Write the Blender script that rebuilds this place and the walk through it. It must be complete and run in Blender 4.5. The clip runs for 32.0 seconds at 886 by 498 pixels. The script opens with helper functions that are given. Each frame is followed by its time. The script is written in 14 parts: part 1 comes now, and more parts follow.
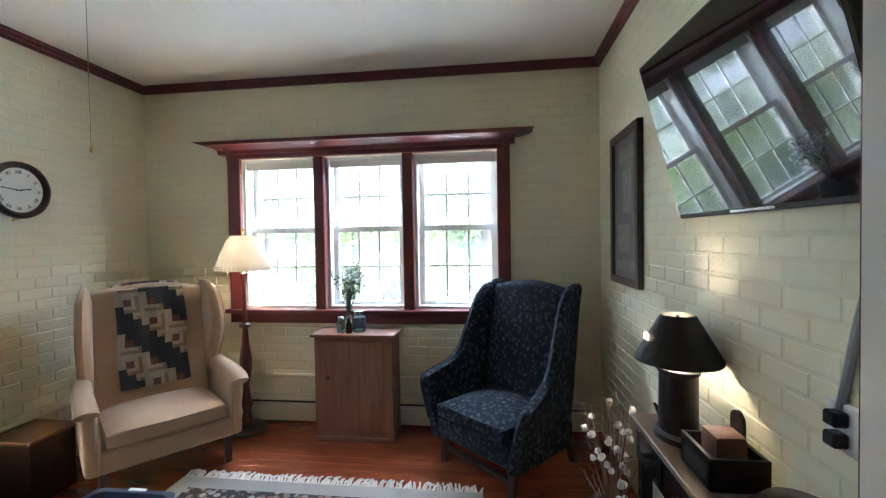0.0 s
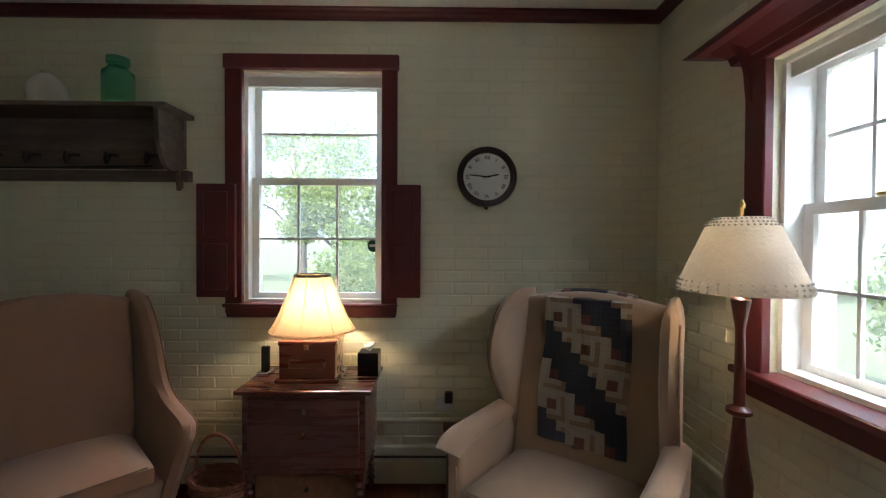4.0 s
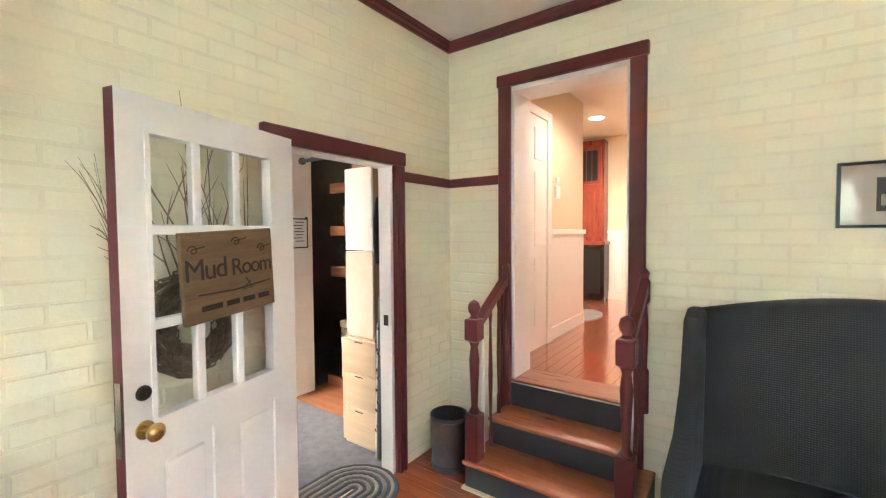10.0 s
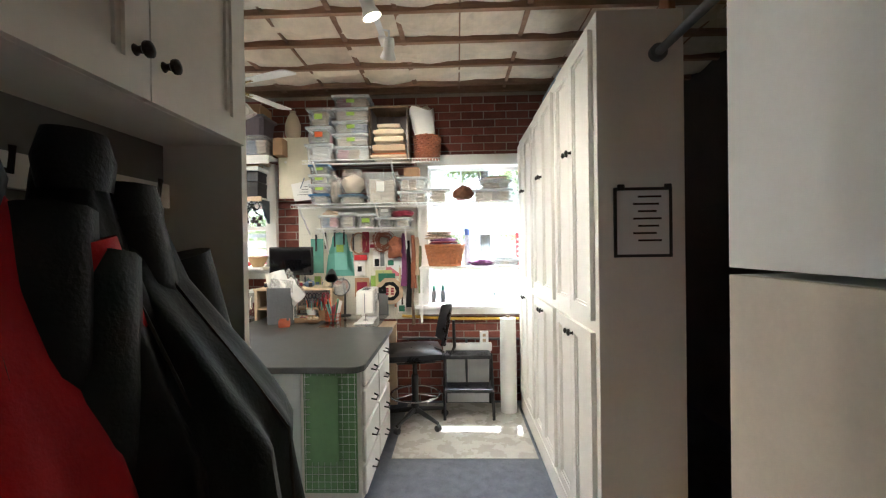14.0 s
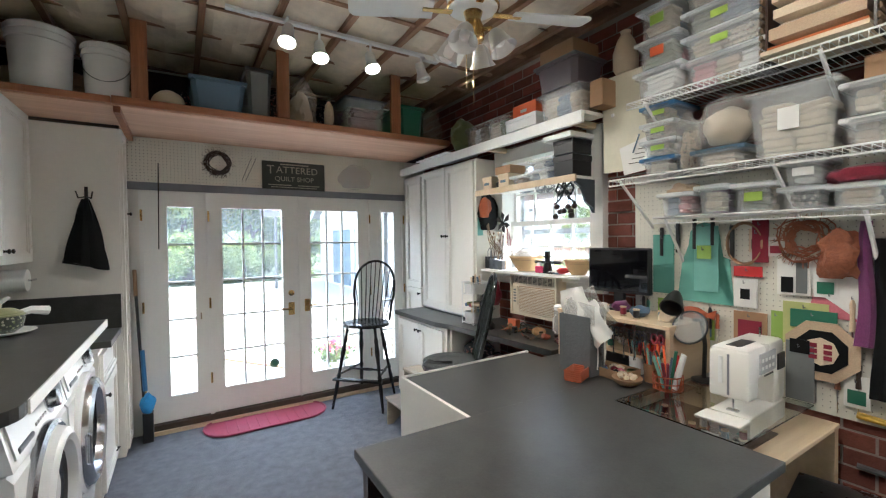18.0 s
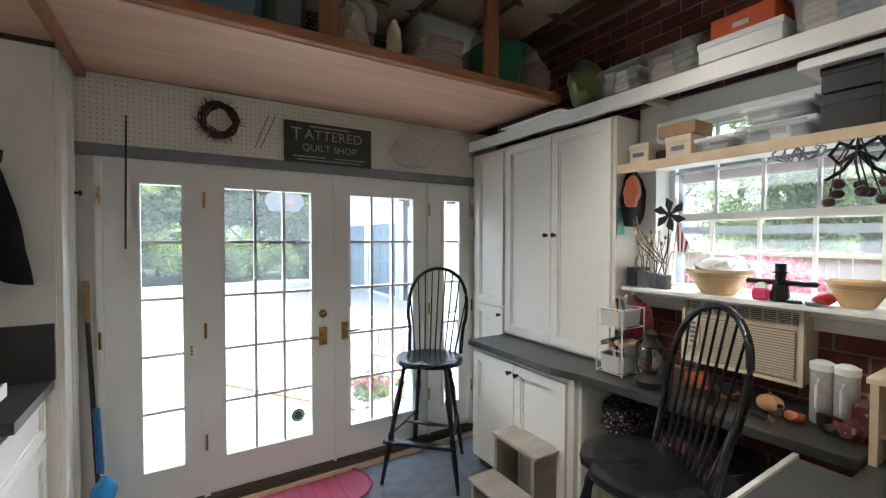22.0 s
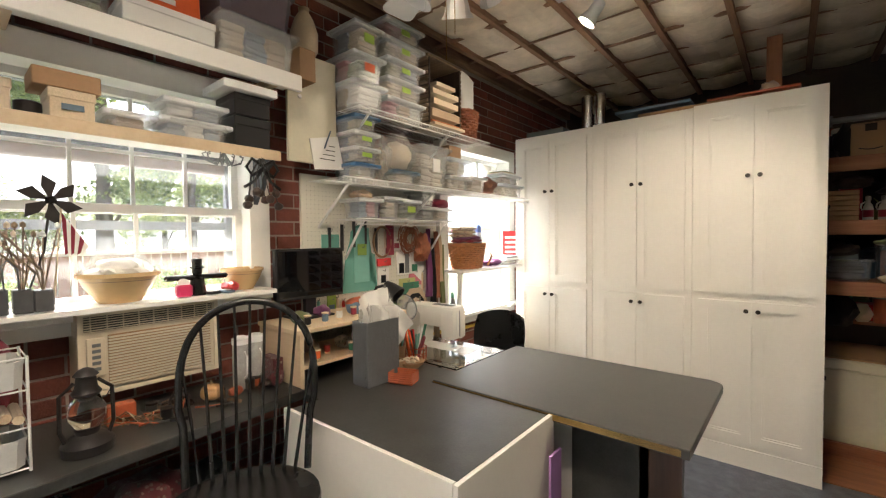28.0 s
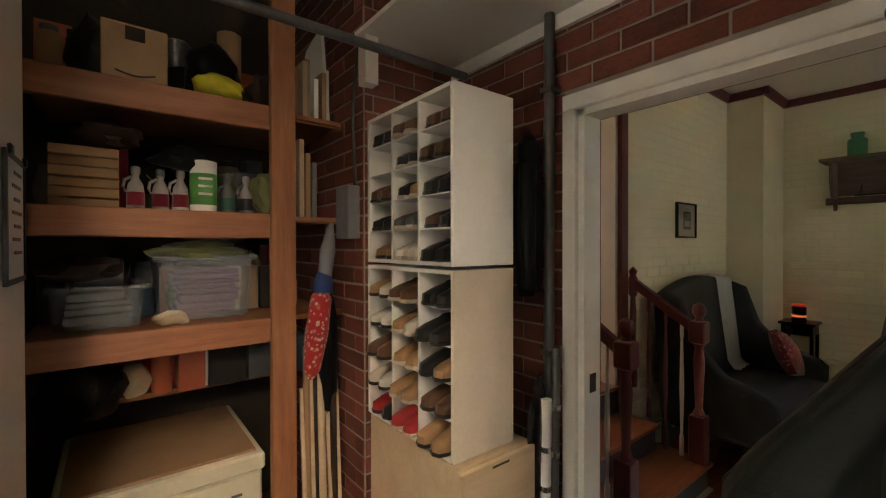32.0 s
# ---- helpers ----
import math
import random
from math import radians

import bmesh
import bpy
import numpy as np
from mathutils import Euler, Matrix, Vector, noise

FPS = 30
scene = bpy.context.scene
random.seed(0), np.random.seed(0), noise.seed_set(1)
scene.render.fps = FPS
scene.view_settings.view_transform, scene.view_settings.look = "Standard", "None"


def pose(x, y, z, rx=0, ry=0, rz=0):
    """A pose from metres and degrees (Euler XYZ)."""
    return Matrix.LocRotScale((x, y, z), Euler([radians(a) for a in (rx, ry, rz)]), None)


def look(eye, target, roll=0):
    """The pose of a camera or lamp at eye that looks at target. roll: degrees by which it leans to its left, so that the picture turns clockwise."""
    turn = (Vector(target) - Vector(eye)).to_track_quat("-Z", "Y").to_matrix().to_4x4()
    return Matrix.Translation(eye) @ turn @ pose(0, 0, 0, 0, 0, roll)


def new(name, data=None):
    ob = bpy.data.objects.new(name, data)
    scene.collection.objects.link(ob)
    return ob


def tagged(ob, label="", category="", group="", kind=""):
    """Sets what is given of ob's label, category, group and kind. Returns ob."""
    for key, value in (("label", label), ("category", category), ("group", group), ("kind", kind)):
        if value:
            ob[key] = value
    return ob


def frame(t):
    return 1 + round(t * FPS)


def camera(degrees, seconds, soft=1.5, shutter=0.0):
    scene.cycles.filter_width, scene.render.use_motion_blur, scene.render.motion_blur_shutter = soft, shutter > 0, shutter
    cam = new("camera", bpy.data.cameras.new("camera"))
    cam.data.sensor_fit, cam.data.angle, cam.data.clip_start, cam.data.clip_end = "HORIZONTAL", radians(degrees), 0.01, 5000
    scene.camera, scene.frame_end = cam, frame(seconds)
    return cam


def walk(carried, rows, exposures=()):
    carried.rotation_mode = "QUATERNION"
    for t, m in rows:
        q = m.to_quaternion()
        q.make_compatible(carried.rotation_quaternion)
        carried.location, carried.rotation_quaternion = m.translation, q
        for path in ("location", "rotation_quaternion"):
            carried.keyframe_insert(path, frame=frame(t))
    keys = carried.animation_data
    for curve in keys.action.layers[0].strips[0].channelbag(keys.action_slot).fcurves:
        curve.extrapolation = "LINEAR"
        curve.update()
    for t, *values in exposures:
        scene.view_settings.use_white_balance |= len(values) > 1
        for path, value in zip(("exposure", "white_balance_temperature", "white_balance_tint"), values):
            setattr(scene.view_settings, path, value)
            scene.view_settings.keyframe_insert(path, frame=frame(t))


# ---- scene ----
cam = camera(92.8, 32.0, soft=1.2)
PATH = [
    (0, (-0.11, 0.16, 1.575), (-0.355, 2.16, 1.528), -0.9),
    (0.5, (-0.011, 0.471, 1.544), (-0.52, 2.405, 1.503), -0.8),
    (1, (-0.044, 0.812, 1.563), (-0.682, 2.707, 1.529), -0.7),
    (1.5, (-0.106, 1.118, 1.541), (-1.031, 2.891, 1.519), -0.6),
    (2, (-0.164, 1.395, 1.52), (-1.394, 2.972, 1.501), -0.5),
    (2.5, (-0.264, 1.634, 1.534), (-1.786, 2.931, 1.51), -0.2),
    (3, (-0.318, 1.867, 1.518), (-2.092, 2.789, 1.5), -0.1),
    (3.5, (-0.455, 2.074, 1.497), (-2.39, 2.576, 1.478), 0.2),
    (4, (-0.571, 2.267, 1.526), (-2.571, 2.288, 1.498), 0.3),
    (4.5, (-0.64, 2.346, 1.527), (-2.591, 1.904, 1.498), 0.1),
    (6.5, (-1.279, 2.628, 1.531), (-2.001, 0.764, 1.479), -0.1),
    (7, (-1.438, 2.563, 1.485), (-1.815, 0.599, 1.451), -0.3),
    (7.5, (-1.54, 2.519, 1.55), (-1.617, 0.521, 1.486), -0.2),
    (8, (-1.542, 2.421, 1.511), (-1.339, 0.432, 1.448), -0.0),
    (8.5, (-1.426, 2.221, 1.544), (-0.912, 0.289, 1.477), -0.0),
    (9, (-1.345, 1.953, 1.555), (-0.594, 0.101, 1.486), -0.3),
    (9.5, (-1.274, 1.642, 1.583), (-0.279, -0.092, 1.505), -0.4),
    (10, (-1.123, 1.32, 1.57), (0.047, -0.3, 1.495), -0.4),
    (10.5, (-0.972, 0.983, 1.526), (0.336, -0.528, 1.458), -0.7),
    (11, (-0.849, 0.646, 1.511), (0.72, -0.593, 1.457), -0.8),
    (11.5, (-0.627, 0.339, 1.509), (1.055, -0.742, 1.455), -0.8),
    (12, (-0.434, 0.076, 1.499), (1.362, -0.802, 1.453), -0.9),
    (12.5, (-0.212, -0.085, 1.482), (1.699, -0.676, 1.442), -0.6),
    (13, (0.099, -0.2, 1.53), (2.06, -0.586, 1.463), -0.4),
    (13.5, (0.347, -0.308, 1.483), (2.341, -0.46, 1.452), -0.7),
    (15.5, (1.377, -0.408, 1.55), (3.279, 0.208, 1.494), -0.6),
    (16, (1.561, -0.356, 1.554), (3.378, 0.477, 1.51), -0.4),
    (16.5, (1.747, -0.378, 1.574), (3.434, 0.696, 1.523), -0.7),
    (17, (1.919, -0.385, 1.564), (3.419, 0.937, 1.516), -0.7),
    (17.5, (2.101, -0.368, 1.567), (3.413, 1.141, 1.52), -0.7),
    (18, (2.299, -0.4, 1.563), (3.356, 1.298, 1.522), -0.7),
    (18.5, (2.421, -0.418, 1.569), (3.241, 1.405, 1.535), -0.5),
    (19, (2.468, -0.408, 1.575), (3.142, 1.475, 1.538), -0.3),
    (19.5, (2.454, -0.327, 1.58), (3.071, 1.575, 1.533), -0.2),
    (20, (2.391, -0.112, 1.581), (3.004, 1.791, 1.528), -0.1),
    (20.5, (2.364, 0.117, 1.589), (3.002, 2.012, 1.537), -0.1),
    (21, (2.394, 0.39, 1.585), (3.12, 2.253, 1.53), 0.0),
    (21.5, (2.394, 0.677, 1.574), (3.244, 2.487, 1.518), 0.1),
    (22, (2.407, 0.992, 1.577), (3.455, 2.695, 1.528), 0.1),
    (22.5, (2.477, 1.248, 1.575), (3.638, 2.876, 1.527), 0.1),
    (23, (2.494, 1.49, 1.572), (3.767, 3.032, 1.525), 0.3),
    (23.5, (2.467, 1.741, 1.573), (3.92, 3.115, 1.527), 0.3),
    (24, (2.501, 1.992, 1.55), (4.089, 3.207, 1.522), 0.1),
    (24.5, (2.582, 2.181, 1.559), (4.315, 3.179, 1.544), 0.0),
    (26.5, (2.582, 2.765, 1.521), (4.52, 2.27, 1.514), -0.0),
    (27, (2.598, 2.768, 1.524), (4.398, 1.894, 1.517), -0.4),
    (27.5, (2.56, 2.671, 1.533), (4.123, 1.424, 1.509), -0.5),
    (28, (2.534, 2.46, 1.566), (3.808, 0.919, 1.504), -0.5),
    (28.5, (2.468, 2.172, 1.547), (3.508, 0.465, 1.484), -0.3),
    (29, (2.451, 1.877, 1.515), (3.225, 0.033, 1.462), -0.1),
    (29.5, (2.473, 1.575, 1.517), (2.973, -0.361, 1.462), -0.1),
    (30, (2.439, 1.27, 1.526), (2.703, -0.712, 1.475), -0.1),
    (30.5, (2.452, 0.944, 1.52), (2.404, -1.055, 1.47), 0.1),
    (31, (2.428, 0.665, 1.523), (1.951, -1.277, 1.478), -0.0),
    (31.5, (2.334, 0.441, 1.547), (1.45, -1.353, 1.506), -0.2),
    (32, (2.193, 0.218, 1.518), (0.958, -1.354, 1.503), -0.1),
]
EXPOSURES = [(0, 3.65, 5250, 8), (1, 3.25, 5250, 9), (2, 2.95, 5150, 11), (3, 2.65, 5300, 10), (4, 2.25, 5600, 10), (4.5, 2.4, 5800, 10), (6.5, 3.6, 7300, 11), (7, 4.2, 7300, 11), (7.5, 4.8, 6800, 11),
             (8, 5.15, 6200, 10), (9, 5.45, 5950, 14), (10.5, 5.4, 5850, 11), (12, 4.85, 5700, 10), (13, 4.3, 5650, 9), (13.5, 3.5, 5600, 8), (15.5, 3.0, 5150, 7), (18, 2.8, 5300, 7), (20, 2.6, 5450, 7), (22, 2.35, 5400, 7),
             (24, 1.9, 5650, 8), (24.5, 1.9, 5650, 8), (27, 2.6, 6200, 10), (28, 2.6, 6350, 11), (30, 2.15, 7000, 12), (31, 2.05, 7200, 12), (31.5, 2.45, 7300, 12), (32, 3.2, 6900, 12)]
walk(cam, [(t, look(eye, target, roll)) for t, eye, target, roll in PATH], EXPOSURES)
# ---- world and light ----
world = bpy.data.worlds.new("sky")
scene.world = world
world.use_nodes = True
_n = world.node_tree.nodes
_sky = _n.new("ShaderNodeTexSky")
_sky.sky_type = "NISHITA"
_sky.sun_disc = False
_sky.dust_density = 5.0
SUN_EL, SUN_AZ = 62.0, 97.0      # elevation; compass angle from +y towards +x
_sky.sun_elevation, _sky.sun_rotation = radians(SUN_EL), radians(SUN_AZ)
_bg = _n["Background"]
_bg.inputs["Strength"].default_value = 0.15
# thin white haze over the whole sky
_haze = _n.new("ShaderNodeMix")
_haze.data_type = "RGBA"
_haze.inputs[0].default_value = 0.5
_haze.inputs[7].default_value = (4.0, 4.1, 4.3, 1.0)
world.node_tree.links.new(_sky.outputs[0], _haze.inputs[6])
world.node_tree.links.new(_haze.outputs[2], _bg.inputs[0])
_sun = bpy.data.lights.new("sun", "SUN")
_sun.energy, _sun.angle, _sun.color = 5.0, radians(0.6), (1.0, 0.94, 0.84)
_d = Vector((math.sin(radians(SUN_AZ)) * math.cos(radians(SUN_EL)), math.cos(radians(SUN_AZ)) * math.cos(radians(SUN_EL)), math.sin(radians(SUN_EL))))
new("sun", _sun).matrix_world = Matrix.Translation((8, 8, 12)) @ _d.to_track_quat("Z", "Y").to_matrix().to_4x4()


def window_light(name, centre, normal, w, h, watts, colour=(0.93, 0.97, 1.0)):
    """Skylight that comes in through an opening: an area lamp just outside the panes."""
    la = bpy.data.lights.new(name, "AREA")
    la.shape, la.size, la.size_y, la.energy, la.color = "RECTANGLE", w, h, watts, colour
    ob = new(name, la)
    ob.matrix_world = Matrix.Translation(centre) @ (-Vector(normal)).to_track_quat("Z", "Y").to_matrix().to_4x4()
    return ob


def bulb(name, place, watts, colour, radius=0.04):
    la = bpy.data.lights.new(name, "POINT")
    la.energy, la.color, la.shadow_soft_size = watts, colour, radius
    ob = new(name, la)
    ob.location = place
    return ob


def spot(name, place, target, watts, colour, angle=80):
    la = bpy.data.lights.new(name, "SPOT")
    la.energy, la.color, la.shadow_soft_size, la.spot_size, la.spot_blend = watts, colour, 0.03, radians(angle), 0.6
    ob = new(name, la)
    ob.matrix_world = look(place, target)
    return ob


# skylight that falls in under the heads of the openings
window_light("skylight_den_north", (-1.2, 4.35, 2.80), (0, -1, -0.8), 2.6, 0.5, 30)
window_light("skylight_den_west", (-4.0, 1.47, 3.1), (1, 0, -0.8), 1.1, 0.5, 15)
window_light("skylight_french_doors", (3.2, 4.5, 2.75), (0, -1, -0.8), 2.6, 0.7, 32)
window_light("skylight_east_small", (5.3, 1.9, 2.85), (-1, 0, -0.8), 1.0, 0.5, 4)
window_light("skylight_east_large", (5.3, -0.56, 2.75), (-1, 0, -0.8), 1.2, 0.5, 20)
WARM = (1.0, 0.74, 0.45)
bulb("lamp_bulb_table", (-2.98, 1.56, 1.17), 4.2, WARM)
bulb("lamp_bulb_floor", (-2.185, 3.435, 1.45), 1.5, WARM, 0.03)
bulb("lamp_bulb_console", (0.585, 1.87, 1.195), 0.9, WARM)
spot("hall_spot", (0.45, -4.15, 2.98), (0.45, -4.15, 0), 6.5, (1.0, 0.70, 0.48), 140)
spot("hall_spot_near", (-0.4, -2.6, 2.98), (-0.4, -2.6, 0), 3, (1.0, 0.74, 0.54), 150)
bulb("candle_bulb", (-3.08, -0.87, 0.87), 0.006, (1.0, 0.25, 0.12), 0.02)
TRACK = (1.0, 0.83, 0.64)
# place of each track head, where it aims, and whether it burns
TRACK_HEADS = [(2.88, 2.28, 2.83, 2.5, 1.5, True), (3.10, 2.38, 2.82, 3.0, 1.5, True), (3.45, 2.37, 2.82, 3.6, 1.5, True), (3.86, 2.39, 2.84, 4.3, 2.0, False),
               (2.60, 0.16, 2.82, 2.9, -0.2, True), (2.90, 0.10, 2.82, 3.2, -0.7, True), (3.40, 0.06, 2.82, 5.0, 0.6, True)]
for hx, hy, hz, gx, gy, lit in TRACK_HEADS:
    if lit:
        aim = (Vector((gx, gy, 0.6)) - Vector((hx, hy, hz))).normalized()
        spot("track_spot", Vector((hx, hy, hz)) + aim * 0.078, (gx, gy, 0.6), 8 if hy > 1 else 4.8, TRACK, 140 if hy > 1 else 115)
# ---- materials ----
def _setup(name):
    m = bpy.data.materials.new(name)
    m.use_nodes = True
    nt = m.node_tree
    return m, nt, nt.nodes["Principled BSDF"]


def _noise(nt, scale, detail=4, rough=0.55, vec=None):
    n = nt.nodes.new("ShaderNodeTexNoise")
    n.inputs["Scale"].default_value, n.inputs["Detail"].default_value, n.inputs["Roughness"].default_value = scale, detail, rough
    if vec is not None:
        nt.links.new(vec, n.inputs["Vector"])
    return n


def _math(nt, op, a, b):
    n = nt.nodes.new("ShaderNodeMath")
    n.operation = op
    for k, v in enumerate((a, b)):
        if isinstance(v, (int, float)):
            n.inputs[k].default_value = v
        else:
            nt.links.new(v, n.inputs[k])
    return n.outputs[0]


def _ramp(nt, fac, stops):
    r = nt.nodes.new("ShaderNodeValToRGB")
    while len(r.color_ramp.elements) < len(stops):
        r.color_ramp.elements.new(0.5)
    for e, (p, c) in zip(r.color_ramp.elements, stops):
        e.position, e.color = p, (*c, 1)
    nt.links.new(fac, r.inputs[0])
    return r.outputs[0]


def _mix(nt, fac, a, b, kind="MIX"):
    n = nt.nodes.new("ShaderNodeMix")
    n.data_type, n.blend_type = "RGBA", kind
    for sock, v in ((n.inputs[0], fac), (n.inputs[6], a), (n.inputs[7], b)):
        if isinstance(v, (int, float)):
            sock.default_value = v
        elif isinstance(v, tuple):
            sock.default_value = (*v, 1)
        else:
            nt.links.new(v, sock)
    return n.outputs[2]


def _coord(nt, kind="Object", stretch=None):
    c = nt.nodes.new("ShaderNodeTexCoord").outputs[kind]
    if stretch:
        mp = nt.nodes.new("ShaderNodeMapping")
        mp.inputs["Scale"].default_value = stretch
        nt.links.new(c, mp.inputs[0])
        c = mp.outputs[0]
    return c


def _bump(nt, bsdf, height, strength, dist=0.01):
    b = nt.nodes.new("ShaderNodeBump")
    b.inputs["Strength"].default_value, b.inputs["Distance"].default_value = strength, dist
    nt.links.new(height, b.inputs["Height"])
    nt.links.new(b.outputs[0], bsdf.inputs["Normal"])


def _shade(c, k):
    return tuple(max(0.0, min(1.0, v * k)) for v in c)


def pm(name, base, rough=0.6, var=0.12, scale=5.0, bump=0.08, bscale=60.0, metal=0.0, per_object=0.0, coat=0.0, stretch=None, sheen=0.0, alt=None):
    """A plain surface with two scales of variation, fine relief and uneven gloss."""
    m, nt, b = _setup(name)
    v = _coord(nt, "Object", stretch)
    if per_object:
        off = nt.nodes.new("ShaderNodeVectorMath")
        off.operation = "ADD"
        nt.links.new(v, off.inputs[0])
        nt.links.new(_math(nt, "MULTIPLY", nt.nodes.new("ShaderNodeObjectInfo").outputs["Random"], 61.0), off.inputs[1])
        v = off.outputs[0]
    big, fine = _noise(nt, scale, 5, 0.6, v), _noise(nt, bscale, 3, 0.6, v)
    f = _math(nt, "ADD", _math(nt, "MULTIPLY", big.outputs[0], 0.7), _math(nt, "MULTIPLY", fine.outputs[0], 0.3))
    col = _ramp(nt, f, [(0.3, _shade(base, 1 - var)), (0.7, alt or _shade(base, 1 + var * 0.7))])
    if per_object:
        rnd = nt.nodes.new("ShaderNodeObjectInfo").outputs["Random"]
        isl = nt.nodes.new("ShaderNodeNewGeometry").outputs["Random Per Island"]
        r = _math(nt, "FRACT", _math(nt, "ADD", rnd, isl), 0.0)
        k = _ramp(nt, r, [(0.0, (1 - per_object,) * 3), (1.0, (1.0,) * 3)])
        col = _mix(nt, 1.0, col, k, "MULTIPLY")
    nt.links.new(col, b.inputs["Base Color"])
    nt.links.new(_math(nt, "ADD", _math(nt, "MULTIPLY", big.outputs[0], 0.16), rough - 0.08), b.inputs["Roughness"])
    b.inputs["Metallic"].default_value = metal
    b.inputs["Coat Weight"].default_value = coat
    b.inputs["Coat Roughness"].default_value = 0.15
    b.inputs["Sheen Weight"].default_value = sheen
    if bump:
        _bump(nt, b, fine.outputs[0], bump)
    return m


def wood(name, dark, light, rough=0.4, scale=1.0, coat=0.0, per_object=0.25, along="x"):
    """Wood grain that runs along one axis of the object."""
    m, nt, b = _setup(name)
    st = {"x": (1.2, 14, 14), "y": (14, 1.2, 14), "z": (14, 14, 1.2)}[along]
    v = _coord(nt, "Object", tuple(s * scale for s in st))
    info = nt.nodes.new("ShaderNodeObjectInfo").outputs["Random"]
    isl = nt.nodes.new("ShaderNodeNewGeometry").outputs["Random Per Island"]
    r = _math(nt, "FRACT", _math(nt, "ADD", info, isl), 0.0)
    shift = nt.nodes.new("ShaderNodeVectorMath")
    shift.operation = "ADD"
    nt.links.new(v, shift.inputs[0])
    comb = nt.nodes.new("ShaderNodeCombineXYZ")
    for k in range(3):
        nt.links.new(_math(nt, "MULTIPLY", r, 37.0 + k), comb.inputs[k])
    nt.links.new(comb.outputs[0], shift.inputs[1])
    g = _noise(nt, 1.6, 6, 0.65, shift.outputs[0])
    fine = _noise(nt, 9.0, 3, 0.6, shift.outputs[0])
    f = _math(nt, "ADD", _math(nt, "MULTIPLY", g.outputs[0], 0.75), _math(nt, "MULTIPLY", fine.outputs[0], 0.25))
    col = _ramp(nt, f, [(0.32, dark), (0.66, light)])
    k = _ramp(nt, r, [(0.0, (1 - per_object,) * 3), (1.0, (1.0,) * 3)])
    nt.links.new(_mix(nt, 1.0, col, k, "MULTIPLY"), b.inputs["Base Color"])
    nt.links.new(_math(nt, "ADD", _math(nt, "MULTIPLY", g.outputs[0], 0.2), rough - 0.1), b.inputs["Roughness"])
    b.inputs["Coat Weight"].default_value = coat
    b.inputs["Coat Roughness"].default_value = 0.12
    _bump(nt, b, fine.outputs[0], 0.06)
    return m


def glow(name, colour, strength):
    m, nt, b = _setup(name)
    b.inputs["Base Color"].default_value = (*colour, 1)
    b.inputs["Emission Color"].default_value = (*colour, 1)
    b.inputs["Emission Strength"].default_value = strength
    return m


def clear(name, tint=(1, 1, 1), rough=0.0, weight=1.0, ior=1.45):
    m, nt, b = _setup(name)
    b.inputs["Base Color"].default_value = (*tint, 1)
    b.inputs["Transmission Weight"].default_value = weight
    b.inputs["Roughness"].default_value = rough
    b.inputs["IOR"].default_value = ior
    return m


def pattern(name, ground, figures, cells=9.0, rough=0.85, threshold=0.35):
    """A woven cloth or rug with many small figures on a ground."""
    m, nt, b = _setup(name)
    v = _coord(nt, "Object")
    vo = nt.nodes.new("ShaderNodeTexVoronoi")
    vo.inputs["Scale"].default_value = cells
    nt.links.new(v, vo.inputs["Vector"])
    n2 = _noise(nt, cells * 3.1, 3, 0.6, v)
    d = _math(nt, "ADD", vo.outputs["Distance"], _math(nt, "MULTIPLY", _math(nt, "SUBTRACT", n2.outputs[0], 0.5), 0.5))
    hue = nt.nodes.new("ShaderNodeSeparateColor")
    nt.links.new(vo.outputs["Color"], hue.inputs[0])
    fig = _ramp(nt, hue.outputs[0], [(k / max(1, len(figures) - 1), c) for k, c in enumerate(figures)])
    isin = _math(nt, "LESS_THAN", d, threshold)
    col = _mix(nt, isin, ground, fig)
    fine = _noise(nt, 220, 2, 0.5, v)
    col = _mix(nt, 0.35, col, _ramp(nt, fine.outputs[0], [(0.3, (0.5,) * 3), (0.7, (1.0,) * 3)]), "MULTIPLY")
    nt.links.new(col, b.inputs["Base Color"])
    b.inputs["Roughness"].default_value = rough
    b.inputs["Sheen Weight"].default_value = 0.2 if max(ground) > 0.05 else 0.0
    if max(ground) < 0.05:
        b.inputs["Specular IOR Level"].default_value = 0.25
    _bump(nt, b, fine.outputs[0], 0.25)
    return m


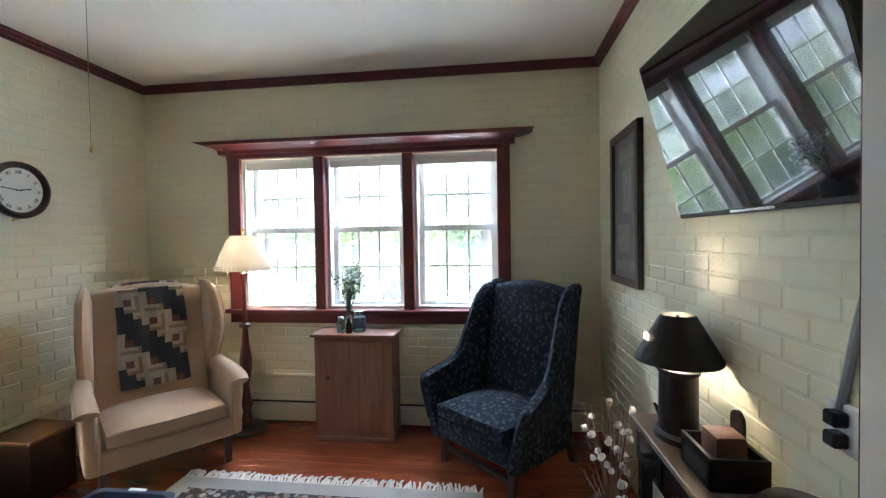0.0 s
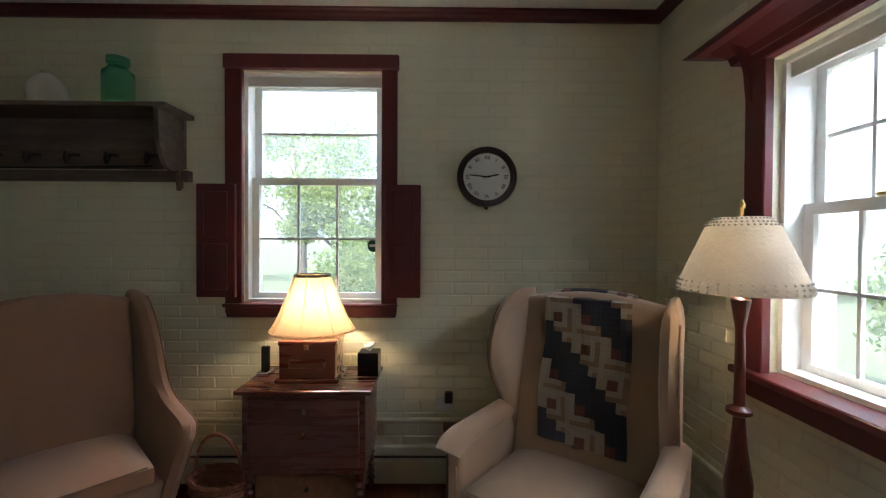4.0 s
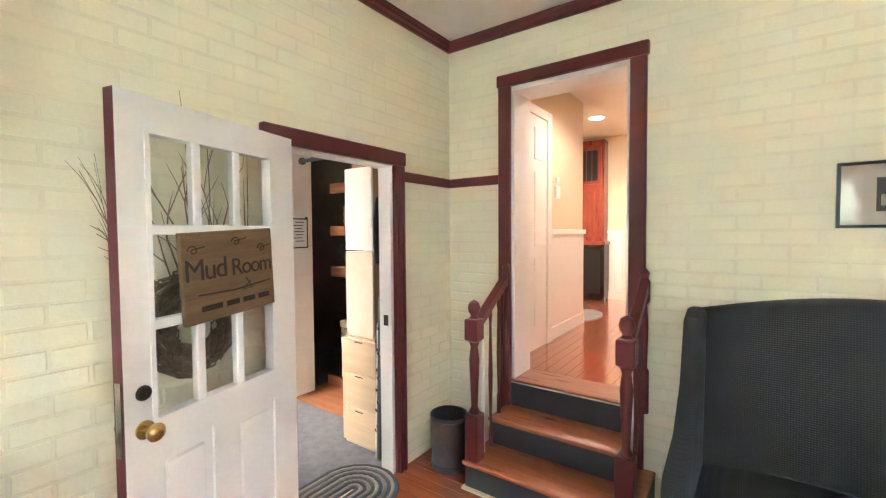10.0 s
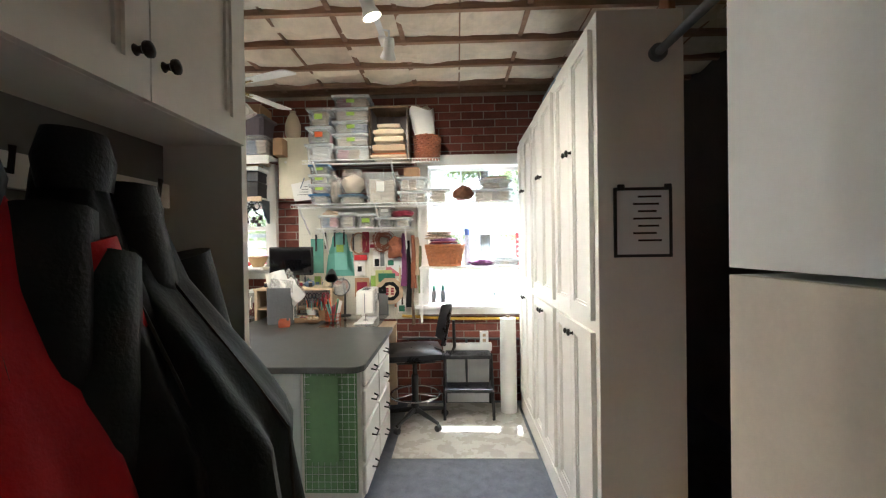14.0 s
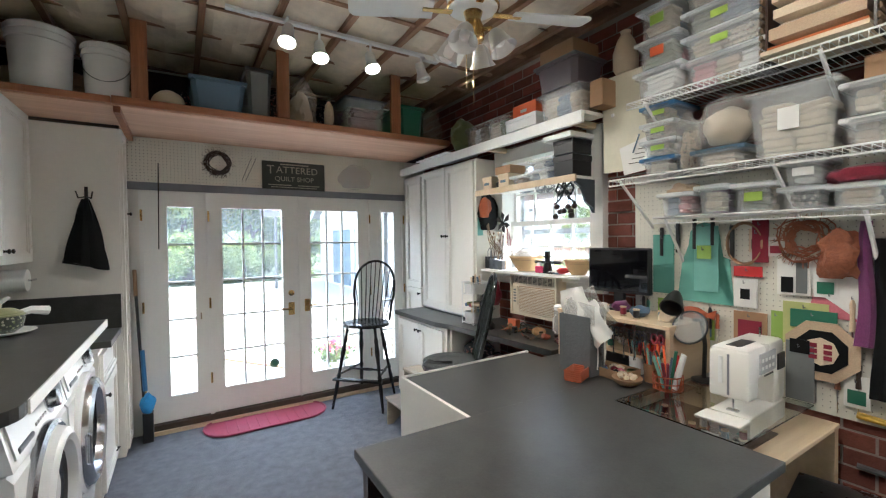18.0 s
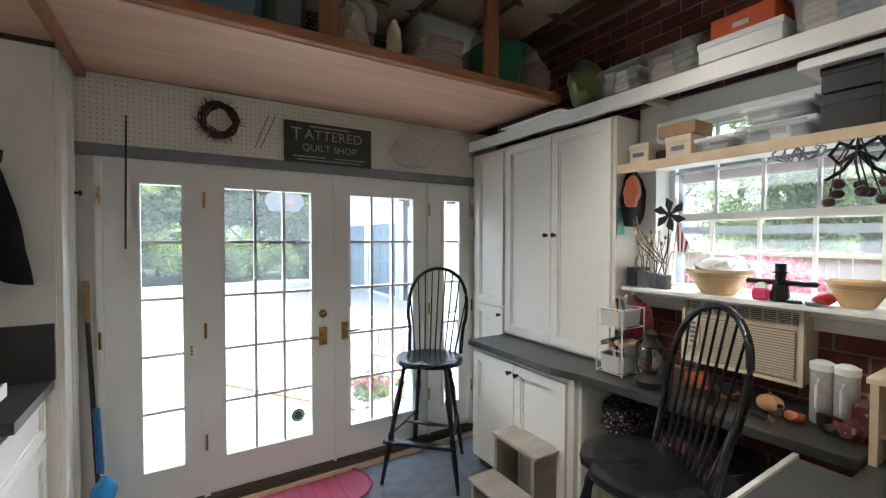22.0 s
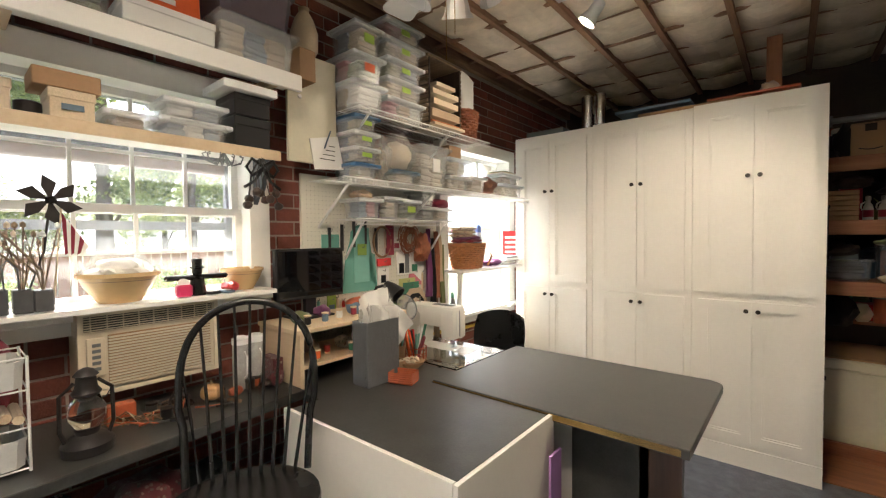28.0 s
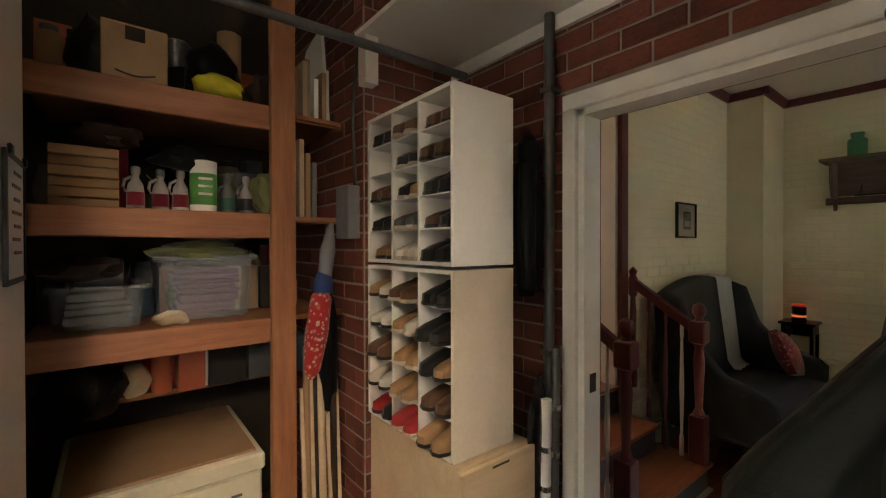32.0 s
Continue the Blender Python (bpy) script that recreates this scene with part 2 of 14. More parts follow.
def fabric(name, base, thread=260, rough=0.9, var=0.15, rib=0.0):
    m, nt, b = _setup(name)
    v = _coord(nt, "Object")
    fine, big = _noise(nt, thread, 2, 0.5, v), _noise(nt, 4, 4, 0.6, v)
    f = _math(nt, "ADD", _math(nt, "MULTIPLY", fine.outputs[0], 0.55), _math(nt, "MULTIPLY", big.outputs[0], 0.45))
    col = _ramp(nt, f, [(0.3, _shade(base, 1 - var)), (0.7, _shade(base, 1 + var))])
    h = fine.outputs[0]
    if rib:
        w = nt.nodes.new("ShaderNodeTexWave")
        w.bands_direction = "Z"
        w.inputs["Scale"].default_value, w.inputs["Distortion"].default_value = rib, 0.6
        nt.links.new(v, w.inputs["Vector"])
        w2 = nt.nodes.new("ShaderNodeTexWave")
        w2.bands_direction = "X"
        w2.inputs["Scale"].default_value, w2.inputs["Distortion"].default_value = rib, 0.6
        nt.links.new(v, w2.inputs["Vector"])
        h = _math(nt, "MULTIPLY", w.outputs["Fac"], w2.outputs["Fac"])
        col = _mix(nt, 0.45, col, _ramp(nt, h, [(0.1, (0.25,) * 3), (0.8, (1.0,) * 3)]), "MULTIPLY")
    nt.links.new(col, b.inputs["Base Color"])
    b.inputs["Roughness"].default_value = rough
    b.inputs["Sheen Weight"].default_value = 0.25 if max(base) > 0.1 else 0.0
    if max(base) < 0.04:
        b.inputs["Specular IOR Level"].default_value = 0.2
    _bump(nt, b, h, 0.3, 0.004)
    return m


CREAM = pm("cream_wall_paint", (0.80, 0.755, 0.55), 0.55, 0.05, 1.5, 0.12, 90, per_object=0.035)
CREAM_J = pm("cream_painted_joint", (0.76, 0.715, 0.52), 0.7, 0.08, 3, 0.2, 60)
CEIL = pm("ceiling_paint", (0.80, 0.77, 0.70), 0.8, 0.04, 1.2, 0.1, 120)
MAROON = pm("maroon_trim_paint", (0.115, 0.018, 0.020), 0.38, 0.18, 3, 0.05, 40)
WHITE = pm("white_trim_paint", (0.82, 0.81, 0.77), 0.4, 0.05, 2, 0.05, 50)
CABW = pm("warm_white_cabinet_paint", (0.80, 0.77, 0.70), 0.42, 0.05, 1.5, 0.04, 45)
APPL = pm("white_enamel", (0.83, 0.83, 0.82), 0.22, 0.03, 1.5, 0.02, 30)
PLAST = pm("white_plastic", (0.78, 0.78, 0.76), 0.38, 0.05, 3, 0.02, 40)
RED_BRICK = pm("red_brick", (0.235, 0.072, 0.05), 0.85, 0.3, 9, 0.5, 70, per_object=0.45)
MORTAR = pm("grey_mortar", (0.33, 0.28, 0.24), 0.95, 0.2, 10, 0.5, 80)
HALLFLOOR = wood("glossy_hall_boards", (0.23, 0.058, 0.021), (0.29, 0.076, 0.028), 0.13, 1.0, 0.8, 0.05, "y")
DENFLOOR = wood("cherry_floor_boards", (0.17, 0.040, 0.015), (0.32, 0.085, 0.032), 0.20, 1.0, 0.6, 0.18)
CARPET = pm("blue_grey_carpet", (0.118, 0.124, 0.142), 0.95, 0.25, 14, 0.7, 300, alt=(0.175, 0.183, 0.205))
LAMIN = pm("charcoal_laminate", (0.040, 0.041, 0.039), 0.34, 0.35, 9, 0.04, 120, alt=(0.066, 0.067, 0.062))
BLACKP = pm("black_paint", (0.006, 0.006, 0.0065), 0.26, 0.3, 4, 0.04, 40)
BLACKPL = pm("black_plastic", (0.014, 0.014, 0.015), 0.4, 0.2, 6, 0.05, 80)
LUMBER = wood("stained_fir_lumber", (0.26, 0.095, 0.04), (0.47, 0.20, 0.095), 0.55, 1.0, 0.0, 0.3)
LUMBERZ = wood("stained_fir_post", (0.26, 0.095, 0.04), (0.47, 0.20, 0.095), 0.55, 1.0, 0.0, 0.3, "z")
JOIST = wood("rough_joist_wood", (0.22, 0.115, 0.065), (0.42, 0.245, 0.15), 0.8, 1.0, 0.0, 0.3, "y")
PLYWOOD = wood("plywood_sheet", (0.46, 0.27, 0.17), (0.66, 0.42, 0.28), 0.6, 0.35, 0.0, 0.1)
BIRCH = wood("pale_birch_board", (0.58, 0.43, 0.27), (0.74, 0.59, 0.40), 0.5, 0.4, 0.0, 0.15)
PAPER_BATT = pm("kraft_paper_batts", (0.80, 0.69, 0.54), 0.75, 0.22, 4, 0.5, 14, per_object=0.12)
DARKWALL = pm("dark_brown_board", (0.06, 0.045, 0.035), 0.9, 0.3, 4, 0.3, 40)
GLASS = clear("window_glass", (1, 1, 1), 0.0)


def veiled(name, veil):
    """Window glass with a pale translucent share that paints bright glare haze over the view."""
    m = clear(name)
    nt = m.node_tree
    tr = nt.nodes.new("ShaderNodeBsdfTranslucent")
    tr.inputs[0].default_value = (0.9, 0.95, 0.97, 1)
    mx = nt.nodes.new("ShaderNodeMixShader")
    mx.inputs[0].default_value = veil
    nt.links.new(nt.nodes["Principled BSDF"].outputs[0], mx.inputs[1])
    nt.links.new(tr.outputs[0], mx.inputs[2])
    nt.links.new(mx.outputs[0], nt.nodes["Material Output"].inputs["Surface"])
    return m


# veil strength per window sets how far the painted glare washes out the view
GLASS_DEN = veiled("veiled_storm_glass", 0.058)
GLASS_NORTH = veiled("veiled_door_glass", 0.03)
GLASS_EAST = veiled("veiled_east_glass", 0.05)
GLASS_SUNNY = veiled("veiled_sunny_glass", 0.042)
KNOBM = pm("dark_bronze", (0.035, 0.028, 0.022), 0.35, 0.2, 10, 0.05, 60, metal=0.7)
BRASS = pm("polished_brass", (0.62, 0.42, 0.16), 0.22, 0.15, 12, 0.03, 60, metal=1.0)
CHROME = pm("chrome_steel", (0.6, 0.6, 0.62), 0.2, 0.1, 8, 0.02, 60, metal=1.0)
PEG = pm("white_pegboard", (0.70, 0.68, 0.59), 0.6, 0.05, 2, 0.05, 60)
GREYP = pm("grey_painted_strip", (0.22, 0.23, 0.25), 0.6, 0.15, 4, 0.1, 60)
# ---- mesh helpers ----
def wm(ob):
    m = ob.matrix_basis.copy()
    return wm(ob.parent) @ m if ob.parent else m


def thing(name, label, category, place=(0, 0, 0), turn=0.0, group="", kind=""):
    """A thing: an Empty at its base, to which parts are added."""
    ob = new(name)
    ob.empty_display_size = 0.1
    ob.matrix_basis = pose(*place, 0, 0, turn)
    return tagged(ob, label, category, group, kind)


def part(name, bm, material, parent=None, label="", world=False, smooth=False):
    """Links a bmesh as ONE mesh object under a thing or part. world: its corners are given in the room's own axes."""
    if world and parent is not None:
        bm.transform(wm(parent).inverted())
    me = bpy.data.meshes.new(name)
    bm.normal_update()
    bm.to_mesh(me)
    bm.free()
    if smooth:
        me.shade_smooth()
        me.set_sharp_from_angle(angle=radians(40))
    me.materials.append(material)
    ob = new(name, me)
    if parent is not None:
        ob.parent = parent
    if label:
        ob["label"] = label
    return ob


def share(name, mesh, parent, m):
    """One more part on a mesh that is already there."""
    ob = new(name, mesh)
    ob.parent = parent
    ob.matrix_basis = m
    return ob


def BM():
    return bmesh.new()


def box(bm, x0, x1, y0, y1, z0, z1, bev=0.0, seg=1):
    ret = bmesh.ops.create_cube(bm, size=1.0)
    vs = ret["verts"]
    m = Matrix.Translation(((x0 + x1) / 2, (y0 + y1) / 2, (z0 + z1) / 2)) @ Matrix.Diagonal((abs(x1 - x0), abs(y1 - y0), abs(z1 - z0), 1))
    bmesh.ops.transform(bm, matrix=m, verts=vs)
    if bev:
        es = list({e for v in vs for e in v.link_edges})
        bmesh.ops.bevel(bm, geom=es, offset=bev, segments=seg, affect="EDGES", profile=0.5)
    return bm


def bx(*a, bev=0.0, seg=1):
    return box(BM(), *a, bev=bev, seg=seg)


def lathe(bm, prof, cx=0.0, cy=0.0, z=0.0, seg=20, sx=1.0, sy=1.0, cap=True):
    """A turned shape from (radius, height) pairs."""
    rings = []
    for r, h in prof:
        rings.append([bm.verts.new((cx + sx * r * math.cos(2 * math.pi * k / seg), cy + sy * r * math.sin(2 * math.pi * k / seg), z + h)) for k in range(seg)])
    for a, b in zip(rings, rings[1:]):
        for k in range(seg):
            bm.faces.new((a[k], a[(k + 1) % seg], b[(k + 1) % seg], b[k]))
    if cap:
        bm.faces.new(rings[0][::-1])
        bm.faces.new(rings[-1])
    return bm


def tube(bm, pts, r, seg=8, closed=False, r_end=None):
    """A round bar along a line of points."""
    pts = [Vector(p) for p in pts]
    n = len(pts)
    rings = []
    up = Vector((0, 0, 1))
    for i, p in enumerate(pts):
        a = pts[i - 1] if i or closed else p
        b = pts[(i + 1) % n] if i < n - 1 or closed else p
        d = (b - a).normalized()
        ref = up if abs(d.z) < 0.95 else Vector((1, 0, 0))
        u = d.cross(ref).normalized()
        w = d.cross(u).normalized()
        rr = r if r_end is None else r + (r_end - r) * i / max(1, n - 1)
        rings.append([bm.verts.new(p + rr * (math.cos(2 * math.pi * k / seg) * u + math.sin(2 * math.pi * k / seg) * w)) for k in range(seg)])
    pairs = list(zip(rings, rings[1:])) + ([(rings[-1], rings[0])] if closed else [])
    for a, b in pairs:
        for k in range(seg):
            bm.faces.new((a[k], a[(k + 1) % seg], b[(k + 1) % seg], b[k]))
    if not closed:
        bm.faces.new(rings[0][::-1])
        bm.faces.new(rings[-1])
    return bm


def slab(bm, outline, axis, d0, d1, bev=0.0, seg=2):
    """A flat outline given thickness along an axis. outline: (a, b) pairs in the two other axes, in the order x y z."""
    def at(a, b, d):
        return {"x": (d, a, b), "y": (a, d, b), "z": (a, b, d)}[axis]
    lo = [bm.verts.new(at(a, b, d0)) for a, b in outline]
    hi = [bm.verts.new(at(a, b, d1)) for a, b in outline]
    n = len(outline)
    fs = [bm.faces.new(lo[::-1]), bm.faces.new(hi)]
    for k in range(n):
        fs.append(bm.faces.new((lo[k], lo[(k + 1) % n], hi[(k + 1) % n], hi[k])))
    bmesh.ops.recalc_face_normals(bm, faces=fs)
    if bev:
        es = [e for f in fs[:2] for e in f.edges]
        bmesh.ops.bevel(bm, geom=es, offset=bev, segments=seg, affect="EDGES", profile=0.5)
    return bm


def arc(cx, cy, r, a0, a1, n=10, ry=None):
    ry = r if ry is None else ry
    return [(cx + r * math.cos(radians(a0 + (a1 - a0) * k / n)), cy + ry * math.sin(radians(a0 + (a1 - a0) * k / n))) for k in range(n + 1)]


def pillow(bm, x0, x1, y0, y1, z0, z1, crown=0.03, n=8, bev=0.04):
    """A stuffed cushion: a soft-edged block whose top swells."""
    nx = ny = n
    def pt(i, j, top):
        u, v = i / nx, j / ny
        e = min(1.0, 6 * min(u, 1 - u, v, 1 - v)) ** 0.5
        x, y = x0 + (x1 - x0) * u, y0 + (y1 - y0) * v
        mid, half = (z0 + z1) / 2, (z1 - z0) / 2
        sw = crown * math.sin(math.pi * u) * math.sin(math.pi * v)
        return (x, y, mid + (half * (0.55 + 0.45 * e) + sw) * (1 if top else -1))
    g = {}
    for s in (0, 1):
        for i in range(nx + 1):
            for j in range(ny + 1):
                g[s, i, j] = bm.verts.new(pt(i, j, s))
    for i in range(nx):
        for j in range(ny):
            bm.faces.new((g[1, i, j], g[1, i + 1, j], g[1, i + 1, j + 1], g[1, i, j + 1]))
            bm.faces.new((g[0, i, j + 1], g[0, i + 1, j + 1], g[0, i + 1, j], g[0, i, j]))
    for i in range(nx):
        bm.faces.new((g[0, i, 0], g[0, i + 1, 0], g[1, i + 1, 0], g[1, i, 0]))
        bm.faces.new((g[0, i + 1, ny], g[0, i, ny], g[1, i, ny], g[1, i + 1, ny]))
    for j in range(ny):
        bm.faces.new((g[0, 0, j + 1], g[0, 0, j], g[1, 0, j], g[1, 0, j + 1]))
        bm.faces.new((g[0, nx, j], g[0, nx, j + 1], g[1, nx, j + 1], g[1, nx, j]))
    return bm


# ---- walls, floors, ceilings ----
def wall(name, axis, p0, p1, a0, a1, z0, z1, openings, material, label):
    """A wall of thickness p0..p1 across axis, from a0 to a1 along it, with openings (a0, a1, z0, z1) cut through."""
    bm = BM()
    cuts_a = sorted({a0, a1, *[v for o in openings for v in o[:2]]})
    cuts_z = sorted({z0, z1, *[v for o in openings for v in o[2:]]})
    for aa, ab in zip(cuts_a, cuts_a[1:]):
        run = []
        for za, zb in zip(cuts_z, cuts_z[1:]):
            inside = any(o[0] - 1e-6 <= aa and ab <= o[1] + 1e-6 and o[2] - 1e-6 <= za and zb <= o[3] + 1e-6 for o in openings)
            if inside:
                run.append(None)
            elif run and run[-1]:
                run[-1] = (run[-1][0], zb)
            else:
                run.append((za, zb))
        for r in run:
            if r:
                b = (p0, p1, aa, ab) if axis == "x" else (aa, ab, p0, p1)
                box(bm, *b, *r)
    bmesh.ops.remove_doubles(bm, verts=bm.verts, dist=1e-5)
    return tagged(part(name, bm, material), label, "wall", "", "structure")


E = 0.004
N_WIN = (-2.33, -0.07, 0.985, 2.30)
W_WIN = (1.03, 1.92, 1.14, 2.60)
S_DOOR = (-0.57, 0.215, 0.54, 2.57)
MUD_DOOR = (-0.70, 0.125, 0.0, 2.02)
FR_DOOR = (2.02, 4.40, 0.05, 2.06)
E_WIN1 = (1.44, 2.36, 1.29, 2.215)
E_WIN2 = (-1.04, -0.09, 0.93, 2.27)
den_n = wall("wall_north", "y", 3.66, 3.95, -3.55, 0.73, -0.2, 3.3, [N_WIN], CREAM_J, "cream painted brick wall with a triple window")
den_w = wall("wall_west", "x", -3.55, -3.25, -1.6, 3.66, -0.2, 3.3, [W_WIN], CREAM_J, "cream painted brick wall with a single window")
den_s = wall("wall_south", "y", -1.6, -1.335, -3.25, 0.73, -0.2, 3.3, [S_DOOR], CREAM_J, "cream painted brick wall with a raised doorway")
den_e = wall("wall_east", "x", 0.73, 0.80, -1.6, 3.95, -0.2, 3.3, [MUD_DOOR], CREAM_J, "cream painted brick wall with the mud room doorway")
chimney = tagged(part("wall_pilaster", bx(-3.25, -2.60, -1.335, -1.035, 0, 2.99), CREAM_J), "cream painted brick chimney corner", "wall", "", "structure")
tagged(part("ceiling_den", bx(-3.25, 0.73, -1.335, 3.66, 2.985, 3.2), CEIL), "plain off-white plaster ceiling", "ceiling", "", "structure")
den_floor = tagged(part("floor_den", bx(-3.25, 0.80, -1.335, 3.66, -0.15, -0.0125), DARKWALL), "glossy reddish cherry board floor", "floor", "", "structure")
mud_e = wall("wall_mud_east", "x", 4.66, 4.92, -2.6, 4.05, -0.2, 2.955, [E_WIN1, E_WIN2], MORTAR, "red brick wall with two windows")
mud_n = wall("wall_mud_north", "y", 3.80, 3.98, 0.80, 4.66, -0.2, 3.2, [FR_DOOR], CABW, "white wall round the french doors")
# south wall is one even dark brown
mud_s = tagged(part("wall_mud_south", bx(0.80, 4.66, -2.75, -2.5, -0.2, 3.2), DARKWALL), "dark brown wall behind the shelving", "wall", "", "structure")
mud_floor = tagged(part("floor_mud_room", bx(0.80, 4.66, -2.5, 3.80, -0.15, 0.0), CARPET), "blue-grey short-pile carpet", "floor", "", "structure")
mud_w = wall("wall_mud_west", "x", 0.80, 0.83, -2.5, 3.80, 0.0, 3.2, [(-0.70, 0.125, 0.0, 2.02)], MORTAR, "red brick wall round the den doorway")
# ---- windows, doors and trim ----
def frame_rect(bm, axis, plane0, plane1, a0, a1, z0, z1, w, wb=None):
    """Four bars round an opening."""
    wb = w if wb is None else wb
    for aa, ab, za, zb in ((a0, a1, z1 - w, z1), (a0, a1, z0, z0 + wb), (a0, a0 + w, z0 + wb, z1 - w), (a1 - w, a1, z0 + wb, z1 - w)):
        if axis == "y":
            box(bm, aa, ab, plane0, plane1, za, zb)
        else:
            box(bm, plane0, plane1, aa, ab, za, zb)
    return bm


def abox(axis, p0, p1, a0, a1, z0, z1, bev=0.0):
    return bx(p0, p1, a0, a1, z0, z1, bev=bev) if axis == "x" else bx(a0, a1, p0, p1, z0, z1, bev=bev)


def sash(parent, axis, plane, a0, a1, z0, z1, cols, rows, rail=0.045, mat=None, name="sash", bar=0.014, depth=0.035, glass=None):
    """A glazed sash: frame, panes and glazing bars."""
    mat = mat or WHITE
    s = part(name, frame_rect(BM(), axis, plane - depth / 2, plane + depth / 2, a0, a1, z0, z1, rail), mat, parent)
    ga0, ga1, gz0, gz1 = a0 + rail, a1 - rail, z0 + rail, z1 - rail
    for k in range(1, cols):
        a = ga0 + (ga1 - ga0) * k / cols
        part("glazing_bar", abox(axis, plane - 0.010, plane + 0.010, a - bar / 2, a + bar / 2, gz0, gz1), mat, s)
    for k in range(1, rows):
        z = gz0 + (gz1 - gz0) * k / rows
        part("glazing_bar", abox(axis, plane - 0.012, plane + 0.012, ga0, ga1, z - bar / 2, z + bar / 2), mat, s)
    g = part("pane", abox(axis, plane - 0.002, plane + 0.002, ga0, ga1, gz0, gz1), glass or GLASS, s)
    g.visible_shadow = False
    return s


SHADE = fabric("cream_roller_shade", (0.72, 0.70, 0.64), 180, 0.9, 0.06)
# triple window of the den
win = thing("window_1", "dark red framed triple sash window with a shelf-like top", "window", (-1.2, 3.66, 0.88), kind="structure")
a0, a1, z0, z1 = N_WIN
m1, m2 = -1.60, -0.825
for aa, ab in ((a0 - 0.10, a0 + 0.015), (a1 - 0.015, a1 + 0.09)):
    part("casing", bx(aa, ab, 3.615, 3.66, z0 - 0.11, z1 + 0.05, bev=0.006), MAROON, win, world=True)
for m in (m1, m2):
    part("mullion", bx(m - 0.045, m + 0.045, 3.62, 3.80, z0, z1, bev=0.006), MAROON, win, world=True)
part("apron", bx(a0 - 0.10, a1 + 0.09, 3.612, 3.66, z0 - 0.115, z0 - 0.03, bev=0.006), MAROON, win, world=True)
part("window_sill", bx(a0 - 0.13, a1 + 0.12, 3.575, 3.80, z0 - 0.03, z0 + 0.003, bev=0.006), MAROON, win, world=True)
part("head_board", bx(a0 - 0.10, a1 + 0.09, 3.61, 3.66, z1 + 0.0, z1 + 0.09, bev=0.006), MAROON, win, world=True)
part("top_shelf", slab(BM(), [(-2.64, 2.425), (0.20, 2.425), (0.10, 2.395), (-2.54, 2.395)], "y", 3.45, 3.66, 0.004), MAROON, win, world=True)
part("crown_strip", slab(BM(), [(3.50, 2.395), (3.66, 2.395), (3.66, 2.34), (3.60, 2.34), (3.585, 2.37)], "x", -2.50, 0.06), MAROON, win, world=True)
for xb in (-2.40, -0.02):
    part("bracket", slab(BM(), [(3.66, 2.39), (3.50, 2.39)] + arc(3.50, 2.23, 0.10, 90, 0, 8, 0.16) + [(3.61, 2.14), (3.66, 2.12)], "x", xb - 0.018, xb + 0.018, 0.004), MAROON, win, world=True)
for aa, ab in ((a0, m1 - 0.045), (m1 + 0.045, m2 - 0.045), (m2 + 0.045, a1)):
    part("jamb_liner", frame_rect(BM(), "y", 3.70, 3.90, aa, ab, z0, z1, 0.022), WHITE, win, world=True)
    mid = 1.675
    upper = sash(win, "y", 0, aa + 0.022, ab - 0.022, mid - 0.02, z1 - 0.022, 3, 2, glass=GLASS_DEN)
    lower = sash(win, "y", 0, aa + 0.022, ab - 0.022, z0 + 0.01, mid + 0.02, 3, 2, glass=GLASS_DEN)
    for s, yy in ((upper, 3.845), (lower, 3.80)):
        s.matrix_basis = wm(win).inverted() @ Matrix.Translation((0, yy, 0))
    part("sash_lock", bx((aa + ab) / 2 - 0.02, (aa + ab) / 2 + 0.02, 3.765, 3.80, mid + 0.02, mid + 0.035, bev=0.004), BRASS, win, world=True)
    part("roller_shade", bx(aa + 0.005, ab - 0.005, 3.72, 3.735, z1 - 0.085, z1 - 0.004, bev=0.004), SHADE, win, "cream roller shade pulled up", world=True)
# single window of the den
win2 = thing("window_2", "dark red framed double-hung window with half shutters", "window", (-3.25, 1.47, 1.05), kind="structure")
a0, a1, z0, z1 = W_WIN
for aa, ab in ((a0 - 0.095, a0 + 0.012), (a1 - 0.012, a1 + 0.085)):
    part("casing", bx(-3.25, -3.21, aa, ab, z0 - 0.06, z1 + 0.005, bev=0.006), MAROON, win2, world=True)
part("head_casing", bx(-3.25, -3.205, a0 - 0.105, a1 + 0.095, z1 + 0.005, z1 + 0.095, bev=0.006), MAROON, win2, world=True)
part("apron", bx(-3.25, -3.215, a0 - 0.09, a1 + 0.08, z0 - 0.085, z0 - 0.018, bev=0.006), MAROON, win2, world=True)
part("window_sill", bx(-3.40, -3.18, a0 - 0.10, a1 + 0.09, z0 - 0.018, z0 + 0.004, bev=0.006), MAROON, win2, world=True)
part("jamb_liner", frame_rect(BM(), "x", -3.48, -3.28, a0, a1, z0, z1, 0.022), WHITE, win2, world=True)
for zz0, zz1, xx in ((1.905, z1 - 0.022, -3.40), (z0 + 0.012, 1.945, -3.355)):
    s = sash(win2, "x", 0, a0 + 0.022, a1 - 0.022, zz0, zz1, 3 if zz0 < 1.5 else 1, 2, glass=GLASS_DEN)
    s.matrix_basis = wm(win2).inverted() @ Matrix.Translation((xx, 0, 0))
part("roller_shade", bx(-3.30, -3.285, a0 + 0.005, a1 - 0.005, z1 - 0.085, z1 - 0.004, bev=0.004), SHADE, win2, "cream roller shade pulled up", world=True)
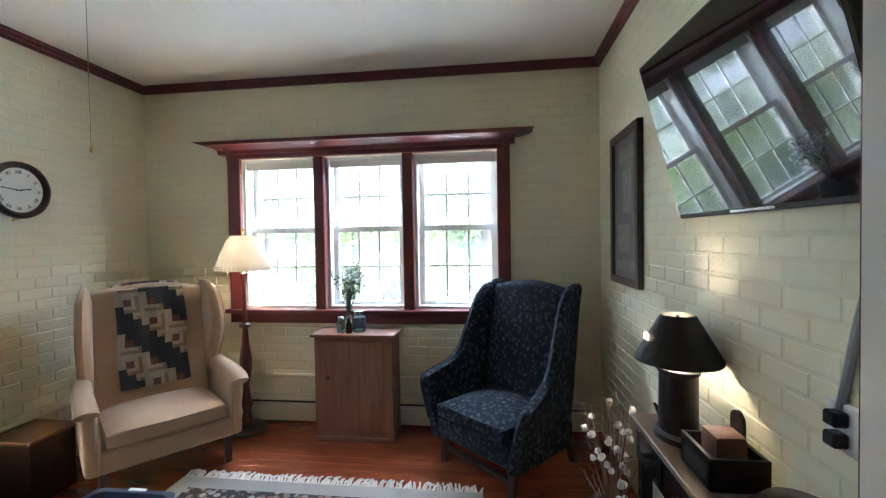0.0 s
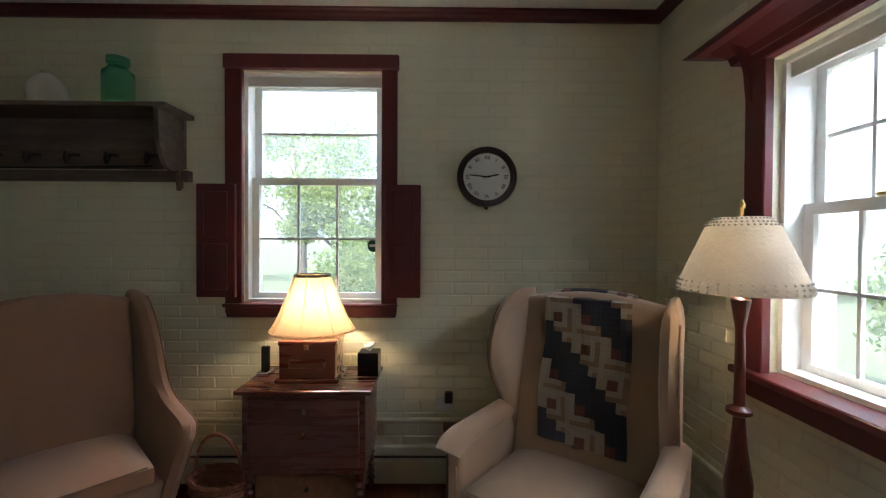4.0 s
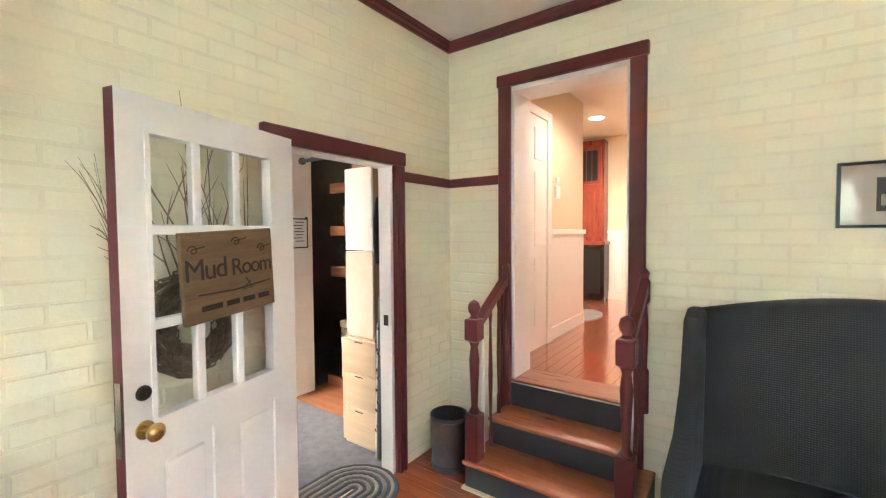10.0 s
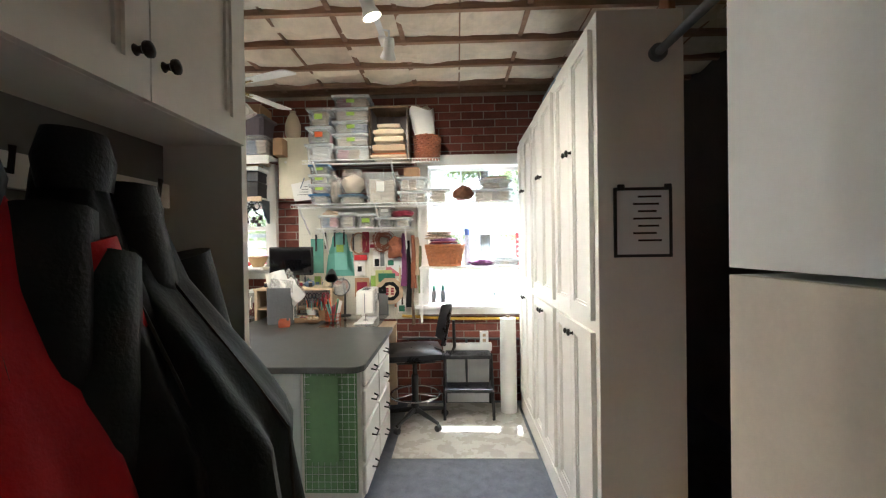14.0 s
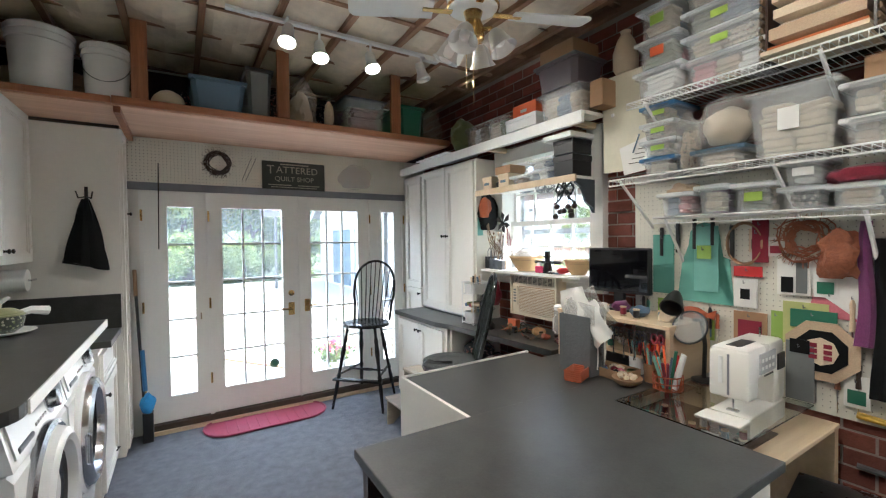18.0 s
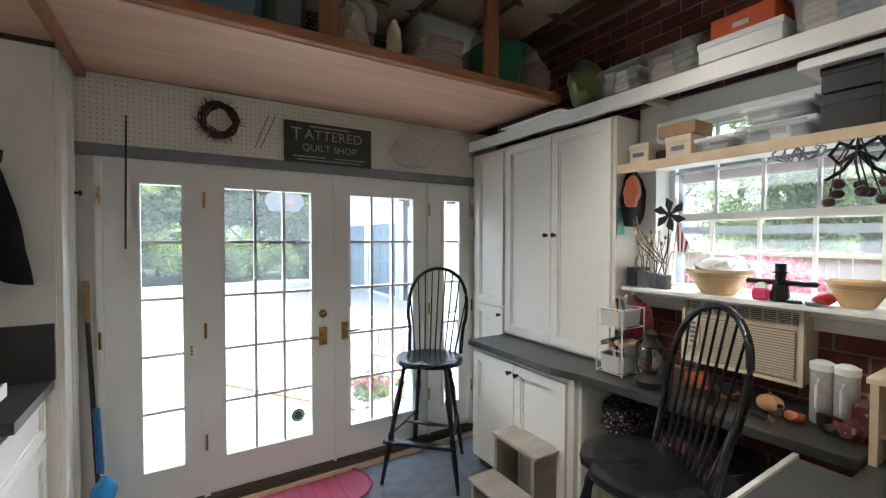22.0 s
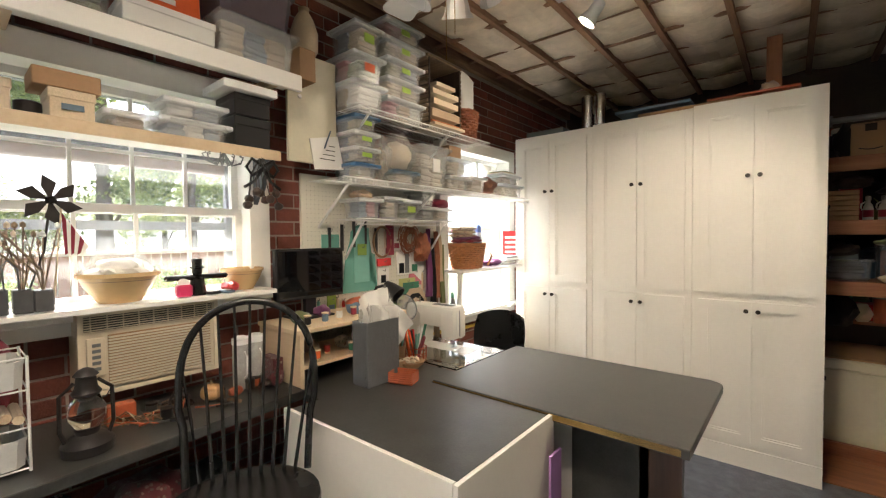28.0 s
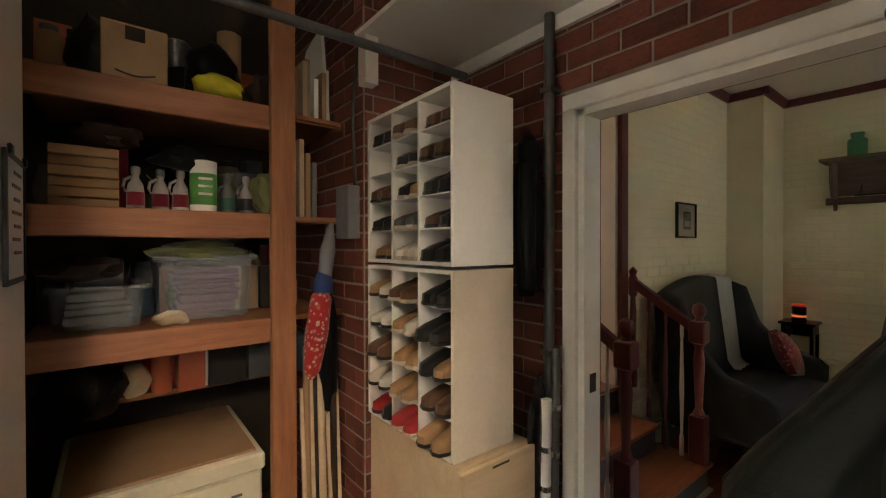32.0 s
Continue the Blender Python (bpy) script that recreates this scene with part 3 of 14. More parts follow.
for y0, y1 in ((0.775, a0 - 0.015), (a1 + 0.015, 2.155)):
    sh = part("shutter", bx(-3.205, -3.18, y0, y1, 1.185, 1.885, bev=0.004), MAROON, win2, "dark red folded panel shutter", world=True)
    for za, zb in ((1.23, 1.52), (1.56, 1.84)):
        part("shutter_panel", bx(-3.182, -3.172, y0 + 0.045, y1 - 0.045, za, zb, bev=0.008), MAROON, sh, world=True)

# crown and chair rail of the den
def moulding(prof, runs, name, mat, parent=None):
    for axis, plane, side, b0, b1 in runs:
        pts = [(plane + side * d, h) for d, h in prof]
        part(name, slab(BM(), pts, "x" if axis == "y" else "y", b0, b1), mat, parent)


crown = thing("trim_crown", "dark red painted crown moulding under the ceiling", "trim", (0, 0, 0), kind="structure")
CP = [(0, 2.92), (0.018, 2.92), (0.022, 2.937), (0.034, 2.948), (0.038, 2.966), (0.05, 2.974), (0.05, 2.985), (0, 2.985)]
moulding(CP, [("y", 3.66, -1, -3.25, 0.73), ("y", -1.335, 1, -2.60, 0.73), ("x", -3.25, 1, -1.035, 3.66), ("x", 0.73, -1, -1.335, 3.66), ("y", -1.035, 1, -3.25, -2.55), ("x", -2.60, 1, -1.335, -0.985)], "crown_length", MAROON, crown)
rail = thing("trim_chair_rail", "dark red painted board rail between the doorways", "trim", (0, 0, 0), kind="structure")
part("rail_length", bx(0.704, 0.73, -1.335, -0.78, 1.91, 1.975, bev=0.006), MAROON, rail)
part("rail_length", bx(0.295, 0.704, -1.335, -1.309, 1.91, 1.975, bev=0.006), MAROON, rail)
# heaters along the den walls
HEAT = pm("cream_heater_enamel", (0.66, 0.62, 0.47), 0.45, 0.08, 3, 0.04, 50)


def heater(x0, x1, y0, y1, along):
    h = thing("baseboard_heater", "cream painted steel baseboard heater along the wall", "heater", ((x0 + x1) / 2, (y0 + y1) / 2, 0), group="baseboard heaters")
    if along == "x":
        d = 1 if y0 < 0 else -1
        wallp = y0 if d > 0 else y1
        part("cover", slab(BM(), [(wallp, 0.02), (wallp + d * 0.055, 0.02), (wallp + d * 0.06, 0.16), (wallp + d * 0.035, 0.175), (wallp + d * 0.03, 0.235), (wallp, 0.24)], "x", x0, x1), HEAT, h, world=True)
        part("damper", slab(BM(), [(wallp + d * 0.03, 0.222), (wallp + d * 0.058, 0.198), (wallp + d * 0.062, 0.205), (wallp + d * 0.03, 0.232)], "x", x0 + 0.01, x1 - 0.01), HEAT, h, world=True)
        part("dark_slot", slab(BM(), [(wallp + d * 0.031, 0.176), (wallp + d * 0.044, 0.176), (wallp + d * 0.040, 0.197), (wallp + d * 0.031, 0.197)], "x", x0 + 0.01, x1 - 0.01), BLACKPL, h, world=True)
    else:
        d = 1 if x0 < -1 else -1
        wallp = x0 if d > 0 else x1
        part("cover", slab(BM(), [(wallp, 0.02), (wallp + d * 0.055, 0.02), (wallp + d * 0.06, 0.16), (wallp + d * 0.035, 0.175), (wallp + d * 0.03, 0.235), (wallp, 0.24)], "y", y0, y1), HEAT, h, world=True)
        part("damper", slab(BM(), [(wallp + d * 0.03, 0.222), (wallp + d * 0.058, 0.198), (wallp + d * 0.062, 0.205), (wallp + d * 0.03, 0.232)], "y", y0 + 0.01, y1 - 0.01), HEAT, h, world=True)
        part("dark_slot", slab(BM(), [(wallp + d * 0.031, 0.176), (wallp + d * 0.044, 0.176), (wallp + d * 0.040, 0.197), (wallp + d * 0.031, 0.197)], "y", y0 + 0.01, y1 - 0.01), BLACKPL, h, world=True)


heater(-3.15, 0.60, 3.60, 3.656, "x")
heater(-3.246, -3.19, -1.0, 3.58, "y")
heater(-2.58, -0.75, -1.331, -1.27, "x")
pipe = thing("trim_pipe", "cream painted pipe along the wall above the heater", "pipe", (0, 0, 0.4), kind="structure")
part("pipe_run", tube(BM(), [(-3.21, 3.62, 0.415), (0.60, 3.62, 0.415)], 0.016), CREAM_J, pipe, world=True)
part("pipe_run", tube(BM(), [(-3.21, 3.62, 0.415), (-3.21, -0.95, 0.415)], 0.016), CREAM_J, pipe, world=True)

# doorway to the hall and its steps
d1 = thing("door_1", "dark red cased doorway at the head of the steps", "doorway", (-0.18, -1.335, 0.54), kind="structure")
part("casing", bx(-0.65, S_DOOR[0] + 0.01, -1.335, -1.30, 0.0, 2.57, bev=0.006), MAROON, d1, world=True)
part("casing", bx(S_DOOR[1] - 0.01, 0.294, -1.335, -1.30, 0.0, 2.57, bev=0.006), MAROON, d1, world=True)
part("head_casing", bx(-0.66, 0.304, -1.335, -1.295, 2.57, 2.648, bev=0.006), MAROON, d1, world=True)
part("jamb", bx(S_DOOR[0], S_DOOR[0] + 0.03, -1.60, -1.337, 0.54, 2.57), WHITE, d1, world=True)
part("jamb", bx(S_DOOR[1] - 0.03, S_DOOR[1], -1.60, -1.337, 0.54, 2.57), WHITE, d1, world=True)
part("jamb", bx(S_DOOR[0], S_DOOR[1], -1.60, -1.337, 2.54, 2.57), WHITE, d1, world=True)
TREAD = wood("oiled_tread_wood", (0.20, 0.055, 0.022), (0.38, 0.13, 0.055), 0.3, 1.0, 0.4)
RISER = pm("slate_painted_riser", (0.035, 0.038, 0.042), 0.5, 0.25, 6, 0.05, 60)
st = thing("steps", "three wooden steps with dark risers and red balustrades", "steps", (-0.2, -1.05, 0))
for k, (yf, h) in enumerate(((-0.80, 0.18), (-1.065, 0.36), (-1.335, 0.54))):
    xr0, xr1 = (-0.71, 0.265) if k == 0 else (-0.59, 0.235)
    part("riser", bx(xr0, xr1, -1.33, yf - 0.02, h - 0.18 + (0.012 if k == 0 else 0), h - 0.022), RISER, st, world=True)
    if k < 2:
        part("tread", bx(xr0 - 0.005, xr1 + 0.005, -1.33, yf + 0.012, h - 0.022, h + 0.004, bev=0.008, seg=2), TREAD, st, world=True)
part("hall_nosing", bx(S_DOOR[0], S_DOOR[1], -1.60, -1.32, 0.532, 0.548, bev=0.005), TREAD, st, world=True)
part("base_strip", bx(-0.725, 0.28, -1.33, -0.795, 0.0, 0.014), BIRCH, st, world=True)
NEWEL = [(0.040, 0), (0.040, 0.26), (0.026, 0.275), (0.034, 0.30), (0.020, 0.33), (0.028, 0.52), (0.032, 0.62), (0.022, 0.70), (0.030, 0.72), (0.030, 0.73), (0.045, 0.735), (0.045, 0.86), (0.030, 0.875), (0.020, 0.89), (0.036, 0.915), (0.040, 0.94), (0.030, 0.97), (0.004, 0.985)]
for xn in (0.215, -0.655):
    bm = BM()
    lathe(bm, [(r, h) for r, h in NEWEL[2:11]], xn, -0.85, 0.18, 14)
    box(bm, xn - 0.045, xn + 0.045, -0.895, -0.805, 0.18, 0.47, bev=0.006)
    box(bm, xn - 0.045, xn + 0.045, -0.895, -0.805, 0.92, 1.05, bev=0.006)
    lathe(bm, NEWEL[12:], xn, -0.85, 0.18, 14)
    part("newel_post", bm, MAROON, st, world=True, smooth=True)
    bm = BM()
    lathe(bm, [(0.028, 0), (0.028, 0.24), (0.018, 0.26), (0.022, 0.5), (0.016, 0.62), (0.03, 0.64), (0.03, 0.75), (0.02, 0.77), (0.028, 0.80), (0.004, 0.83)], xn, -1.27, 0.54, 12)
    part("newel_post", bm, MAROON, st, world=True, smooth=True)
    part("handrail", slab(BM(), [(-0.85, 0.95), (-0.85, 1.02), (-1.27, 1.30), (-1.27, 1.23)], "x", xn - 0.025, xn + 0.025, 0.006), MAROON, st, world=True)
    for k, yb in enumerate((-0.95, -1.05, -1.16)):
        zb = 0.18 if yb > -1.06 else 0.36
        ht = 0.95 + (-0.85 - yb) * 0.667 - zb + 0.03
        part("baluster", lathe(BM(), [(0.014, 0), (0.014, 0.12), (0.008, 0.14), (0.015, ht * 0.5), (0.008, ht - 0.12), (0.012, ht - 0.1), (0.012, ht)], xn, yb, zb, 8), MAROON if k else WHITE, st, world=True, smooth=True)

# the hall beyond
HALLW = pm("hall_cream_paint", (0.72, 0.60, 0.42), 0.6, 0.05, 1.5, 0.08, 90)
hall_floor = tagged(part("floor_hall", box(bx(-2.2, 0.5, -3.30, -1.60, 0.40, 0.5275), -2.2, 1.6, -5.6, -3.30, 0.40, 0.5275), DARKWALL), "glossy reddish board floor of the hall", "floor", "", "structure")
tagged(part("ceiling_hall", box(bx(-2.2, 0.5, -3.30, -1.60, 3.02, 3.2), -2.2, 1.6, -5.6, -3.30, 3.02, 3.2), CEIL), "off-white hall ceiling", "ceiling", "", "structure")
tagged(part("wall_hall_east", bx(0.40, 0.5, -3.50, -1.60, 0.536, 3.02), HALLW), "cream hall wall with a panelled door", "wall", "", "structure")
tagged(part("wall_hall_return", bx(0.5, 1.6, -3.50, -3.30, 0.536, 3.02), HALLW), "cream return wall of the hall", "wall", "", "structure")
tagged(part("wall_hall_far", bx(-2.2, 1.6, -5.6, -5.42, 0.536, 3.02), HALLW), "cream end wall of the hall", "wall", "", "structure")
tagged(part("wall_hall_side", bx(1.6, 1.75, -5.6, -3.30, 0.4, 3.2), HALLW), "cream side wall of the hall", "wall", "", "structure")
tagged(part("wall_hall_west", bx(-2.35, -2.2, -5.6, -1.6, 0.4, 3.02), HALLW), "cream hall side wall", "wall", "", "structure")
wains = thing("trim_wainscot", "white beadboard wainscot with a chair rail", "wainscot", (0, -5.42, 0.536), kind="structure")
for k in range(22):
    xk = -1.5 + k * 0.1
    part("beadboard", bx(xk, xk + 0.096, -5.42, -5.408, 0.67, 1.55, bev=0.003), WHITE, wains, world=True)
part("wainscot_rail", bx(-2.2, 0.62, -5.42, -5.38, 1.55, 1.60, bev=0.006), WHITE, wains, world=True)
part("baseboard", bx(-2.2, 0.62, -5.42, -5.395, 0.536, 0.67, bev=0.004), WHITE, wains, world=True)
part("side_panel", bx(0.388, 0.40, -3.50, -2.50, 0.66, 1.55), WHITE, wains, world=True)
part("wainscot_rail", bx(0.365, 0.40, -3.52, -2.50, 1.55, 1.60, bev=0.006), WHITE, wains, world=True)
part("baseboard", bx(0.378, 0.40, -3.515, -2.50, 0.536, 0.66, bev=0.004), WHITE, wains, world=True)
hd = thing("door_2", "white six-panel door in the hall wall", "door", (0.36, -1.95, 0.536), kind="structure")
part("door_leaf", bx(0.375, 0.40, -2.38, -1.72, 0.54, 2.58, bev=0.003), WHITE, hd, world=True)
for ya, yb in ((-2.32, -2.10), (-2.0, -1.78)):
    for za, zb in ((0.75, 1.35), (1.45, 2.10), (2.20, 2.48)):
        part("door_panel", bx(0.366, 0.377, ya, yb, za, zb, bev=0.006), WHITE, hd, world=True)
part("door_casing", bx(0.36, 0.40, -2.48, -2.38, 0.54, 2.66, bev=0.004), WHITE, hd, world=True)
part("door_casing", bx(0.36, 0.40, -2.38, -1.62, 2.58, 2.66, bev=0.004), WHITE, hd, world=True)
th = thing("thermostat", "small white wall thermostat in the hall", "thermostat", (0.40, -2.67, 1.95))
part("case", bx(0.37, 0.40, -2.72, -2.62, 1.90, 2.02, bev=0.006), PLAST, th, world=True)
part("case", bx(0.375, 0.40, -2.70, -2.64, 2.04, 2.10, bev=0.004), PLAST, th, world=True)
CHERRY = wood("red_cherry_cabinet", (0.13, 0.018, 0.010), (0.30, 0.055, 0.026), 0.3, 1.0, 0.4, 0.1, "z")
hc = thing("hall_cabinet", "tall red cherry cabinet over a dark fireplace opening", "cabinet", (0.82, -5.30, 0.536))
part("body", bx(0.62, 1.05, -5.42, -5.20, 1.42, 2.95, bev=0.005), CHERRY, hc, world=True)
part("door", bx(0.66, 1.01, -5.20, -5.18, 1.50, 2.25, bev=0.006), CHERRY, hc, world=True)
part("door_panel", bx(0.72, 0.95, -5.182, -5.17, 1.56, 2.19, bev=0.008), CHERRY, hc, world=True)
part("glazed_door", frame_rect(BM(), "y", -5.20, -5.18, 0.66, 1.01, 2.29, 2.85, 0.05), CHERRY, hc, world=True)
part("glass", bx(0.71, 0.96, -5.195, -5.19, 2.34, 2.80), BLACKPL, hc, world=True)
for k in (1, 2):
    part("glazing_bar", bx(0.71 + k * 0.083, 0.718 + k * 0.083, -5.19, -5.178, 2.34, 2.80), CHERRY, hc, world=True)
part("base", bx(0.60, 1.07, -5.42, -5.15, 0.536, 1.40, bev=0.004), BLACKP, hc, world=True)
part("firebox_glass", bx(0.66, 1.01, -5.152, -5.14, 0.65, 1.30, bev=0.004), BLACKPL, hc, world=True)
part("mantel", bx(0.58, 1.09, -5.42, -5.12, 1.38, 1.43, bev=0.006), CHERRY, hc, world=True)
GLOWL = glow("lit_ceiling_lamp", (1.0, 0.93, 0.82), 5.2)
for px, py in ((0.45, -4.2), (-0.4, -4.6)):
    dl = thing("recessed_light", "lit round recessed ceiling light", "ceiling light", (px, py, 3.02), group="hall ceiling lights")
    part("trim_ring", lathe(BM(), [(0.105, 0), (0.105, -0.012), (0.08, -0.012), (0.08, 0)], seg=24, cap=False), WHITE, dl)
    part("lens", lathe(BM(), [(0.08, -0.006), (0.001, -0.006)], seg=24, cap=False), GLOWL, dl)
hr = thing("hall_rug", "small grey oval mat on the hall floor", "rug", (0.55, -3.9, 0.536))
part("mat", lathe(BM(), [(0.42, 0), (0.42, 0.012), (0.40, 0.015)], seg=28, sx=0.6, sy=1.0), pm("grey_mat", (0.16, 0.17, 0.18), 0.95, 0.2, 8, 0.3, 120), hr)
sp = thing("light_switch", "white double light switch plate on the hall wall", "light switch", (0.28, -5.42, 1.72))
part("plate", bx(-0.09, 0.09, 0, 0.008, -0.06, 0.06, bev=0.003), PLAST, sp)

# mud room doorway and its open door
md = thing("door_3", "dark red cased doorway into the mud room", "doorway", (0.73, -0.29, 0), kind="structure")
for aa, ab in ((-0.78, -0.69), (0.115, 0.205)):
    part("casing", bx(0.695, 0.73, aa, ab, 0, 2.005, bev=0.006), MAROON, md, world=True)
    part("casing_bead", bx(0.683, 0.697, aa + 0.012, aa + 0.03, 0, 2.0, bev=0.003), MAROON, md, world=True)
    part("casing_bead", bx(0.683, 0.697, ab - 0.03, ab - 0.012, 0, 2.0, bev=0.003), MAROON, md, world=True)
part("head_casing", bx(0.69, 0.73, -0.79, 0.215, 2.005, 2.092, bev=0.006), MAROON, md, world=True)
for ya, yb in ((-0.70, -0.675), (0.10, 0.125)):
    part("jamb", bx(0.732, 0.835, ya, yb, 0, 2.02), WHITE, md, world=True)
part("jamb", bx(0.732, 0.835, -0.70, 0.125, 1.995, 2.02), WHITE, md, world=True)
part("strike_plate", bx(0.76, 0.80, -0.6755, -0.6735, 0.97, 1.04), KNOBM, md, world=True)
part("hinge", tube(BM(), [(0.70, 0.118, 0.95), (0.70, 0.118, 1.05)], 0.008), BRASS, md, world=True)
for aa, ab in ((-0.755, -0.70), (0.125, 0.178)):
    part("outer_casing", bx(0.83, 0.86, aa, ab, 0, 2.019, bev=0.004), WHITE, md, world=True)
part("outer_casing", bx(0.83, 0.86, -0.755, 0.178, 2.02, 2.078, bev=0.004), WHITE, md, world=True)
part("threshold", bx(0.74, 0.84, -0.70, 0.125, 0.0, 0.012, bev=0.004), BIRCH, md, world=True)
# the leaf: local x runs from the hinge to the latch
W, H, T = 0.786, 2.008, 0.042
G0, G1, GB, GT = 0.144, 0.686, 0.945, 1.893
ang = 105.5
leaf = thing("open_door", "open white half-glazed door with a wooden sign and twig wreath", "door", (0.682, 0.112, 0.012), ang)
bm = BM()
for b in ((0, G0, 0, H), (G1, W, 0, H), (G0, G1, GT, H), (G0, G1, 0, 0.20), (G0, G1, 0.83, GB)):
    box(bm, b[0], b[1], 0, T, b[2], b[3])
GM = (G0 + G1) / 2
box(bm, GM - 0.05, GM + 0.05, 0, T, 0.20, 0.83)
part("leaf_frame", bm, WHITE, leaf)
part("glass_bead", frame_rect(BM(), "y", -0.004, T + 0.004, G0 - 0.012, G1 + 0.012, GB - 0.012, GT + 0.012, 0.016), WHITE, leaf)
for xa, xb in ((G0, GM - 0.05), (GM + 0.05, G1)):
    part("panel", bx(xa, xb, 0.012, T - 0.012, 0.20, 0.83), WHITE, leaf)
    part("raised_panel", bx(xa + 0.03, xb - 0.03, 0.004, T - 0.004, 0.24, 0.79, bev=0.012), WHITE, leaf)
for k in (1, 2):
    xk = G0 + (G1 - G0) * k / 3
    part("glazing_bar", bx(xk - 0.018, xk + 0.018, 0.004, T - 0.004, GB, GT, bev=0.004), WHITE, leaf)
    zk = GB + (GT - GB) * k / 3
    part("glazing_bar", bx(G0, G1, 0.005, T - 0.005, zk - 0.018, zk + 0.018, bev=0.004), WHITE, leaf)
pg = part("pane", bx(G0, G1, T / 2 - 0.002, T / 2 + 0.002, GB, GT), GLASS, leaf)
pg.visible_shadow = False
part("painted_edge", bx(W, W + 0.002, 0.0, T, 0, H), MAROON, leaf, "dark red painted latch edge")
part("latch_plate", bx(W + 0.002, W + 0.004, 0.008, T - 0.008, 0.86, 1.10), CHROME, leaf)
for s in (-1, 1):
    y = -0.0 if s < 0 else T
    kb = part("door_knob", lathe(BM(), [(0.030, 0), (0.030, 0.006), (0.012, 0.012), (0.012, 0.035), (0.028, 0.045), (0.030, 0.058), (0.022, 0.068), (0.004, 0.072)], seg=18), BRASS, leaf, smooth=True)
    kb.matrix_basis = pose(W - 0.06, y, 0.93, 90 * (1 if s < 0 else -1), 0, 0)
    db = part("deadbolt", lathe(BM(), [(0.025, 0), (0.025, 0.006), (0.02, 0.012), (0.004, 0.013)], seg=16), KNOBM, leaf, smooth=True)
    db.matrix_basis = pose(W - 0.06, y, 1.05, 90 * (1 if s < 0 else -1), 0, 0)

# french doors
frd = thing("door_4", "white french doors with sidelights and many small panes", "french doors", (3.2, 3.80, 0.05), kind="structure")
for xa, xb, in ((2.02, 2.05), (2.495, 2.527), (3.262, 3.275), (3.985, 4.003), (4.37, 4.40)):
    part("door_post", bx(xa, xb, 3.77, 3.86, 0.05, 2.06), WHITE, frd, world=True)
part("door_head", bx(2.02, 4.40, 3.765, 3.86, 2.03, 2.062), WHITE, frd, world=True)
part("door_sill", bx(2.02, 4.40, 3.74, 3.98, 0.0, 0.075), DARKWALL, frd, world=True)
part("floor_strip", bx(2.02, 4.40, 3.715, 3.74, 0.0, 0.03), BIRCH, frd, world=True)
def glazed_leaf(name, x0, x1, g0, g1, cols, label):
    bm = BM()
    for b in ((x0, g0, 0.08, 2.03), (g1, x1, 0.08, 2.03), (g0, g1, 0.08, 0.29), (g0, g1, 1.87, 2.03)):
        box(bm, b[0], b[1], 3.785, 3.83, b[2], b[3])
    lf = part(name, bm, WHITE, frd, label, world=True)
    part("glass_bead", frame_rect(BM(), "y", 3.775, 3.787, g0 - 0.02, g1 + 0.02, 0.27, 1.89, 0.02), WHITE, lf, world=True)
    for k in range(1, cols):
        xk = g0 + (g1 - g0) * k / cols
        part("glazing_bar", bx(xk - 0.008, xk + 0.008, 3.79, 3.825, 0.29, 1.87), WHITE, lf, world=True)
    for k in range(1, 5):
        zk = 0.29 + 1.58 * k / 5
        part("glazing_bar", bx(g0, g1, 3.792, 3.823, zk - 0.008, zk + 0.008), WHITE, lf, world=True)
    g = part("pane", bx(g0, g1, 3.805, 3.809, 0.29, 1.87), GLASS_NORTH, lf, world=True)
    g.visible_shadow = False
    return lf
glazed_leaf("sidelight", 2.05, 2.495, 2.21, 2.40, 1, "narrow white sidelight with five panes")
lfL = glazed_leaf("door_leaf", 2.527, 3.262, 2.614, 3.116, 3, "white french door leaf with fifteen panes")
lfR = glazed_leaf("door_leaf", 3.275, 3.985, 3.378, 3.86, 3, "white french door leaf with fifteen panes")
glazed_leaf("sidelight", 4.003, 4.37, 4.13, 4.27, 1, "narrow white sidelight with five panes")
for xk, zk in ((3.19, 0.93), (3.34, 0.95)):
    part("rose_plate", bx(xk - 0.028, xk + 0.028, 3.775, 3.785, zk - 0.06, zk + 0.06, bev=0.005), BRASS, frd, world=True)
    part("lever_handle", tube(BM(), [(xk, 3.78, zk), (xk, 3.73, zk), (xk - 0.10 if xk < 3.25 else xk + 0.09, 3.725, zk + 0.01)], 0.009), BRASS, frd, world=True, smooth=True)
db = part("deadbolt", lathe(BM(), [(0.028, 0), (0.028, 0.008), (0.012, 0.014), (0.004, 0.03)], seg=16), BRASS, frd, smooth=True)
db.matrix_basis = wm(frd).inverted() @ pose(3.19, 3.785, 1.08, 90, 0, 0)
for xk in (2.035, 2.51, 3.99, 4.385):
    for zk in (0.35, 1.0, 1.75):
        part("hinge", tube(BM(), [(xk, 3.765, zk), (xk, 3.765, zk + 0.09)], 0.008), BRASS, frd, world=True)
for k in range(3):
    part("hook", tube(BM(), [(2.44, 3.78, 0.92 + k * 0.02), (2.44, 3.755, 0.92 + k * 0.02)], 0.006), BRASS, frd, world=True)

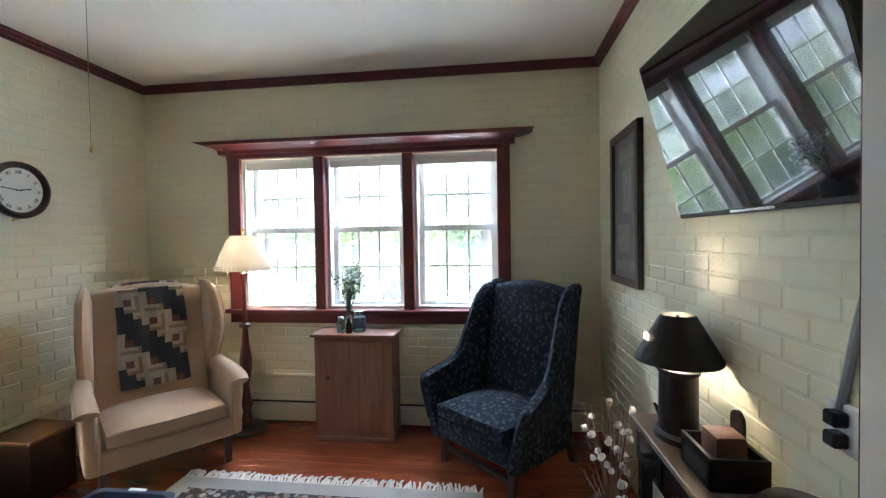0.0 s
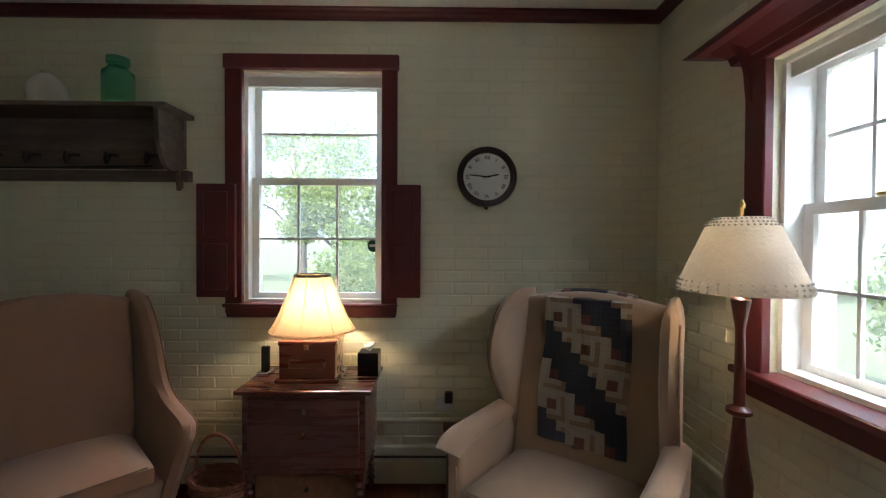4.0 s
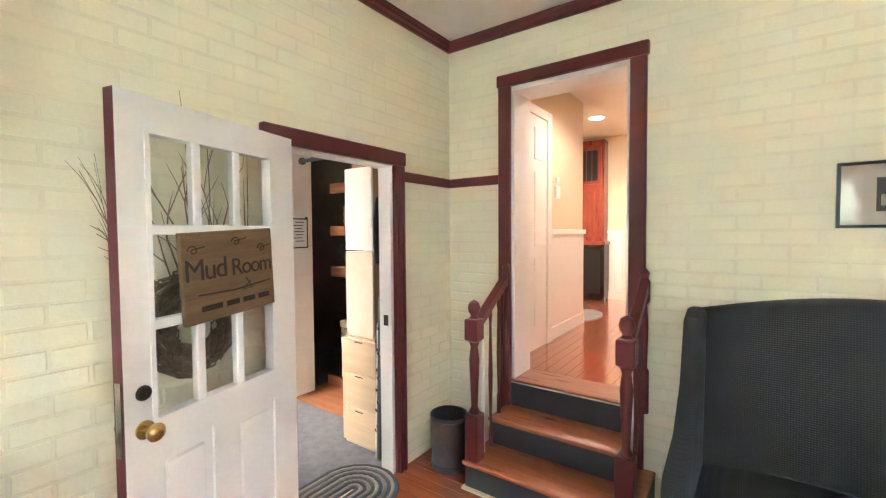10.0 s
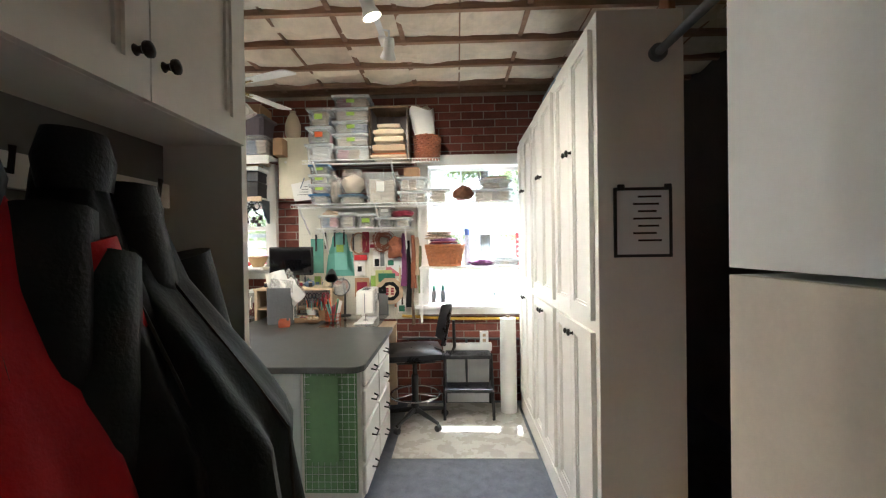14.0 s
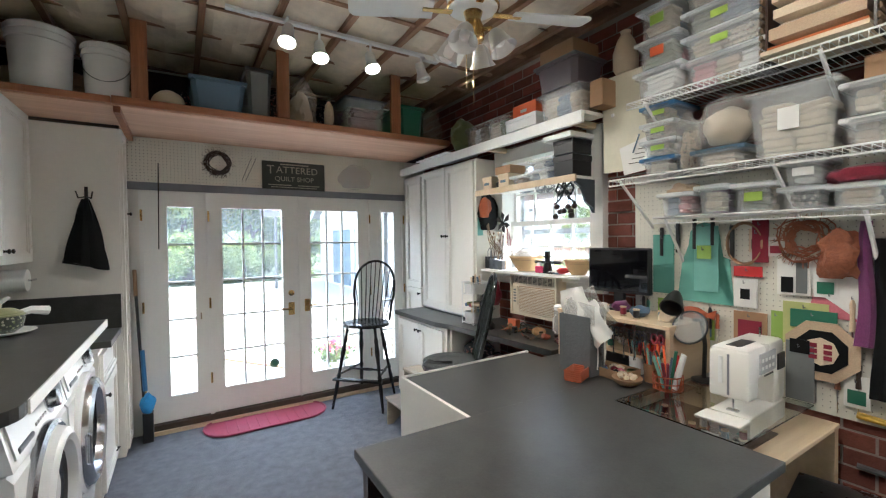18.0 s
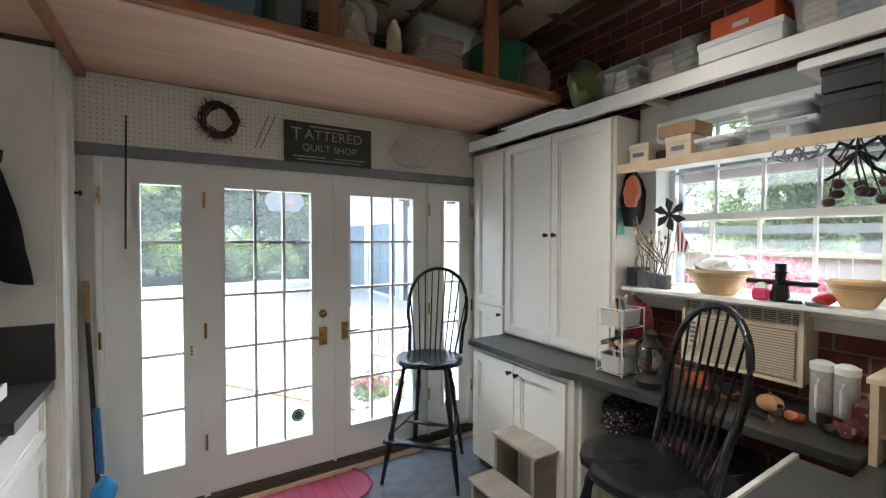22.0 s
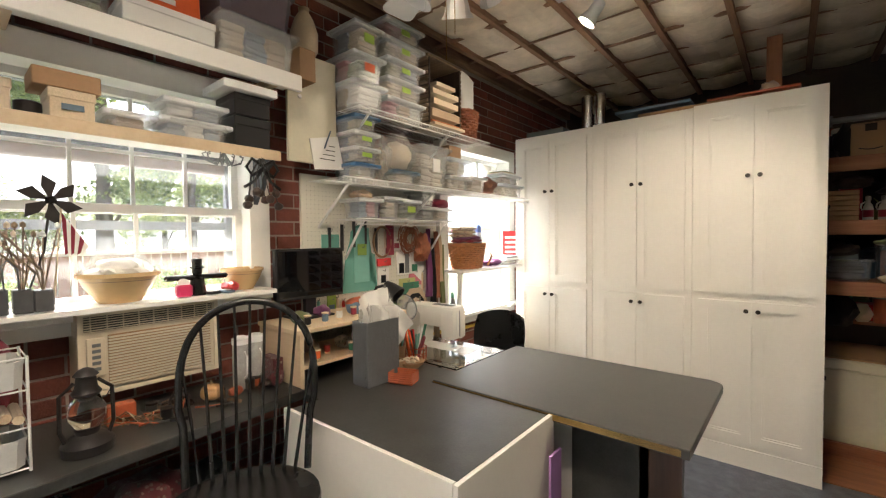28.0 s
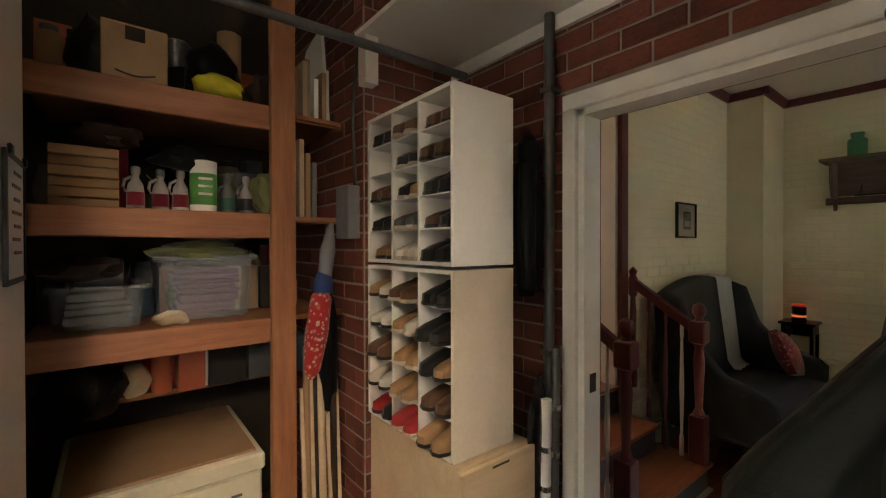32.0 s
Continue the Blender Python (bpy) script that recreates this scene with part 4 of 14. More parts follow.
# east windows of the mud room
for nm, (a0, a1, z0, z1), cols, lab in (("window_3", E_WIN1, 4, "white sash window above the air conditioner"), ("window_4", E_WIN2, 3, "white sash window behind the storage shelves")):
    w3 = thing(nm, lab, "window", (4.66, (a0 + a1) / 2, z0), kind="structure")
    part("window_frame", frame_rect(BM(), "x", 4.60, 4.80, a0 - 0.085, a1 + 0.085, z0 - 0.085, z1 + 0.085, 0.10), WHITE, w3, world=True)
    part("window_sill", bx(4.56, 4.66, a0 - 0.12, a1 + 0.12, z0 - 0.03, z0 + 0.004, bev=0.005), WHITE, w3, world=True)
    mid = 1.69 if cols == 4 else 1.62
    for za, zb, xx in ((mid - 0.02, z1 - 0.012, 4.745), (z0 + 0.012, mid + 0.02, 4.71)):
        s = sash(w3, "x", 0, a0 + 0.012, a1 - 0.012, za, zb, cols, 2, 0.035, glass=GLASS_EAST if cols == 4 else GLASS_SUNNY)
        s.matrix_basis = wm(w3).inverted() @ Matrix.Translation((xx, 0, 0))
    if cols == 4:
        storm = part("storm_frame", frame_rect(BM(), "x", 4.83, 4.86, a0 + 0.003, a1 - 0.003, z0 + 0.003, z1 - 0.003, 0.03), GREYP, w3, "grey outer storm window", world=True)
        part("storm_meeting_rail", bx(4.832, 4.858, a0 + 0.035, a1 - 0.035, 1.605, 1.645), GREYP, storm, world=True)
        part("head_rail", bx(4.832, 4.858, a0 + 0.035, a1 - 0.035, 1.890, 1.940), pm("faded_rose_rail", (0.32, 0.24, 0.22), 0.6), storm, "faded rose brown rail", world=True)
        # made-up bar standing in for the dark strip across the pane tops
        part("dark_seal", bx(4.828, 4.862, a0 + 0.035, a1 - 0.035, 1.943, 1.985), BLACKPL, storm, "dark band above the storm rail", world=True)

# ---- ceiling of the mud room ----
bm = BM()
rng = random.Random(5)
xs = [0.80 + k * 0.41 for k in range(11)]
for k in range(9):
    x0, x1 = xs[k], min(xs[k + 1], 4.66)
    n = 120
    rows = []
    for j in range(n + 1):
        y = -2.5 + 6.3 * j / n
        row = []
        for i in range(7):
            u = i / 6
            sag = 0.035 * math.sin(math.pi * u) * (0.5 + noise.noise((x0 * 3 + u, y * 2.1, 0.3))) + 0.02 * noise.noise((x0 * 7 + u * 3, y * 6.0, 1.7))
            puff = abs(math.sin(math.pi * (y + 2.1) / 0.42)) ** 0.6 * math.sin(math.pi * u) ** 0.7
            row.append(bm.verts.new((x0 + (x1 - x0) * u, y, 3.012 - sag - 0.048 * puff * (0.75 + 0.5 * noise.noise((x0 * 5, y * 2.4, 4.0))))))
        rows.append(row)
    for ra, rb in zip(rows, rows[1:]):
        for i in range(6):
            bm.faces.new((ra[i], ra[i + 1], rb[i + 1], rb[i]))
for xj in xs[1:]:
    box(bm, xj - 0.019, xj + 0.019, -2.5, 3.8, 2.965, 3.05)
me_ceiling = part("ceiling_mud_room", bm, PAPER_BATT)
tagged(me_ceiling, "open joist ceiling with crinkled paper-faced insulation", "ceiling", "", "structure")
me_ceiling.data.materials.append(JOIST)
for p in list(me_ceiling.data.polygons)[9 * 120 * 6:]:
    p.material_index = 1
tagged(part("roof_deck", bx(0.7, 5.0, -2.8, 4.1, 3.12, 3.2), DARKWALL), "boards above the insulation", "roof", "", "structure")
top_plate = tagged(part("wall_plate", bx(4.62, 4.92, -2.5, 3.8, 2.957, 3.1), JOIST), "dark timber plate on top of the brick wall", "beam", "", "structure")
battens = thing("ceiling_battens", "thin wooden strips nailed across the insulation", "battens", (2.8, 0.6, 3.0), kind="structure")
for k in range(15):
    y = -2.1 + k * 0.42
    part("batten", slab(BM(), [(0.95, y - 0.011 + rng.uniform(-0.03, 0.03)), (4.62, y - 0.011 + rng.uniform(-0.03, 0.03)), (4.62, y + 0.012), (0.95, y + 0.012)], "z", 2.984, 2.997), JOIST, battens, world=True)
# ---- den: furniture ----
TAN = fabric("tan_wool_upholstery", (0.42, 0.285, 0.18), 240, 0.95, 0.10)
TANP = fabric("tan_welt", (0.36, 0.23, 0.14), 240, 0.95, 0.08)
NAVY = pattern("navy_floral_upholstery", (0.010, 0.015, 0.025), [(0.022, 0.032, 0.046), (0.052, 0.064, 0.078), (0.034, 0.046, 0.062), (0.085, 0.095, 0.10)], 30, 0.9, 0.42)
NAVYP = fabric("dark_blue_welt", (0.02, 0.025, 0.034), 200, 0.9, 0.1)
CHAR = fabric("charcoal_checked_upholstery", (0.040, 0.042, 0.043), 200, 0.95, 0.15, rib=32)
SLATE = pm("slate_painted_wood", (0.045, 0.058, 0.07), 0.5, 0.2, 5, 0.06, 60)
DARKW = wood("dark_walnut", (0.018, 0.010, 0.007), (0.055, 0.028, 0.017), 0.35, 1.0, 0.3, 0.15, "z")
MAHOG = wood("red_mahogany", (0.098, 0.022, 0.012), (0.128, 0.031, 0.016), 0.28, 1.0, 0.4, 0.04, "y")
PINE = wood("reddish_pine", (0.15, 0.060, 0.032), (0.27, 0.12, 0.065), 0.5, 1.0, 0.1, 0.1, "z")


def padded_side(s, zs, yf, yb, xc, t):
    """An upholstered side panel lofted upwards: front edge yf(z), back edge yb(z), middle line xc(y, z), thickness t."""
    bm = BM()
    rings = []
    for k, z in enumerate(zs):
        f, b = yf(z), yb(z)
        tt = t * (1.0, 1.0, 0.92, 0.72, 0.30)[max(0, k - len(zs) + 5)]
        out, inn = [], []
        for i in range(9):
            y = b + (f - b) * i / 8
            h = tt / 2 * (0.55 if i in (0,) else 0.8 if i == 8 else 1.0)
            out.append(bm.verts.new((s * (xc(y, z) + h), y, z)))
            inn.append(bm.verts.new((s * (xc(y, z) - h), y, z)))
        nose = bm.verts.new((s * xc(f, z), f - tt * 0.28, z))
        rings.append(out + [nose] + inn[::-1])
    for ra, rb in zip(rings, rings[1:]):
        n = len(ra)
        for k in range(n):
            bm.faces.new((ra[k], ra[(k + 1) % n], rb[(k + 1) % n], rb[k]))
    bm.faces.new(rings[0])
    bm.faces.new(rings[-1])
    bmesh.ops.recalc_face_normals(bm, faces=bm.faces)
    return bm


def curve_of(pairs):
    """A smooth line through (z, y) pairs."""
    zs, ys = [p[0] for p in pairs], [p[1] for p in pairs]

    def at(z):
        return float(sum(np.interp(z + d, zs, ys) for d in (-0.02, -0.01, 0, 0.01, 0.02)) / 5)
    return at


def wing_chair(label, place, turn, cloth, welt, legs, hi=1.28, wide=0.86, curvy=True, group="wing chairs"):
    """A wing chair that faces its own -y."""
    c = thing("wing_chair", label, "armchair", place, turn, group)
    hw = wide / 2
    sw = hw - 0.13
    part("seat_deck", bx(-sw - 0.05, sw + 0.05, -0.345, 0.30, 0.19, 0.335, bev=0.025, seg=3), cloth, c, smooth=True)
    cu = part("seat_cushion", pillow(BM(), -sw + 0.005, sw - 0.005, -0.375, 0.20, 0.325, 0.46, 0.035, 12), cloth, c, smooth=True)
    for zz in (0.355, 0.435):
        part("welt", tube(BM(), [(-sw + 0.03, -0.365, zz), (0, -0.380, zz), (sw - 0.03, -0.365, zz)], 0.005, 6), welt, cu)
    # back: a leaning slab with a bowed top
    prof = [(-sw - 0.02, 0.36)] + [(-sw - 0.02 + (2 * sw + 0.04) * k / 10, hi - 0.05 + 0.05 * math.sin(math.pi * k / 10)) for k in range(11)] + [(sw + 0.02, 0.36)]
    bm = slab(BM(), prof, "y", -0.06, 0.06, 0.035, 3)
    for v in bm.verts:
        v.co.y += 0.17 + (v.co.z - 0.36) * 0.17 - 0.02 * math.cos(v.co.x / sw * 1.4)
    part("backrest", bm, cloth, c, smooth=True)
    back = lambda z: 0.235 + (z - 0.36) * 0.17
    if curvy:
        front = curve_of(((0.56, 0.15), (0.66, 0.13), (0.74, 0.085), (0.84, 0.03), (0.93, 0.005), (1.03, 0.01), (1.12, 0.045), (1.20, 0.10), (hi - 0.03, 0.17), (hi, 0.23)))
        zs = [0.56 + (hi - 0.565) * k / 17 for k in range(18)]
        xc = lambda y, z: sw + 0.03 + 0.13 * max(0.0, 0.30 - y) + 0.25 * max(0.0, 0.05 - y) ** 2
    else:
        front = curve_of(((0.18, -0.355), (0.50, -0.375), (0.575, -0.365), (0.60, -0.33), (0.63, -0.22), (0.67, -0.11), (0.74, -0.035), (0.88, 0.03), (1.02, 0.085), (hi - 0.12, 0.15), (hi - 0.05, 0.22), (hi, 0.34)))
        zs = [0.19, 0.30, 0.42, 0.50, 0.55, 0.575, 0.59, 0.605, 0.62, 0.635, 0.65, 0.67, 0.70, 0.75, 0.82, 0.90, 0.98, 1.06, hi - 0.13, hi - 0.07, hi - 0.04, hi - 0.02, hi - 0.008]
        xc = lambda y, z: sw + 0.045 + 0.17 * max(0.0, 0.32 - y) * min(1.0, max(0.0, (z - 0.2) / 0.4))
    for s in (-1, 1):
        sd = part("wing" if curvy else "side_panel", padded_side(s, zs, front, back, xc, 0.085), cloth, c, smooth=True)
        part("welt", tube(BM(), [(s * (xc(front(z), z) + 0.035), front(z) - 0.004, z) for z in zs[1:-2]], 0.005, 6), welt, sd)
        if curvy:
            ap = [(-0.345, 0.20), (0.30, 0.20), (0.30, 0.62), (-0.30, 0.61), (-0.335, 0.58)]
            bm = slab(BM(), ap, "x", -0.042, 0.042, 0.025, 3)
            tube(bm, [(0.012, -0.362, 0.572), (0.012, -0.345, 0.595), (0.012, -0.27, 0.612), (0.010, -0.05, 0.622), (0.0, 0.16, 0.632)], 0.062, 16, r_end=0.055)
            for v in bm.verts:
                v.co.x = s * (sw + 0.06 + 0.10 * max(0.0, (v.co.z - 0.2)) * 0.28 + v.co.x)
            bmesh.ops.recalc_face_normals(bm, faces=bm.faces)
            ar = part("arm", bm, cloth, c, smooth=True)
            part("welt", tube(BM(), [(s * (sw + 0.025), -0.365, 0.21), (s * (sw + 0.03), -0.372, 0.53)], 0.005, 6), welt, ar)
        for yy, lean in ((-0.29, -0.02), (0.30, 0.10)):
            lg = slab(BM(), [(-0.024, 0.20), (0.024, 0.20), (0.018, 0.0), (-0.018, 0.0)], "x", -0.022, 0.022)
            for v in lg.verts:
                v.co.y += yy + lean * (0.2 - v.co.z) * 3
                v.co.x += s * (sw + 0.01)
            part("leg", lg, legs, c)
    return c


TANB = fabric("salmon_tan_wool_upholstery", (0.33, 0.185, 0.112), 240, 0.95, 0.10)
TANBP = fabric("salmon_tan_welt", (0.28, 0.15, 0.085), 240, 0.95, 0.08)
chairA = wing_chair("tan wool wing chair with a folded patchwork quilt on it", (-2.49, 2.87, 0), 51, TAN, TANP, DARKW, 1.28, 0.94)
chairB = wing_chair("salmon tan wing chair with wings sloping into the arms", (-2.66, 0.41, 0), 136, TANB, TANBP, DARKW, 1.24, 0.88, False)
chairC = wing_chair("navy floral wing chair with sloping arms", (-0.05, 3.12, 0), -42, NAVY, NAVYP, DARKW, 1.26, 0.86, False)
for y in (-0.29, 0.34):
    part("stretcher", bx(-0.30, 0.30, y - 0.012, y + 0.012, 0.08, 0.11), DARKW, chairC)

# quilt: log-cabin squares cut by dark diagonals
QC = [(0.40, 0.33, 0.24), (0.27, 0.18, 0.11), (0.045, 0.046, 0.058), (0.16, 0.06, 0.045), (0.37, 0.31, 0.23)]
QM = [fabric("quilt_cotton_%s" % n, c, 240, 0.95, 0.12) for n, c in zip(("cream", "tan", "dark_blue", "wine", "white"), QC)]
quilt = thing("patchwork_quilt", "patchwork quilt with dark diagonal bands hung over a chair", "quilt", (-2.49, 2.87, 0), 51)
rq = random.Random(3)
cols, rowsq, cw = 18, 34, 0.024


def quilt_point(i, j):
    x = -0.215 + i * cw
    s = j * cw
    top = 1.285
    if s < 0.10:
        a = s / 0.10
        return (x, 0.39 - 0.12 * a, top - 0.02 + 0.028 * math.sin(math.pi * a) - 0.02 * (abs(x) / 0.25) ** 2)
    d = s - 0.10
    z = top - 0.02 - d
    y = 0.17 + (z - 0.36) * 0.17 - 0.085 + 0.006 * math.sin(x * 40 + z * 9) - 0.012
    return (x + 0.006 * math.sin(z * 14), y, z)


faces_by = {k: [] for k in range(5)}
for j in range(rowsq):
    for i in range(cols):
        d = (j // 2 - i // 2 + 22) % 9
        bi, bj = i % 6, j % 6
        strip = min(bi, bj, 5 - bi, 5 - bj)
        if d < 4:
            k = 2
        elif strip == 2:
            k = 3
        elif bi == strip or bj == strip:
            k = (0, 4)[(strip + i // 6) % 2]
        else:
            k = (1, 0)[strip % 2]
        faces_by[k].append((i, j))
for k, cells in faces_by.items():
    bm = BM()
    for i, j in cells:
        ps = [Vector(quilt_point(i + a, j + b)) for a, b in ((0, 0), (1, 0), (1, 1), (0, 1))]
        nrm = (ps[1] - ps[0]).cross(ps[3] - ps[0]).normalized()
        mid = sum(ps, Vector()) / 4
        lo = [bm.verts.new(p) for p in ps]
        hi = [bm.verts.new(p + (mid - p) * 0.05 + nrm * 0.002) for p in ps]
        bm.faces.new(hi)
        for a in range(4):
            bm.faces.new((lo[a], lo[(a + 1) % 4], hi[(a + 1) % 4], hi[a]))
    part("patchwork_cotton", bm, QM[k], quilt, ("cream patches", "tan patches", "dark blue diagonal patches", "wine red patches", "white patches")[k])["kind"] = "stuff"

# settee
se = thing("settee", "charcoal checked upholstered settee with a white throw", "settee", (-1.59, -0.86, 0), 181)
bm = slab(BM(), [(-0.66, 0.40)] + [(-0.68 + 1.36 * k / 14, 1.17 + 0.10 * math.sin(math.pi * k / 14)) for k in range(15)] + [(0.66, 0.40)], "y", -0.05, 0.05, 0.025, 3)
for v in bm.verts:
    v.co.y += 0.24 + (v.co.z - 0.4) * 0.14
part("backrest", bm, CHAR, se, smooth=True)
part("seat", pillow(BM(), -0.64, 0.64, -0.37, 0.26, 0.30, 0.475, 0.015, 12), CHAR, se, smooth=True)
part("seat_rail", bx(-0.66, 0.66, -0.36, 0.30, 0.24, 0.36, bev=0.02, seg=2), CHAR, se, smooth=True)
for s in (-1, 1):
    wp = [(0.34, 0.28), (0.40, 1.15), (0.30, 1.19), (0.20, 1.15), (0.10, 0.85), (-0.06, 0.68), (-0.30, 0.60), (-0.35, 0.55), (-0.35, 0.28)]
    bm = slab(BM(), wp, "x", -0.045, 0.045, 0.03, 3)
    for v in bm.verts:
        v.co.x += s * (0.66 + 0.05 * max(0, 0.35 - v.co.y) * (0.5 + v.co.z))
    part("arm", bm, CHAR, se, smooth=True)
    for y in (-0.33, 0.32):
        part("leg", bx(s * 0.645 - 0.026, s * 0.645 + 0.026, y - 0.026, y + 0.026, 0, 0.27, bev=0.004), SLATE, se)
part("stretcher", bx(-0.64, 0.64, -0.35, -0.325, 0.13, 0.175, bev=0.004), SLATE, se)
part("stretcher", bx(-0.64, 0.64, 0.305, 0.33, 0.13, 0.175, bev=0.004), SLATE, se)
THROW = pm("white_knit_throw", (0.84, 0.81, 0.75), 0.92, 0.08, 25, 0.25, 160)
tw = thing("throw_blanket", "white knitted throw draped over the settee back", "blanket", (-1.59, -0.86, 0), 181)
bm = BM()
g = {}
for i in range(13):
    for j in range(31):
        u, s = i / 12, j / 30
        x = 0.215 + 0.375 * u - (0.02 + 0.075 * u) * s
        d = s * 0.87
        fold = 0.009 * math.sin(u * 19 + 0.6) * min(1, d * 3)
        if d < 0.12:
            p = (x, 0.42 - d, 1.262 + 0.012 * math.sin(d / 0.12 * 3.14) - 0.02 * u)
        elif d < 0.82:
            z = 1.262 - (d - 0.12)
            p = (x, 0.24 + (z - 0.4) * 0.14 - 0.075 + fold, z - 0.015 * u)
        else:
            p = (x, 0.17 - (d - 0.82), 0.505 + fold)
        g[i, j] = bm.verts.new(p)
for i in range(12):
    for j in range(30):
        bm.faces.new((g[i, j], g[i + 1, j], g[i + 1, j + 1], g[i, j + 1]))
bmesh.ops.solidify(bm, geom=bm.faces[:], thickness=0.008)
part("cloth", bm, THROW, tw, smooth=True)
PILLOWM = pattern("red_woven_pillow", (0.17, 0.012, 0.016), [(0.34, 0.12, 0.10), (0.10, 0.008, 0.010), (0.42, 0.20, 0.17)], 44, 0.9, 0.46)
pl = thing("throw_pillow", "square red patterned throw pillow", "pillow", (-2.02, -0.70, 0.665), 0)
pl.matrix_basis = pose(-2.0, -0.72, 0.665, -66, -13, 4)
part("cushion", pillow(BM(), -0.185, 0.185, -0.17, 0.17, -0.045, 0.045, 0.035, 10), PILLOWM, pl, smooth=True)

# pine cabinet with jars and flowers
cb = thing("pine_cabinet", "small reddish pine cabinet with a plain door", "cabinet", (-1.22, 3.44, 0))
part("body", bx(-0.315, 0.315, -0.115, 0.13, 0.03, 0.82, bev=0.004), PINE, cb)
part("top", bx(-0.34, 0.34, -0.145, 0.14, 0.82, 0.845, bev=0.006, seg=2), PINE, cb)
part("plinth", bx(-0.325, 0.325, -0.125, 0.13, 0, 0.035, bev=0.004), PINE, cb)
part("door", bx(-0.24, 0.24, -0.122, -0.113, 0.07, 0.79, bev=0.004), PINE, cb)
part("knob", lathe(BM(), [(0.012, 0), (0.008, 0.006), (0.014, 0.012), (0.004, 0.018)], seg=10), KNOBM, cb).matrix_basis = pose(-0.20, -0.122, 0.50, 90)
JARG = clear("aqua_bottle_glass", (0.55, 0.80, 0.86), 0.05, 0.85)
AMBER = clear("amber_bottle_glass", (0.25, 0.10, 0.04), 0.05, 0.8)
for px, py, r, h in ((-1.34, 3.40, 0.035, 0.12), (-1.20, 3.43, 0.055, 0.16)):
    j = thing("mason_jar", "pale blue glass canning jar", "jar", (px, py, 0.845), group="blue jars")
    part("glass_body", lathe(BM(), [(r * 0.9, 0), (r, 0.01), (r, h * 0.72), (r * 0.72, h * 0.82), (r * 0.72, h)], seg=18), JARG, j, smooth=True)
    part("lid", lathe(BM(), [(r * 0.76, h * 0.86), (r * 0.76, h * 1.02), (r * 0.5, h * 1.03)], seg=18), CHROME, j, smooth=True)
am = thing("small_bottle", "small dark brown glass bottle", "bottle", (-1.26, 3.36, 0.845))
part("glass_body", lathe(BM(), [(0.022, 0), (0.024, 0.01), (0.024, 0.07), (0.01, 0.095), (0.012, 0.11)], seg=14), AMBER, am, smooth=True)
LEAF = pm("green_leaf", (0.07, 0.12, 0.045), 0.6, 0.3, 20, 0.1, 60, per_object=0.4)
BLOOM = pm("white_blossom", (0.75, 0.78, 0.72), 0.8, 0.1, 20, 0.1, 60)


def sprays(parent, base, n, h, spread, leafm, bloomm, leaf=0.03, seed=1, blooms=True):
    """Stems that fan out, each with small leaves and blossoms."""
    r = random.Random(seed)
    st, lf, bl = BM(), BM(), BM()
    for k in range(n):
        a, lean, hh = r.uniform(0, 6.28), r.uniform(0.1, 1) * spread, h * r.uniform(0.6, 1.0)
        tip = Vector((base[0] + math.cos(a) * lean, base[1] + math.sin(a) * lean, base[2] + hh))
        mid = Vector(base).lerp(tip, 0.5) + Vector((0, 0, 0.05 * hh))
        tube(st, [base, mid, tip], 0.0022, 4, r_end=0.001)
        for q in range(9):
            p = mid.lerp(tip, r.uniform(-0.3, 1.05))
            u = Vector((r.uniform(-1, 1), r.uniform(-1, 1), r.uniform(-0.4, 1))).normalized()
            w = u.cross(Vector((r.uniform(-1, 1), r.uniform(-1, 1), 1))).normalized()
            L = leaf * r.uniform(0.6, 1.2)
            vs = [lf.verts.new(p + x) for x in (Vector(), u * L * 0.5 + w * L * 0.22, u * L, u * L * 0.5 - w * L * 0.22)]
            lf.faces.new(vs)
        if blooms:
            for q in range(4):
                bmesh.ops.create_icosphere(bl, subdivisions=1, radius=r.uniform(0.006, 0.013), matrix=Matrix.Translation(tip + Vector((r.uniform(-1, 1), r.uniform(-1, 1), r.uniform(-1, 1))) * 0.035))
    part("stem", st, leafm, parent)["kind"] = "stuff"
    part("leaves", lf, leafm, parent)
    if blooms:
        part("blossoms", bl, bloomm, parent)
    else:
        bl.free()


vz = thing("flower_vase", "clear glass vase with white blossoms and green sprigs", "vase", (-1.30, 3.47, 0.845))
part("glass_body", lathe(BM(), [(0.035, 0), (0.042, 0.02), (0.04, 0.06), (0.014, 0.14), (0.016, 0.19), (0.024, 0.21)], seg=16), clear("clear_vase_glass", (0.95, 0.98, 0.97), 0.02, 0.9), vz, smooth=True)
sprays(vz, (0, 0, 0.12), 30, 0.42, 0.15, LEAF, BLOOM, 0.045, 4)

# floor lamp
REDWOOD = wood("turned_red_wood", (0.07, 0.014, 0.009), (0.17, 0.04, 0.022), 0.35, 1.0, 0.3, 0.05, "z")
fl = thing("floor_lamp", "turned red wooden floor lamp with a pierced cream shade", "floor lamp", (-2.185, 3.435, 0))
part("base", lathe(BM(), [(0.15, 0), (0.155, 0.02), (0.14, 0.035), (0.06, 0.05), (0.03, 0.06)], seg=28), DARKW, fl, smooth=True)
part("column", lathe(BM(), [(0.03, 0.055), (0.045, 0.10), (0.028, 0.17), (0.045, 0.22), (0.03, 0.30), (0.022, 0.38), (0.045, 0.50), (0.05, 0.60), (0.03, 0.74), (0.02, 0.86), (0.045, 0.875), (0.045, 0.89), (0.02, 0.905), (0.017, 1.20), (0.035, 1.315), (0.017, 1.33), (0.014, 1.38), (0.01, 1.5)], seg=18), REDWOOD, fl, smooth=True)
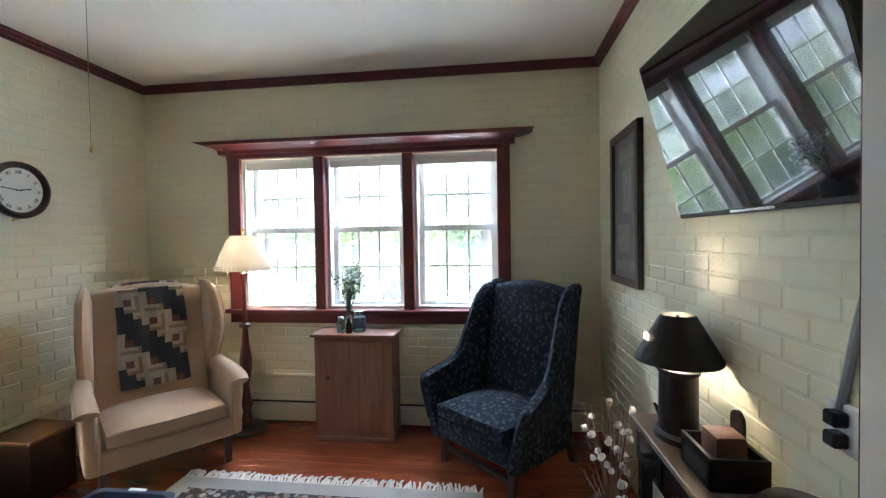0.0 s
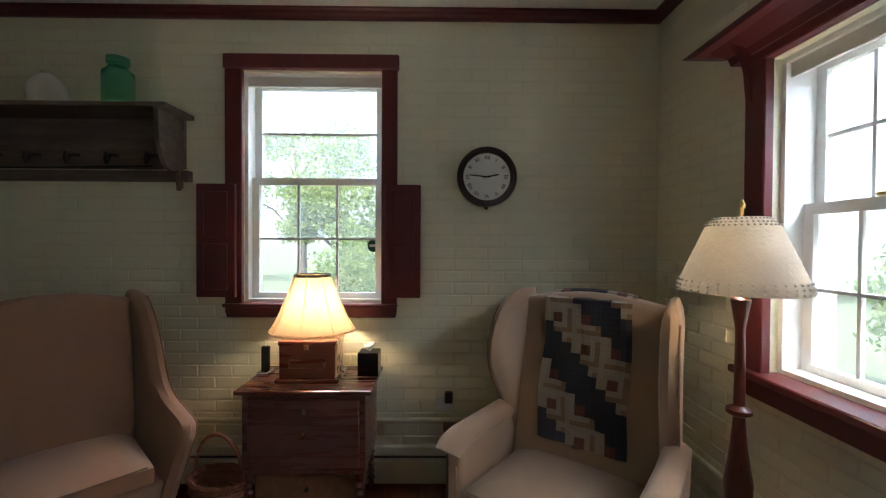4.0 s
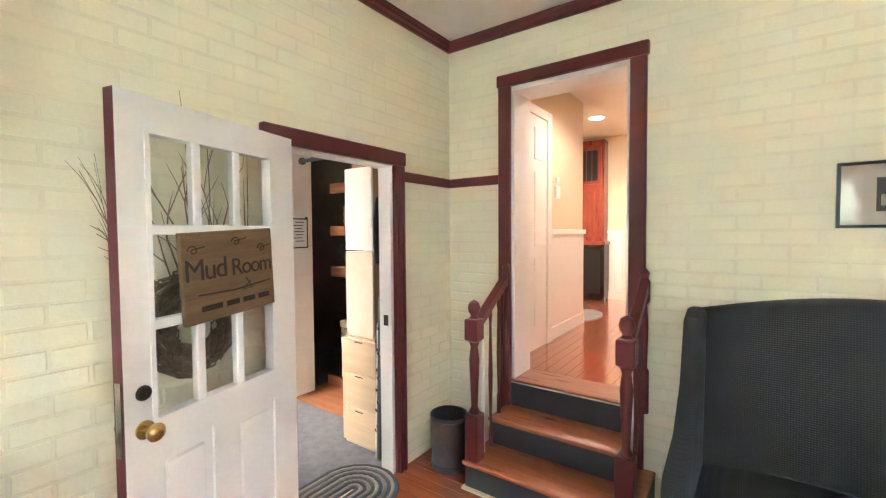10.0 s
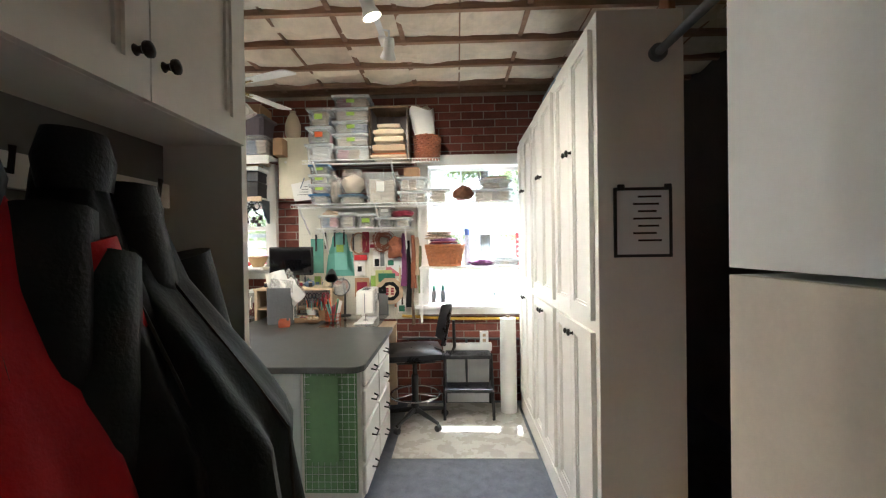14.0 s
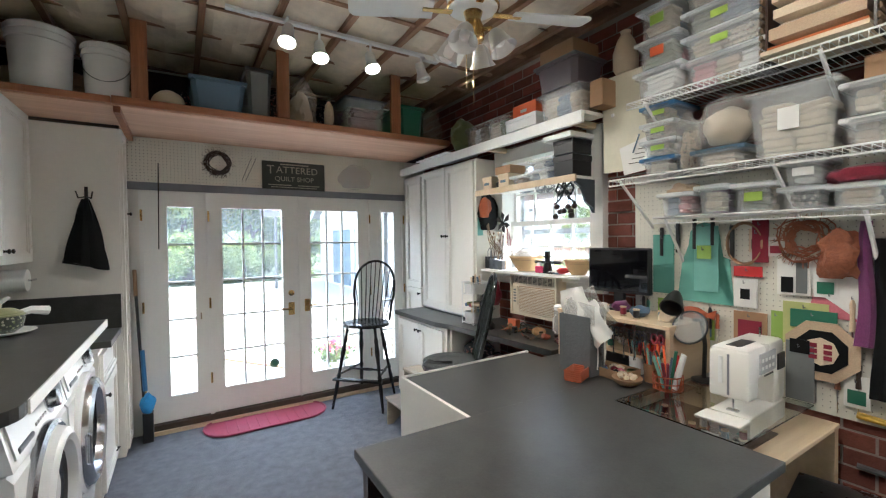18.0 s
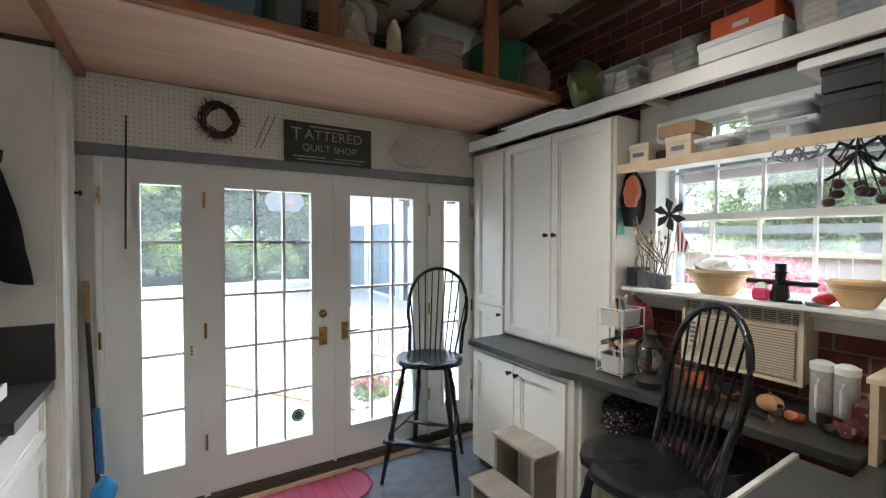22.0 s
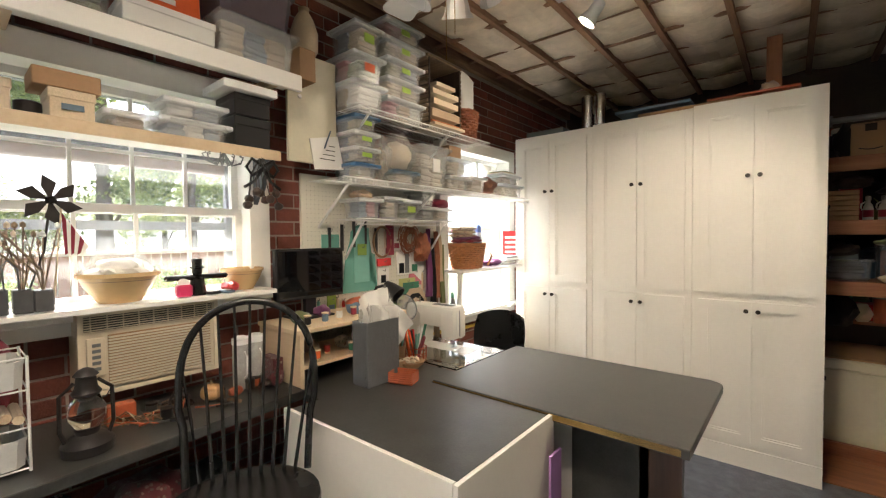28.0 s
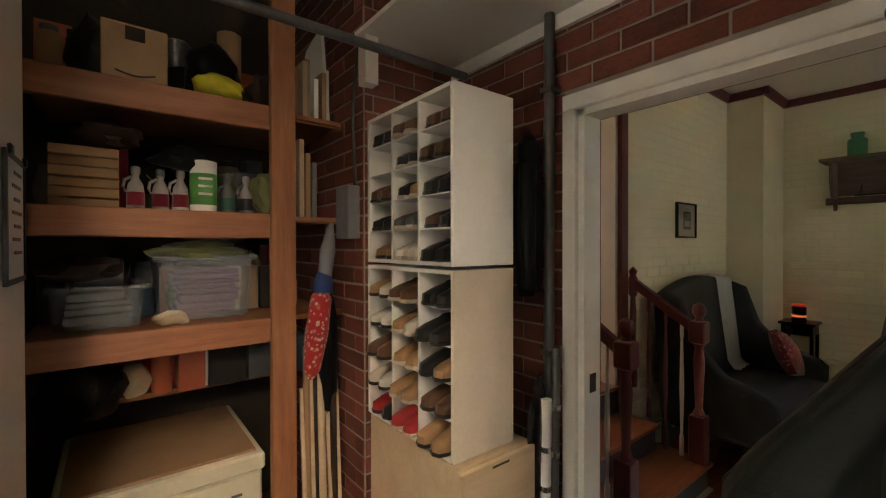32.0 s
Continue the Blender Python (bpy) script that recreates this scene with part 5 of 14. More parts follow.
SHADEP = pm("pierced_paper_shade", (0.55, 0.51, 0.44), 0.8, 0.06, 8, 0.25, 60)
bm = BM()
lathe(bm, [(0.215, 1.345), (0.217, 1.36), (0.21, 1.385), (0.12, 1.60), (0.085, 1.63)], seg=36, cap=False)
bmesh.ops.solidify(bm, geom=bm.faces[:], thickness=0.004)
part("shade", bm, SHADEP, fl, "cream shade with rows of pierced holes", smooth=True)
for zz, rr in ((1.355, 0.219), (1.372, 0.218), (1.388, 0.212), (1.60, 0.122), (1.612, 0.108), (1.625, 0.093)):
    bm = BM()
    for k in range(40):
        a = 2 * math.pi * k / 40
        bmesh.ops.create_icosphere(bm, subdivisions=1, radius=0.005, matrix=Matrix.Translation((rr * math.cos(a), rr * math.sin(a), zz)))
    part("pierced_edging", bm, SHADEP, fl)["kind"] = "stuff"
part("finial", lathe(BM(), [(0.006, 1.60), (0.006, 1.66), (0.012, 1.67), (0.012, 1.68), (0.003, 1.70)], seg=10), BRASS, fl, smooth=True)

# night table with its lamp
nt = thing("night_table", "red mahogany side table with a drop front and turned legs", "side table", (-2.99, 1.565, 0))
part("top", bx(-0.235, 0.225, -0.365, 0.355, 0.725, 0.75, bev=0.008, seg=2), MAHOG, nt)
part("carcass", bx(-0.215, 0.20, -0.33, 0.32, 0.30, 0.725, bev=0.003), MAHOG, nt)
part("drawer_front", bx(0.195, 0.21, -0.30, 0.29, 0.335, 0.70, bev=0.006), MAHOG, nt)
part("knob", lathe(BM(), [(0.012, 0), (0.008, 0.008), (0.015, 0.018), (0.004, 0.024)], seg=10), BRASS, nt).matrix_basis = pose(0.21, 0.0, 0.52, 0, 90, 0)
part("keyhole", bx(0.209, 0.213, -0.008, 0.008, 0.62, 0.65), BRASS, nt)
for x in (-0.19, 0.18):
    for y in (-0.30, 0.29):
        part("leg", lathe(BM(), [(0.014, 0), (0.02, 0.03)] + [(0.024 if k % 2 else 0.014, 0.05 + 0.02 * k) for k in range(12)] + [(0.022, 0.30)], x, y, 0, 12), MAHOG, nt, smooth=True)
part("shelf_box", bx(-0.19, 0.16, -0.28, 0.27, 0.06, 0.28, bev=0.004), wood("plain_oak_box", (0.16, 0.07, 0.03), (0.28, 0.13, 0.06), 0.5), nt)
part("shelf_knob", lathe(BM(), [(0.01, 0), (0.006, 0.006), (0.012, 0.014), (0.003, 0.018)], seg=10), KNOBM, nt).matrix_basis = pose(0.16, 0.0, 0.2, 0, 90, 0)
lp = thing("table_lamp", "lit table lamp with a red wooden box base and pleated shade", "table lamp", (-3.00, 1.545, 0.75))
bxm = part("box_base", bx(-0.105, 0.105, -0.155, 0.155, 0.02, 0.215, bev=0.004), MAHOG, lp)
part("plinth", bx(-0.125, 0.125, -0.175, 0.175, 0, 0.024, bev=0.006), MAHOG, lp)
part("lid", bx(-0.11, 0.11, -0.16, 0.16, 0.205, 0.232, bev=0.005), MAHOG, lp)
part("carving", bx(0.104, 0.112, -0.10, 0.10, 0.08, 0.13, bev=0.008), MAHOG, lp)
part("clasp", bx(0.108, 0.116, -0.015, 0.015, 0.185, 0.215), BRASS, lp)
part("stem", lathe(BM(), [(0.012, 0.232), (0.006, 0.24), (0.006, 0.59)], seg=10), BRASS, lp)
def lit_shade(name, colour, glowing):
    m, ntx, b = _setup(name)
    tr = ntx.nodes.new("ShaderNodeBsdfTranslucent")
    tr.inputs[0].default_value = (*colour, 1)
    mx = ntx.nodes.new("ShaderNodeMixShader")
    mx.inputs[0].default_value = glowing
    b.inputs["Base Color"].default_value = (*colour, 1)
    b.inputs["Roughness"].default_value = 0.9
    ntx.links.new(b.outputs[0], mx.inputs[1])
    ntx.links.new(tr.outputs[0], mx.inputs[2])
    ntx.links.new(mx.outputs[0], ntx.nodes["Material Output"].inputs[0])
    return m
SILK = lit_shade("ivory_silk_shade", (0.60, 0.45, 0.26), 0.35)
bm = BM()
lathe(bm, [(0.236, 0.275), (0.233, 0.283), (0.205, 0.33), (0.153, 0.45), (0.103, 0.575), (0.100, 0.588)], seg=48, cap=False)
for v in bm.verts:
    a = math.atan2(v.co.y, v.co.x)
    k = 1 - 0.02 * (math.cos(a * 4) ** 2)
    v.co.x, v.co.y = v.co.x * k, v.co.y * k
part("shade", bm, SILK, lp, "ivory pleated bell shade", smooth=True)
for k in range(8):
    a = math.pi * k / 4
    part("shade_rib", tube(BM(), [(r * math.cos(a), r * math.sin(a), z) for r, z in ((0.237, 0.276), (0.207, 0.33), (0.155, 0.45), (0.103, 0.586))], 0.003, 5), SILK, lp)
part("top_trim", lathe(BM(), [(0.099, 0.580), (0.105, 0.580), (0.105, 0.594), (0.099, 0.594)], seg=40, cap=False), DARKW, lp)
part("bottom_trim", lathe(BM(), [(0.233, 0.27), (0.240, 0.27), (0.240, 0.282), (0.233, 0.282)], seg=40, cap=False), SILK, lp)
part("bulb", lathe(BM(), [(0.012, 0.40), (0.03, 0.44), (0.03, 0.48), (0.01, 0.51)], seg=12), glow("lit_bulb_glass", (1.0, 0.78, 0.5), 5), lp)
tb = thing("tissue_box", "black tissue box with a white tissue", "tissue box", (-3.07, 1.86, 0.75))
part("case", bx(-0.06, 0.06, -0.06, 0.06, 0, 0.135, bev=0.003), BLACKP, tb)
bm = BM()
for k in range(10):
    a = k * 0.62
    vs = [bm.verts.new(p) for p in ((0.0, 0, 0.13), (0.035 * math.cos(a), 0.035 * math.sin(a), 0.165 + 0.012 * (k % 3)), (0.035 * math.cos(a + 0.7), 0.035 * math.sin(a + 0.7), 0.175 - 0.01 * (k % 2)))]
    bm.faces.new(vs)
part("tissue", bm, PLAST, tb)
ph = thing("cordless_phone", "dark cordless phone standing in its charger", "telephone", (-3.04, 1.26, 0.75))
part("charger", bx(-0.05, 0.05, -0.035, 0.035, 0, 0.03, bev=0.008, seg=2), CHROME, ph)
part("handset", bx(-0.012, 0.014, -0.024, 0.024, 0.015, 0.17, bev=0.008, seg=2), BLACKPL, ph)
# basket between the chair and the night table
WICK = pm("red_brown_wicker", (0.30, 0.10, 0.045), 0.7, 0.35, 30, 0.6, 90)


def wicker(parent, r0, r1, h, rings, mat, sx=1.0, sy=1.0, handle=0.0, seg=28):
    """A woven basket: wavy strands wound round upright stakes."""
    for k in range(rings):
        z = h * (k + 0.5) / rings
        r = r0 + (r1 - r0) * (k + 0.5) / rings
        pts = [((r + 0.006 * math.cos(a * seg / 2 + math.pi * k)) * math.cos(a) * sx, (r + 0.006 * math.cos(a * seg / 2 + math.pi * k)) * math.sin(a) * sy, z) for a in [2 * math.pi * q / (seg * 2) for q in range(seg * 2)]]
        part("strand", tube(BM(), pts, h / rings * 0.52, 5, closed=True), mat, parent)
    part("basket_floor", lathe(BM(), [(r0, 0), (r0, 0.01)], seg=24, sx=sx, sy=sy), mat, parent)
    part("basket_lining", lathe(BM(), [(r0 * 0.97, 0.008), (r1 * 0.97, h * 0.97)], seg=24, sx=sx, sy=sy, cap=False), mat, parent)
    if handle:
        part("basket_handle", tube(BM(), [(r1 * sx * math.cos(a), 0.0, h + handle * math.sin(a)) for a in [math.pi * q / 12 for q in range(13)]], 0.010, 7), mat, parent)


bk = thing("wicker_basket", "small red-brown wicker basket with a handle on the floor", "basket", (-2.86, 1.08, 0), 70)
wicker(bk, 0.13, 0.17, 0.26, 11, WICK, 1.0, 0.7, 0.22)

# wall rack with jars
GREYW = wood("weathered_grey_wood", (0.10, 0.07, 0.052), (0.22, 0.16, 0.12), 0.8, 1.0, 0.0, 0.1, "y")
rk = thing("wall_rack", "weathered wooden wall shelf with hooks and scrolled ends", "wall shelf", (-3.25, 0.0, 1.9))
part("top_board", bx(-3.25, -2.96, -0.71, 0.73, 2.285, 2.312, bev=0.004), GREYW, rk, world=True)
part("back_board", bx(-3.248, -3.225, -0.66, 0.68, 1.98, 2.285), GREYW, rk, world=True)
part("rail_board", bx(-3.248, -3.20, -0.70, 0.72, 1.90, 1.965, bev=0.003), GREYW, rk, world=True)
for y in (-0.63, 0.66):
    part("scrolled_end", slab(BM(), [(-3.225, 1.86), (-3.20, 1.84), (-3.185, 1.90), (-3.17, 1.97)] + arc(-3.12, 2.04, 0.09, 220, 320, 6) + [(-3.00, 2.10), (-2.985, 2.285), (-3.225, 2.285)], "y", y - 0.014, y + 0.014, 0.003), GREYW, rk, world=True)
for k in range(5):
    y = -0.45 + 0.24 * k
    part("hook", tube(BM(), [(-3.22, y, 2.06), (-3.16, y, 2.05), (-3.13, y, 2.00), (-3.11, y + 0.01, 2.02), (-3.11, y + 0.01, 2.06)], 0.012, 7), DARKW, rk, world=True, smooth=True)
part("iron_bar", tube(BM(), [(-3.19, -0.50, 1.975), (-3.19, 0.50, 1.99)], 0.008), KNOBM, rk, world=True)
GREENG = clear("green_bottle_glass", (0.18, 0.62, 0.36), 0.08, 0.75)
for y, r, h in ((-0.47, 0.068, 0.22), (0.36, 0.083, 0.30)):
    j = thing("glass_jar", "large green glass jar on the wall shelf", "jar", (-3.11, y, 2.312), group="green jars")
    part("glass_body", lathe(BM(), [(r * 0.8, 0), (r, 0.015), (r, h * 0.7), (r * 0.62, h * 0.82), (r * 0.62, h * 0.87), (r * 0.72, h * 0.88), (r * 0.72, h)], seg=22), GREENG, j, smooth=True)
cr = thing("stoneware_jug", "cream stoneware jug on the wall shelf", "jug", (-3.11, -0.06, 2.312))
part("jug_body", lathe(BM(), [(0.075, 0), (0.09, 0.02), (0.098, 0.08), (0.085, 0.14), (0.05, 0.185), (0.03, 0.20), (0.032, 0.215)], seg=22), pm("cream_stoneware", (0.62, 0.58, 0.48), 0.4, 0.12, 10, 0.05, 50), cr, smooth=True)
part("painted_mark", bx(0.085, 0.094, -0.02, 0.01, 0.07, 0.09, bev=0.002), BLACKP, cr)
# clock
ck = thing("wall_clock", "round dark wooden wall clock with a white roman dial", "clock", (-3.25, 2.56, 1.94), 0)
ck.matrix_basis = pose(-3.25, 2.563, 1.937, 90, 0, 90)
part("case", lathe(BM(), [(0.15, 0), (0.165, 0.01), (0.178, 0.05), (0.186, 0.07), (0.182, 0.09), (0.165, 0.098), (0.148, 0.086), (0.145, 0.07)], seg=44, cap=False), DARKW, ck, smooth=True)
part("dial", lathe(BM(), [(0.149, 0.060), (0.149, 0.066)], seg=40), pm("aged_white_dial", (0.72, 0.70, 0.64), 0.5, 0.06, 6, 0.02, 40), ck)


def words(text, size, mat, parent, m, label="", depth=0.001, spacing=1.0):
    cu = bpy.data.curves.new("lettering", "FONT")
    cu.body, cu.size, cu.extrude, cu.align_x, cu.align_y = text, size, depth, "CENTER", "CENTER"
    cu.space_character = spacing
    tmp = bpy.data.objects.new("lettering", cu)
    me = bpy.data.meshes.new_from_object(tmp)
    bpy.data.objects.remove(tmp)
    me.materials.clear()
    me.materials.append(mat)
    ob = new("lettering", me)
    ob.parent = parent
    ob.matrix_basis = m
    if label:
        ob["label"] = label
    return ob


for k, rn in enumerate(("XII", "I", "II", "III", "IIII", "V", "VI", "VII", "VIII", "IX", "X", "XI")):
    a = radians(90 - 30 * k)
    words(rn, 0.032, BLACKP, ck, pose(0.118 * math.cos(a), 0.118 * math.sin(a), 0.067, 0, 0, -30 * k))
for ang_, ln, w in ((90 - 79, 0.075, 0.008), (90 - 276, 0.105, 0.006)):
    h = part("clock_hand", bx(-0.02, ln, -w / 2, w / 2, 0.069, 0.071), BLACKP, ck)
    h.matrix_basis = pose(0, 0, 0, 0, 0, ang_)
part("latch", bx(-0.012, 0.012, -0.20, -0.182, 0.02, 0.05, bev=0.003), BRASS, ck)

# pictures
fr = thing("framed_print", "small framed print with a mat on the brick wall", "picture", (-1.637, -1.331, 1.728))
part("picture_frame", frame_rect(BM(), "y", 0.0, 0.022, -0.187, 0.187, -0.148, 0.148, 0.014), BLACKP, fr)
part("mat_board", bx(-0.175, 0.175, 0.002, 0.008, -0.136, 0.136), pm("pale_mat_board", (0.72, 0.64, 0.52), 0.8, 0.05, 5, 0.05, 60), fr)
part("print", bx(-0.09, 0.055, 0.008, 0.0095, -0.075, 0.075), pm("dark_print", (0.06, 0.055, 0.05), 0.6, 0.4, 25, 0.05, 60), fr)
part("print_light", bx(-0.075, 0.04, 0.0095, 0.0105, -0.05, 0.0), pm("pale_print", (0.5, 0.46, 0.38), 0.6, 0.3, 25, 0.05, 60), fr)
part("glazing", bx(-0.175, 0.175, 0.013, 0.015, -0.136, 0.136), GLASS, fr).visible_shadow = False
fp = thing("framed_poster", "large dark framed poster on the brick wall", "picture", (0.726, 2.94, 1.27))
part("picture_frame", frame_rect(BM(), "x", -0.035, 0.0, -0.28, 0.28, 0.0, 0.97, 0.045), DARKW, fp)
part("poster", bx(-0.014, -0.008, -0.24, 0.24, 0.04, 0.93), pm("faded_grey_print", (0.16, 0.16, 0.15), 0.35, 0.5, 7, 0.02, 30), fp)
for za, zb, ya, yb in ((0.78, 0.86, -0.16, 0.12), (0.45, 0.72, -0.12, 0.05), (0.2, 0.38, -0.08, 0.16), (0.09, 0.15, -0.18, 0.18)):
    part("print_block", bx(-0.0155, -0.0135, ya, yb, za, zb), pm("print_tone", (0.26, 0.24, 0.22), 0.35, 0.5, 12, 0.02, 30), fp)
# television on its arm
tv = thing("television", "black flat television on a wall arm, tilted down", "television", (0.56, 1.42, 1.99))
tv.matrix_basis = pose(0.595, 1.555, 1.95, 15, 0, -86)
SCREEN = pm("glossy_black_screen", (0.004, 0.004, 0.005), 0.09, 0.2, 3, 0.0, 30, coat=1.0)
SCREEN.node_tree.nodes["Principled BSDF"].inputs["Specular IOR Level"].default_value = 0.35
SCREEN.node_tree.nodes["Principled BSDF"].inputs["Coat Roughness"].default_value = 0.01
part("housing", bx(-0.44, 0.44, 0.0, 0.045, -0.32, 0.32, bev=0.008, seg=2), BLACKPL, tv)
part("screen", bx(-0.43, 0.43, -0.002, 0.002, -0.30, 0.31), SCREEN, tv)
part("back_bulge", bx(-0.28, 0.28, 0.04, 0.075, -0.2, 0.15, bev=0.015, seg=2), BLACKPL, tv)
part("wall_arm", bx(-0.06, 0.06, 0.07, 0.15, -0.06, 0.06), BLACKPL, tv)
part("chin_strip", bx(-0.10, 0.10, -0.004, 0.0, -0.312, -0.304), CHROME, tv)
cc = thing("cord_cover", "grey plastic cable cover running down the wall", "cable", (0.72, 1.05, 0.8))
part("channel", tube(BM(), [(0.715, 1.15, 1.72), (0.715, 1.17, 1.58), (0.718, 1.24, 1.34), (0.718, 1.285, 1.14)], 0.011, 8), pm("grey_cable", (0.35, 0.36, 0.37), 0.5), cc, world=True)
ot = thing("wall_outlet", "white wall outlet with black plugs", "outlet", (0.725, 1.08, 0.8))
part("plate", bx(0.715, 0.73, 1.215, 1.325, 1.045, 1.165, bev=0.003), PLAST, ot, world=True)
for z in (1.08, 1.13):
    part("plug", bx(0.68, 0.716, 1.25, 1.29, z - 0.018, z + 0.018, bev=0.005), BLACKPL, ot, world=True)
# ---- den: smaller things ----
GREYRUG = pattern("grey_oriental_field", (0.17, 0.155, 0.14), [(0.055, 0.055, 0.055), (0.30, 0.28, 0.25), (0.13, 0.06, 0.05)], 24, 0.95, 0.36)
BORD = pattern("dark_oriental_border", (0.028, 0.027, 0.027), [(0.26, 0.24, 0.215), (0.15, 0.07, 0.055), (0.33, 0.31, 0.28)], 22, 0.95, 0.44)
PLAINR = fabric("grey_rug_pile", (0.235, 0.22, 0.20), 160, 0.95, 0.12)
rg = thing("oriental_rug", "grey oriental rug with a dark patterned border and white fringe", "rug", (-1.2, 1.27, 0.0))


def flat_frame(x, y, w, z0, z1):
    bm = BM()
    for b in ((-x, x, y - w, y), (-x, x, -y, -y + w), (-x, -x + w, -y + w, y - w), (x - w, x, -y + w, y - w)):
        box(bm, b[0], b[1], b[2], b[3], z0, z1)
    return bm


part("pile_edge", flat_frame(1.00, 1.46, 0.12, 0.0, 0.009), PLAINR, rg)
part("border", flat_frame(0.88, 1.34, 0.24, 0.0, 0.010), BORD, rg, "dark border with pale motifs")
part("guard_band", flat_frame(0.64, 1.10, 0.05, 0.0, 0.009), PLAINR, rg)
part("field", bx(-0.59, 0.59, -1.05, 1.05, 0.0, 0.010), GREYRUG, rg, "grey field with small figures")
FRINGE = fabric("white_cotton_fringe", (0.68, 0.65, 0.60), 120, 0.95, 0.15)
rf = random.Random(8)
for s in (-1, 1):
    bm = BM()
    for k in range(150):
        x = -0.99 + 1.98 * k / 149
        a, b = rf.uniform(-0.03, 0.03), rf.uniform(0.05, 0.10)
        tube(bm, [(x, s * 1.455, 0.006), (x + a * 0.5, s * (1.455 + b * 0.5), rf.uniform(0.008, 0.028)), (x + a, s * (1.455 + b), 0.005)], 0.0065, 4)
    part("fringe", bm, FRINGE, rg, "white knotted fringe")
BRAID = [fabric("braid_%d" % k, c, 90, 0.95, 0.3) for k, c in enumerate(((0.075, 0.08, 0.085), (0.15, 0.145, 0.135), (0.05, 0.055, 0.065), (0.20, 0.19, 0.17)))]
orug = thing("braided_rug", "grey braided oval rug in the doorway", "rug", (0.80, -0.30, 0.0), 90)
for k in range(11):
    r = 0.02 + k * 0.0245
    pts = []
    for q in range(56):
        a = 2 * math.pi * q / 56
        pts.append((r * math.cos(a) + (0.09 if math.cos(a) > 0 else -0.09), r * math.sin(a), 0.010 + 0.002 * math.sin(q * 2.2)))
    part("braid", tube(BM(), pts, 0.0135, 6, closed=True), BRAID[(k * 7) % 4], orug)
bn = thing("waste_bin", "round galvanised grey metal waste bin by the steps", "waste bin", (0.49, -0.97, 0))
STEEL = pm("dull_galvanised_steel", (0.16, 0.165, 0.17), 0.42, 0.25, 7, 0.05, 40, metal=0.8)
bm = BM()
lathe(bm, [(0.115, 0.0), (0.118, 0.0), (0.122, 0.34), (0.126, 0.345), (0.126, 0.36), (0.116, 0.36), (0.113, 0.02), (0.001, 0.02)], seg=30, cap=False)
part("drum", bm, STEEL, bn, smooth=True)
for z in (0.03, 0.325):
    part("rib", lathe(BM(), [(0.119, z), (0.125, z + 0.004), (0.125, z + 0.010), (0.121, z + 0.014)], seg=30, cap=False), STEEL, bn)
part("handle", tube(BM(), [(-0.126, -0.02, 0.30), (-0.15, 0, 0.28), (-0.126, 0.02, 0.30)], 0.004, 6), STEEL, bn)
def lump(bm, c, s, seed, rough=0.35, sub=2):
    """A crumpled lump of cloth or film."""
    ret = bmesh.ops.create_icosphere(bm, subdivisions=sub, radius=1.0)
    for v in ret["verts"]:
        k = 1 + rough * noise.noise(v.co * 1.7 + Vector((seed * 3.1, seed, 0))) + 0.4 * rough * noise.noise(v.co * 5 + Vector((0, seed, 0)))
        v.co = Vector((c[0] + v.co.x * s[0] * k, c[1] + v.co.y * s[1] * k, c[2] + max(-0.85, v.co.z * k) * s[2]))
    return bm


eb = thing("wooden_chest", "low dark brown wooden box used as a side table", "chest", (-3.02, 2.46, 0))
part("case", bx(-0.15, 0.15, -0.14, 0.14, 0.0, 0.385, bev=0.004), DARKW, eb)
part("lid", bx(-0.17, 0.17, -0.16, 0.16, 0.385, 0.41, bev=0.006), wood("worn_brown_top", (0.06, 0.028, 0.016), (0.12, 0.058, 0.034), 0.5), eb)
tubm = thing("plastic_tub", "navy plastic tub with a ribbed rim on the rug", "tub", (-2.05, 2.02, 0.009))
NAVYPL = pm("navy_plastic", (0.02, 0.03, 0.055), 0.35, 0.15, 5, 0.03, 60)
bm = BM()
rect = lambda a, b, r: [(x + sx * 0, y) for x, y in arc(a - r, b - r, r, 0, 90, 4) + arc(-a + r, b - r, r, 90, 180, 4) + arc(-a + r, -b + r, r, 180, 270, 4) + arc(a - r, -b + r, r, 270, 360, 4) for sx in (0,)]
rings = []
for a, b, z in ((0.19, 0.13, 0.0), (0.22, 0.16, 0.21), (0.245, 0.185, 0.212), (0.245, 0.185, 0.228), (0.215, 0.155, 0.228), (0.185, 0.125, 0.01)):
    rings.append([bm.verts.new((x, y, z)) for x, y in rect(a, b, 0.05)])
for ra, rb in zip(rings, rings[1:]):
    for k in range(len(ra)):
        bm.faces.new((ra[k], ra[(k + 1) % len(ra)], rb[(k + 1) % len(ra)], rb[k]))
bm.faces.new(rings[0][::-1]); bm.faces.new(rings[-1])
part("tub_body", bm, NAVYPL, tubm, smooth=True)
for k in range(12):
    part("rim_rib", bx(0.16 - k * 0.028, 0.172 - k * 0.028, -0.188, -0.182, 0.19, 0.226), NAVYPL, tubm)
part("grip", bx(-0.05, 0.05, 0.168, 0.19, 0.227, 0.236, bev=0.003), PLAST, tubm)
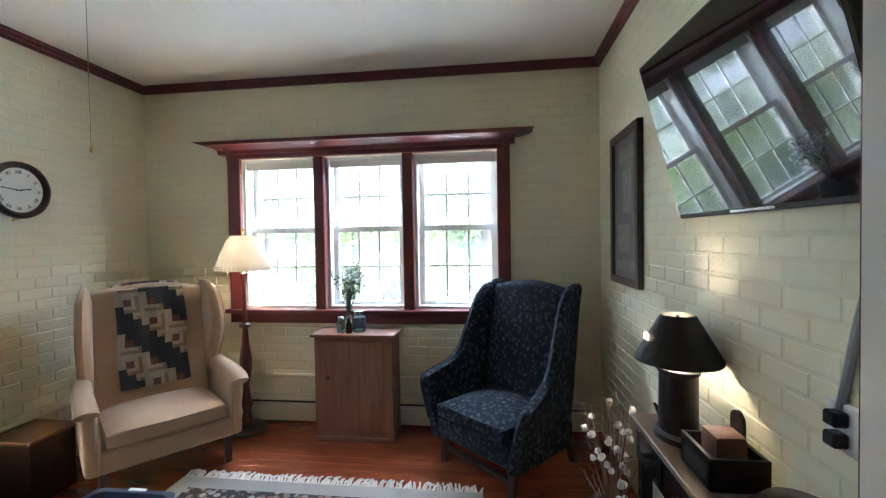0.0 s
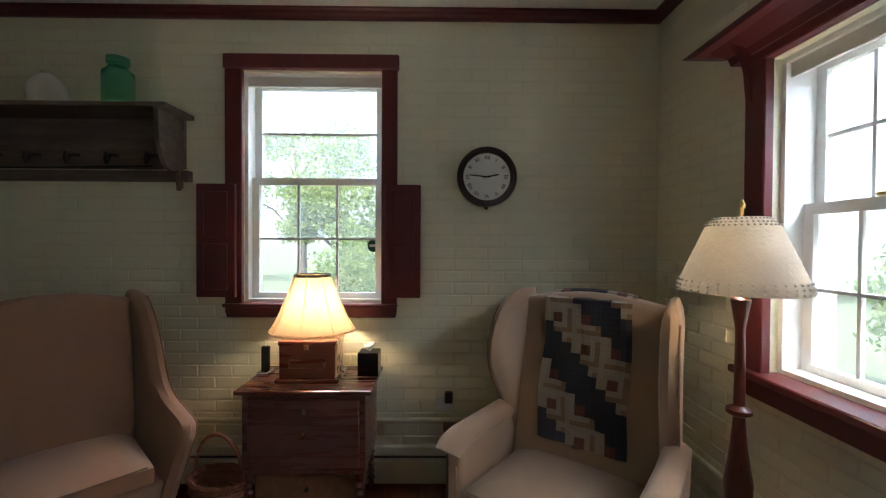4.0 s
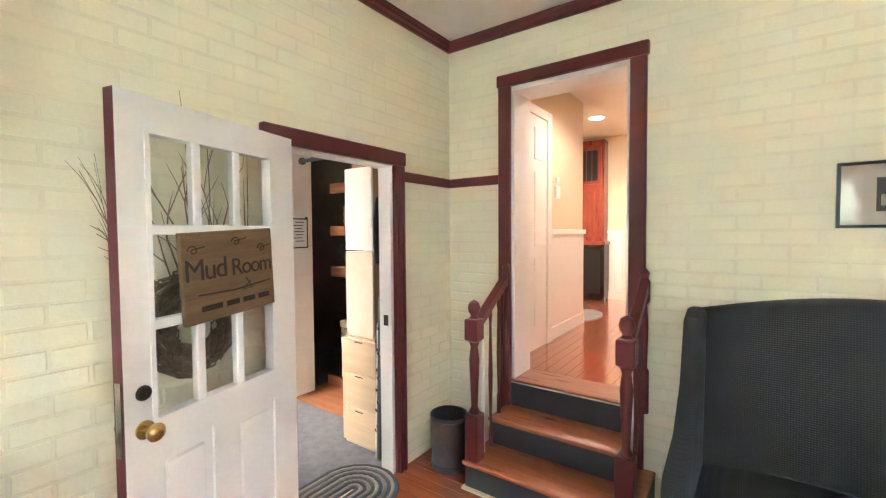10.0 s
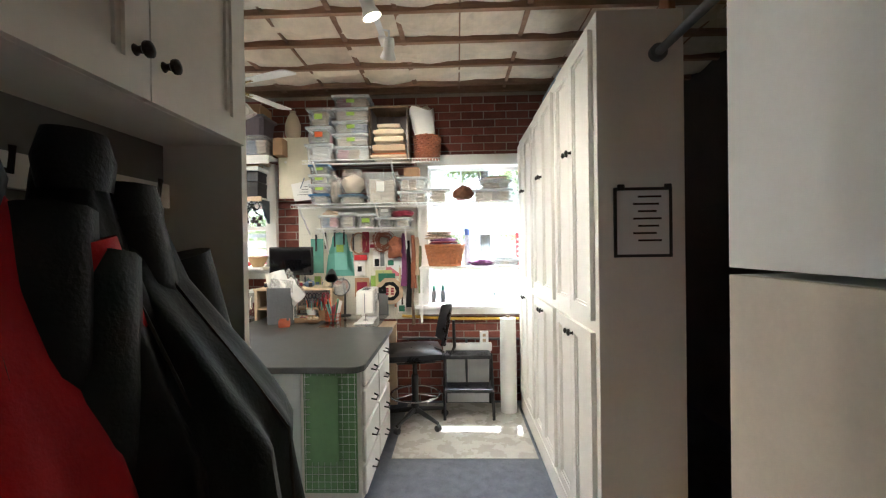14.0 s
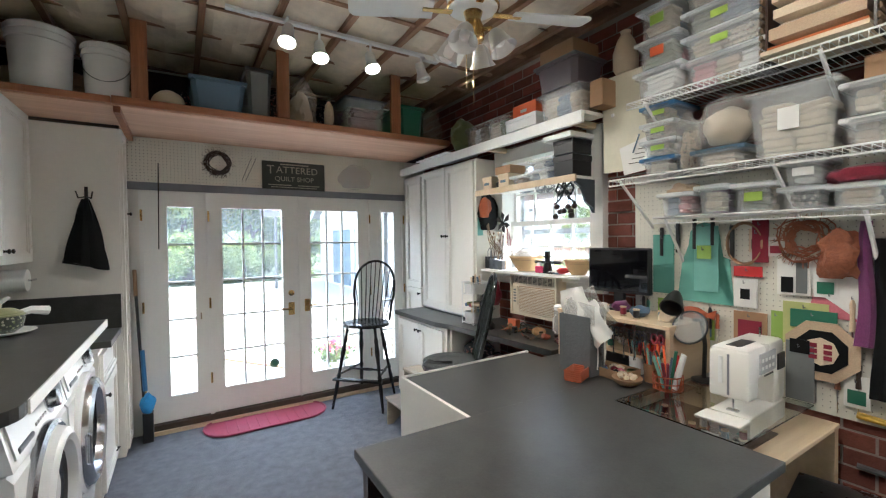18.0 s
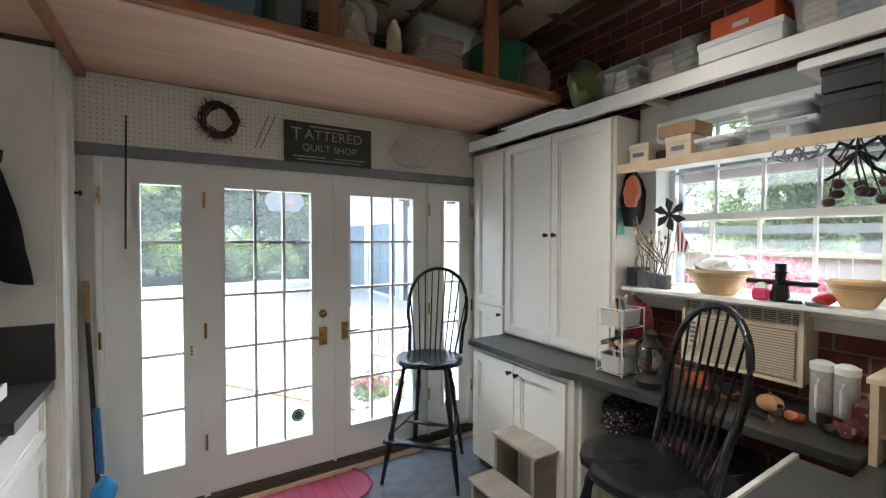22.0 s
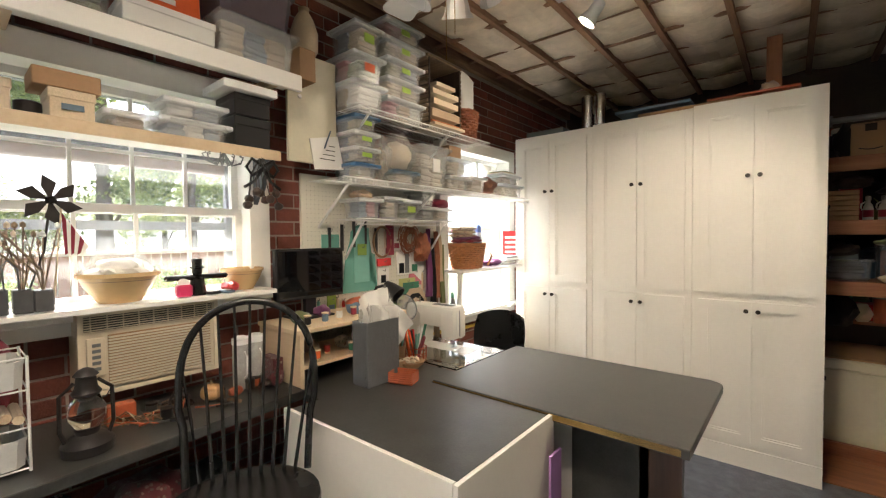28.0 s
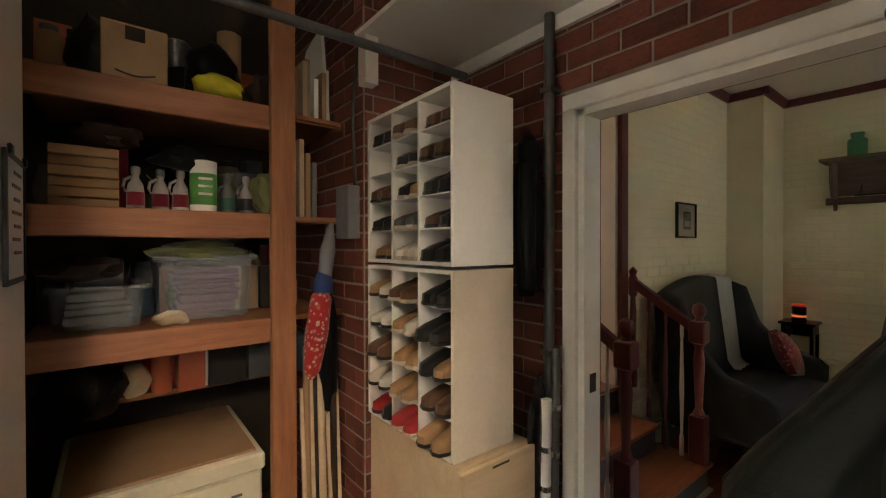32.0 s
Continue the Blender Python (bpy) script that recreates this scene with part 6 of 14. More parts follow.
# corner table with a red candle jar
sm = thing("corner_table", "small black corner table on thin legs", "side table", (-3.06, -0.86, 0))
part("top", bx(-0.14, 0.14, -0.14, 0.14, 0.755, 0.78, bev=0.004), BLACKP, sm)
part("apron", bx(-0.12, 0.12, -0.12, 0.12, 0.66, 0.755), BLACKP, sm)
for x in (-0.11, 0.11):
    for y in (-0.11, 0.11):
        part("leg", bx(x - 0.013, x + 0.013, y - 0.013, y + 0.013, 0, 0.66), BLACKP, sm)
cd = thing("candle_jar", "dark jar candle with a glowing red top", "candle", (-3.08, -0.87, 0.78))
part("jar", lathe(BM(), [(0.055, 0), (0.058, 0.01), (0.058, 0.13), (0.05, 0.145)], seg=20), pm("dark_red_glass", (0.06, 0.012, 0.01), 0.15, 0.2, 8, 0, 30), cd, smooth=True)
part("glow_band", lathe(BM(), [(0.0585, 0.04), (0.0595, 0.05), (0.0585, 0.06)], seg=20, cap=False), glow("ember_glow", (1.0, 0.22, 0.08), 0.05), cd)
part("lid", lathe(BM(), [(0.055, 0.145), (0.055, 0.165), (0.02, 0.17)], seg=20), glow("red_lit_lid", (0.8, 0.05, 0.03), 0.015), cd)
# console by the east wall
cs = thing("console_table", "narrow black console table with a worn brown top", "console table", (0.60, 1.615, 0))
part("top", bx(-0.13, 0.125, -0.465, 0.465, 0.775, 0.80, bev=0.004), wood("worn_console_top", (0.085, 0.05, 0.03), (0.17, 0.10, 0.065), 0.35, 1.0, 0.2, 0.1, "y"), cs)
part("frieze", bx(-0.11, 0.12, -0.44, 0.44, 0.62, 0.775, bev=0.003), BLACKP, cs)
for k in range(3):
    y = 0.29 - k * 0.29
    part("drawer_front", bx(-0.118, -0.108, y - 0.13, y + 0.13, 0.635, 0.762, bev=0.003), BLACKP, cs)
    part("pull", lathe(BM(), [(0.012, 0), (0.008, 0.008), (0.014, 0.016), (0.003, 0.02)], seg=10), KNOBM, cs).matrix_basis = pose(-0.118, y, 0.70, 0, -90, 0)
for x in (-0.085, 0.095):
    for y in (-0.41, 0.41):
        part("leg", bx(x - 0.022, x + 0.022, y - 0.022, y + 0.022, 0, 0.62), BLACKP, cs)
part("lower_shelf", bx(-0.10, 0.11, -0.42, 0.42, 0.16, 0.18), BLACKP, cs)
cl = thing("console_lamp", "dark tin lamp with an oval canister base and black shade", "table lamp", (0.585, 1.87, 0.80))
TIN = pm("dark_aged_tin", (0.035, 0.030, 0.028), 0.45, 0.35, 9, 0.1, 60, metal=0.5)
part("foot", lathe(BM(), [(0.085, 0), (0.085, 0.02), (0.075, 0.03)], seg=24, sy=1.25), TIN, cl)
part("canister", lathe(BM(), [(0.068, 0.02), (0.066, 0.245), (0.074, 0.255), (0.074, 0.268), (0.056, 0.275)], seg=24, sy=1.2), TIN, cl, smooth=True)
part("stem", lathe(BM(), [(0.007, 0.275), (0.007, 0.47)], seg=10), KNOBM, cl)
bm = BM()
lathe(bm, [(0.153, 0.295), (0.155, 0.303), (0.068, 0.46), (0.060, 0.472)], seg=32, cap=False)
part("shade", bm, TIN, cl, "black tin shade", smooth=True)
part("star_cutout", bx(-0.118, -0.113, -0.016, 0.016, 0.375, 0.40), glow("lamp_cutout", (1.0, 0.6, 0.35), 0.7), cl)
bxx = thing("desk_organiser", "dark wooden tool box with a leather pouch on the console", "box", (0.61, 1.60, 0.80))
part("box_body", frame_rect(bx(-0.085, 0.085, -0.10, 0.10, 0.0, 0.012), "x", -0.085, -0.075, -0.10, 0.10, 0.0, 0.09, 0.02), TIN, bxx)
part("box_side", bx(-0.085, -0.073, -0.10, 0.10, 0, 0.10), TIN, bxx)
part("box_side", bx(0.073, 0.085, -0.10, 0.10, 0, 0.10), TIN, bxx)
part("box_end", bx(-0.073, 0.073, -0.10, -0.09, 0, 0.10), TIN, bxx)
part("box_end", bx(-0.073, 0.073, 0.09, 0.10, 0, 0.10), TIN, bxx)
part("pouch", bx(-0.05, 0.05, -0.06, 0.05, 0.02, 0.15, bev=0.02, seg=2), pm("brown_leather", (0.14, 0.06, 0.035), 0.5, 0.3, 12, 0.2, 70), bxx, smooth=True)
part("paddle", slab(BM(), arc(0.02, 0.17, 0.035, 0, 180, 8) + [(-0.012, 0.02), (0.05, 0.02)], "x", 0.05, 0.062), DARKW, bxx)
tn = thing("storage_tin", "round dark tin with a domed lid on the console", "tin", (0.61, 1.255, 0.80))
part("tin_body", lathe(BM(), [(0.09, 0), (0.095, 0.01), (0.095, 0.085)], seg=26), pm("grey_tin", (0.10, 0.11, 0.12), 0.35, 0.2, 6, 0.05, 60, metal=0.6), tn, smooth=True)
part("lid", lathe(BM(), [(0.099, 0.08), (0.099, 0.10), (0.07, 0.125), (0.01, 0.13)], seg=26), BLACKP, tn, smooth=True)
sc = thing("pottery_bowl", "small dark bowl with a wax melt on the console", "bowl", (0.62, 2.0, 0.80))
part("bowl", lathe(BM(), [(0.04, 0), (0.065, 0.03), (0.07, 0.05), (0.06, 0.048), (0.05, 0.03)], seg=20), BLACKP, sc, smooth=True)
part("handle", tube(BM(), [(-0.06, 0.02, 0.045), (-0.075, 0.0, 0.075), (-0.05, -0.02, 0.05)], 0.006, 6), KNOBM, sc)
ct = thing("cotton_stems", "white cotton bolls and twigs in a floor basket", "dried flowers", (0.46, 2.28, 0))
wicker(ct, 0.09, 0.11, 0.26, 9, pm("dark_brown_wicker", (0.11, 0.05, 0.03), 0.8, 0.3, 30, 0.5, 80))
rb = random.Random(12)
DRY = wood("dry_twig", (0.13, 0.065, 0.045), (0.27, 0.16, 0.11), 0.8)
COTTON = pm("white_cotton", (0.74, 0.68, 0.64), 0.95, 0.12, 30, 0.3, 90)
for k in range(34):
    a, l = rb.uniform(0, 6.28), rb.uniform(0.04, 0.17)
    tip = Vector((l * math.cos(a), l * math.sin(a), rb.uniform(0.40, 0.80)))
    tw_ = tube(BM(), [(0, 0, 0.1), (tip[0] * 0.4, tip[1] * 0.4, tip[2] * 0.6), tip], 0.0035, 5, r_end=0.0015)
    for q in range(3):
        p = tip * rb.uniform(0.7, 1.0)
        tube(tw_, [p, p + Vector((rb.uniform(-0.05, 0.05), rb.uniform(-0.05, 0.05), rb.uniform(0.01, 0.06)))], 0.002, 4, r_end=0.001)
    sprig = part("twig", tw_, DRY, ct)
    if k < 14:
        for q in range(2):
            c = tip * rb.uniform(0.6, 1.0) + Vector((rb.uniform(-1, 1), rb.uniform(-1, 1), rb.uniform(-1, 1))) * 0.02
            part("cotton_boll", lump(BM(), c, (0.016, 0.016, 0.017), k * 3 + q, 0.35), COTTON, sprig, "fluffy white cotton boll", smooth=True)
# pull chains
for x, y, zb in ((-1.26, 1.25, 1.86), (-1.50, 1.14, 1.865)):
    ch = thing("pull_chain", "thin beaded pull chain hanging from the ceiling", "pull chain", (x, y, 2.99), group="pull chains")
    part("ceiling_plate", lathe(BM(), [(0.012, 0), (0.012, -0.01)], seg=10), BRASS, ch)
    part("chain", tube(BM(), [(0, 0, -0.01), (0, 0, zb - 2.99)], 0.0013, 5), BRASS, ch)
    part("bob", lathe(BM(), [(0.002, 0.0), (0.004, -0.006), (0.004, -0.015), (0.002, -0.02)], 0, 0, zb - 2.99, 8), BRASS, ch)
# sign and wreath on the open door
SIGNW = wood("raw_sign_board", (0.11, 0.062, 0.028), (0.20, 0.122, 0.06), 0.7, 1.0, 0.0, 0.05)
sg = thing("wooden_sign", "rough wooden board sign reading Mud Room on the door", "sign")
sg.matrix_basis = wm(leaf) @ pose(0.385, 0.050, 1.41, 0, 3, 0)
part("board", bx(-0.215, 0.215, 0, 0.022, -0.165, 0.165, bev=0.004), SIGNW, sg)
BURN = pm("burnt_lettering", (0.030, 0.018, 0.010), 0.8, 0.3, 30, 0.1, 60)
words("Mud", 0.112, BURN, sg, pose(0.118, 0.0225, 0.025, 90, 0, 180), depth=0.0015, spacing=0.88)
words("Room", 0.095, BURN, sg, pose(-0.098, 0.0225, 0.018, 90, 0, 180), depth=0.0015, spacing=0.86)
for a0_, b0_ in ((0.17, 0.10), (-0.02, 0.12), (-0.15, 0.085)):
    part("flourish", tube(BM(), [(a0_ + 0.022 * math.cos(q * 0.7) * (1 - q / 14), 0.0235, b0_ + 0.02 * math.sin(q * 0.7) * (1 - q / 14)) for q in range(12)] + [(a0_ - 0.05, 0.0235, b0_ + 0.012)], 0.0025, 5), BURN, sg)
part("flourish", tube(BM(), [(0.16, 0.0235, -0.062), (0.0, 0.0235, -0.068), (-0.19, 0.0235, -0.055)], 0.003, 5), BURN, sg)
part("flourish", tube(BM(), [(-0.06, 0.0235, -0.03), (-0.09, 0.0235, -0.07), (-0.04, 0.0235, -0.075), (-0.08, 0.0235, -0.045)], 0.003, 5), BURN, sg)
for xa, xb in ((0.15, 0.06), (0.04, -0.02), (-0.04, -0.10), (-0.12, -0.18)):
    part("lettering_bar", bx(xb, xa, 0.0222, 0.0235, -0.125, -0.105), BURN, sg)
TWIG = wood("grapevine_twigs", (0.15, 0.10, 0.06), (0.33, 0.235, 0.15), 0.85, 1.0, 0.0, 0.3)
OLIVEL = pm("dried_olive_leaf", (0.20, 0.22, 0.09), 0.8, 0.3, 30, 0.1, 60)
wr = thing("twig_wreath", "round grapevine wreath with long bare twigs on the door", "wreath")
wr.matrix_basis = wm(leaf) @ pose(0.435, -0.075, 1.215)
rw = random.Random(21)
for k in range(44):
    pts = []
    r0, ph0 = rw.uniform(0.10, 0.195), rw.uniform(0, 6.28)
    for q in range(25):
        a = ph0 + 2 * math.pi * q / 24 * 0.95
        rr = r0 + 0.018 * math.sin(3 * a + k) + rw.uniform(-0.006, 0.006)
        pts.append((rr * math.cos(a), rw.uniform(-0.04, 0.03), rr * math.sin(a) * 1.05))
    part("vine", tube(BM(), pts, rw.uniform(0.0035, 0.007), 5), TWIG, wr)
for k in range(22):
    a = 0.35 + 2.5 * (k + rw.uniform(0, 1)) / 22
    p0 = Vector((0.15 * math.cos(a), 0, 0.15 * math.sin(a)))
    d = Vector((math.cos(a) * 1.1 + rw.uniform(-0.35, 0.35), rw.uniform(-0.06, 0.06), math.sin(a) * 0.9 + 0.25)).normalized()
    L = rw.uniform(0.38, 0.66)
    side = Vector((-d.z, 0, d.x)) * rw.uniform(-0.10, 0.10)
    pts = [p0 + d * L * f + side * math.sin(3.1 * f) + Vector((rw.uniform(-0.012, 0.012), 0, rw.uniform(-0.012, 0.012))) for f in (0, 0.2, 0.4, 0.6, 0.8, 1.0)]
    bm = tube(BM(), pts, 0.0045, 5, r_end=0.0014)
    for q in range(4):
        b0 = pts[1 + q]
        e0 = (d + Vector((rw.uniform(-0.8, 0.8), 0, rw.uniform(-0.4, 0.5)))).normalized() * L * rw.uniform(0.18, 0.38)
        tube(bm, [b0, b0 + e0 * 0.5 + Vector((0, 0, 0.01)), b0 + e0], 0.0026, 4, r_end=0.001)
    for v in bm.verts:
        v.co.y = min(v.co.y, 0.05)
        v.co.x = max(-0.27, v.co.x if v.co.x < 0.22 else 0.22 + (v.co.x - 0.22) * 0.45)
    part("twig", bm, TWIG, wr)
for k in range(16):
    a = rw.uniform(2.4, 4.6)
    c = Vector((0.19 * math.cos(a), rw.uniform(-0.03, 0.02), 0.19 * math.sin(a)))
    e = c + Vector((rw.uniform(-0.09, 0.02), 0, rw.uniform(-0.05, 0.05)))
    part("eucalyptus_leaf", slab(BM(), [(c.x, c.z), ((c.x + e.x) / 2, (c.z + e.z) / 2 + 0.008), (e.x, e.z), ((c.x + e.x) / 2, (c.z + e.z) / 2 - 0.008)], "y", c.y, c.y + 0.002), OLIVEL, wr, "dried olive green leaf")
so = thing("outlet_plate", "white wall outlet with a black charger by the chair", "outlet", (-3.245, 2.30, 0.50))
part("plate", bx(0, 0.012, -0.05, 0.05, -0.04, 0.05, bev=0.003), PLAST, so)
part("charger", bx(0.012, 0.05, 0.01, 0.06, 0.02, 0.09, bev=0.006), BLACKPL, so)
# ---- mud room: built-in cabinets and counters ----
def shaker_door(parent, axis, face, out, a0, a1, z0, z1, mat, knob=None, rail=0.055, name="door"):
    """A framed door laid on a cabinet front. out: the way the front faces (+1 or -1)."""
    t = 0.022 * out
    d = part(name, abox(axis, min(face, face + t * 0.36), max(face, face + t * 0.36), a0, a1, z0, z1, 0.002), mat, parent, world=True)
    part("door_frame", frame_rect(BM(), axis, min(face + t * 0.36, face + t), max(face + t * 0.36, face + t), a0, a1, z0, z1, rail), mat, d, world=True)
    part("panel_bead", frame_rect(BM(), axis, min(face + t * 0.36, face + t * 0.68), max(face + t * 0.36, face + t * 0.68), a0 + rail, a1 - rail, z0 + rail, z1 - rail, 0.012), mat, d, world=True)
    if knob:
        ka, kz = knob
        k = part("knob", lathe(BM(), [(0.010, 0), (0.006, 0.006), (0.007, 0.014), (0.014, 0.020), (0.014, 0.026), (0.004, 0.031)], seg=12), KNOBM, d, smooth=True)
        turn = {("y", 1): (-90, 0, 0), ("y", -1): (90, 0, 0), ("x", 1): (0, 90, 0), ("x", -1): (0, -90, 0)}[axis, out]
        pl_ = (ka, face + t, kz) if axis == "y" else (face + t, ka, kz)
        k.matrix_basis = wm(d).inverted() @ pose(*pl_, *turn)
    return d


# three tall white cabinets
for k, (xa, xb) in enumerate(((2.37, 3.075), (3.075, 3.78), (3.78, 4.49))):
    wc = thing("tall_cabinet", "tall white storage cabinet with panelled double doors", "cabinet", ((xa + xb) / 2, -1.12, 0), group="tall white cabinets")
    top = 2.455 - 0.010 * k
    part("body", bx(xa + 0.001, xb - 0.001, -1.31, -0.955, 0.0, top, bev=0.002), CABW, wc, world=True)
    part("plinth", bx(xa + 0.001, xb - 0.001, -0.955, -0.945, 0.0, 0.13), CABW, wc, world=True)
    mid = (2.727, 3.44, 4.15)[k]
    la, lb = xa + 0.045, xb - 0.045
    for z0, z1, kz in ((0.17, 1.115, 1.056), (1.165, top - 0.055, 1.94)):
        shaker_door(wc, "y", -0.955, 1, la, mid - 0.002, z0, z1, CABW, (mid - 0.032, kz))
        shaker_door(wc, "y", -0.955, 1, mid + 0.002, lb, z0, z1, CABW, (mid + 0.032, kz))
nb = thing("notice_board", "small white notice sheet in a dark frame with clips", "notice board", (2.369, -1.135, 1.58))
part("frame", frame_rect(BM(), "x", -0.008, 0, -0.118, 0.118, -0.145, 0.142, 0.012), BLACKPL, nb)
part("sheet", bx(-0.005, -0.002, -0.108, 0.108, -0.135, 0.132), PLAST, nb)
for k in range(7):
    part("writing_bar", bx(-0.0065, -0.005, -0.075 + 0.01 * (k % 3), 0.02 + 0.02 * (k % 2), 0.10 - k * 0.03, 0.108 - k * 0.03), KNOBM, nb)
for y in (-0.10, 0.09):
    part("clip", bx(-0.014, -0.006, y - 0.015, y + 0.015, 0.132, 0.155, bev=0.003), BLACKPL, nb)
hk = thing("coat_rod", "thick steel closet rod between the cabinet and the wall", "closet rod", (1.9, -1.18, 2.28))
part("rod", tube(BM(), [(0.95, -1.20, 2.27), (2.37, -1.20, 2.27)], 0.018, 10), STEEL, hk, world=True, smooth=True)
part("flange", tube(BM(), [(2.345, -1.20, 2.27), (2.369, -1.20, 2.27)], 0.035, 14), STEEL, hk, world=True)

# east run: narrow pantry, tall upper cabinet, base cabinet, counter
na = thing("pantry_cabinet", "narrow white cabinet beside the french doors", "cabinet", (4.52, 3.53, 0))
part("body", bx(4.40, 4.655, 3.362, 3.76, 0.0, 2.235), CABW, na, world=True)
shaker_door(na, "x", 4.40, -1, 3.37, 3.70, 1.09, 2.21, CABW, None, 0.05)
shaker_door(na, "x", 4.40, -1, 3.37, 3.70, 0.08, 1.07, CABW, (3.40, 1.02), 0.05)
up = thing("upper_cabinet", "tall white two-door cabinet standing on the counter", "cabinet", (4.52, 2.91, 0.885))
part("body", bx(4.41, 4.655, 2.455, 3.36, 0.885, 2.245), CABW, up, world=True)
shaker_door(up, "x", 4.41, -1, 2.475, 2.908, 0.905, 2.232, CABW, (2.935 - 0.06, 1.60))
shaker_door(up, "x", 4.41, -1, 2.914, 3.35, 0.905, 2.232, CABW, (2.885 + 0.06, 1.60))
sh0 = thing("high_shelf", "long white painted shelf above the cabinets and window", "shelf", (4.5, 2.4, 2.26))
part("board", bx(4.376, 4.54, 1.30, 3.76, 2.312, 2.335, bev=0.003), WHITE, sh0, world=True)
for y in (1.42, 2.30, 3.2):
    part("bracket", bx(4.376, 4.655, y - 0.02, y + 0.02, 2.275, 2.311, bev=0.003), BIRCH, sh0, "bare timber bracket", world=True)
part("fascia", bx(4.35, 4.375, 1.31, 3.76, 2.262, 2.337, bev=0.003), WHITE, sh0, world=True)
part("fascia_loose_end", bx(4.30, 4.66, 2.75, 3.30, 2.337, 2.345), WHITE, sh0, world=True)
bs = thing("base_cabinet", "white base cabinet with two panelled doors", "cabinet", (4.38, 2.92, 0))
part("body", bx(4.12, 4.655, 2.48, 3.362, 0.08, 0.845), CABW, bs, world=True)
part("toe_kick", bx(4.17, 4.655, 2.48, 3.362, 0.0, 0.08), DARKWALL, bs, world=True)
shaker_door(bs, "x", 4.12, -1, 2.52, 2.918, 0.11, 0.815, CABW, (2.95 - 0.06, 0.76))
shaker_door(bs, "x", 4.12, -1, 2.924, 3.34, 0.11, 0.815, CABW, (2.895 + 0.06, 0.76))
dk = thing("desk_counter", "dark grey laminate counter running under the window", "counter", (4.38, 2.4, 0.845))
part("countertop", slab(BM(), [(4.075, 3.365), (4.66, 3.365), (4.66, 1.42), (4.20, 1.42), (4.12, 2.45), (4.075, 2.60)], "z", 0.845, 0.885, 0.004), LAMIN, dk, world=True)
part("support_panel", bx(4.15, 4.655, 2.455, 2.478, 0.0, 0.845), CABW, dk, world=True)

# island with its lower wing
isl = thing("work_island", "large grey-topped work island with white drawers", "work table", (3.3, 0.52, 0))
part("worktop", slab(BM(), [(2.775, 0.94), (2.765, 0.20)] + arc(2.835, 0.195, 0.07, 180, 270, 5) + [(3.86, 0.135), (3.86, 0.94)], "z", 0.838, 0.872, 0.004), LAMIN, isl, world=True)
part("end_panel_dark", bx(2.90, 2.93, 0.86, 0.925, 0.0, 0.838), wood("dark_brown_end", (0.055, 0.03, 0.018), (0.12, 0.07, 0.04), 0.5, 1, 0, 0.1, "z"), isl, world=True)
part("side_dark", bx(2.80, 2.93, 0.885, 0.925, 0.0, 0.838), DARKW, isl, world=True)
part("drawer_case", bx(2.95, 3.84, 0.18, 0.74, 0.06, 0.838), CABW, isl, world=True)
GRID = pm("green_cutting_board", (0.16, 0.30, 0.13), 0.5, 0.15, 6, 0.02, 40)
FROST = clear("frosted_plastic", (0.80, 0.84, 0.80), 0.45, 0.55)
part("north_panel", bx(2.935, 3.24, 0.745, 0.76, 0.0, 0.836), LAMIN, isl, world=True)
part("cutting_board", bx(2.935, 2.948, 0.20, 0.50, 0.12, 0.80), GRID, isl, "green gridded cutting board leaning on the end", world=True)
for k in range(9):
    part("grid_line", bx(2.932, 2.935, 0.21 + k * 0.035, 0.212 + k * 0.035, 0.13, 0.79), FROST, isl, world=True)
for k in range(16):
    part("grid_line", bx(2.932, 2.935, 0.205, 0.495, 0.14 + k * 0.042, 0.142 + k * 0.042), FROST, isl, world=True)
part("clear_board", bx(2.936, 2.947, 0.52, 0.84, 0.10, 0.80), FROST, isl, world=True)
part("green_board", bx(2.92, 2.928, 0.30, 0.46, 0.30, 0.78), GRID, isl, world=True)
for c, (xa, xb) in enumerate(((2.97, 3.38), (3.40, 3.82))):
    for z0, z1 in ((0.70, 0.82), (0.48, 0.68), (0.27, 0.46), (0.09, 0.25)):
        dr = part("drawer", bx(xa, xb, 0.158, 0.178, z0, z1, bev=0.006), CABW, isl, world=True)
        xm, zm = (xa + xb) / 2, (z0 + z1) / 2
        part("handle", tube(BM(), [(xm - 0.045, 0.158, zm), (xm - 0.035, 0.130, zm - 0.01), (xm + 0.035, 0.130, zm - 0.01), (xm + 0.045, 0.158, zm)], 0.005, 6), KNOBM, dr, world=True)
CARD_ = pm("tan_wicker_pail", (0.45, 0.36, 0.25), 0.8, 0.2, 20, 0.3, 80)
low = thing("side_table", "grey-topped wing of the work island with white panel sides", "work table", (3.8, 1.3, 0))
part("worktop", slab(BM(), [(3.262, 0.945), (3.262, 1.53), (4.11, 1.545), (4.11, 1.413), (4.64, 1.413), (4.64, 0.75), (3.865, 0.75), (3.865, 0.945)], "z", 0.828, 0.862, 0.003), LAMIN, low, world=True)
part("side_panel", bx(3.243, 3.26, 0.93, 1.547, 0.0, 0.866, bev=0.001), CABW, low, world=True)
part("end_panel", slab(BM(), [(3.262, 1.532), (4.13, 1.547), (4.13, 1.563), (3.262, 1.548)], "z", 0.0, 0.868, 0.001), CABW, low, world=True)
part("back_panel", bx(3.27, 4.60, 0.95, 0.965, 0.0, 0.826), CABW, low, world=True)
part("edge_strip", bx(2.80, 3.86, 0.941, 0.944, 0.845, 0.868), BRASS, low, world=True)
ppl = thing("plastic_folder", "purple and green plastic folders leaning under the table", "folder", (3.22, 0.98, 0.0))
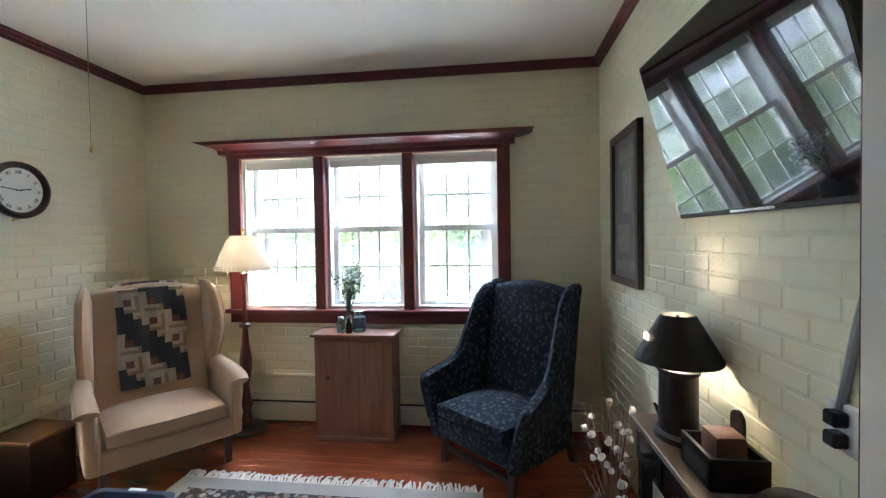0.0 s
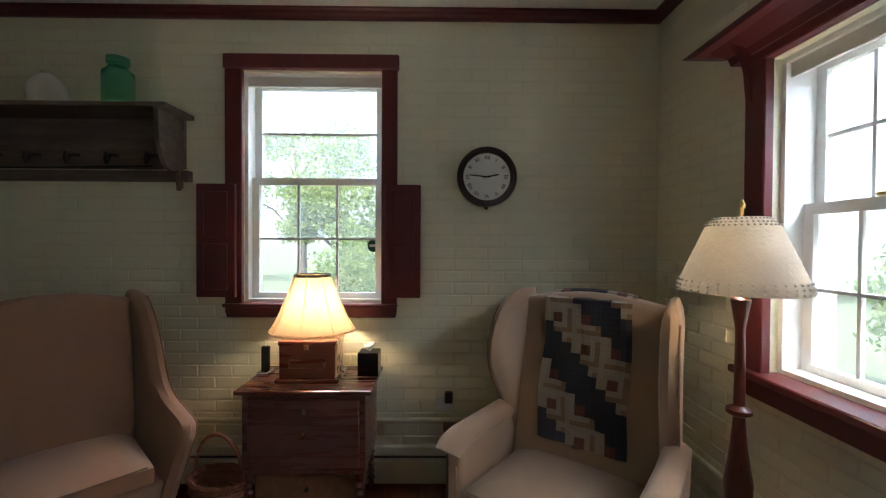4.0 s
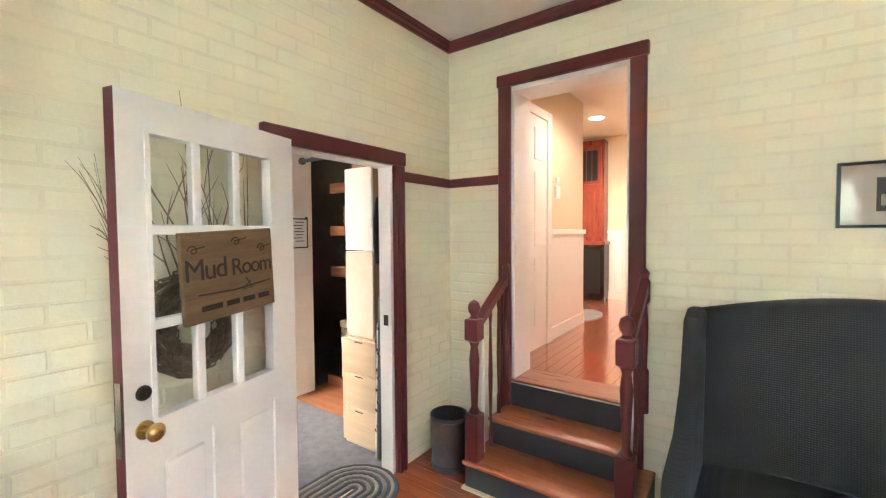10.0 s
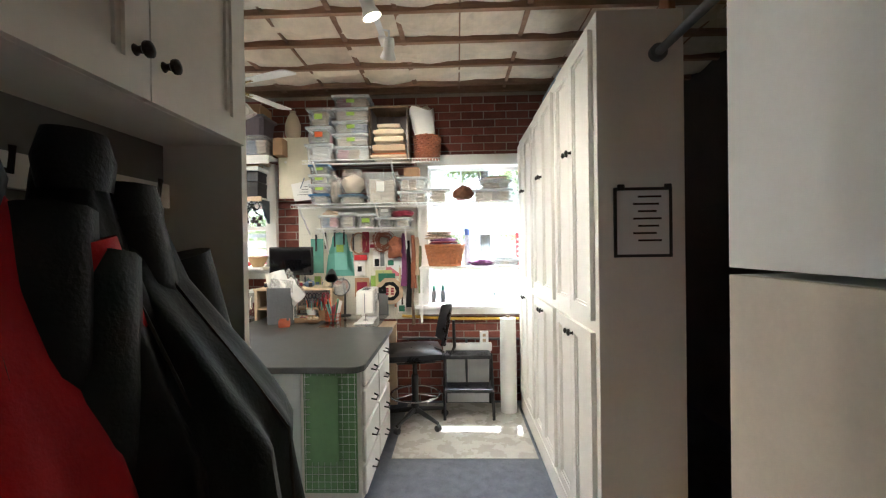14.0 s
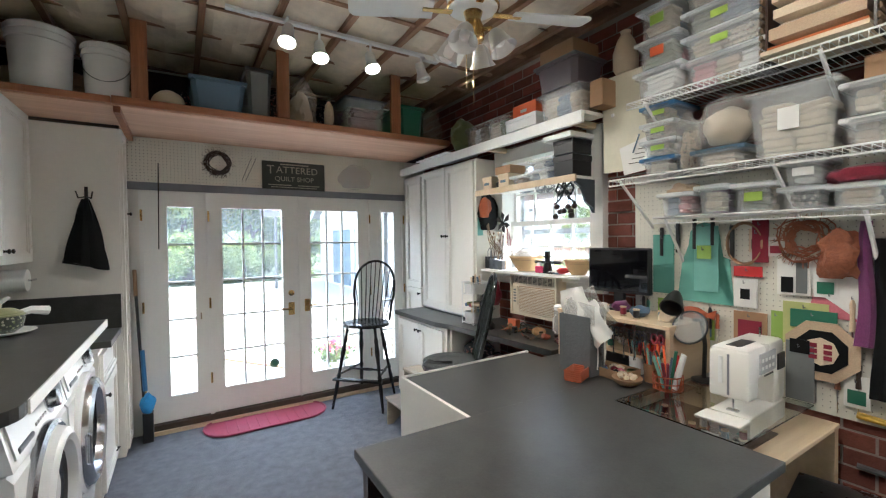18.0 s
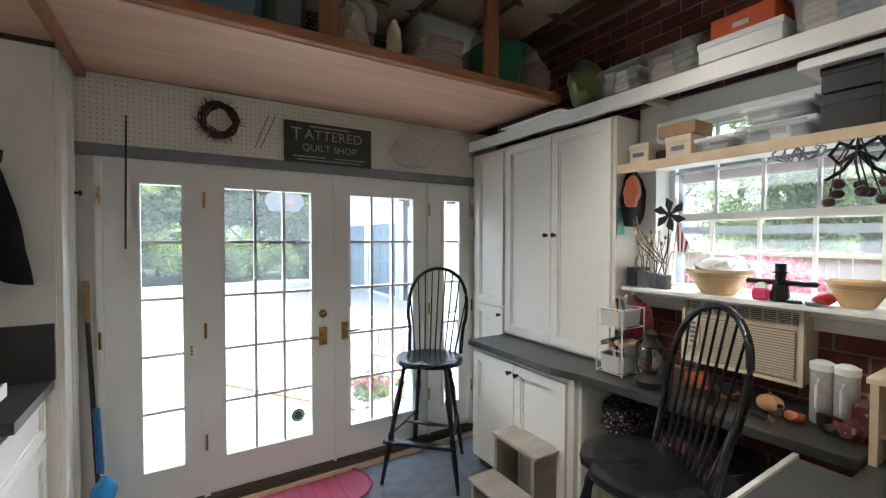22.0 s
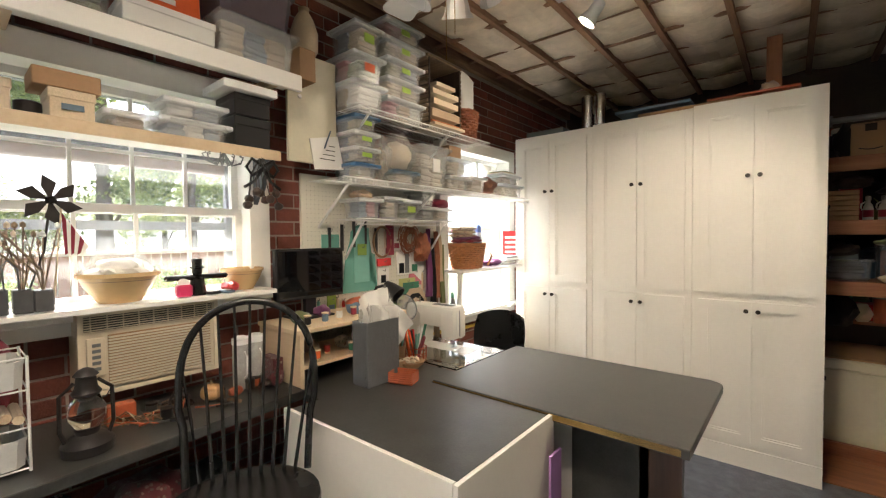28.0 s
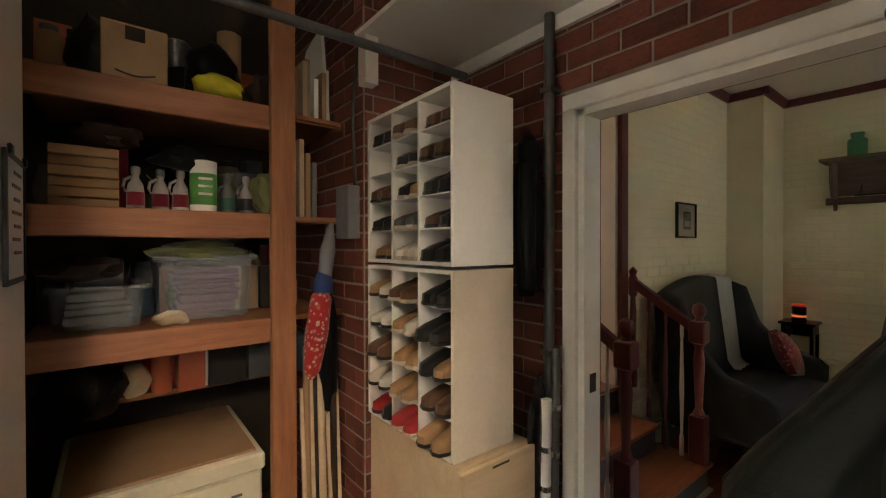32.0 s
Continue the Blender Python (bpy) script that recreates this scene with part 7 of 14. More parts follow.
part("folder", bx(3.212, 3.222, 0.93, 1.02, 0.0, 0.74), pm("lilac_plastic", (0.42, 0.22, 0.50), 0.4), ppl, world=True)
part("folder", bx(3.225, 3.235, 0.95, 1.05, 0.0, 0.5), GRID, ppl, world=True)
wb2 = thing("waste_basket", "small waste basket with a white liner beside the island", "waste basket", (2.98, 1.08, 0))
part("basket", lathe(BM(), [(0.09, 0), (0.115, 0.28), (0.12, 0.29), (0.11, 0.29), (0.085, 0.01)], seg=24), CARD_, wb2, smooth=True)
bm = BM()
rr0 = []
for h, r in ((0.29, 0.112), (0.305, 0.122), (0.27, 0.126), (0.20, 0.121)):
    rr0.append([bm.verts.new(((r + 0.005 * math.sin(9 * q + h * 40)) * math.cos(q), (r + 0.005 * math.sin(9 * q + h * 40)) * math.sin(q), h + 0.008 * math.sin(5 * q))) for q in [2 * math.pi * k / 40 for k in range(40)]])
for ra, rb in zip(rr0, rr0[1:]):
    for k in range(40):
        bm.faces.new((ra[k], ra[(k + 1) % 40], rb[(k + 1) % 40], rb[k]))
part("liner", bm, PLAST, wb2, "white plastic liner folded over the rim", smooth=True)

# sewing table with its machine
PLEXI = clear("clear_acrylic_sheet", (0.96, 0.98, 0.97), 0.0, 1.0)
stb = thing("sewing_table", "wooden sewing table with a clear acrylic top", "sewing table", (4.2, 0.47, 0))
part("tabletop", bx(3.865, 4.60, 0.205, 0.745, 0.765, 0.785, bev=0.003), BIRCH, stb, world=True)
part("acrylic_top", bx(3.875, 4.50, 0.26, 0.735, 0.862, 0.868), PLEXI, stb, "clear acrylic top over the machine bed", world=True)
for x, y in ((3.90, 0.29), (3.90, 0.70), (4.47, 0.70)):
    part("acrylic_leg", lathe(BM(), [(0.012, 0.785), (0.012, 0.862)], x, y, 0, 8), PLEXI, stb, world=True)
part("machine_well", bx(3.885, 4.27, 0.30, 0.74, 0.7855, 0.792), wood("dark_stained_tray", (0.07, 0.032, 0.018), (0.15, 0.075, 0.042), 0.4), stb, "dark stained tray under the clear top", world=True)
part("table_side", bx(4.56, 4.60, 0.21, 0.70, 0.0, 0.765), BIRCH, stb, world=True)
part("table_side", bx(3.87, 3.89, 0.21, 0.74, 0.0, 0.765), CABW, stb, world=True)
sew = thing("sewing_machine", "white sewing machine with a small screen", "sewing machine", (4.30, 0.415, 0.785), 3)
SEWW = pm("ivory_machine_plastic", (0.76, 0.74, 0.69), 0.3, 0.04, 4, 0.02, 40)
part("bed", bx(-0.19, 0.18, -0.075, 0.075, 0, 0.085, bev=0.012, seg=2), SEWW, sew, smooth=True)
part("extension_table", bx(-0.30, -0.195, -0.08, 0.08, 0.068, 0.085, bev=0.004), SEWW, sew, smooth=True)
part("pillar", bx(0.06, 0.18, -0.072, 0.072, 0.085, 0.30, bev=0.015, seg=2), SEWW, sew, smooth=True)
part("arm", bx(-0.19, 0.18, -0.068, 0.068, 0.215, 0.345, bev=0.016, seg=2), SEWW, sew, smooth=True)
part("head", bx(-0.195, -0.10, -0.072, 0.072, 0.145, 0.335, bev=0.014, seg=2), SEWW, sew, smooth=True)
part("face_seam", bx(-0.1965, -0.1945, -0.004, 0.004, 0.16, 0.32), GREYP, sew)
part("thread_guide", bx(-0.198, -0.19, 0.02, 0.035, 0.20, 0.31, bev=0.002), PLAST, sew)
part("screen", bx(0.085, 0.16, -0.078, -0.0715, 0.225, 0.29), BLACKPL, sew)
SEWP = pm("grey_control_panel", (0.42, 0.43, 0.44), 0.4)
part("button_panel", bx(-0.09, 0.07, -0.0725, -0.067, 0.235, 0.315), SEWP, sew)
for k in range(8):
    part("button", bx(-0.078 + 0.036 * (k % 4), -0.058 + 0.036 * (k % 4), -0.0745, -0.0722, 0.25 + 0.03 * (k // 4), 0.264 + 0.03 * (k // 4), bev=0.001), PLAST, sew)
part("speed_slider", bx(-0.05, 0.04, -0.0740, -0.0722, 0.222, 0.228), BLACKPL, sew)
part("top_slot", bx(-0.15, 0.0, -0.025, 0.025, 0.343, 0.347), BLACKPL, sew)
part("spool_pin", lathe(BM(), [(0.004, 0.34), (0.004, 0.385)], 0.12, 0.0, 0, 8), CHROME, sew)
part("needle_bar", tube(BM(), [(-0.15, 0, 0.15), (-0.15, 0, 0.09)], 0.004, 6), CHROME, sew)
part("presser_foot", bx(-0.162, -0.138, -0.02, 0.02, 0.087, 0.093), CHROME, sew)
part("hand_wheel", lathe(BM(), [(0.045, 0), (0.045, 0.02), (0.03, 0.026)], seg=18), SEWW, sew).matrix_basis = pose(0.18, 0, 0.26, 0, 90, 0)

# west run: coat locker, fridge, washers, uppers, tall end cabinet
lk = thing("coat_locker", "white open coat nook with a cupboard above", "coat rack", (1.33, 0.30, 0))
# nook back is a darker grey than its white sides
GREYIN = pm("grey_nook_back", (0.16, 0.15, 0.14), 0.8, 0.15, 4, 0.1, 50)
part("side_panel", bx(0.975, 1.0, 0.18, 0.40, 0.0, 2.44), CABW, lk, world=True)
part("side_panel", bx(1.67, 1.695, 0.18, 0.40, 0.0, 2.44), CABW, lk, world=True)
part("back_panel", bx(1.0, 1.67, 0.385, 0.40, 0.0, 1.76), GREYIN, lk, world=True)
part("cupboard", bx(1.0, 1.67, 0.19, 0.40, 1.76, 2.44), CABW, lk, world=True)
shaker_door(lk, "y", 0.19, -1, 1.005, 1.333, 1.755, 2.42, CABW, (1.30, 1.83))
shaker_door(lk, "y", 0.19, -1, 1.337, 1.665, 1.755, 2.42, CABW, (1.37, 1.83))
part("hook_rail", bx(1.0, 1.67, 0.37, 0.386, 1.60, 1.66), CABW, lk, world=True)
for k in range(4):
    part("hook", tube(BM(), [(1.08 + k * 0.165, 0.375, 1.63), (1.08 + k * 0.165, 0.33, 1.62), (1.08 + k * 0.165, 0.325, 1.66)], 0.006, 6), KNOBM, lk, world=True)


def jacket(label, place, turn, mat, w=0.44, h=0.95, d=0.15, hood=None, seed=0, flare=0.0):
    """A jacket hung by its collar: folds run down and it flares to the hem."""
    j = thing("jacket", label, "jacket", place, turn, "coats on the hooks")
    bm = BM()
    n, rows = 72, 26
    rings = []
    for r in range(rows + 1):
        v = r / rows
        ww = w * (0.16 + 0.34 * min(1, v * 2.8) ** 0.7 + 0.07 * v) * 1.0
        dd = d * (0.35 + 0.5 * min(1, v * 2.2) + 0.25 * v + flare * min(1, max(0, (v - 0.15) / 0.3)))
        ring = []
        for k in range(n):
            a = 2 * math.pi * k / n
            fold = 1 + (0.13 * math.sin(a * 7 + seed + v * 1.3) + 0.07 * math.sin(a * 11 + 2.4 * seed - v * 3.1)) * v ** 0.7 + 0.14 * noise.noise((math.cos(a) * 2, math.sin(a) * 2, v * 4 + seed))
            ring.append(bm.verts.new((ww * math.cos(a) * fold, dd * math.sin(a) * fold - dd * 0.6, -v * h)))
        rings.append(ring)
    for ra, rb in zip(rings, rings[1:]):
        for k in range(n):
            bm.faces.new((ra[k], rb[k], rb[(k + 1) % n], ra[(k + 1) % n]))
    bm.faces.new(rings[0])
    bm.faces.new(rings[-1][::-1])
    part("body", bm, mat, j, smooth=True)
    for s in (-1, 1):
        pts = [(s * w * 0.40, -d * 0.5, -0.10), (s * w * 0.55, -d * 0.75, -0.30), (s * w * 0.58, -d * 0.8, -0.52), (s * w * 0.54, -d * 0.9, -0.74)]
        part("sleeve", tube(BM(), pts, 0.062, 10, r_end=0.05), mat, j, smooth=True)
    part("collar", lathe(BM(), [(0.066, -0.06), (0.074, -0.01), (0.058, 0.035), (0.04, 0.03)], 0, -d * 0.35, 0, 16, sx=0.9, sy=0.62, cap=False), hood or mat, j, smooth=True)
    part("zip", tube(BM(), [(0, -1.6 * d * (0.35 + 0.5 * min(1, v * 2.2) + 0.25 * v + flare * min(1, max(0, (v - 0.15) / 0.3))) + 0.002, -v * h) for v in (0.06, 0.15, 0.25, 0.35, 0.46, 0.6, 0.8, 0.97)], 0.003, 5), KNOBM, j)
    return j


RED = pm("red_nylon", (0.40, 0.008, 0.012), 0.6, 0.18, 6, 0.15, 140)
RED.node_tree.nodes["Principled BSDF"].inputs["Specular IOR Level"].default_value = 0.15
BLK = fabric("black_nylon", (0.005, 0.0055, 0.006), 140, 0.5, 0.2)
DGR = fabric("dark_green_grey_nylon", (0.008, 0.012, 0.0115), 140, 0.5, 0.2)
jacket("red hooded jacket on a hook", (1.09, 0.29, 1.60), -6, RED, 0.34, 1.05, 0.12, fabric("grey_fleece", (0.05, 0.05, 0.05), 120), 1, 0.12)
jacket("black rain jacket on a hook", (1.27, 0.29, 1.65), 4, BLK, 0.20, 1.08, 0.115, None, 2, 0.4)
jacket("dark green-grey parka on a hook", (1.37, 0.285, 1.58), 8, DGR, 0.33, 0.95, 0.13, BLK, 3, 0.6)

fg = thing("refrigerator", "white top-freezer refrigerator with long handles", "refrigerator", (1.43, 0.80, 0))
part("cabinet", bx(1.02, 1.80, 0.41, 1.19, 0.02, 1.70, bev=0.006), APPL, fg, world=True)
for z0, z1 in ((0.06, 1.175), (1.19, 1.70)):
    dr = part("door", bx(1.80, 1.862, 0.412, 1.188, z0, z1, bev=0.012, seg=2), APPL, fg, world=True, smooth=True)
    zt, zb = (1.62, 1.215) if z0 > 1 else (1.165, 0.81)
    part("handle", tube(BM(), [(1.860, 0.455, zt), (1.876, 0.455, zt - 0.015), (1.880, 0.455, zt - 0.06), (1.880, 0.455, zb + 0.06), (1.876, 0.455, zb + 0.015), (1.860, 0.455, zb)], 0.010, 12), APPL, dr, world=True, smooth=True)
part("kick_grille", bx(1.78, 1.80, 0.43, 1.17, 0.0, 0.06), BLACKPL, fg, world=True)
CHALK = pm("slate_chalkboard", (0.085, 0.095, 0.105), 0.75, 0.2, 8, 0.08, 60)
CHALKW = pm("white_sign_paint", (0.62, 0.62, 0.58), 0.8, 0.15, 20, 0.05, 60)
ls = thing("laundry_sign", "grey slate sign lettered Laundry Room on the fridge", "sign", (1.8625, 0.84, 1.575))
part("plaque", bx(0, 0.008, -0.235, 0.235, -0.085, 0.085, bev=0.003), CHALK, ls)
words("LAUNDRY ROOM", 0.048, CHALKW, ls, pose(0.0085, 0.0, 0.04, 90, 0, 90), spacing=1.1)
for y0, y1, z in ((-0.19, 0.14, -0.015), (-0.14, 0.17, -0.05)):
    part("lettering_bar", bx(0.008, 0.009, y0, y1, z - 0.006, z + 0.006), CHALKW, ls)


DOORGL = pm("dark_door_glass", (0.012, 0.012, 0.013), 0.08, 0.2, 6, 0, 30)


def washer(label, y0, y1, drum):
    w = thing("washing_machine", label, "washing machine", (1.5, (y0 + y1) / 2, 0), group="laundry machines")
    part("cabinet", bx(1.10, 1.80, y0 + 0.004, y1 - 0.004, 0.02, 1.045, bev=0.008), APPL, w, world=True)
    bm = slab(BM(), [(1.80, 0.03), (1.835, 0.05), (1.862, 0.30), (1.868, 0.60), (1.858, 0.84), (1.84, 0.865), (1.80, 0.865)], "y", y0 + 0.006, y1 - 0.006)
    part("front_panel", bm, APPL, w, world=True)
    part("control_panel", slab(BM(), [(1.80, 0.872), (1.857, 0.872), (1.852, 0.90), (1.822, 1.04), (1.80, 1.04)], "y", y0 + 0.006, y1 - 0.006), APPL, w, world=True)
    ym = (y0 + y1) / 2
    dr = part("porthole_ring", lathe(BM(), [(0.272, -0.01), (0.275, 0.012), (0.262, 0.045), (0.235, 0.058), (0.212, 0.050), (0.198, 0.020), (0.195, 0.005)], seg=44, cap=False), drum, w, smooth=True)
    dr.matrix_basis = wm(w).inverted() @ pose(1.865, ym, 0.60, 0, 90, 0)
    part("bezel", lathe(BM(), [(0.300, -0.012), (0.300, 0.012), (0.284, 0.022), (0.272, 0.016)], seg=44, cap=False), CHROME if drum == APPL else APPL, dr, smooth=True)
    part("porthole_glass", lathe(BM(), [(0.200, 0.018), (0.16, 0.004), (0.08, -0.02), (0.001, -0.028)], seg=36, cap=False), DOORGL, dr, smooth=True)
    part("door_handle", bx(1.905, 1.925, y0 + 0.075, y0 + 0.105, 0.53, 0.67, bev=0.006), CHROME, w, world=True)
    kn = part("dial", lathe(BM(), [(0.050, 0), (0.050, 0.008), (0.036, 0.012), (0.034, 0.038), (0.026, 0.043), (0.001, 0.043)], seg=28), CHROME, w, smooth=True)
    kn.matrix_basis = wm(w).inverted() @ pose(1.838, ym + 0.13, 0.95, 0, 78, 0)
    dw = part("soap_drawer", slab(BM(), [(1.838, 0.895), (1.858, 0.90), (1.832, 1.02), (1.812, 1.02)], "y", y0 + 0.04, ym - 0.10), APPL, w, world=True)
    part("drawer_pull", bx(1.846, 1.860, y0 + 0.07, ym - 0.13, 0.905, 0.925, bev=0.004), STEEL, dw, world=True)
    part("display", slab(BM(), [(1.842, 0.925), (1.850, 0.928), (1.832, 1.005), (1.825, 1.005)], "y", ym + 0.195, ym + 0.32), STEEL, w, world=True)
    for k in range(5):
        part("button", bx(1.838, 1.850, ym - 0.07 + k * 0.03, ym - 0.052 + k * 0.03, 0.915, 0.93, bev=0.003), CHROME, w, world=True)
    return w


washer("white front-loading washing machine with a dark porthole", 1.35, 2.06, APPL)
washer("white front-loading dryer with a chrome-ringed porthole", 2.07, 2.78, CHROME)
wct = thing("laundry_counter", "dark laminate counter over the laundry machines", "counter", (1.45, 2.0, 1.06))
part("countertop", slab(BM(), [(0.835, 2.92), (0.835, 1.195), (1.80, 1.195)] + arc(1.80, 1.30, 0.10, 270, 360, 5, 0.10) + [(1.90, 2.92)], "z", 1.058, 1.10, 0.003), LAMIN, wct, world=True)
part("white_edge", bx(1.90, 1.906, 1.33, 2.92, 1.056, 1.10), WHITE, wct, world=True)
part("backsplash", bx(0.835, 0.975, 1.20, 3.44, 1.10, 1.22), LAMIN, wct, world=True)
part("counter_step", bx(1.0, 1.92, 2.925, 3.445, 0.92, 0.96), LAMIN, wct, world=True)
part("end_splash", bx(0.98, 1.925, 3.43, 3.447, 0.96, 1.205), LAMIN, wct, world=True)
bw = thing("laundry_base_cabinet", "white base cabinet with a drawer beside the dryer", "cabinet", (1.5, 3.12, 0))
part("body", bx(1.0, 1.87, 2.80, 3.447, 0.02, 0.92), CABW, bw, world=True)
shaker_door(bw, "x", 1.87, 1, 2.82, 3.43, 0.06, 0.70, CABW, (2.87, 0.64))
shaker_door(bw, "x", 1.87, 1, 2.82, 3.43, 0.72, 0.90, CABW, None, 0.03, "drawer")
part("pull", tube(BM(), [(1.892, 3.30, 0.12), (1.905, 3.33, 0.13), (1.892, 3.36, 0.12)], 0.005, 6), KNOBM, bw, world=True)
for k, (ya, yb) in enumerate(((1.20, 2.405), (2.41, 3.445))):
    ub = thing("wall_cabinet", "white two-door wall cabinet above the laundry", "cabinet", (1.2, (ya + yb) / 2, 1.46), group="white wall cabinets")
    part("body", bx(0.835, 1.44, ya, yb, 1.46, 2.435), CABW, ub, world=True)
    ym = (ya + yb) / 2
    shaker_door(ub, "x", 1.44, 1, ya + 0.01, ym - 0.002, 1.455, 2.42, CABW, (ym - 0.035, 1.53))
    shaker_door(ub, "x", 1.44, 1, ym + 0.002, yb - 0.01, 1.455, 2.42, CABW, (ym + 0.035, 1.53))
ub = thing("wall_cabinet", "white cupboard above the refrigerator", "cabinet", (1.4, 0.8, 1.74), group="white wall cabinets")
part("body", bx(0.835, 1.62, 0.42, 1.195, 1.76, 2.435), CABW, ub, world=True)
shaker_door(ub, "x", 1.62, 1, 0.43, 0.805, 1.765, 2.42, CABW, (0.77, 1.86))
shaker_door(ub, "x", 1.62, 1, 0.81, 1.185, 1.765, 2.42, CABW, (0.85, 1.86))
ec = thing("broom_cabinet", "tall white end cabinet beside the french doors", "cabinet", (1.5, 3.6, 0))
part("body", bx(0.835, 1.93, 3.45, 3.76, 0.0, 2.43), CABW, ec, world=True)
shaker_door(ec, "x", 1.93, 1, 3.46, 3.74, 0.05, 2.40, CABW, (3.72, 1.80))
part("top_scribe", bx(1.46, 1.94, 3.435, 3.45, 2.40, 2.432), DARKWALL, ec, world=True)
# ---- mud room: kinds of loose things ----


def film(name, tint, cover, rough):
    """Thin clear plastic: most of it lets what is behind show through."""
    m, nt, b = _setup(name)
    v = _coord(nt, "Object")
    n = _noise(nt, 7.0, 3, 0.6, v)
    b.inputs["Base Color"].default_value = (*tint, 1)
    nt.links.new(_math(nt, "ADD", _math(nt, "MULTIPLY", n.outputs[0], 0.25), rough - 0.1), b.inputs["Roughness"])
    nt.links.new(_math(nt, "ADD", _math(nt, "MULTIPLY", n.outputs[0], 0.2), cover - 0.1), b.inputs["Alpha"])
    _bump(nt, b, n.outputs[0], 0.15)
    return m


BINC = film("clear_bin_plastic", (0.80, 0.82, 0.82), 0.24, 0.25)
# darker version of the clear bin plastic, for the south shelves
BINDULL = film("dark_bin_plastic", (0.42, 0.45, 0.48), 0.25, 0.35)
BINLID = film("milky_bin_lid", (0.86, 0.88, 0.88), 0.62, 0.3)
BAGC = film("clear_bag_film", (0.74, 0.73, 0.70), 0.28, 0.2)
CARD = pm("brown_cardboard", (0.36, 0.22, 0.12), 0.85, 0.12, 5, 0.1, 60)
BLUEB = pm("blue_tote_plastic", (0.10, 0.16, 0.22), 0.45, 0.1, 4, 0.03, 60)
GREYB = pm("grey_tote_plastic", (0.16, 0.17, 0.17), 0.45, 0.1, 4, 0.03, 60)
GREENB = pm("green_tote_plastic", (0.03, 0.15, 0.09), 0.45, 0.1, 4, 0.03, 60)
LIME = pm("lime_card", (0.38, 0.55, 0.08), 0.7)
ORANGE = pm("orange_card", (0.75, 0.13, 0.03), 0.6)
TERRA = pm("terracotta_plastic", (0.42, 0.10, 0.04), 0.5)
TEAL = pm("teal_plastic", (0.20, 0.46, 0.40), 0.45, 0.1)
CREAMC = fabric("cream_cotton", (0.62, 0.51, 0.36), 180, 0.95, 0.12)
BEIGE = fabric("beige_cotton", (0.48, 0.36, 0.24), 180, 0.95, 0.15)
WINE = fabric("wine_red_cotton", (0.22, 0.015, 0.035), 180, 0.95, 0.2)
PURP = fabric("purple_cotton", (0.14, 0.03, 0.11), 180, 0.95, 0.2)
GREENF = fabric("olive_cotton", (0.14, 0.16, 0.06), 180, 0.95, 0.2)
BLUEF = fabric("faded_blue_cotton", (0.10, 0.16, 0.26), 180, 0.95, 0.2)
PINKF = fabric("pink_cotton", (0.55, 0.16, 0.20), 180, 0.95, 0.2)
PRINT = pattern("printed_cotton", (0.50, 0.42, 0.32), [(0.26, 0.06, 0.05), (0.14, 0.18, 0.12), (0.09, 0.10, 0.15)], 70, 0.9)
DOTS = pattern("dotted_cotton", (0.03, 0.03, 0.035), [(0.5, 0.48, 0.42), (0.35, 0.08, 0.06)], 55, 0.9)
PAPERW = pm("white_paper", (0.80, 0.79, 0.75), 0.8, 0.05, 6, 0.05, 60)
RATTAN = pm("honey_wicker", (0.42, 0.17, 0.06), 0.65, 0.35, 30, 0.6, 90)
REDPL = pm("red_plastic", (0.50, 0.03, 0.03), 0.4)
DARKF = fabric("dark_brown_cotton", (0.035, 0.024, 0.018), 160, 0.95, 0.2)
CLOTHS = [CREAMC, BEIGE, WINE, GREENF, BLUEF, PINKF, PRINT, DOTS, PURP]
rng = random.Random(77)


def shell(bm, x0, x1, y0, y1, z0, z1, taper=0.0, t=0.004, rim=0.012, lip=0.02):
    """An open tapered tub with a wall thickness and a turned rim."""
    rows = [(0, z0, 0), (taper * 0, z0, taper), (0, z1, 0)]
    loops = []
    for inset, z in ((taper, z0), (0.0, z1 - lip), (-rim, z1 - lip), (-rim, z1), (t, z1), (taper + t, z0 + t)):
        a = (x0 + inset, x1 - inset, y0 + inset, y1 - inset)
        c = min(0.03, (a[1] - a[0]) * 0.15, (a[3] - a[2]) * 0.15)
        pts = [(a[0] + c, a[2]), (a[1] - c, a[2]), (a[1], a[2] + c), (a[1], a[3] - c), (a[1] - c, a[3]), (a[0] + c, a[3]), (a[0], a[3] - c), (a[0], a[2] + c)]
        loops.append([bm.verts.new((px, py, z)) for px, py in pts])
    for la, lb in zip(loops, loops[1:]):
        for k in range(8):
            bm.faces.new((la[k], la[(k + 1) % 8], lb[(k + 1) % 8], lb[k]))
    bm.faces.new(loops[0][::-1])
    bm.faces.new(loops[-1])
    return bm


def wad(bm, c, s, seed):
    """Folded goods pressed into a box: an uneven stack of soft layers."""
    r = random.Random(int(abs(seed) * 1000) + 7)
    z = c[2] - s[2]
    while z < c[2] + s[2] * 0.85:
        h = r.uniform(0.016, 0.036)
        e = [s[k] * r.uniform(0.74, 1.0) for k in (0, 0, 1, 1)]
        b0 = len(bm.verts)
        box(bm, c[0] - e[0], c[0] + e[1], c[1] - e[2], c[1] + e[3], z, z + h - 0.001, min(0.010, h * 0.38), 2)
        bm.verts.ensure_lookup_table()
        for v in bm.verts[b0:]:
            v.co.z += 0.006 * noise.noise(Vector((v.co.x * 14, v.co.y * 14, z * 5)))
        z += h
    return bm


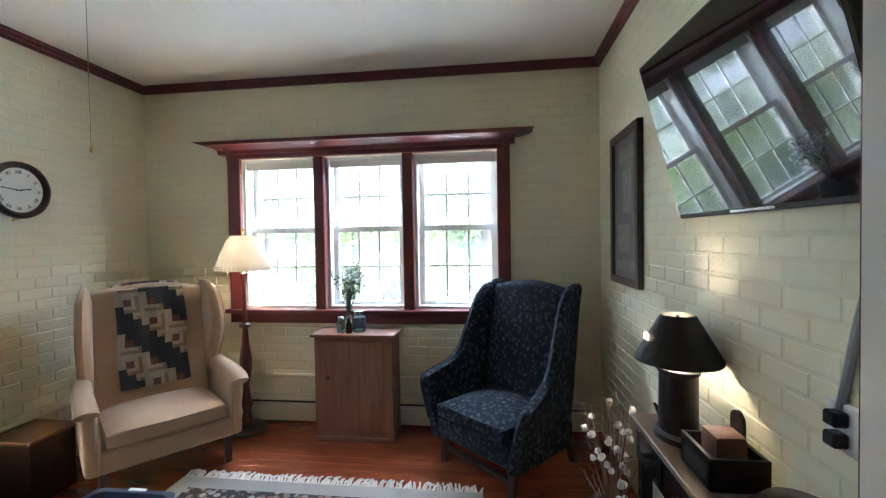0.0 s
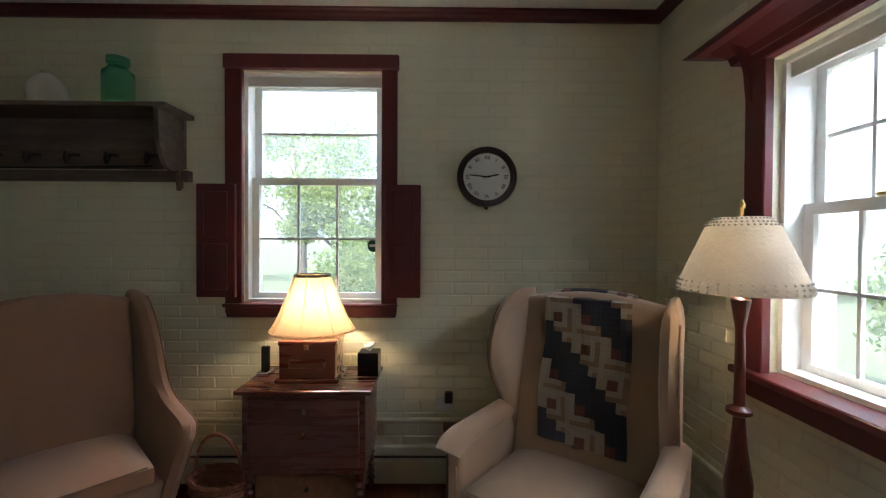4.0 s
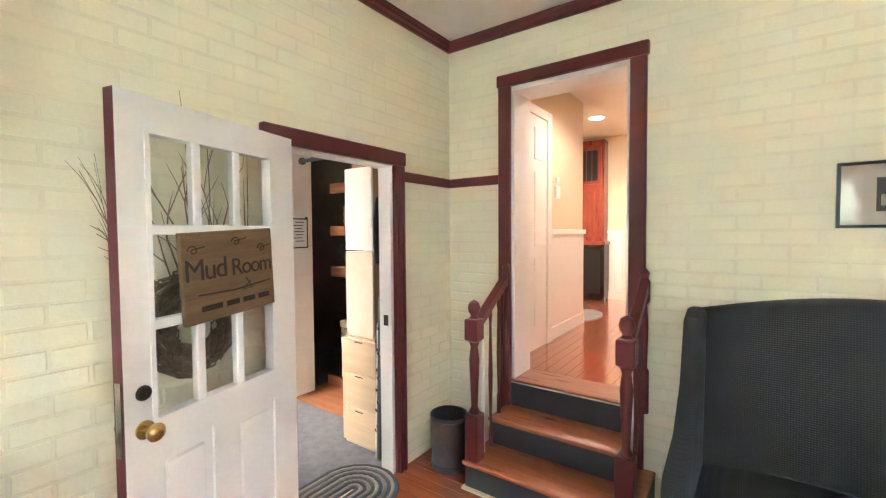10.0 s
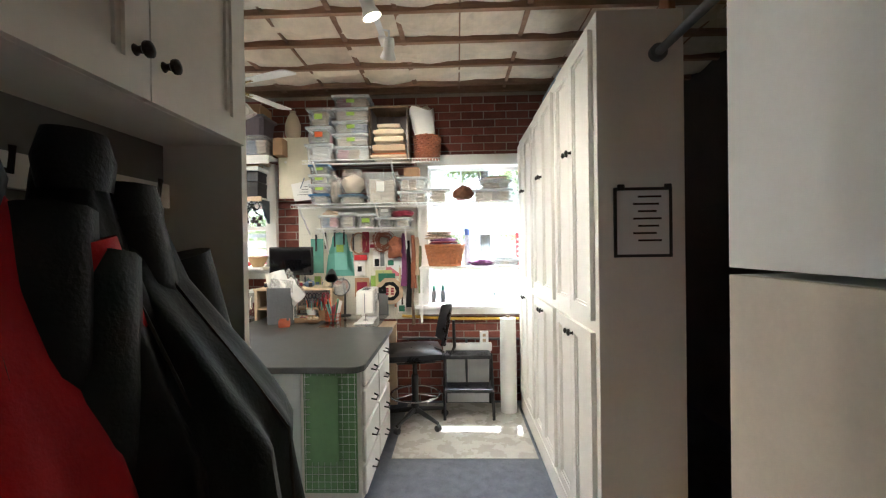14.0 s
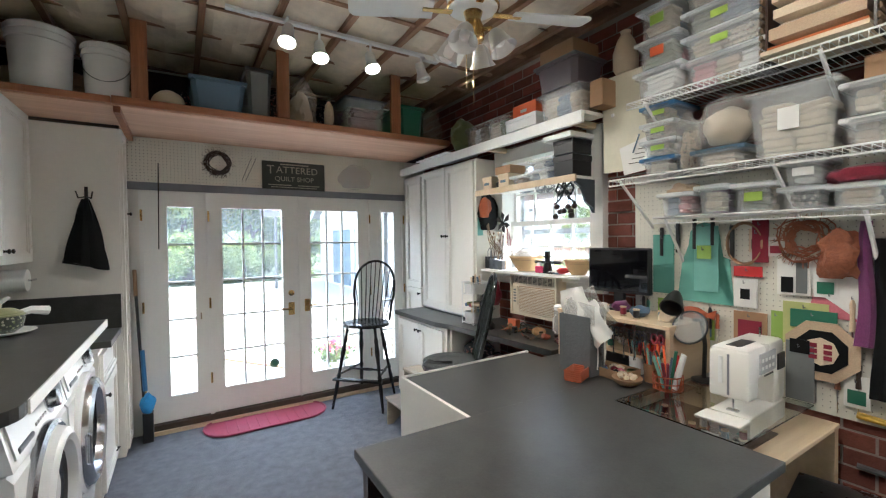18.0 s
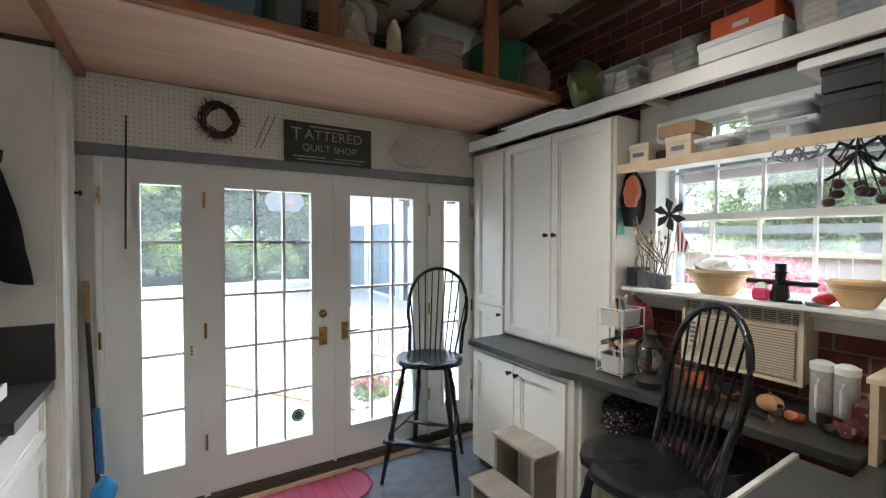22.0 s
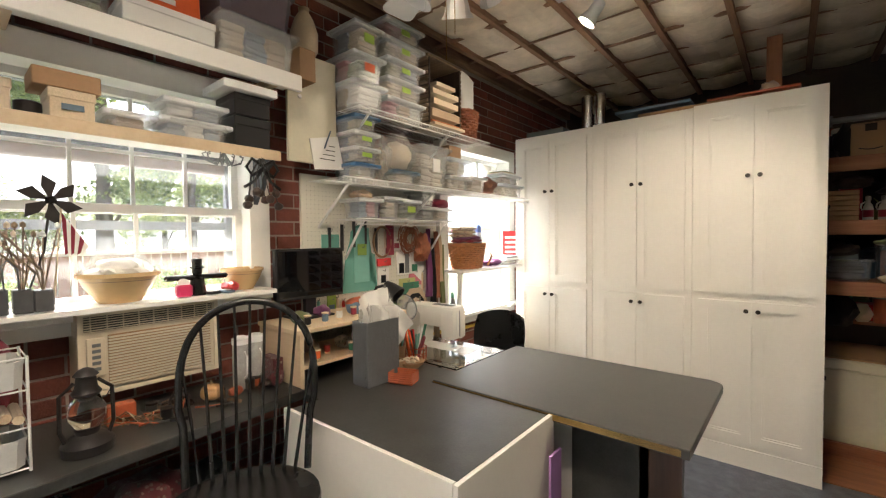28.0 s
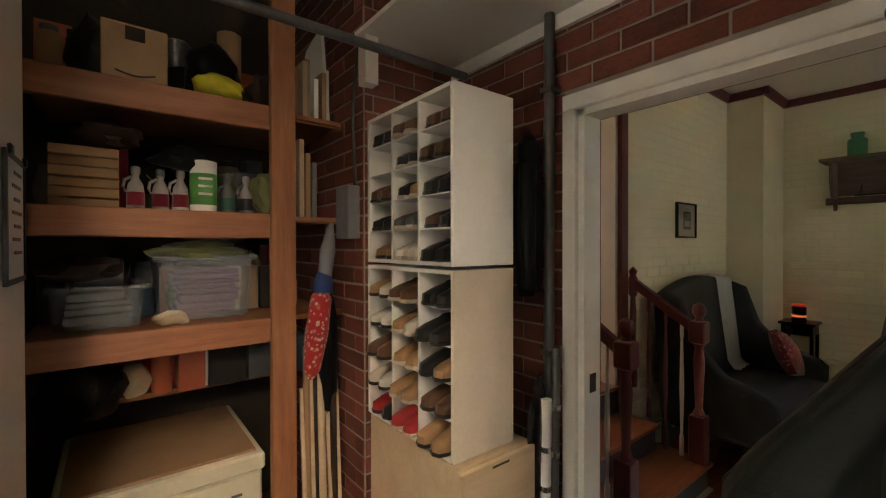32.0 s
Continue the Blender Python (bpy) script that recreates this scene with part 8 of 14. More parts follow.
def tub(name, label, x0, x1, y0, y1, z0, h, mat, lid=None, fill=(), taper=0.015, group="storage bins", tag=None, tag_face="x"):
    """A storage bin with an optional lid, what is in it, and a label on its front."""
    cx, cy = (x0 + x1) / 2, (y0 + y1) / 2
    b = thing(name, label, "storage bin", (cx, cy, z0), group=group)
    part("tub", shell(BM(), x0, x1, y0, y1, z0, z0 + h, taper), mat, b, world=True)
    if lid:
        bm = bx(x0 - 0.012, x1 + 0.012, y0 - 0.012, y1 + 0.012, z0 + h - 0.012, z0 + h + 0.008, bev=0.004)
        box(bm, x0 + 0.02, x1 - 0.02, y0 + 0.02, y1 - 0.02, z0 + h + 0.008, z0 + h + 0.014, bev=0.003)
        part("lid", bm, lid, b, world=True)
    wx, wy = (x1 - x0) / 2 - taper - 0.012, (y1 - y0) / 2 - taper - 0.012
    n = len(fill)
    for k, m in enumerate(fill):
        u = ((k + 0.5) / n - 0.5) * 2
        along_x = wx > wy
        c = (cx + (u * wx if along_x else 0), cy + (0 if along_x else u * wy), z0 + 0.012 + h * 0.40)
        s = (max(0.02, wx / n * 1.15) if along_x else wx * 0.9, wy * 0.9 if along_x else max(0.02, wy / n * 1.15), h * (0.37 + 0.07 * (k % 2)))
        part("filling", wad(BM(), c, s, k + cx * 7), m, b, world=True, smooth=True)
    if tag:
        if tag_face == "x":
            part("label", bx(x0 + taper * 0.3 - 0.004, x0 + taper * 0.3 - 0.001, cy - 0.035, cy + 0.035, z0 + h * 0.40, z0 + h * 0.72), tag, b, world=True)
        else:
            part("label", bx(cx - 0.04, cx + 0.04, y0 + taper * 0.3 - 0.004, y0 + taper * 0.3 - 0.001, z0 + h * 0.40, z0 + h * 0.72), tag, b, world=True)
    return b


def carton(label, x0, x1, y0, y1, z0, h, mat=CARD, tape=True, group="boxes", bar=None, name="cardboard_box", lidded=False):
    """A box with board thickness, a seam and tape, or a lift-off lid."""
    b = thing(name, label, "box", ((x0 + x1) / 2, (y0 + y1) / 2, z0), group=group)
    part("body", bx(x0, x1, y0, y1, z0, z0 + h, bev=0.003), mat, b, world=True)
    if lidded:
        part("lid", bx(x0 - 0.004, x1 + 0.004, y0 - 0.004, y1 + 0.004, z0 + h * 0.72, z0 + h + 0.004, bev=0.003), mat, b, world=True)
    elif tape:
        ym = (y0 + y1) / 2
        part("flap", bx(x0 + 0.002, x1 - 0.002, y0 + 0.002, ym - 0.002, z0 + h, z0 + h + 0.004), mat, b, world=True)
        part("flap", bx(x0 + 0.002, x1 - 0.002, ym + 0.002, y1 - 0.002, z0 + h, z0 + h + 0.004), mat, b, world=True)
        part("tape", bx(x0 - 0.001, x1 + 0.001, ym - 0.022, ym + 0.022, z0 + h + 0.0042, z0 + h + 0.005), BEIGE, b, world=True)
    if bar:
        part("label", bx(x0 - 0.006, x0 - 0.0035, (y0 + y1) / 2 - 0.03, (y0 + y1) / 2 + 0.03, z0 + h * 0.35, z0 + h * 0.55), bar, b, world=True)
    return b


def bundle(label, c, s, mat, seed, name="cloth_bundle", category="bundle", group="", rough=0.35, sub=3):
    b = thing(name, label, category, (c[0], c[1], c[2] - s[2] * 0.85), group=group)
    return part(name.split("_")[0] + "_mass", lump(BM(), c, s, seed, rough, sub), mat, b, world=True, smooth=True), b


def turned(p0, p1, prof, seg=12):
    """A turned stick between two points; prof: (share of length, radius)."""
    a, b = Vector(p0), Vector(p1)
    bm = lathe(BM(), [(r, u * (b - a).length) for u, r in prof], seg=seg)
    bm.transform(Matrix.Translation(a) @ (b - a).to_track_quat("Z", "Y").to_matrix().to_4x4())
    return bm


LEGP = [(0, 0.012), (0.10, 0.013), (0.28, 0.019), (0.36, 0.014), (0.40, 0.021), (0.44, 0.014), (0.58, 0.016), (0.70, 0.023), (0.80, 0.016), (0.84, 0.020), (0.88, 0.013), (1, 0.014)]


def windsor(label, place, turn, seat_z, top_z, feet):
    """A hoop-backed chair on tall turned legs. feet: four (x, y) in the chair's own axes, front two first; it faces +y."""
    c = thing("windsor_chair", label, "chair", place, turn, "black windsor chairs")
    n = 32
    bm = BM()
    rings = []
    for r, dz in ((0.99, -0.032), (1.0, -0.018), (0.985, -0.003), (0.90, 0.0), (0.65, -0.010), (0.35, -0.014), (0.02, -0.013)):
        ring = []
        for k in range(n):
            a = 2 * math.pi * k / n
            x, y = 0.225 * math.cos(a), 0.205 * math.sin(a)
            if y > 0:
                x *= 1 + 0.05 * math.sin(a)
                y *= 1 - 0.22 * max(0, 1 - abs(x) / 0.05) * 0.5
            ring.append(bm.verts.new((x * r, y * r, seat_z + dz + (0.010 * max(0, 1 - abs(x) / 0.04) if r < 0.95 and y > 0.03 else 0))))
        rings.append(ring)
    for ra, rb in zip(rings, rings[1:]):
        for k in range(n):
            bm.faces.new((ra[k], ra[(k + 1) % n], rb[(k + 1) % n], rb[k]))
    bm.faces.new(rings[0][::-1])
    bm.faces.new(rings[-1])
    part("seat", bm, BLACKP, c, smooth=True)
    tops = [(-0.135, 0.11), (0.135, 0.11), (0.10, -0.11), (-0.10, -0.11)]
    for (fx, fy), (tx, ty) in zip(feet, tops):
        part("leg", turned((fx, fy, 0), (tx, ty, seat_z - 0.03), LEGP), BLACKP, c, smooth=True)

    def on_leg(k, u):
        return tuple(a + (b - a) * u for a, b in zip((*feet[k], 0), (*tops[k], seat_z - 0.03)))
    u = 0.36
    part("foot_rest", slab(BM(), [(on_leg(0, u)[0] - 0.03, on_leg(0, u)[1] + 0.01), (on_leg(1, u)[0] + 0.03, on_leg(1, u)[1] + 0.01), (on_leg(1, u)[0] + 0.03, on_leg(1, u)[1] + 0.055), (on_leg(0, u)[0] - 0.03, on_leg(0, u)[1] + 0.055)], "z", seat_z * u - 0.012, seat_z * u + 0.010, 0.004), BLACKP, c)
    STP = [(0, 0.008), (0.3, 0.010), (0.5, 0.016), (0.7, 0.010), (1, 0.008)]
    for a, b, w in ((0, 3, 0.42), (1, 2, 0.42)):
        part("side_stretcher", turned(on_leg(a, w), on_leg(b, w), STP), BLACKP, c, smooth=True)
    m0 = tuple((a + b) / 2 for a, b in zip(on_leg(0, 0.42), on_leg(3, 0.42)))
    m1 = tuple((a + b) / 2 for a, b in zip(on_leg(1, 0.42), on_leg(2, 0.42)))
    part("cross_stretcher", turned(m0, m1, STP), BLACKP, c, smooth=True)
    h = top_z - seat_z
    lean = 0.13

    def hoop(s):
        """Point of the bow; s from 0 to 1 round it."""
        a = math.pi * s
        w = 0.195 + 0.075 * math.sin(min(a, math.pi - a) * 1.3)
        z = h * min(1.0, math.sin(a) ** 0.62)
        return (-w * math.cos(a) * (1.0 if abs(math.cos(a)) < 0.98 else 0.95), -0.145 - lean * z / h, seat_z - 0.01 + z)
    part("hoop", tube(BM(), [hoop(k / 40) for k in range(41)], 0.0125, 10), BLACKP, c, smooth=True)
    for k in range(9):
        x = (k - 4) * 0.036
        xt = x * 1.45
        best = min((hoop(s / 200) for s in range(201)), key=lambda p: abs(p[0] - xt) + (10 if p[2] < seat_z + h * 0.3 else 0))
        part("spindle", tube(BM(), [(x, -0.155 + 0.012 * abs(k - 4) / 4, seat_z - 0.005), ((x + best[0]) / 2, (-0.155 + best[1]) / 2 - 0.004, (seat_z + best[2]) / 2), best], 0.0065, 7, r_end=0.0045), BLACKP, c, smooth=True)
    return c


windsor("tall black hoop-backed windsor bar chair by the french doors", (3.80, 3.43, 0), 135, 0.79, 1.37, [(-0.24, 0.20), (0.26, 0.20), (0.20, -0.32), (-0.17, -0.30)])
windsor("tall black hoop-backed windsor bar chair at the desk", (3.79, 1.89, 0), 58, 0.78, 1.35, [(-0.24, 0.22), (0.24, 0.22), (0.20, -0.24), (-0.12, -0.21)])

# step stool
STOOLM = wood("grey_tan_painted_step", (0.24, 0.20, 0.15), (0.36, 0.31, 0.24), 0.6, 0.5, 0, 0.1)
st = thing("step_stool", "worn tan wooden two-step stool", "step stool", (3.98, 2.75, 0))
part("top_step", bx(3.93, 4.115, 2.555, 2.92, 0.43, 0.452, bev=0.004), STOOLM, st, world=True)
part("lower_step", bx(3.76, 3.945, 2.555, 2.92, 0.21, 0.232, bev=0.004), STOOLM, st, world=True)
for y in (2.575, 2.88):
    part("side_board", slab(BM(), [(3.77, 0), (3.82, 0), (3.90, 0.07), (4.02, 0.07), (4.06, 0), (4.11, 0), (4.11, 0.43), (3.935, 0.43), (3.935, 0.21), (3.77, 0.21)], "y", y, y + 0.02), STOOLM, st, world=True)

# boot mat
MATM = pm("magenta_rubber", (0.26, 0.035, 0.075), 0.5, 0.15, 6, 0.15, 70)
bt = thing("boot_mat", "oblong magenta-red rubber boot mat with rounded ends", "mat", (2.93, 3.58, 0.0))
out = [(a + 2.93, b + 3.575) for a, b in arc(0.30, 0, 0.20, -90, 90, 10) + arc(-0.30, 0, 0.20, 90, 270, 10)]
inn = [(a + 2.93, b + 3.575) for a, b in arc(0.30, 0, 0.17, -90, 90, 10) + arc(-0.30, 0, 0.17, 90, 270, 10)]
part("pad", slab(BM(), out, "z", 0.001, 0.010, 0.002), MATM, bt, world=True)
part("rim", tube(BM(), [(a, b, 0.014) for a, b in out], 0.009, 6, closed=True), MATM, bt, world=True, smooth=True)
for k in range(9):
    part("rib", tube(BM(), [(2.60 + k * 0.08, 3.43, 0.0115), (2.60 + k * 0.08, 3.72, 0.0115)], 0.004, 6), MATM, bt, world=True)
cm = thing("chair_mat", "clear plastic chair mat on the carpet", "mat", (4.07, -0.4, 0.0))
part("sheet", slab(BM(), [(3.55, -0.92), (4.60, -0.92), (4.60, 0.11), (3.55, 0.11)], "z", 0.001, 0.004), film("milky_clear_vinyl", (0.66, 0.62, 0.54), 0.62, 0.25), cm, world=True)

# office stool
LEATH = pm("black_vinyl", (0.012, 0.012, 0.013), 0.28, 0.2, 5, 0.1, 90)
of = thing("office_stool", "black vinyl drafting stool on chrome foot ring", "stool", (4.18, 0.0, 0), 10)
part("seat_cushion", pillow(BM(), -0.24, 0.24, -0.23, 0.23, 0.56, 0.64, 0.025, 12), LEATH, of, smooth=True)
part("seat_shell", bx(-0.17, 0.17, -0.16, 0.16, 0.535, 0.565, bev=0.01), BLACKPL, of)
part("column", lathe(BM(), [(0.03, 0.08), (0.03, 0.40), (0.02, 0.41), (0.02, 0.54)], seg=16), BLACKPL, of, smooth=True)
part("foot_ring", tube(BM(), [(x, y, 0.24) for x, y in arc(0, 0, 0.21, 0, 355, 30)], 0.010, 8, closed=True), CHROME, of, smooth=True)
for k in range(3):
    a = 2 * math.pi * k / 3
    part("ring_spoke", tube(BM(), [(0.03 * math.cos(a), 0.03 * math.sin(a), 0.24), (0.21 * math.cos(a), 0.21 * math.sin(a), 0.24)], 0.007, 6), CHROME, of)
for k in range(5):
    a = 2 * math.pi * k / 5
    lg = part("base_arm", tube(BM(), [(0.02 * math.cos(a), 0.02 * math.sin(a), 0.11), (0.28 * math.cos(a), 0.28 * math.sin(a), 0.065)], 0.022, 8, r_end=0.014), BLACKPL, of, smooth=True)
    part("caster", lathe(BM(), [(0.005, -0.02), (0.026, -0.018), (0.026, 0.018), (0.005, 0.02)], seg=14), BLACKPL, lg, smooth=True).matrix_basis = pose(0.28 * math.cos(a), 0.28 * math.sin(a), 0.027, 90, 0, math.degrees(a))
bk = BM()
for i in range(13):
    for j in range(11):
        u, v = i / 12 * 2 - 1, j / 10 * 2 - 1
        bk.verts.new((0.205 * u * (1 - 0.10 * v * v), -0.30 + 0.07 * u * u - 0.03 * v, 0.82 + 0.175 * v * (1 - 0.22 * u * u)))
bk.verts.ensure_lookup_table()
for i in range(12):
    for j in range(10):
        q = [bk.verts[(i + a) * 11 + j + b] for a, b in ((0, 0), (1, 0), (1, 1), (0, 1))]
        bk.faces.new(q)
ret = bmesh.ops.solidify(bk, geom=bk.faces[:], thickness=0.05)
part("backrest", bk, LEATH, of, smooth=True)
part("back_bar", tube(BM(), [(0, -0.05, 0.545), (0, -0.30, 0.55), (0, -0.345, 0.62), (0, -0.34, 0.85)], 0.014, 8), BLACKPL, of, smooth=True)

# ---- loft above the french doors ----
lf = thing("storage_loft", "plywood storage loft on fir framing over the doors", "loft", (2.7, 3.3, 2.42))
part("deck", bx(0.96, 4.41, 2.89, 3.755, 2.42, 2.44), PLYWOOD, lf, world=True)
part("front_joist", bx(1.96, 4.41, 2.85, 2.888, 2.425, 2.472, bev=0.003), LUMBER, lf, world=True)
part("front_joist", bx(0.96, 1.957, 2.85, 2.888, 2.425, 2.465, bev=0.003), LUMBER, lf, world=True)
for x in (2.06, 2.92, 3.83):
    part("post", bx(x, x + 0.088, 2.852, 2.886, 2.474, 2.965, bev=0.004), LUMBERZ, lf, world=True)
part("side_joist", bx(1.965, 2.0, 2.893, 3.75, 2.38, 2.418), LUMBER, lf, world=True)
# the loft's deep shade is put into this back sheet's dark colour
LDK = pm("loft_back_shade", (0.05, 0.04, 0.035), 0.9, 0.3, 4, 0.2, 30)
tagged(part("wall_loft_back", bx(0.955, 4.655, 3.772, 3.797, 2.43, 2.96), LDK), "wall sheet behind the loft, coloured dark for its shade", "wall", "", "structure")


def bucket(label, x, y, r, h, handle=True):
    b = thing("plastic_bucket", label, "bucket", (x, y, 2.44), group="loft storage")
    part("pail", lathe(BM(), [(r * 0.86, 0), (r * 0.97, h * 0.82), (r * 1.03, h * 0.82), (r * 1.03, h * 0.86), (r * 0.98, h * 0.86), (r, h), (r * 0.95, h), (r * 0.83, 0.006)], seg=28), PLAST, b, smooth=True)
    part("lid", lathe(BM(), [(r * 1.05, h * 0.93), (r * 1.06, h), (r * 0.98, h + 0.015), (0.01, h + 0.012)], seg=28), PLAST, b, smooth=True)
    if handle:
        part("handle", tube(BM(), [(r * 1.03 * math.cos(a), -r * 1.05 * abs(math.sin(a)) * 0.85, h * 0.82 - 0.16 * math.sin(a)) for a in [math.pi * k / 14 for k in range(15)]], 0.003, 6), STEEL, b)


bucket("large white lidded plastic bucket on the loft", 1.61, 3.06, 0.155, 0.40, False)
bucket("white plastic bucket with wire handle on the loft", 1.925, 3.03, 0.125, 0.35)
bundle("pale round gourd on the loft", (2.25, 3.07, 2.52), (0.10, 0.10, 0.09), CREAMC, 3, "gourd", "gourd", "loft storage", 0.08)
tub("storage_tote", "blue-grey plastic tote on the loft", 2.38, 2.72, 2.93, 3.35, 2.44, 0.26, BLUEB, BLUEB, group="loft storage", taper=0.03)
tub("storage_tote", "tall grey plastic tote on the loft", 2.735, 2.91, 2.98, 3.4, 2.44, 0.40, GREYB, GREYB, group="loft storage", taper=0.02)
bundle("clear plastic bag of fabric on the loft", (3.13, 3.06, 2.62), (0.13, 0.14, 0.22), BAGC, 5, "plastic_bag", "bag", "loft storage", 0.4)
bundle("grey cloth inside a storage bag", (3.13, 3.06, 2.58), (0.09, 0.10, 0.15), BEIGE, 8, "cloth_bundle", "bundle", "loft storage", 0.4)
bundle("rolled cream cloth standing on the loft", (3.34, 3.0, 2.56), (0.035, 0.05, 0.13), CREAMC, 6, "cloth_roll", "cloth", "loft storage", 0.3)
tub("storage_bin", "clear bin of coloured fabric scraps on the loft", 3.46, 3.81, 2.93, 3.3, 2.44, 0.30, BINC, GREYB, (WINE, CREAMC, PRINT, PURP), group="loft storage")
tub("storage_tote", "green plastic tote on the loft", 3.94, 4.18, 2.92, 3.35, 2.44, 0.30, GREENB, GREENB, group="loft storage", taper=0.02)
bundle("clear plastic wrapped bundle on the loft", (4.28, 3.05, 2.60), (0.10, 0.16, 0.19), BAGC, 9, "plastic_bag", "bag", "loft storage", 0.45)
bundle("pile of dark stored goods at the back of the loft", (3.0, 3.55, 2.62), (0.9, 0.18, 0.22), DOTS, 4, "stored_pile", "stored goods", "loft storage", 0.4)
bundle("pile of stored goods at the back of the loft", (1.6, 3.5, 2.58), (0.5, 0.2, 0.16), BEIGE, 14, "stored_pile", "stored goods", "loft storage", 0.4)

# lattice basket and paper roll on the wall cabinets
lb = thing("lattice_basket", "white plastic lattice basket on the wall cabinets", "basket", (1.315, 2.22, 2.437))
part("base", bx(-0.11, 0.11, -0.29, 0.29, 0, 0.006), PLAST, lb)
for s in (-1, 1):
    part("rim", bx(s * 0.112 - 0.008, s * 0.112 + 0.008, -0.30, 0.30, 0.165, 0.195, bev=0.003), PLAST, lb)
    part("rim", bx(-0.103, 0.103, s * 0.292 - 0.008, s * 0.292 + 0.008, 0.165, 0.195, bev=0.003), PLAST, lb)
for s in (-1, 1):
    for k in range(20):
        part("slat", bx(s * 0.11 - 0.002, s * 0.11 + 0.002, -0.288 + k * 0.0296, -0.279 + k * 0.0296, 0.006, 0.172), PLAST, lb)
    for k in range(8):
        part("slat", bx(-0.108 + k * 0.029, -0.100 + k * 0.029, s * 0.29 - 0.002, s * 0.29 + 0.002, 0.006, 0.172), PLAST, lb)
    for k in range(6):
        part("cross_slat", bx(s * 0.11 - 0.003, s * 0.11 + 0.003, -0.29, 0.29, 0.02 + k * 0.026, 0.027 + k * 0.026), PLAST, lb)
    for k in range(6):
        part("cross_slat", bx(-0.11, 0.11, s * 0.29 - 0.003, s * 0.29 + 0.003, 0.02 + k * 0.026, 0.027 + k * 0.026), PLAST, lb)
pr = thing("paper_roll", "roll of white paper batting on the wall cabinets", "roll", (1.34, 2.7, 2.437))
part("roll", turned((1.345, 2.54, 2.528), (1.345, 2.84, 2.528), [(0, 0.02), (0.001, 0.088), (1, 0.09), (1.001, 0.02)], 24), PAPERW, pr, world=True, smooth=True)
part("core", turned((1.345, 2.53, 2.528), (1.345, 2.54, 2.528), [(0, 0.035), (1, 0.035)], 16), CARD, pr, world=True)

# ---- north wall of the mud room ----
pg = thing("pegboard", "white pegboard above the french doors", "pegboard", (3.2, 3.77, 2.06))
part("panel", bx(1.94, 4.40, 3.765, 3.772, 2.065, 2.418), PEG, pg, world=True)
HOLE = pm("dark_hole", (0.12, 0.12, 0.11), 0.9)
bm = BM()
for i in range(94):
    for j in range(13):
        x, z = 1.96 + i * 0.0258, 2.085 + j * 0.0258
        vs = [bm.verts.new((x + 0.0033 * math.cos(a), 3.7647, z + 0.0033 * math.sin(a))) for a in (0, 1.05, 2.09, 3.14, 4.19, 5.24)]
        bm.faces.new(vs)
hl = part("perforation", bm, HOLE, pg, world=True)
hl["kind"] = "stuff"
part("grey_strip", bx(1.94, 4.40, 3.758, 3.772, 2.0, 2.062), GREYP, pg, world=True)
SIGNB = pm("green_black_sign_paint", (0.028, 0.034, 0.028), 0.55, 0.3, 9, 0.08, 60)
CRL = pm("aged_cream_lettering", (0.38, 0.36, 0.28), 0.7, 0.2, 30, 0.05, 60)
sg = thing("shop_sign", "dark wooden sign lettered Tattered Quilt Shop", "sign", (3.23, 3.735, 2.185))
part("board", bx(-0.285, 0.285, 0, 0.022, -0.128, 0.128, bev=0.003), SIGNB, sg)
words("T", 0.112, CRL, sg, pose(-0.213, -0.001, 0.046, 90, 0, 0))
words("ATTERED", 0.088, CRL, sg, pose(0.027, -0.001, 0.050, 90, 0, 0), spacing=1.04)
words("QUILT SHOP", 0.062, CRL, sg, pose(0, -0.001, -0.032, 90, 0, 0), spacing=1.02)
for x0, x1, z, h in ((-0.13, 0.13, 0.104, 0.010), (-0.235, -0.03, -0.088, 0.008), (0.03, 0.235, -0.088, 0.008), (-0.21, 0.21, -0.108, 0.007)):
    part("lettering_bar", bx(x0, x1, -0.0015, 0, z - h / 2, z + h / 2), CRL, sg)


def vine_wreath(label, c, r, axis, n=26, seed=1, mat=None, thick=0.02):
    w = thing("twig_wreath", label, "wreath", c)
    rr = random.Random(seed)
    for k in range(n):
        a0 = rr.uniform(0, 6.28)
        pts = []
        dr, dp = rr.uniform(-thick, thick), rr.uniform(0, thick * 1.5)
        for i in range(11):
            a = a0 + i * 0.33
            q = r + dr + 0.3 * thick * math.sin(i * 1.3 + k)
            pts.append((q * math.cos(a), -dp, q * math.sin(a)) if axis == "y" else (-dp, q * math.cos(a), q * math.sin(a)))
        part("twig", tube(BM(), pts, 0.003, 5), mat or TWIG, w)
    for k in range(n):
        a = rr.uniform(0, 6.28)
        d = rr.uniform(-0.6, 0.6)
        p0 = (r * math.cos(a), r * math.sin(a))
        p1 = (p0[0] + 0.055 * math.cos(a + d), p0[1] + 0.055 * math.sin(a + d))
        pts = [(p0[0], -0.012, p0[1]), (p1[0], -0.02, p1[1])] if axis == "y" else [(-0.012, *p0), (-0.02, *p1)]
        part("sprig", tube(BM(), pts, 0.002, 4, r_end=0.001), mat or TWIG, w)
    return w


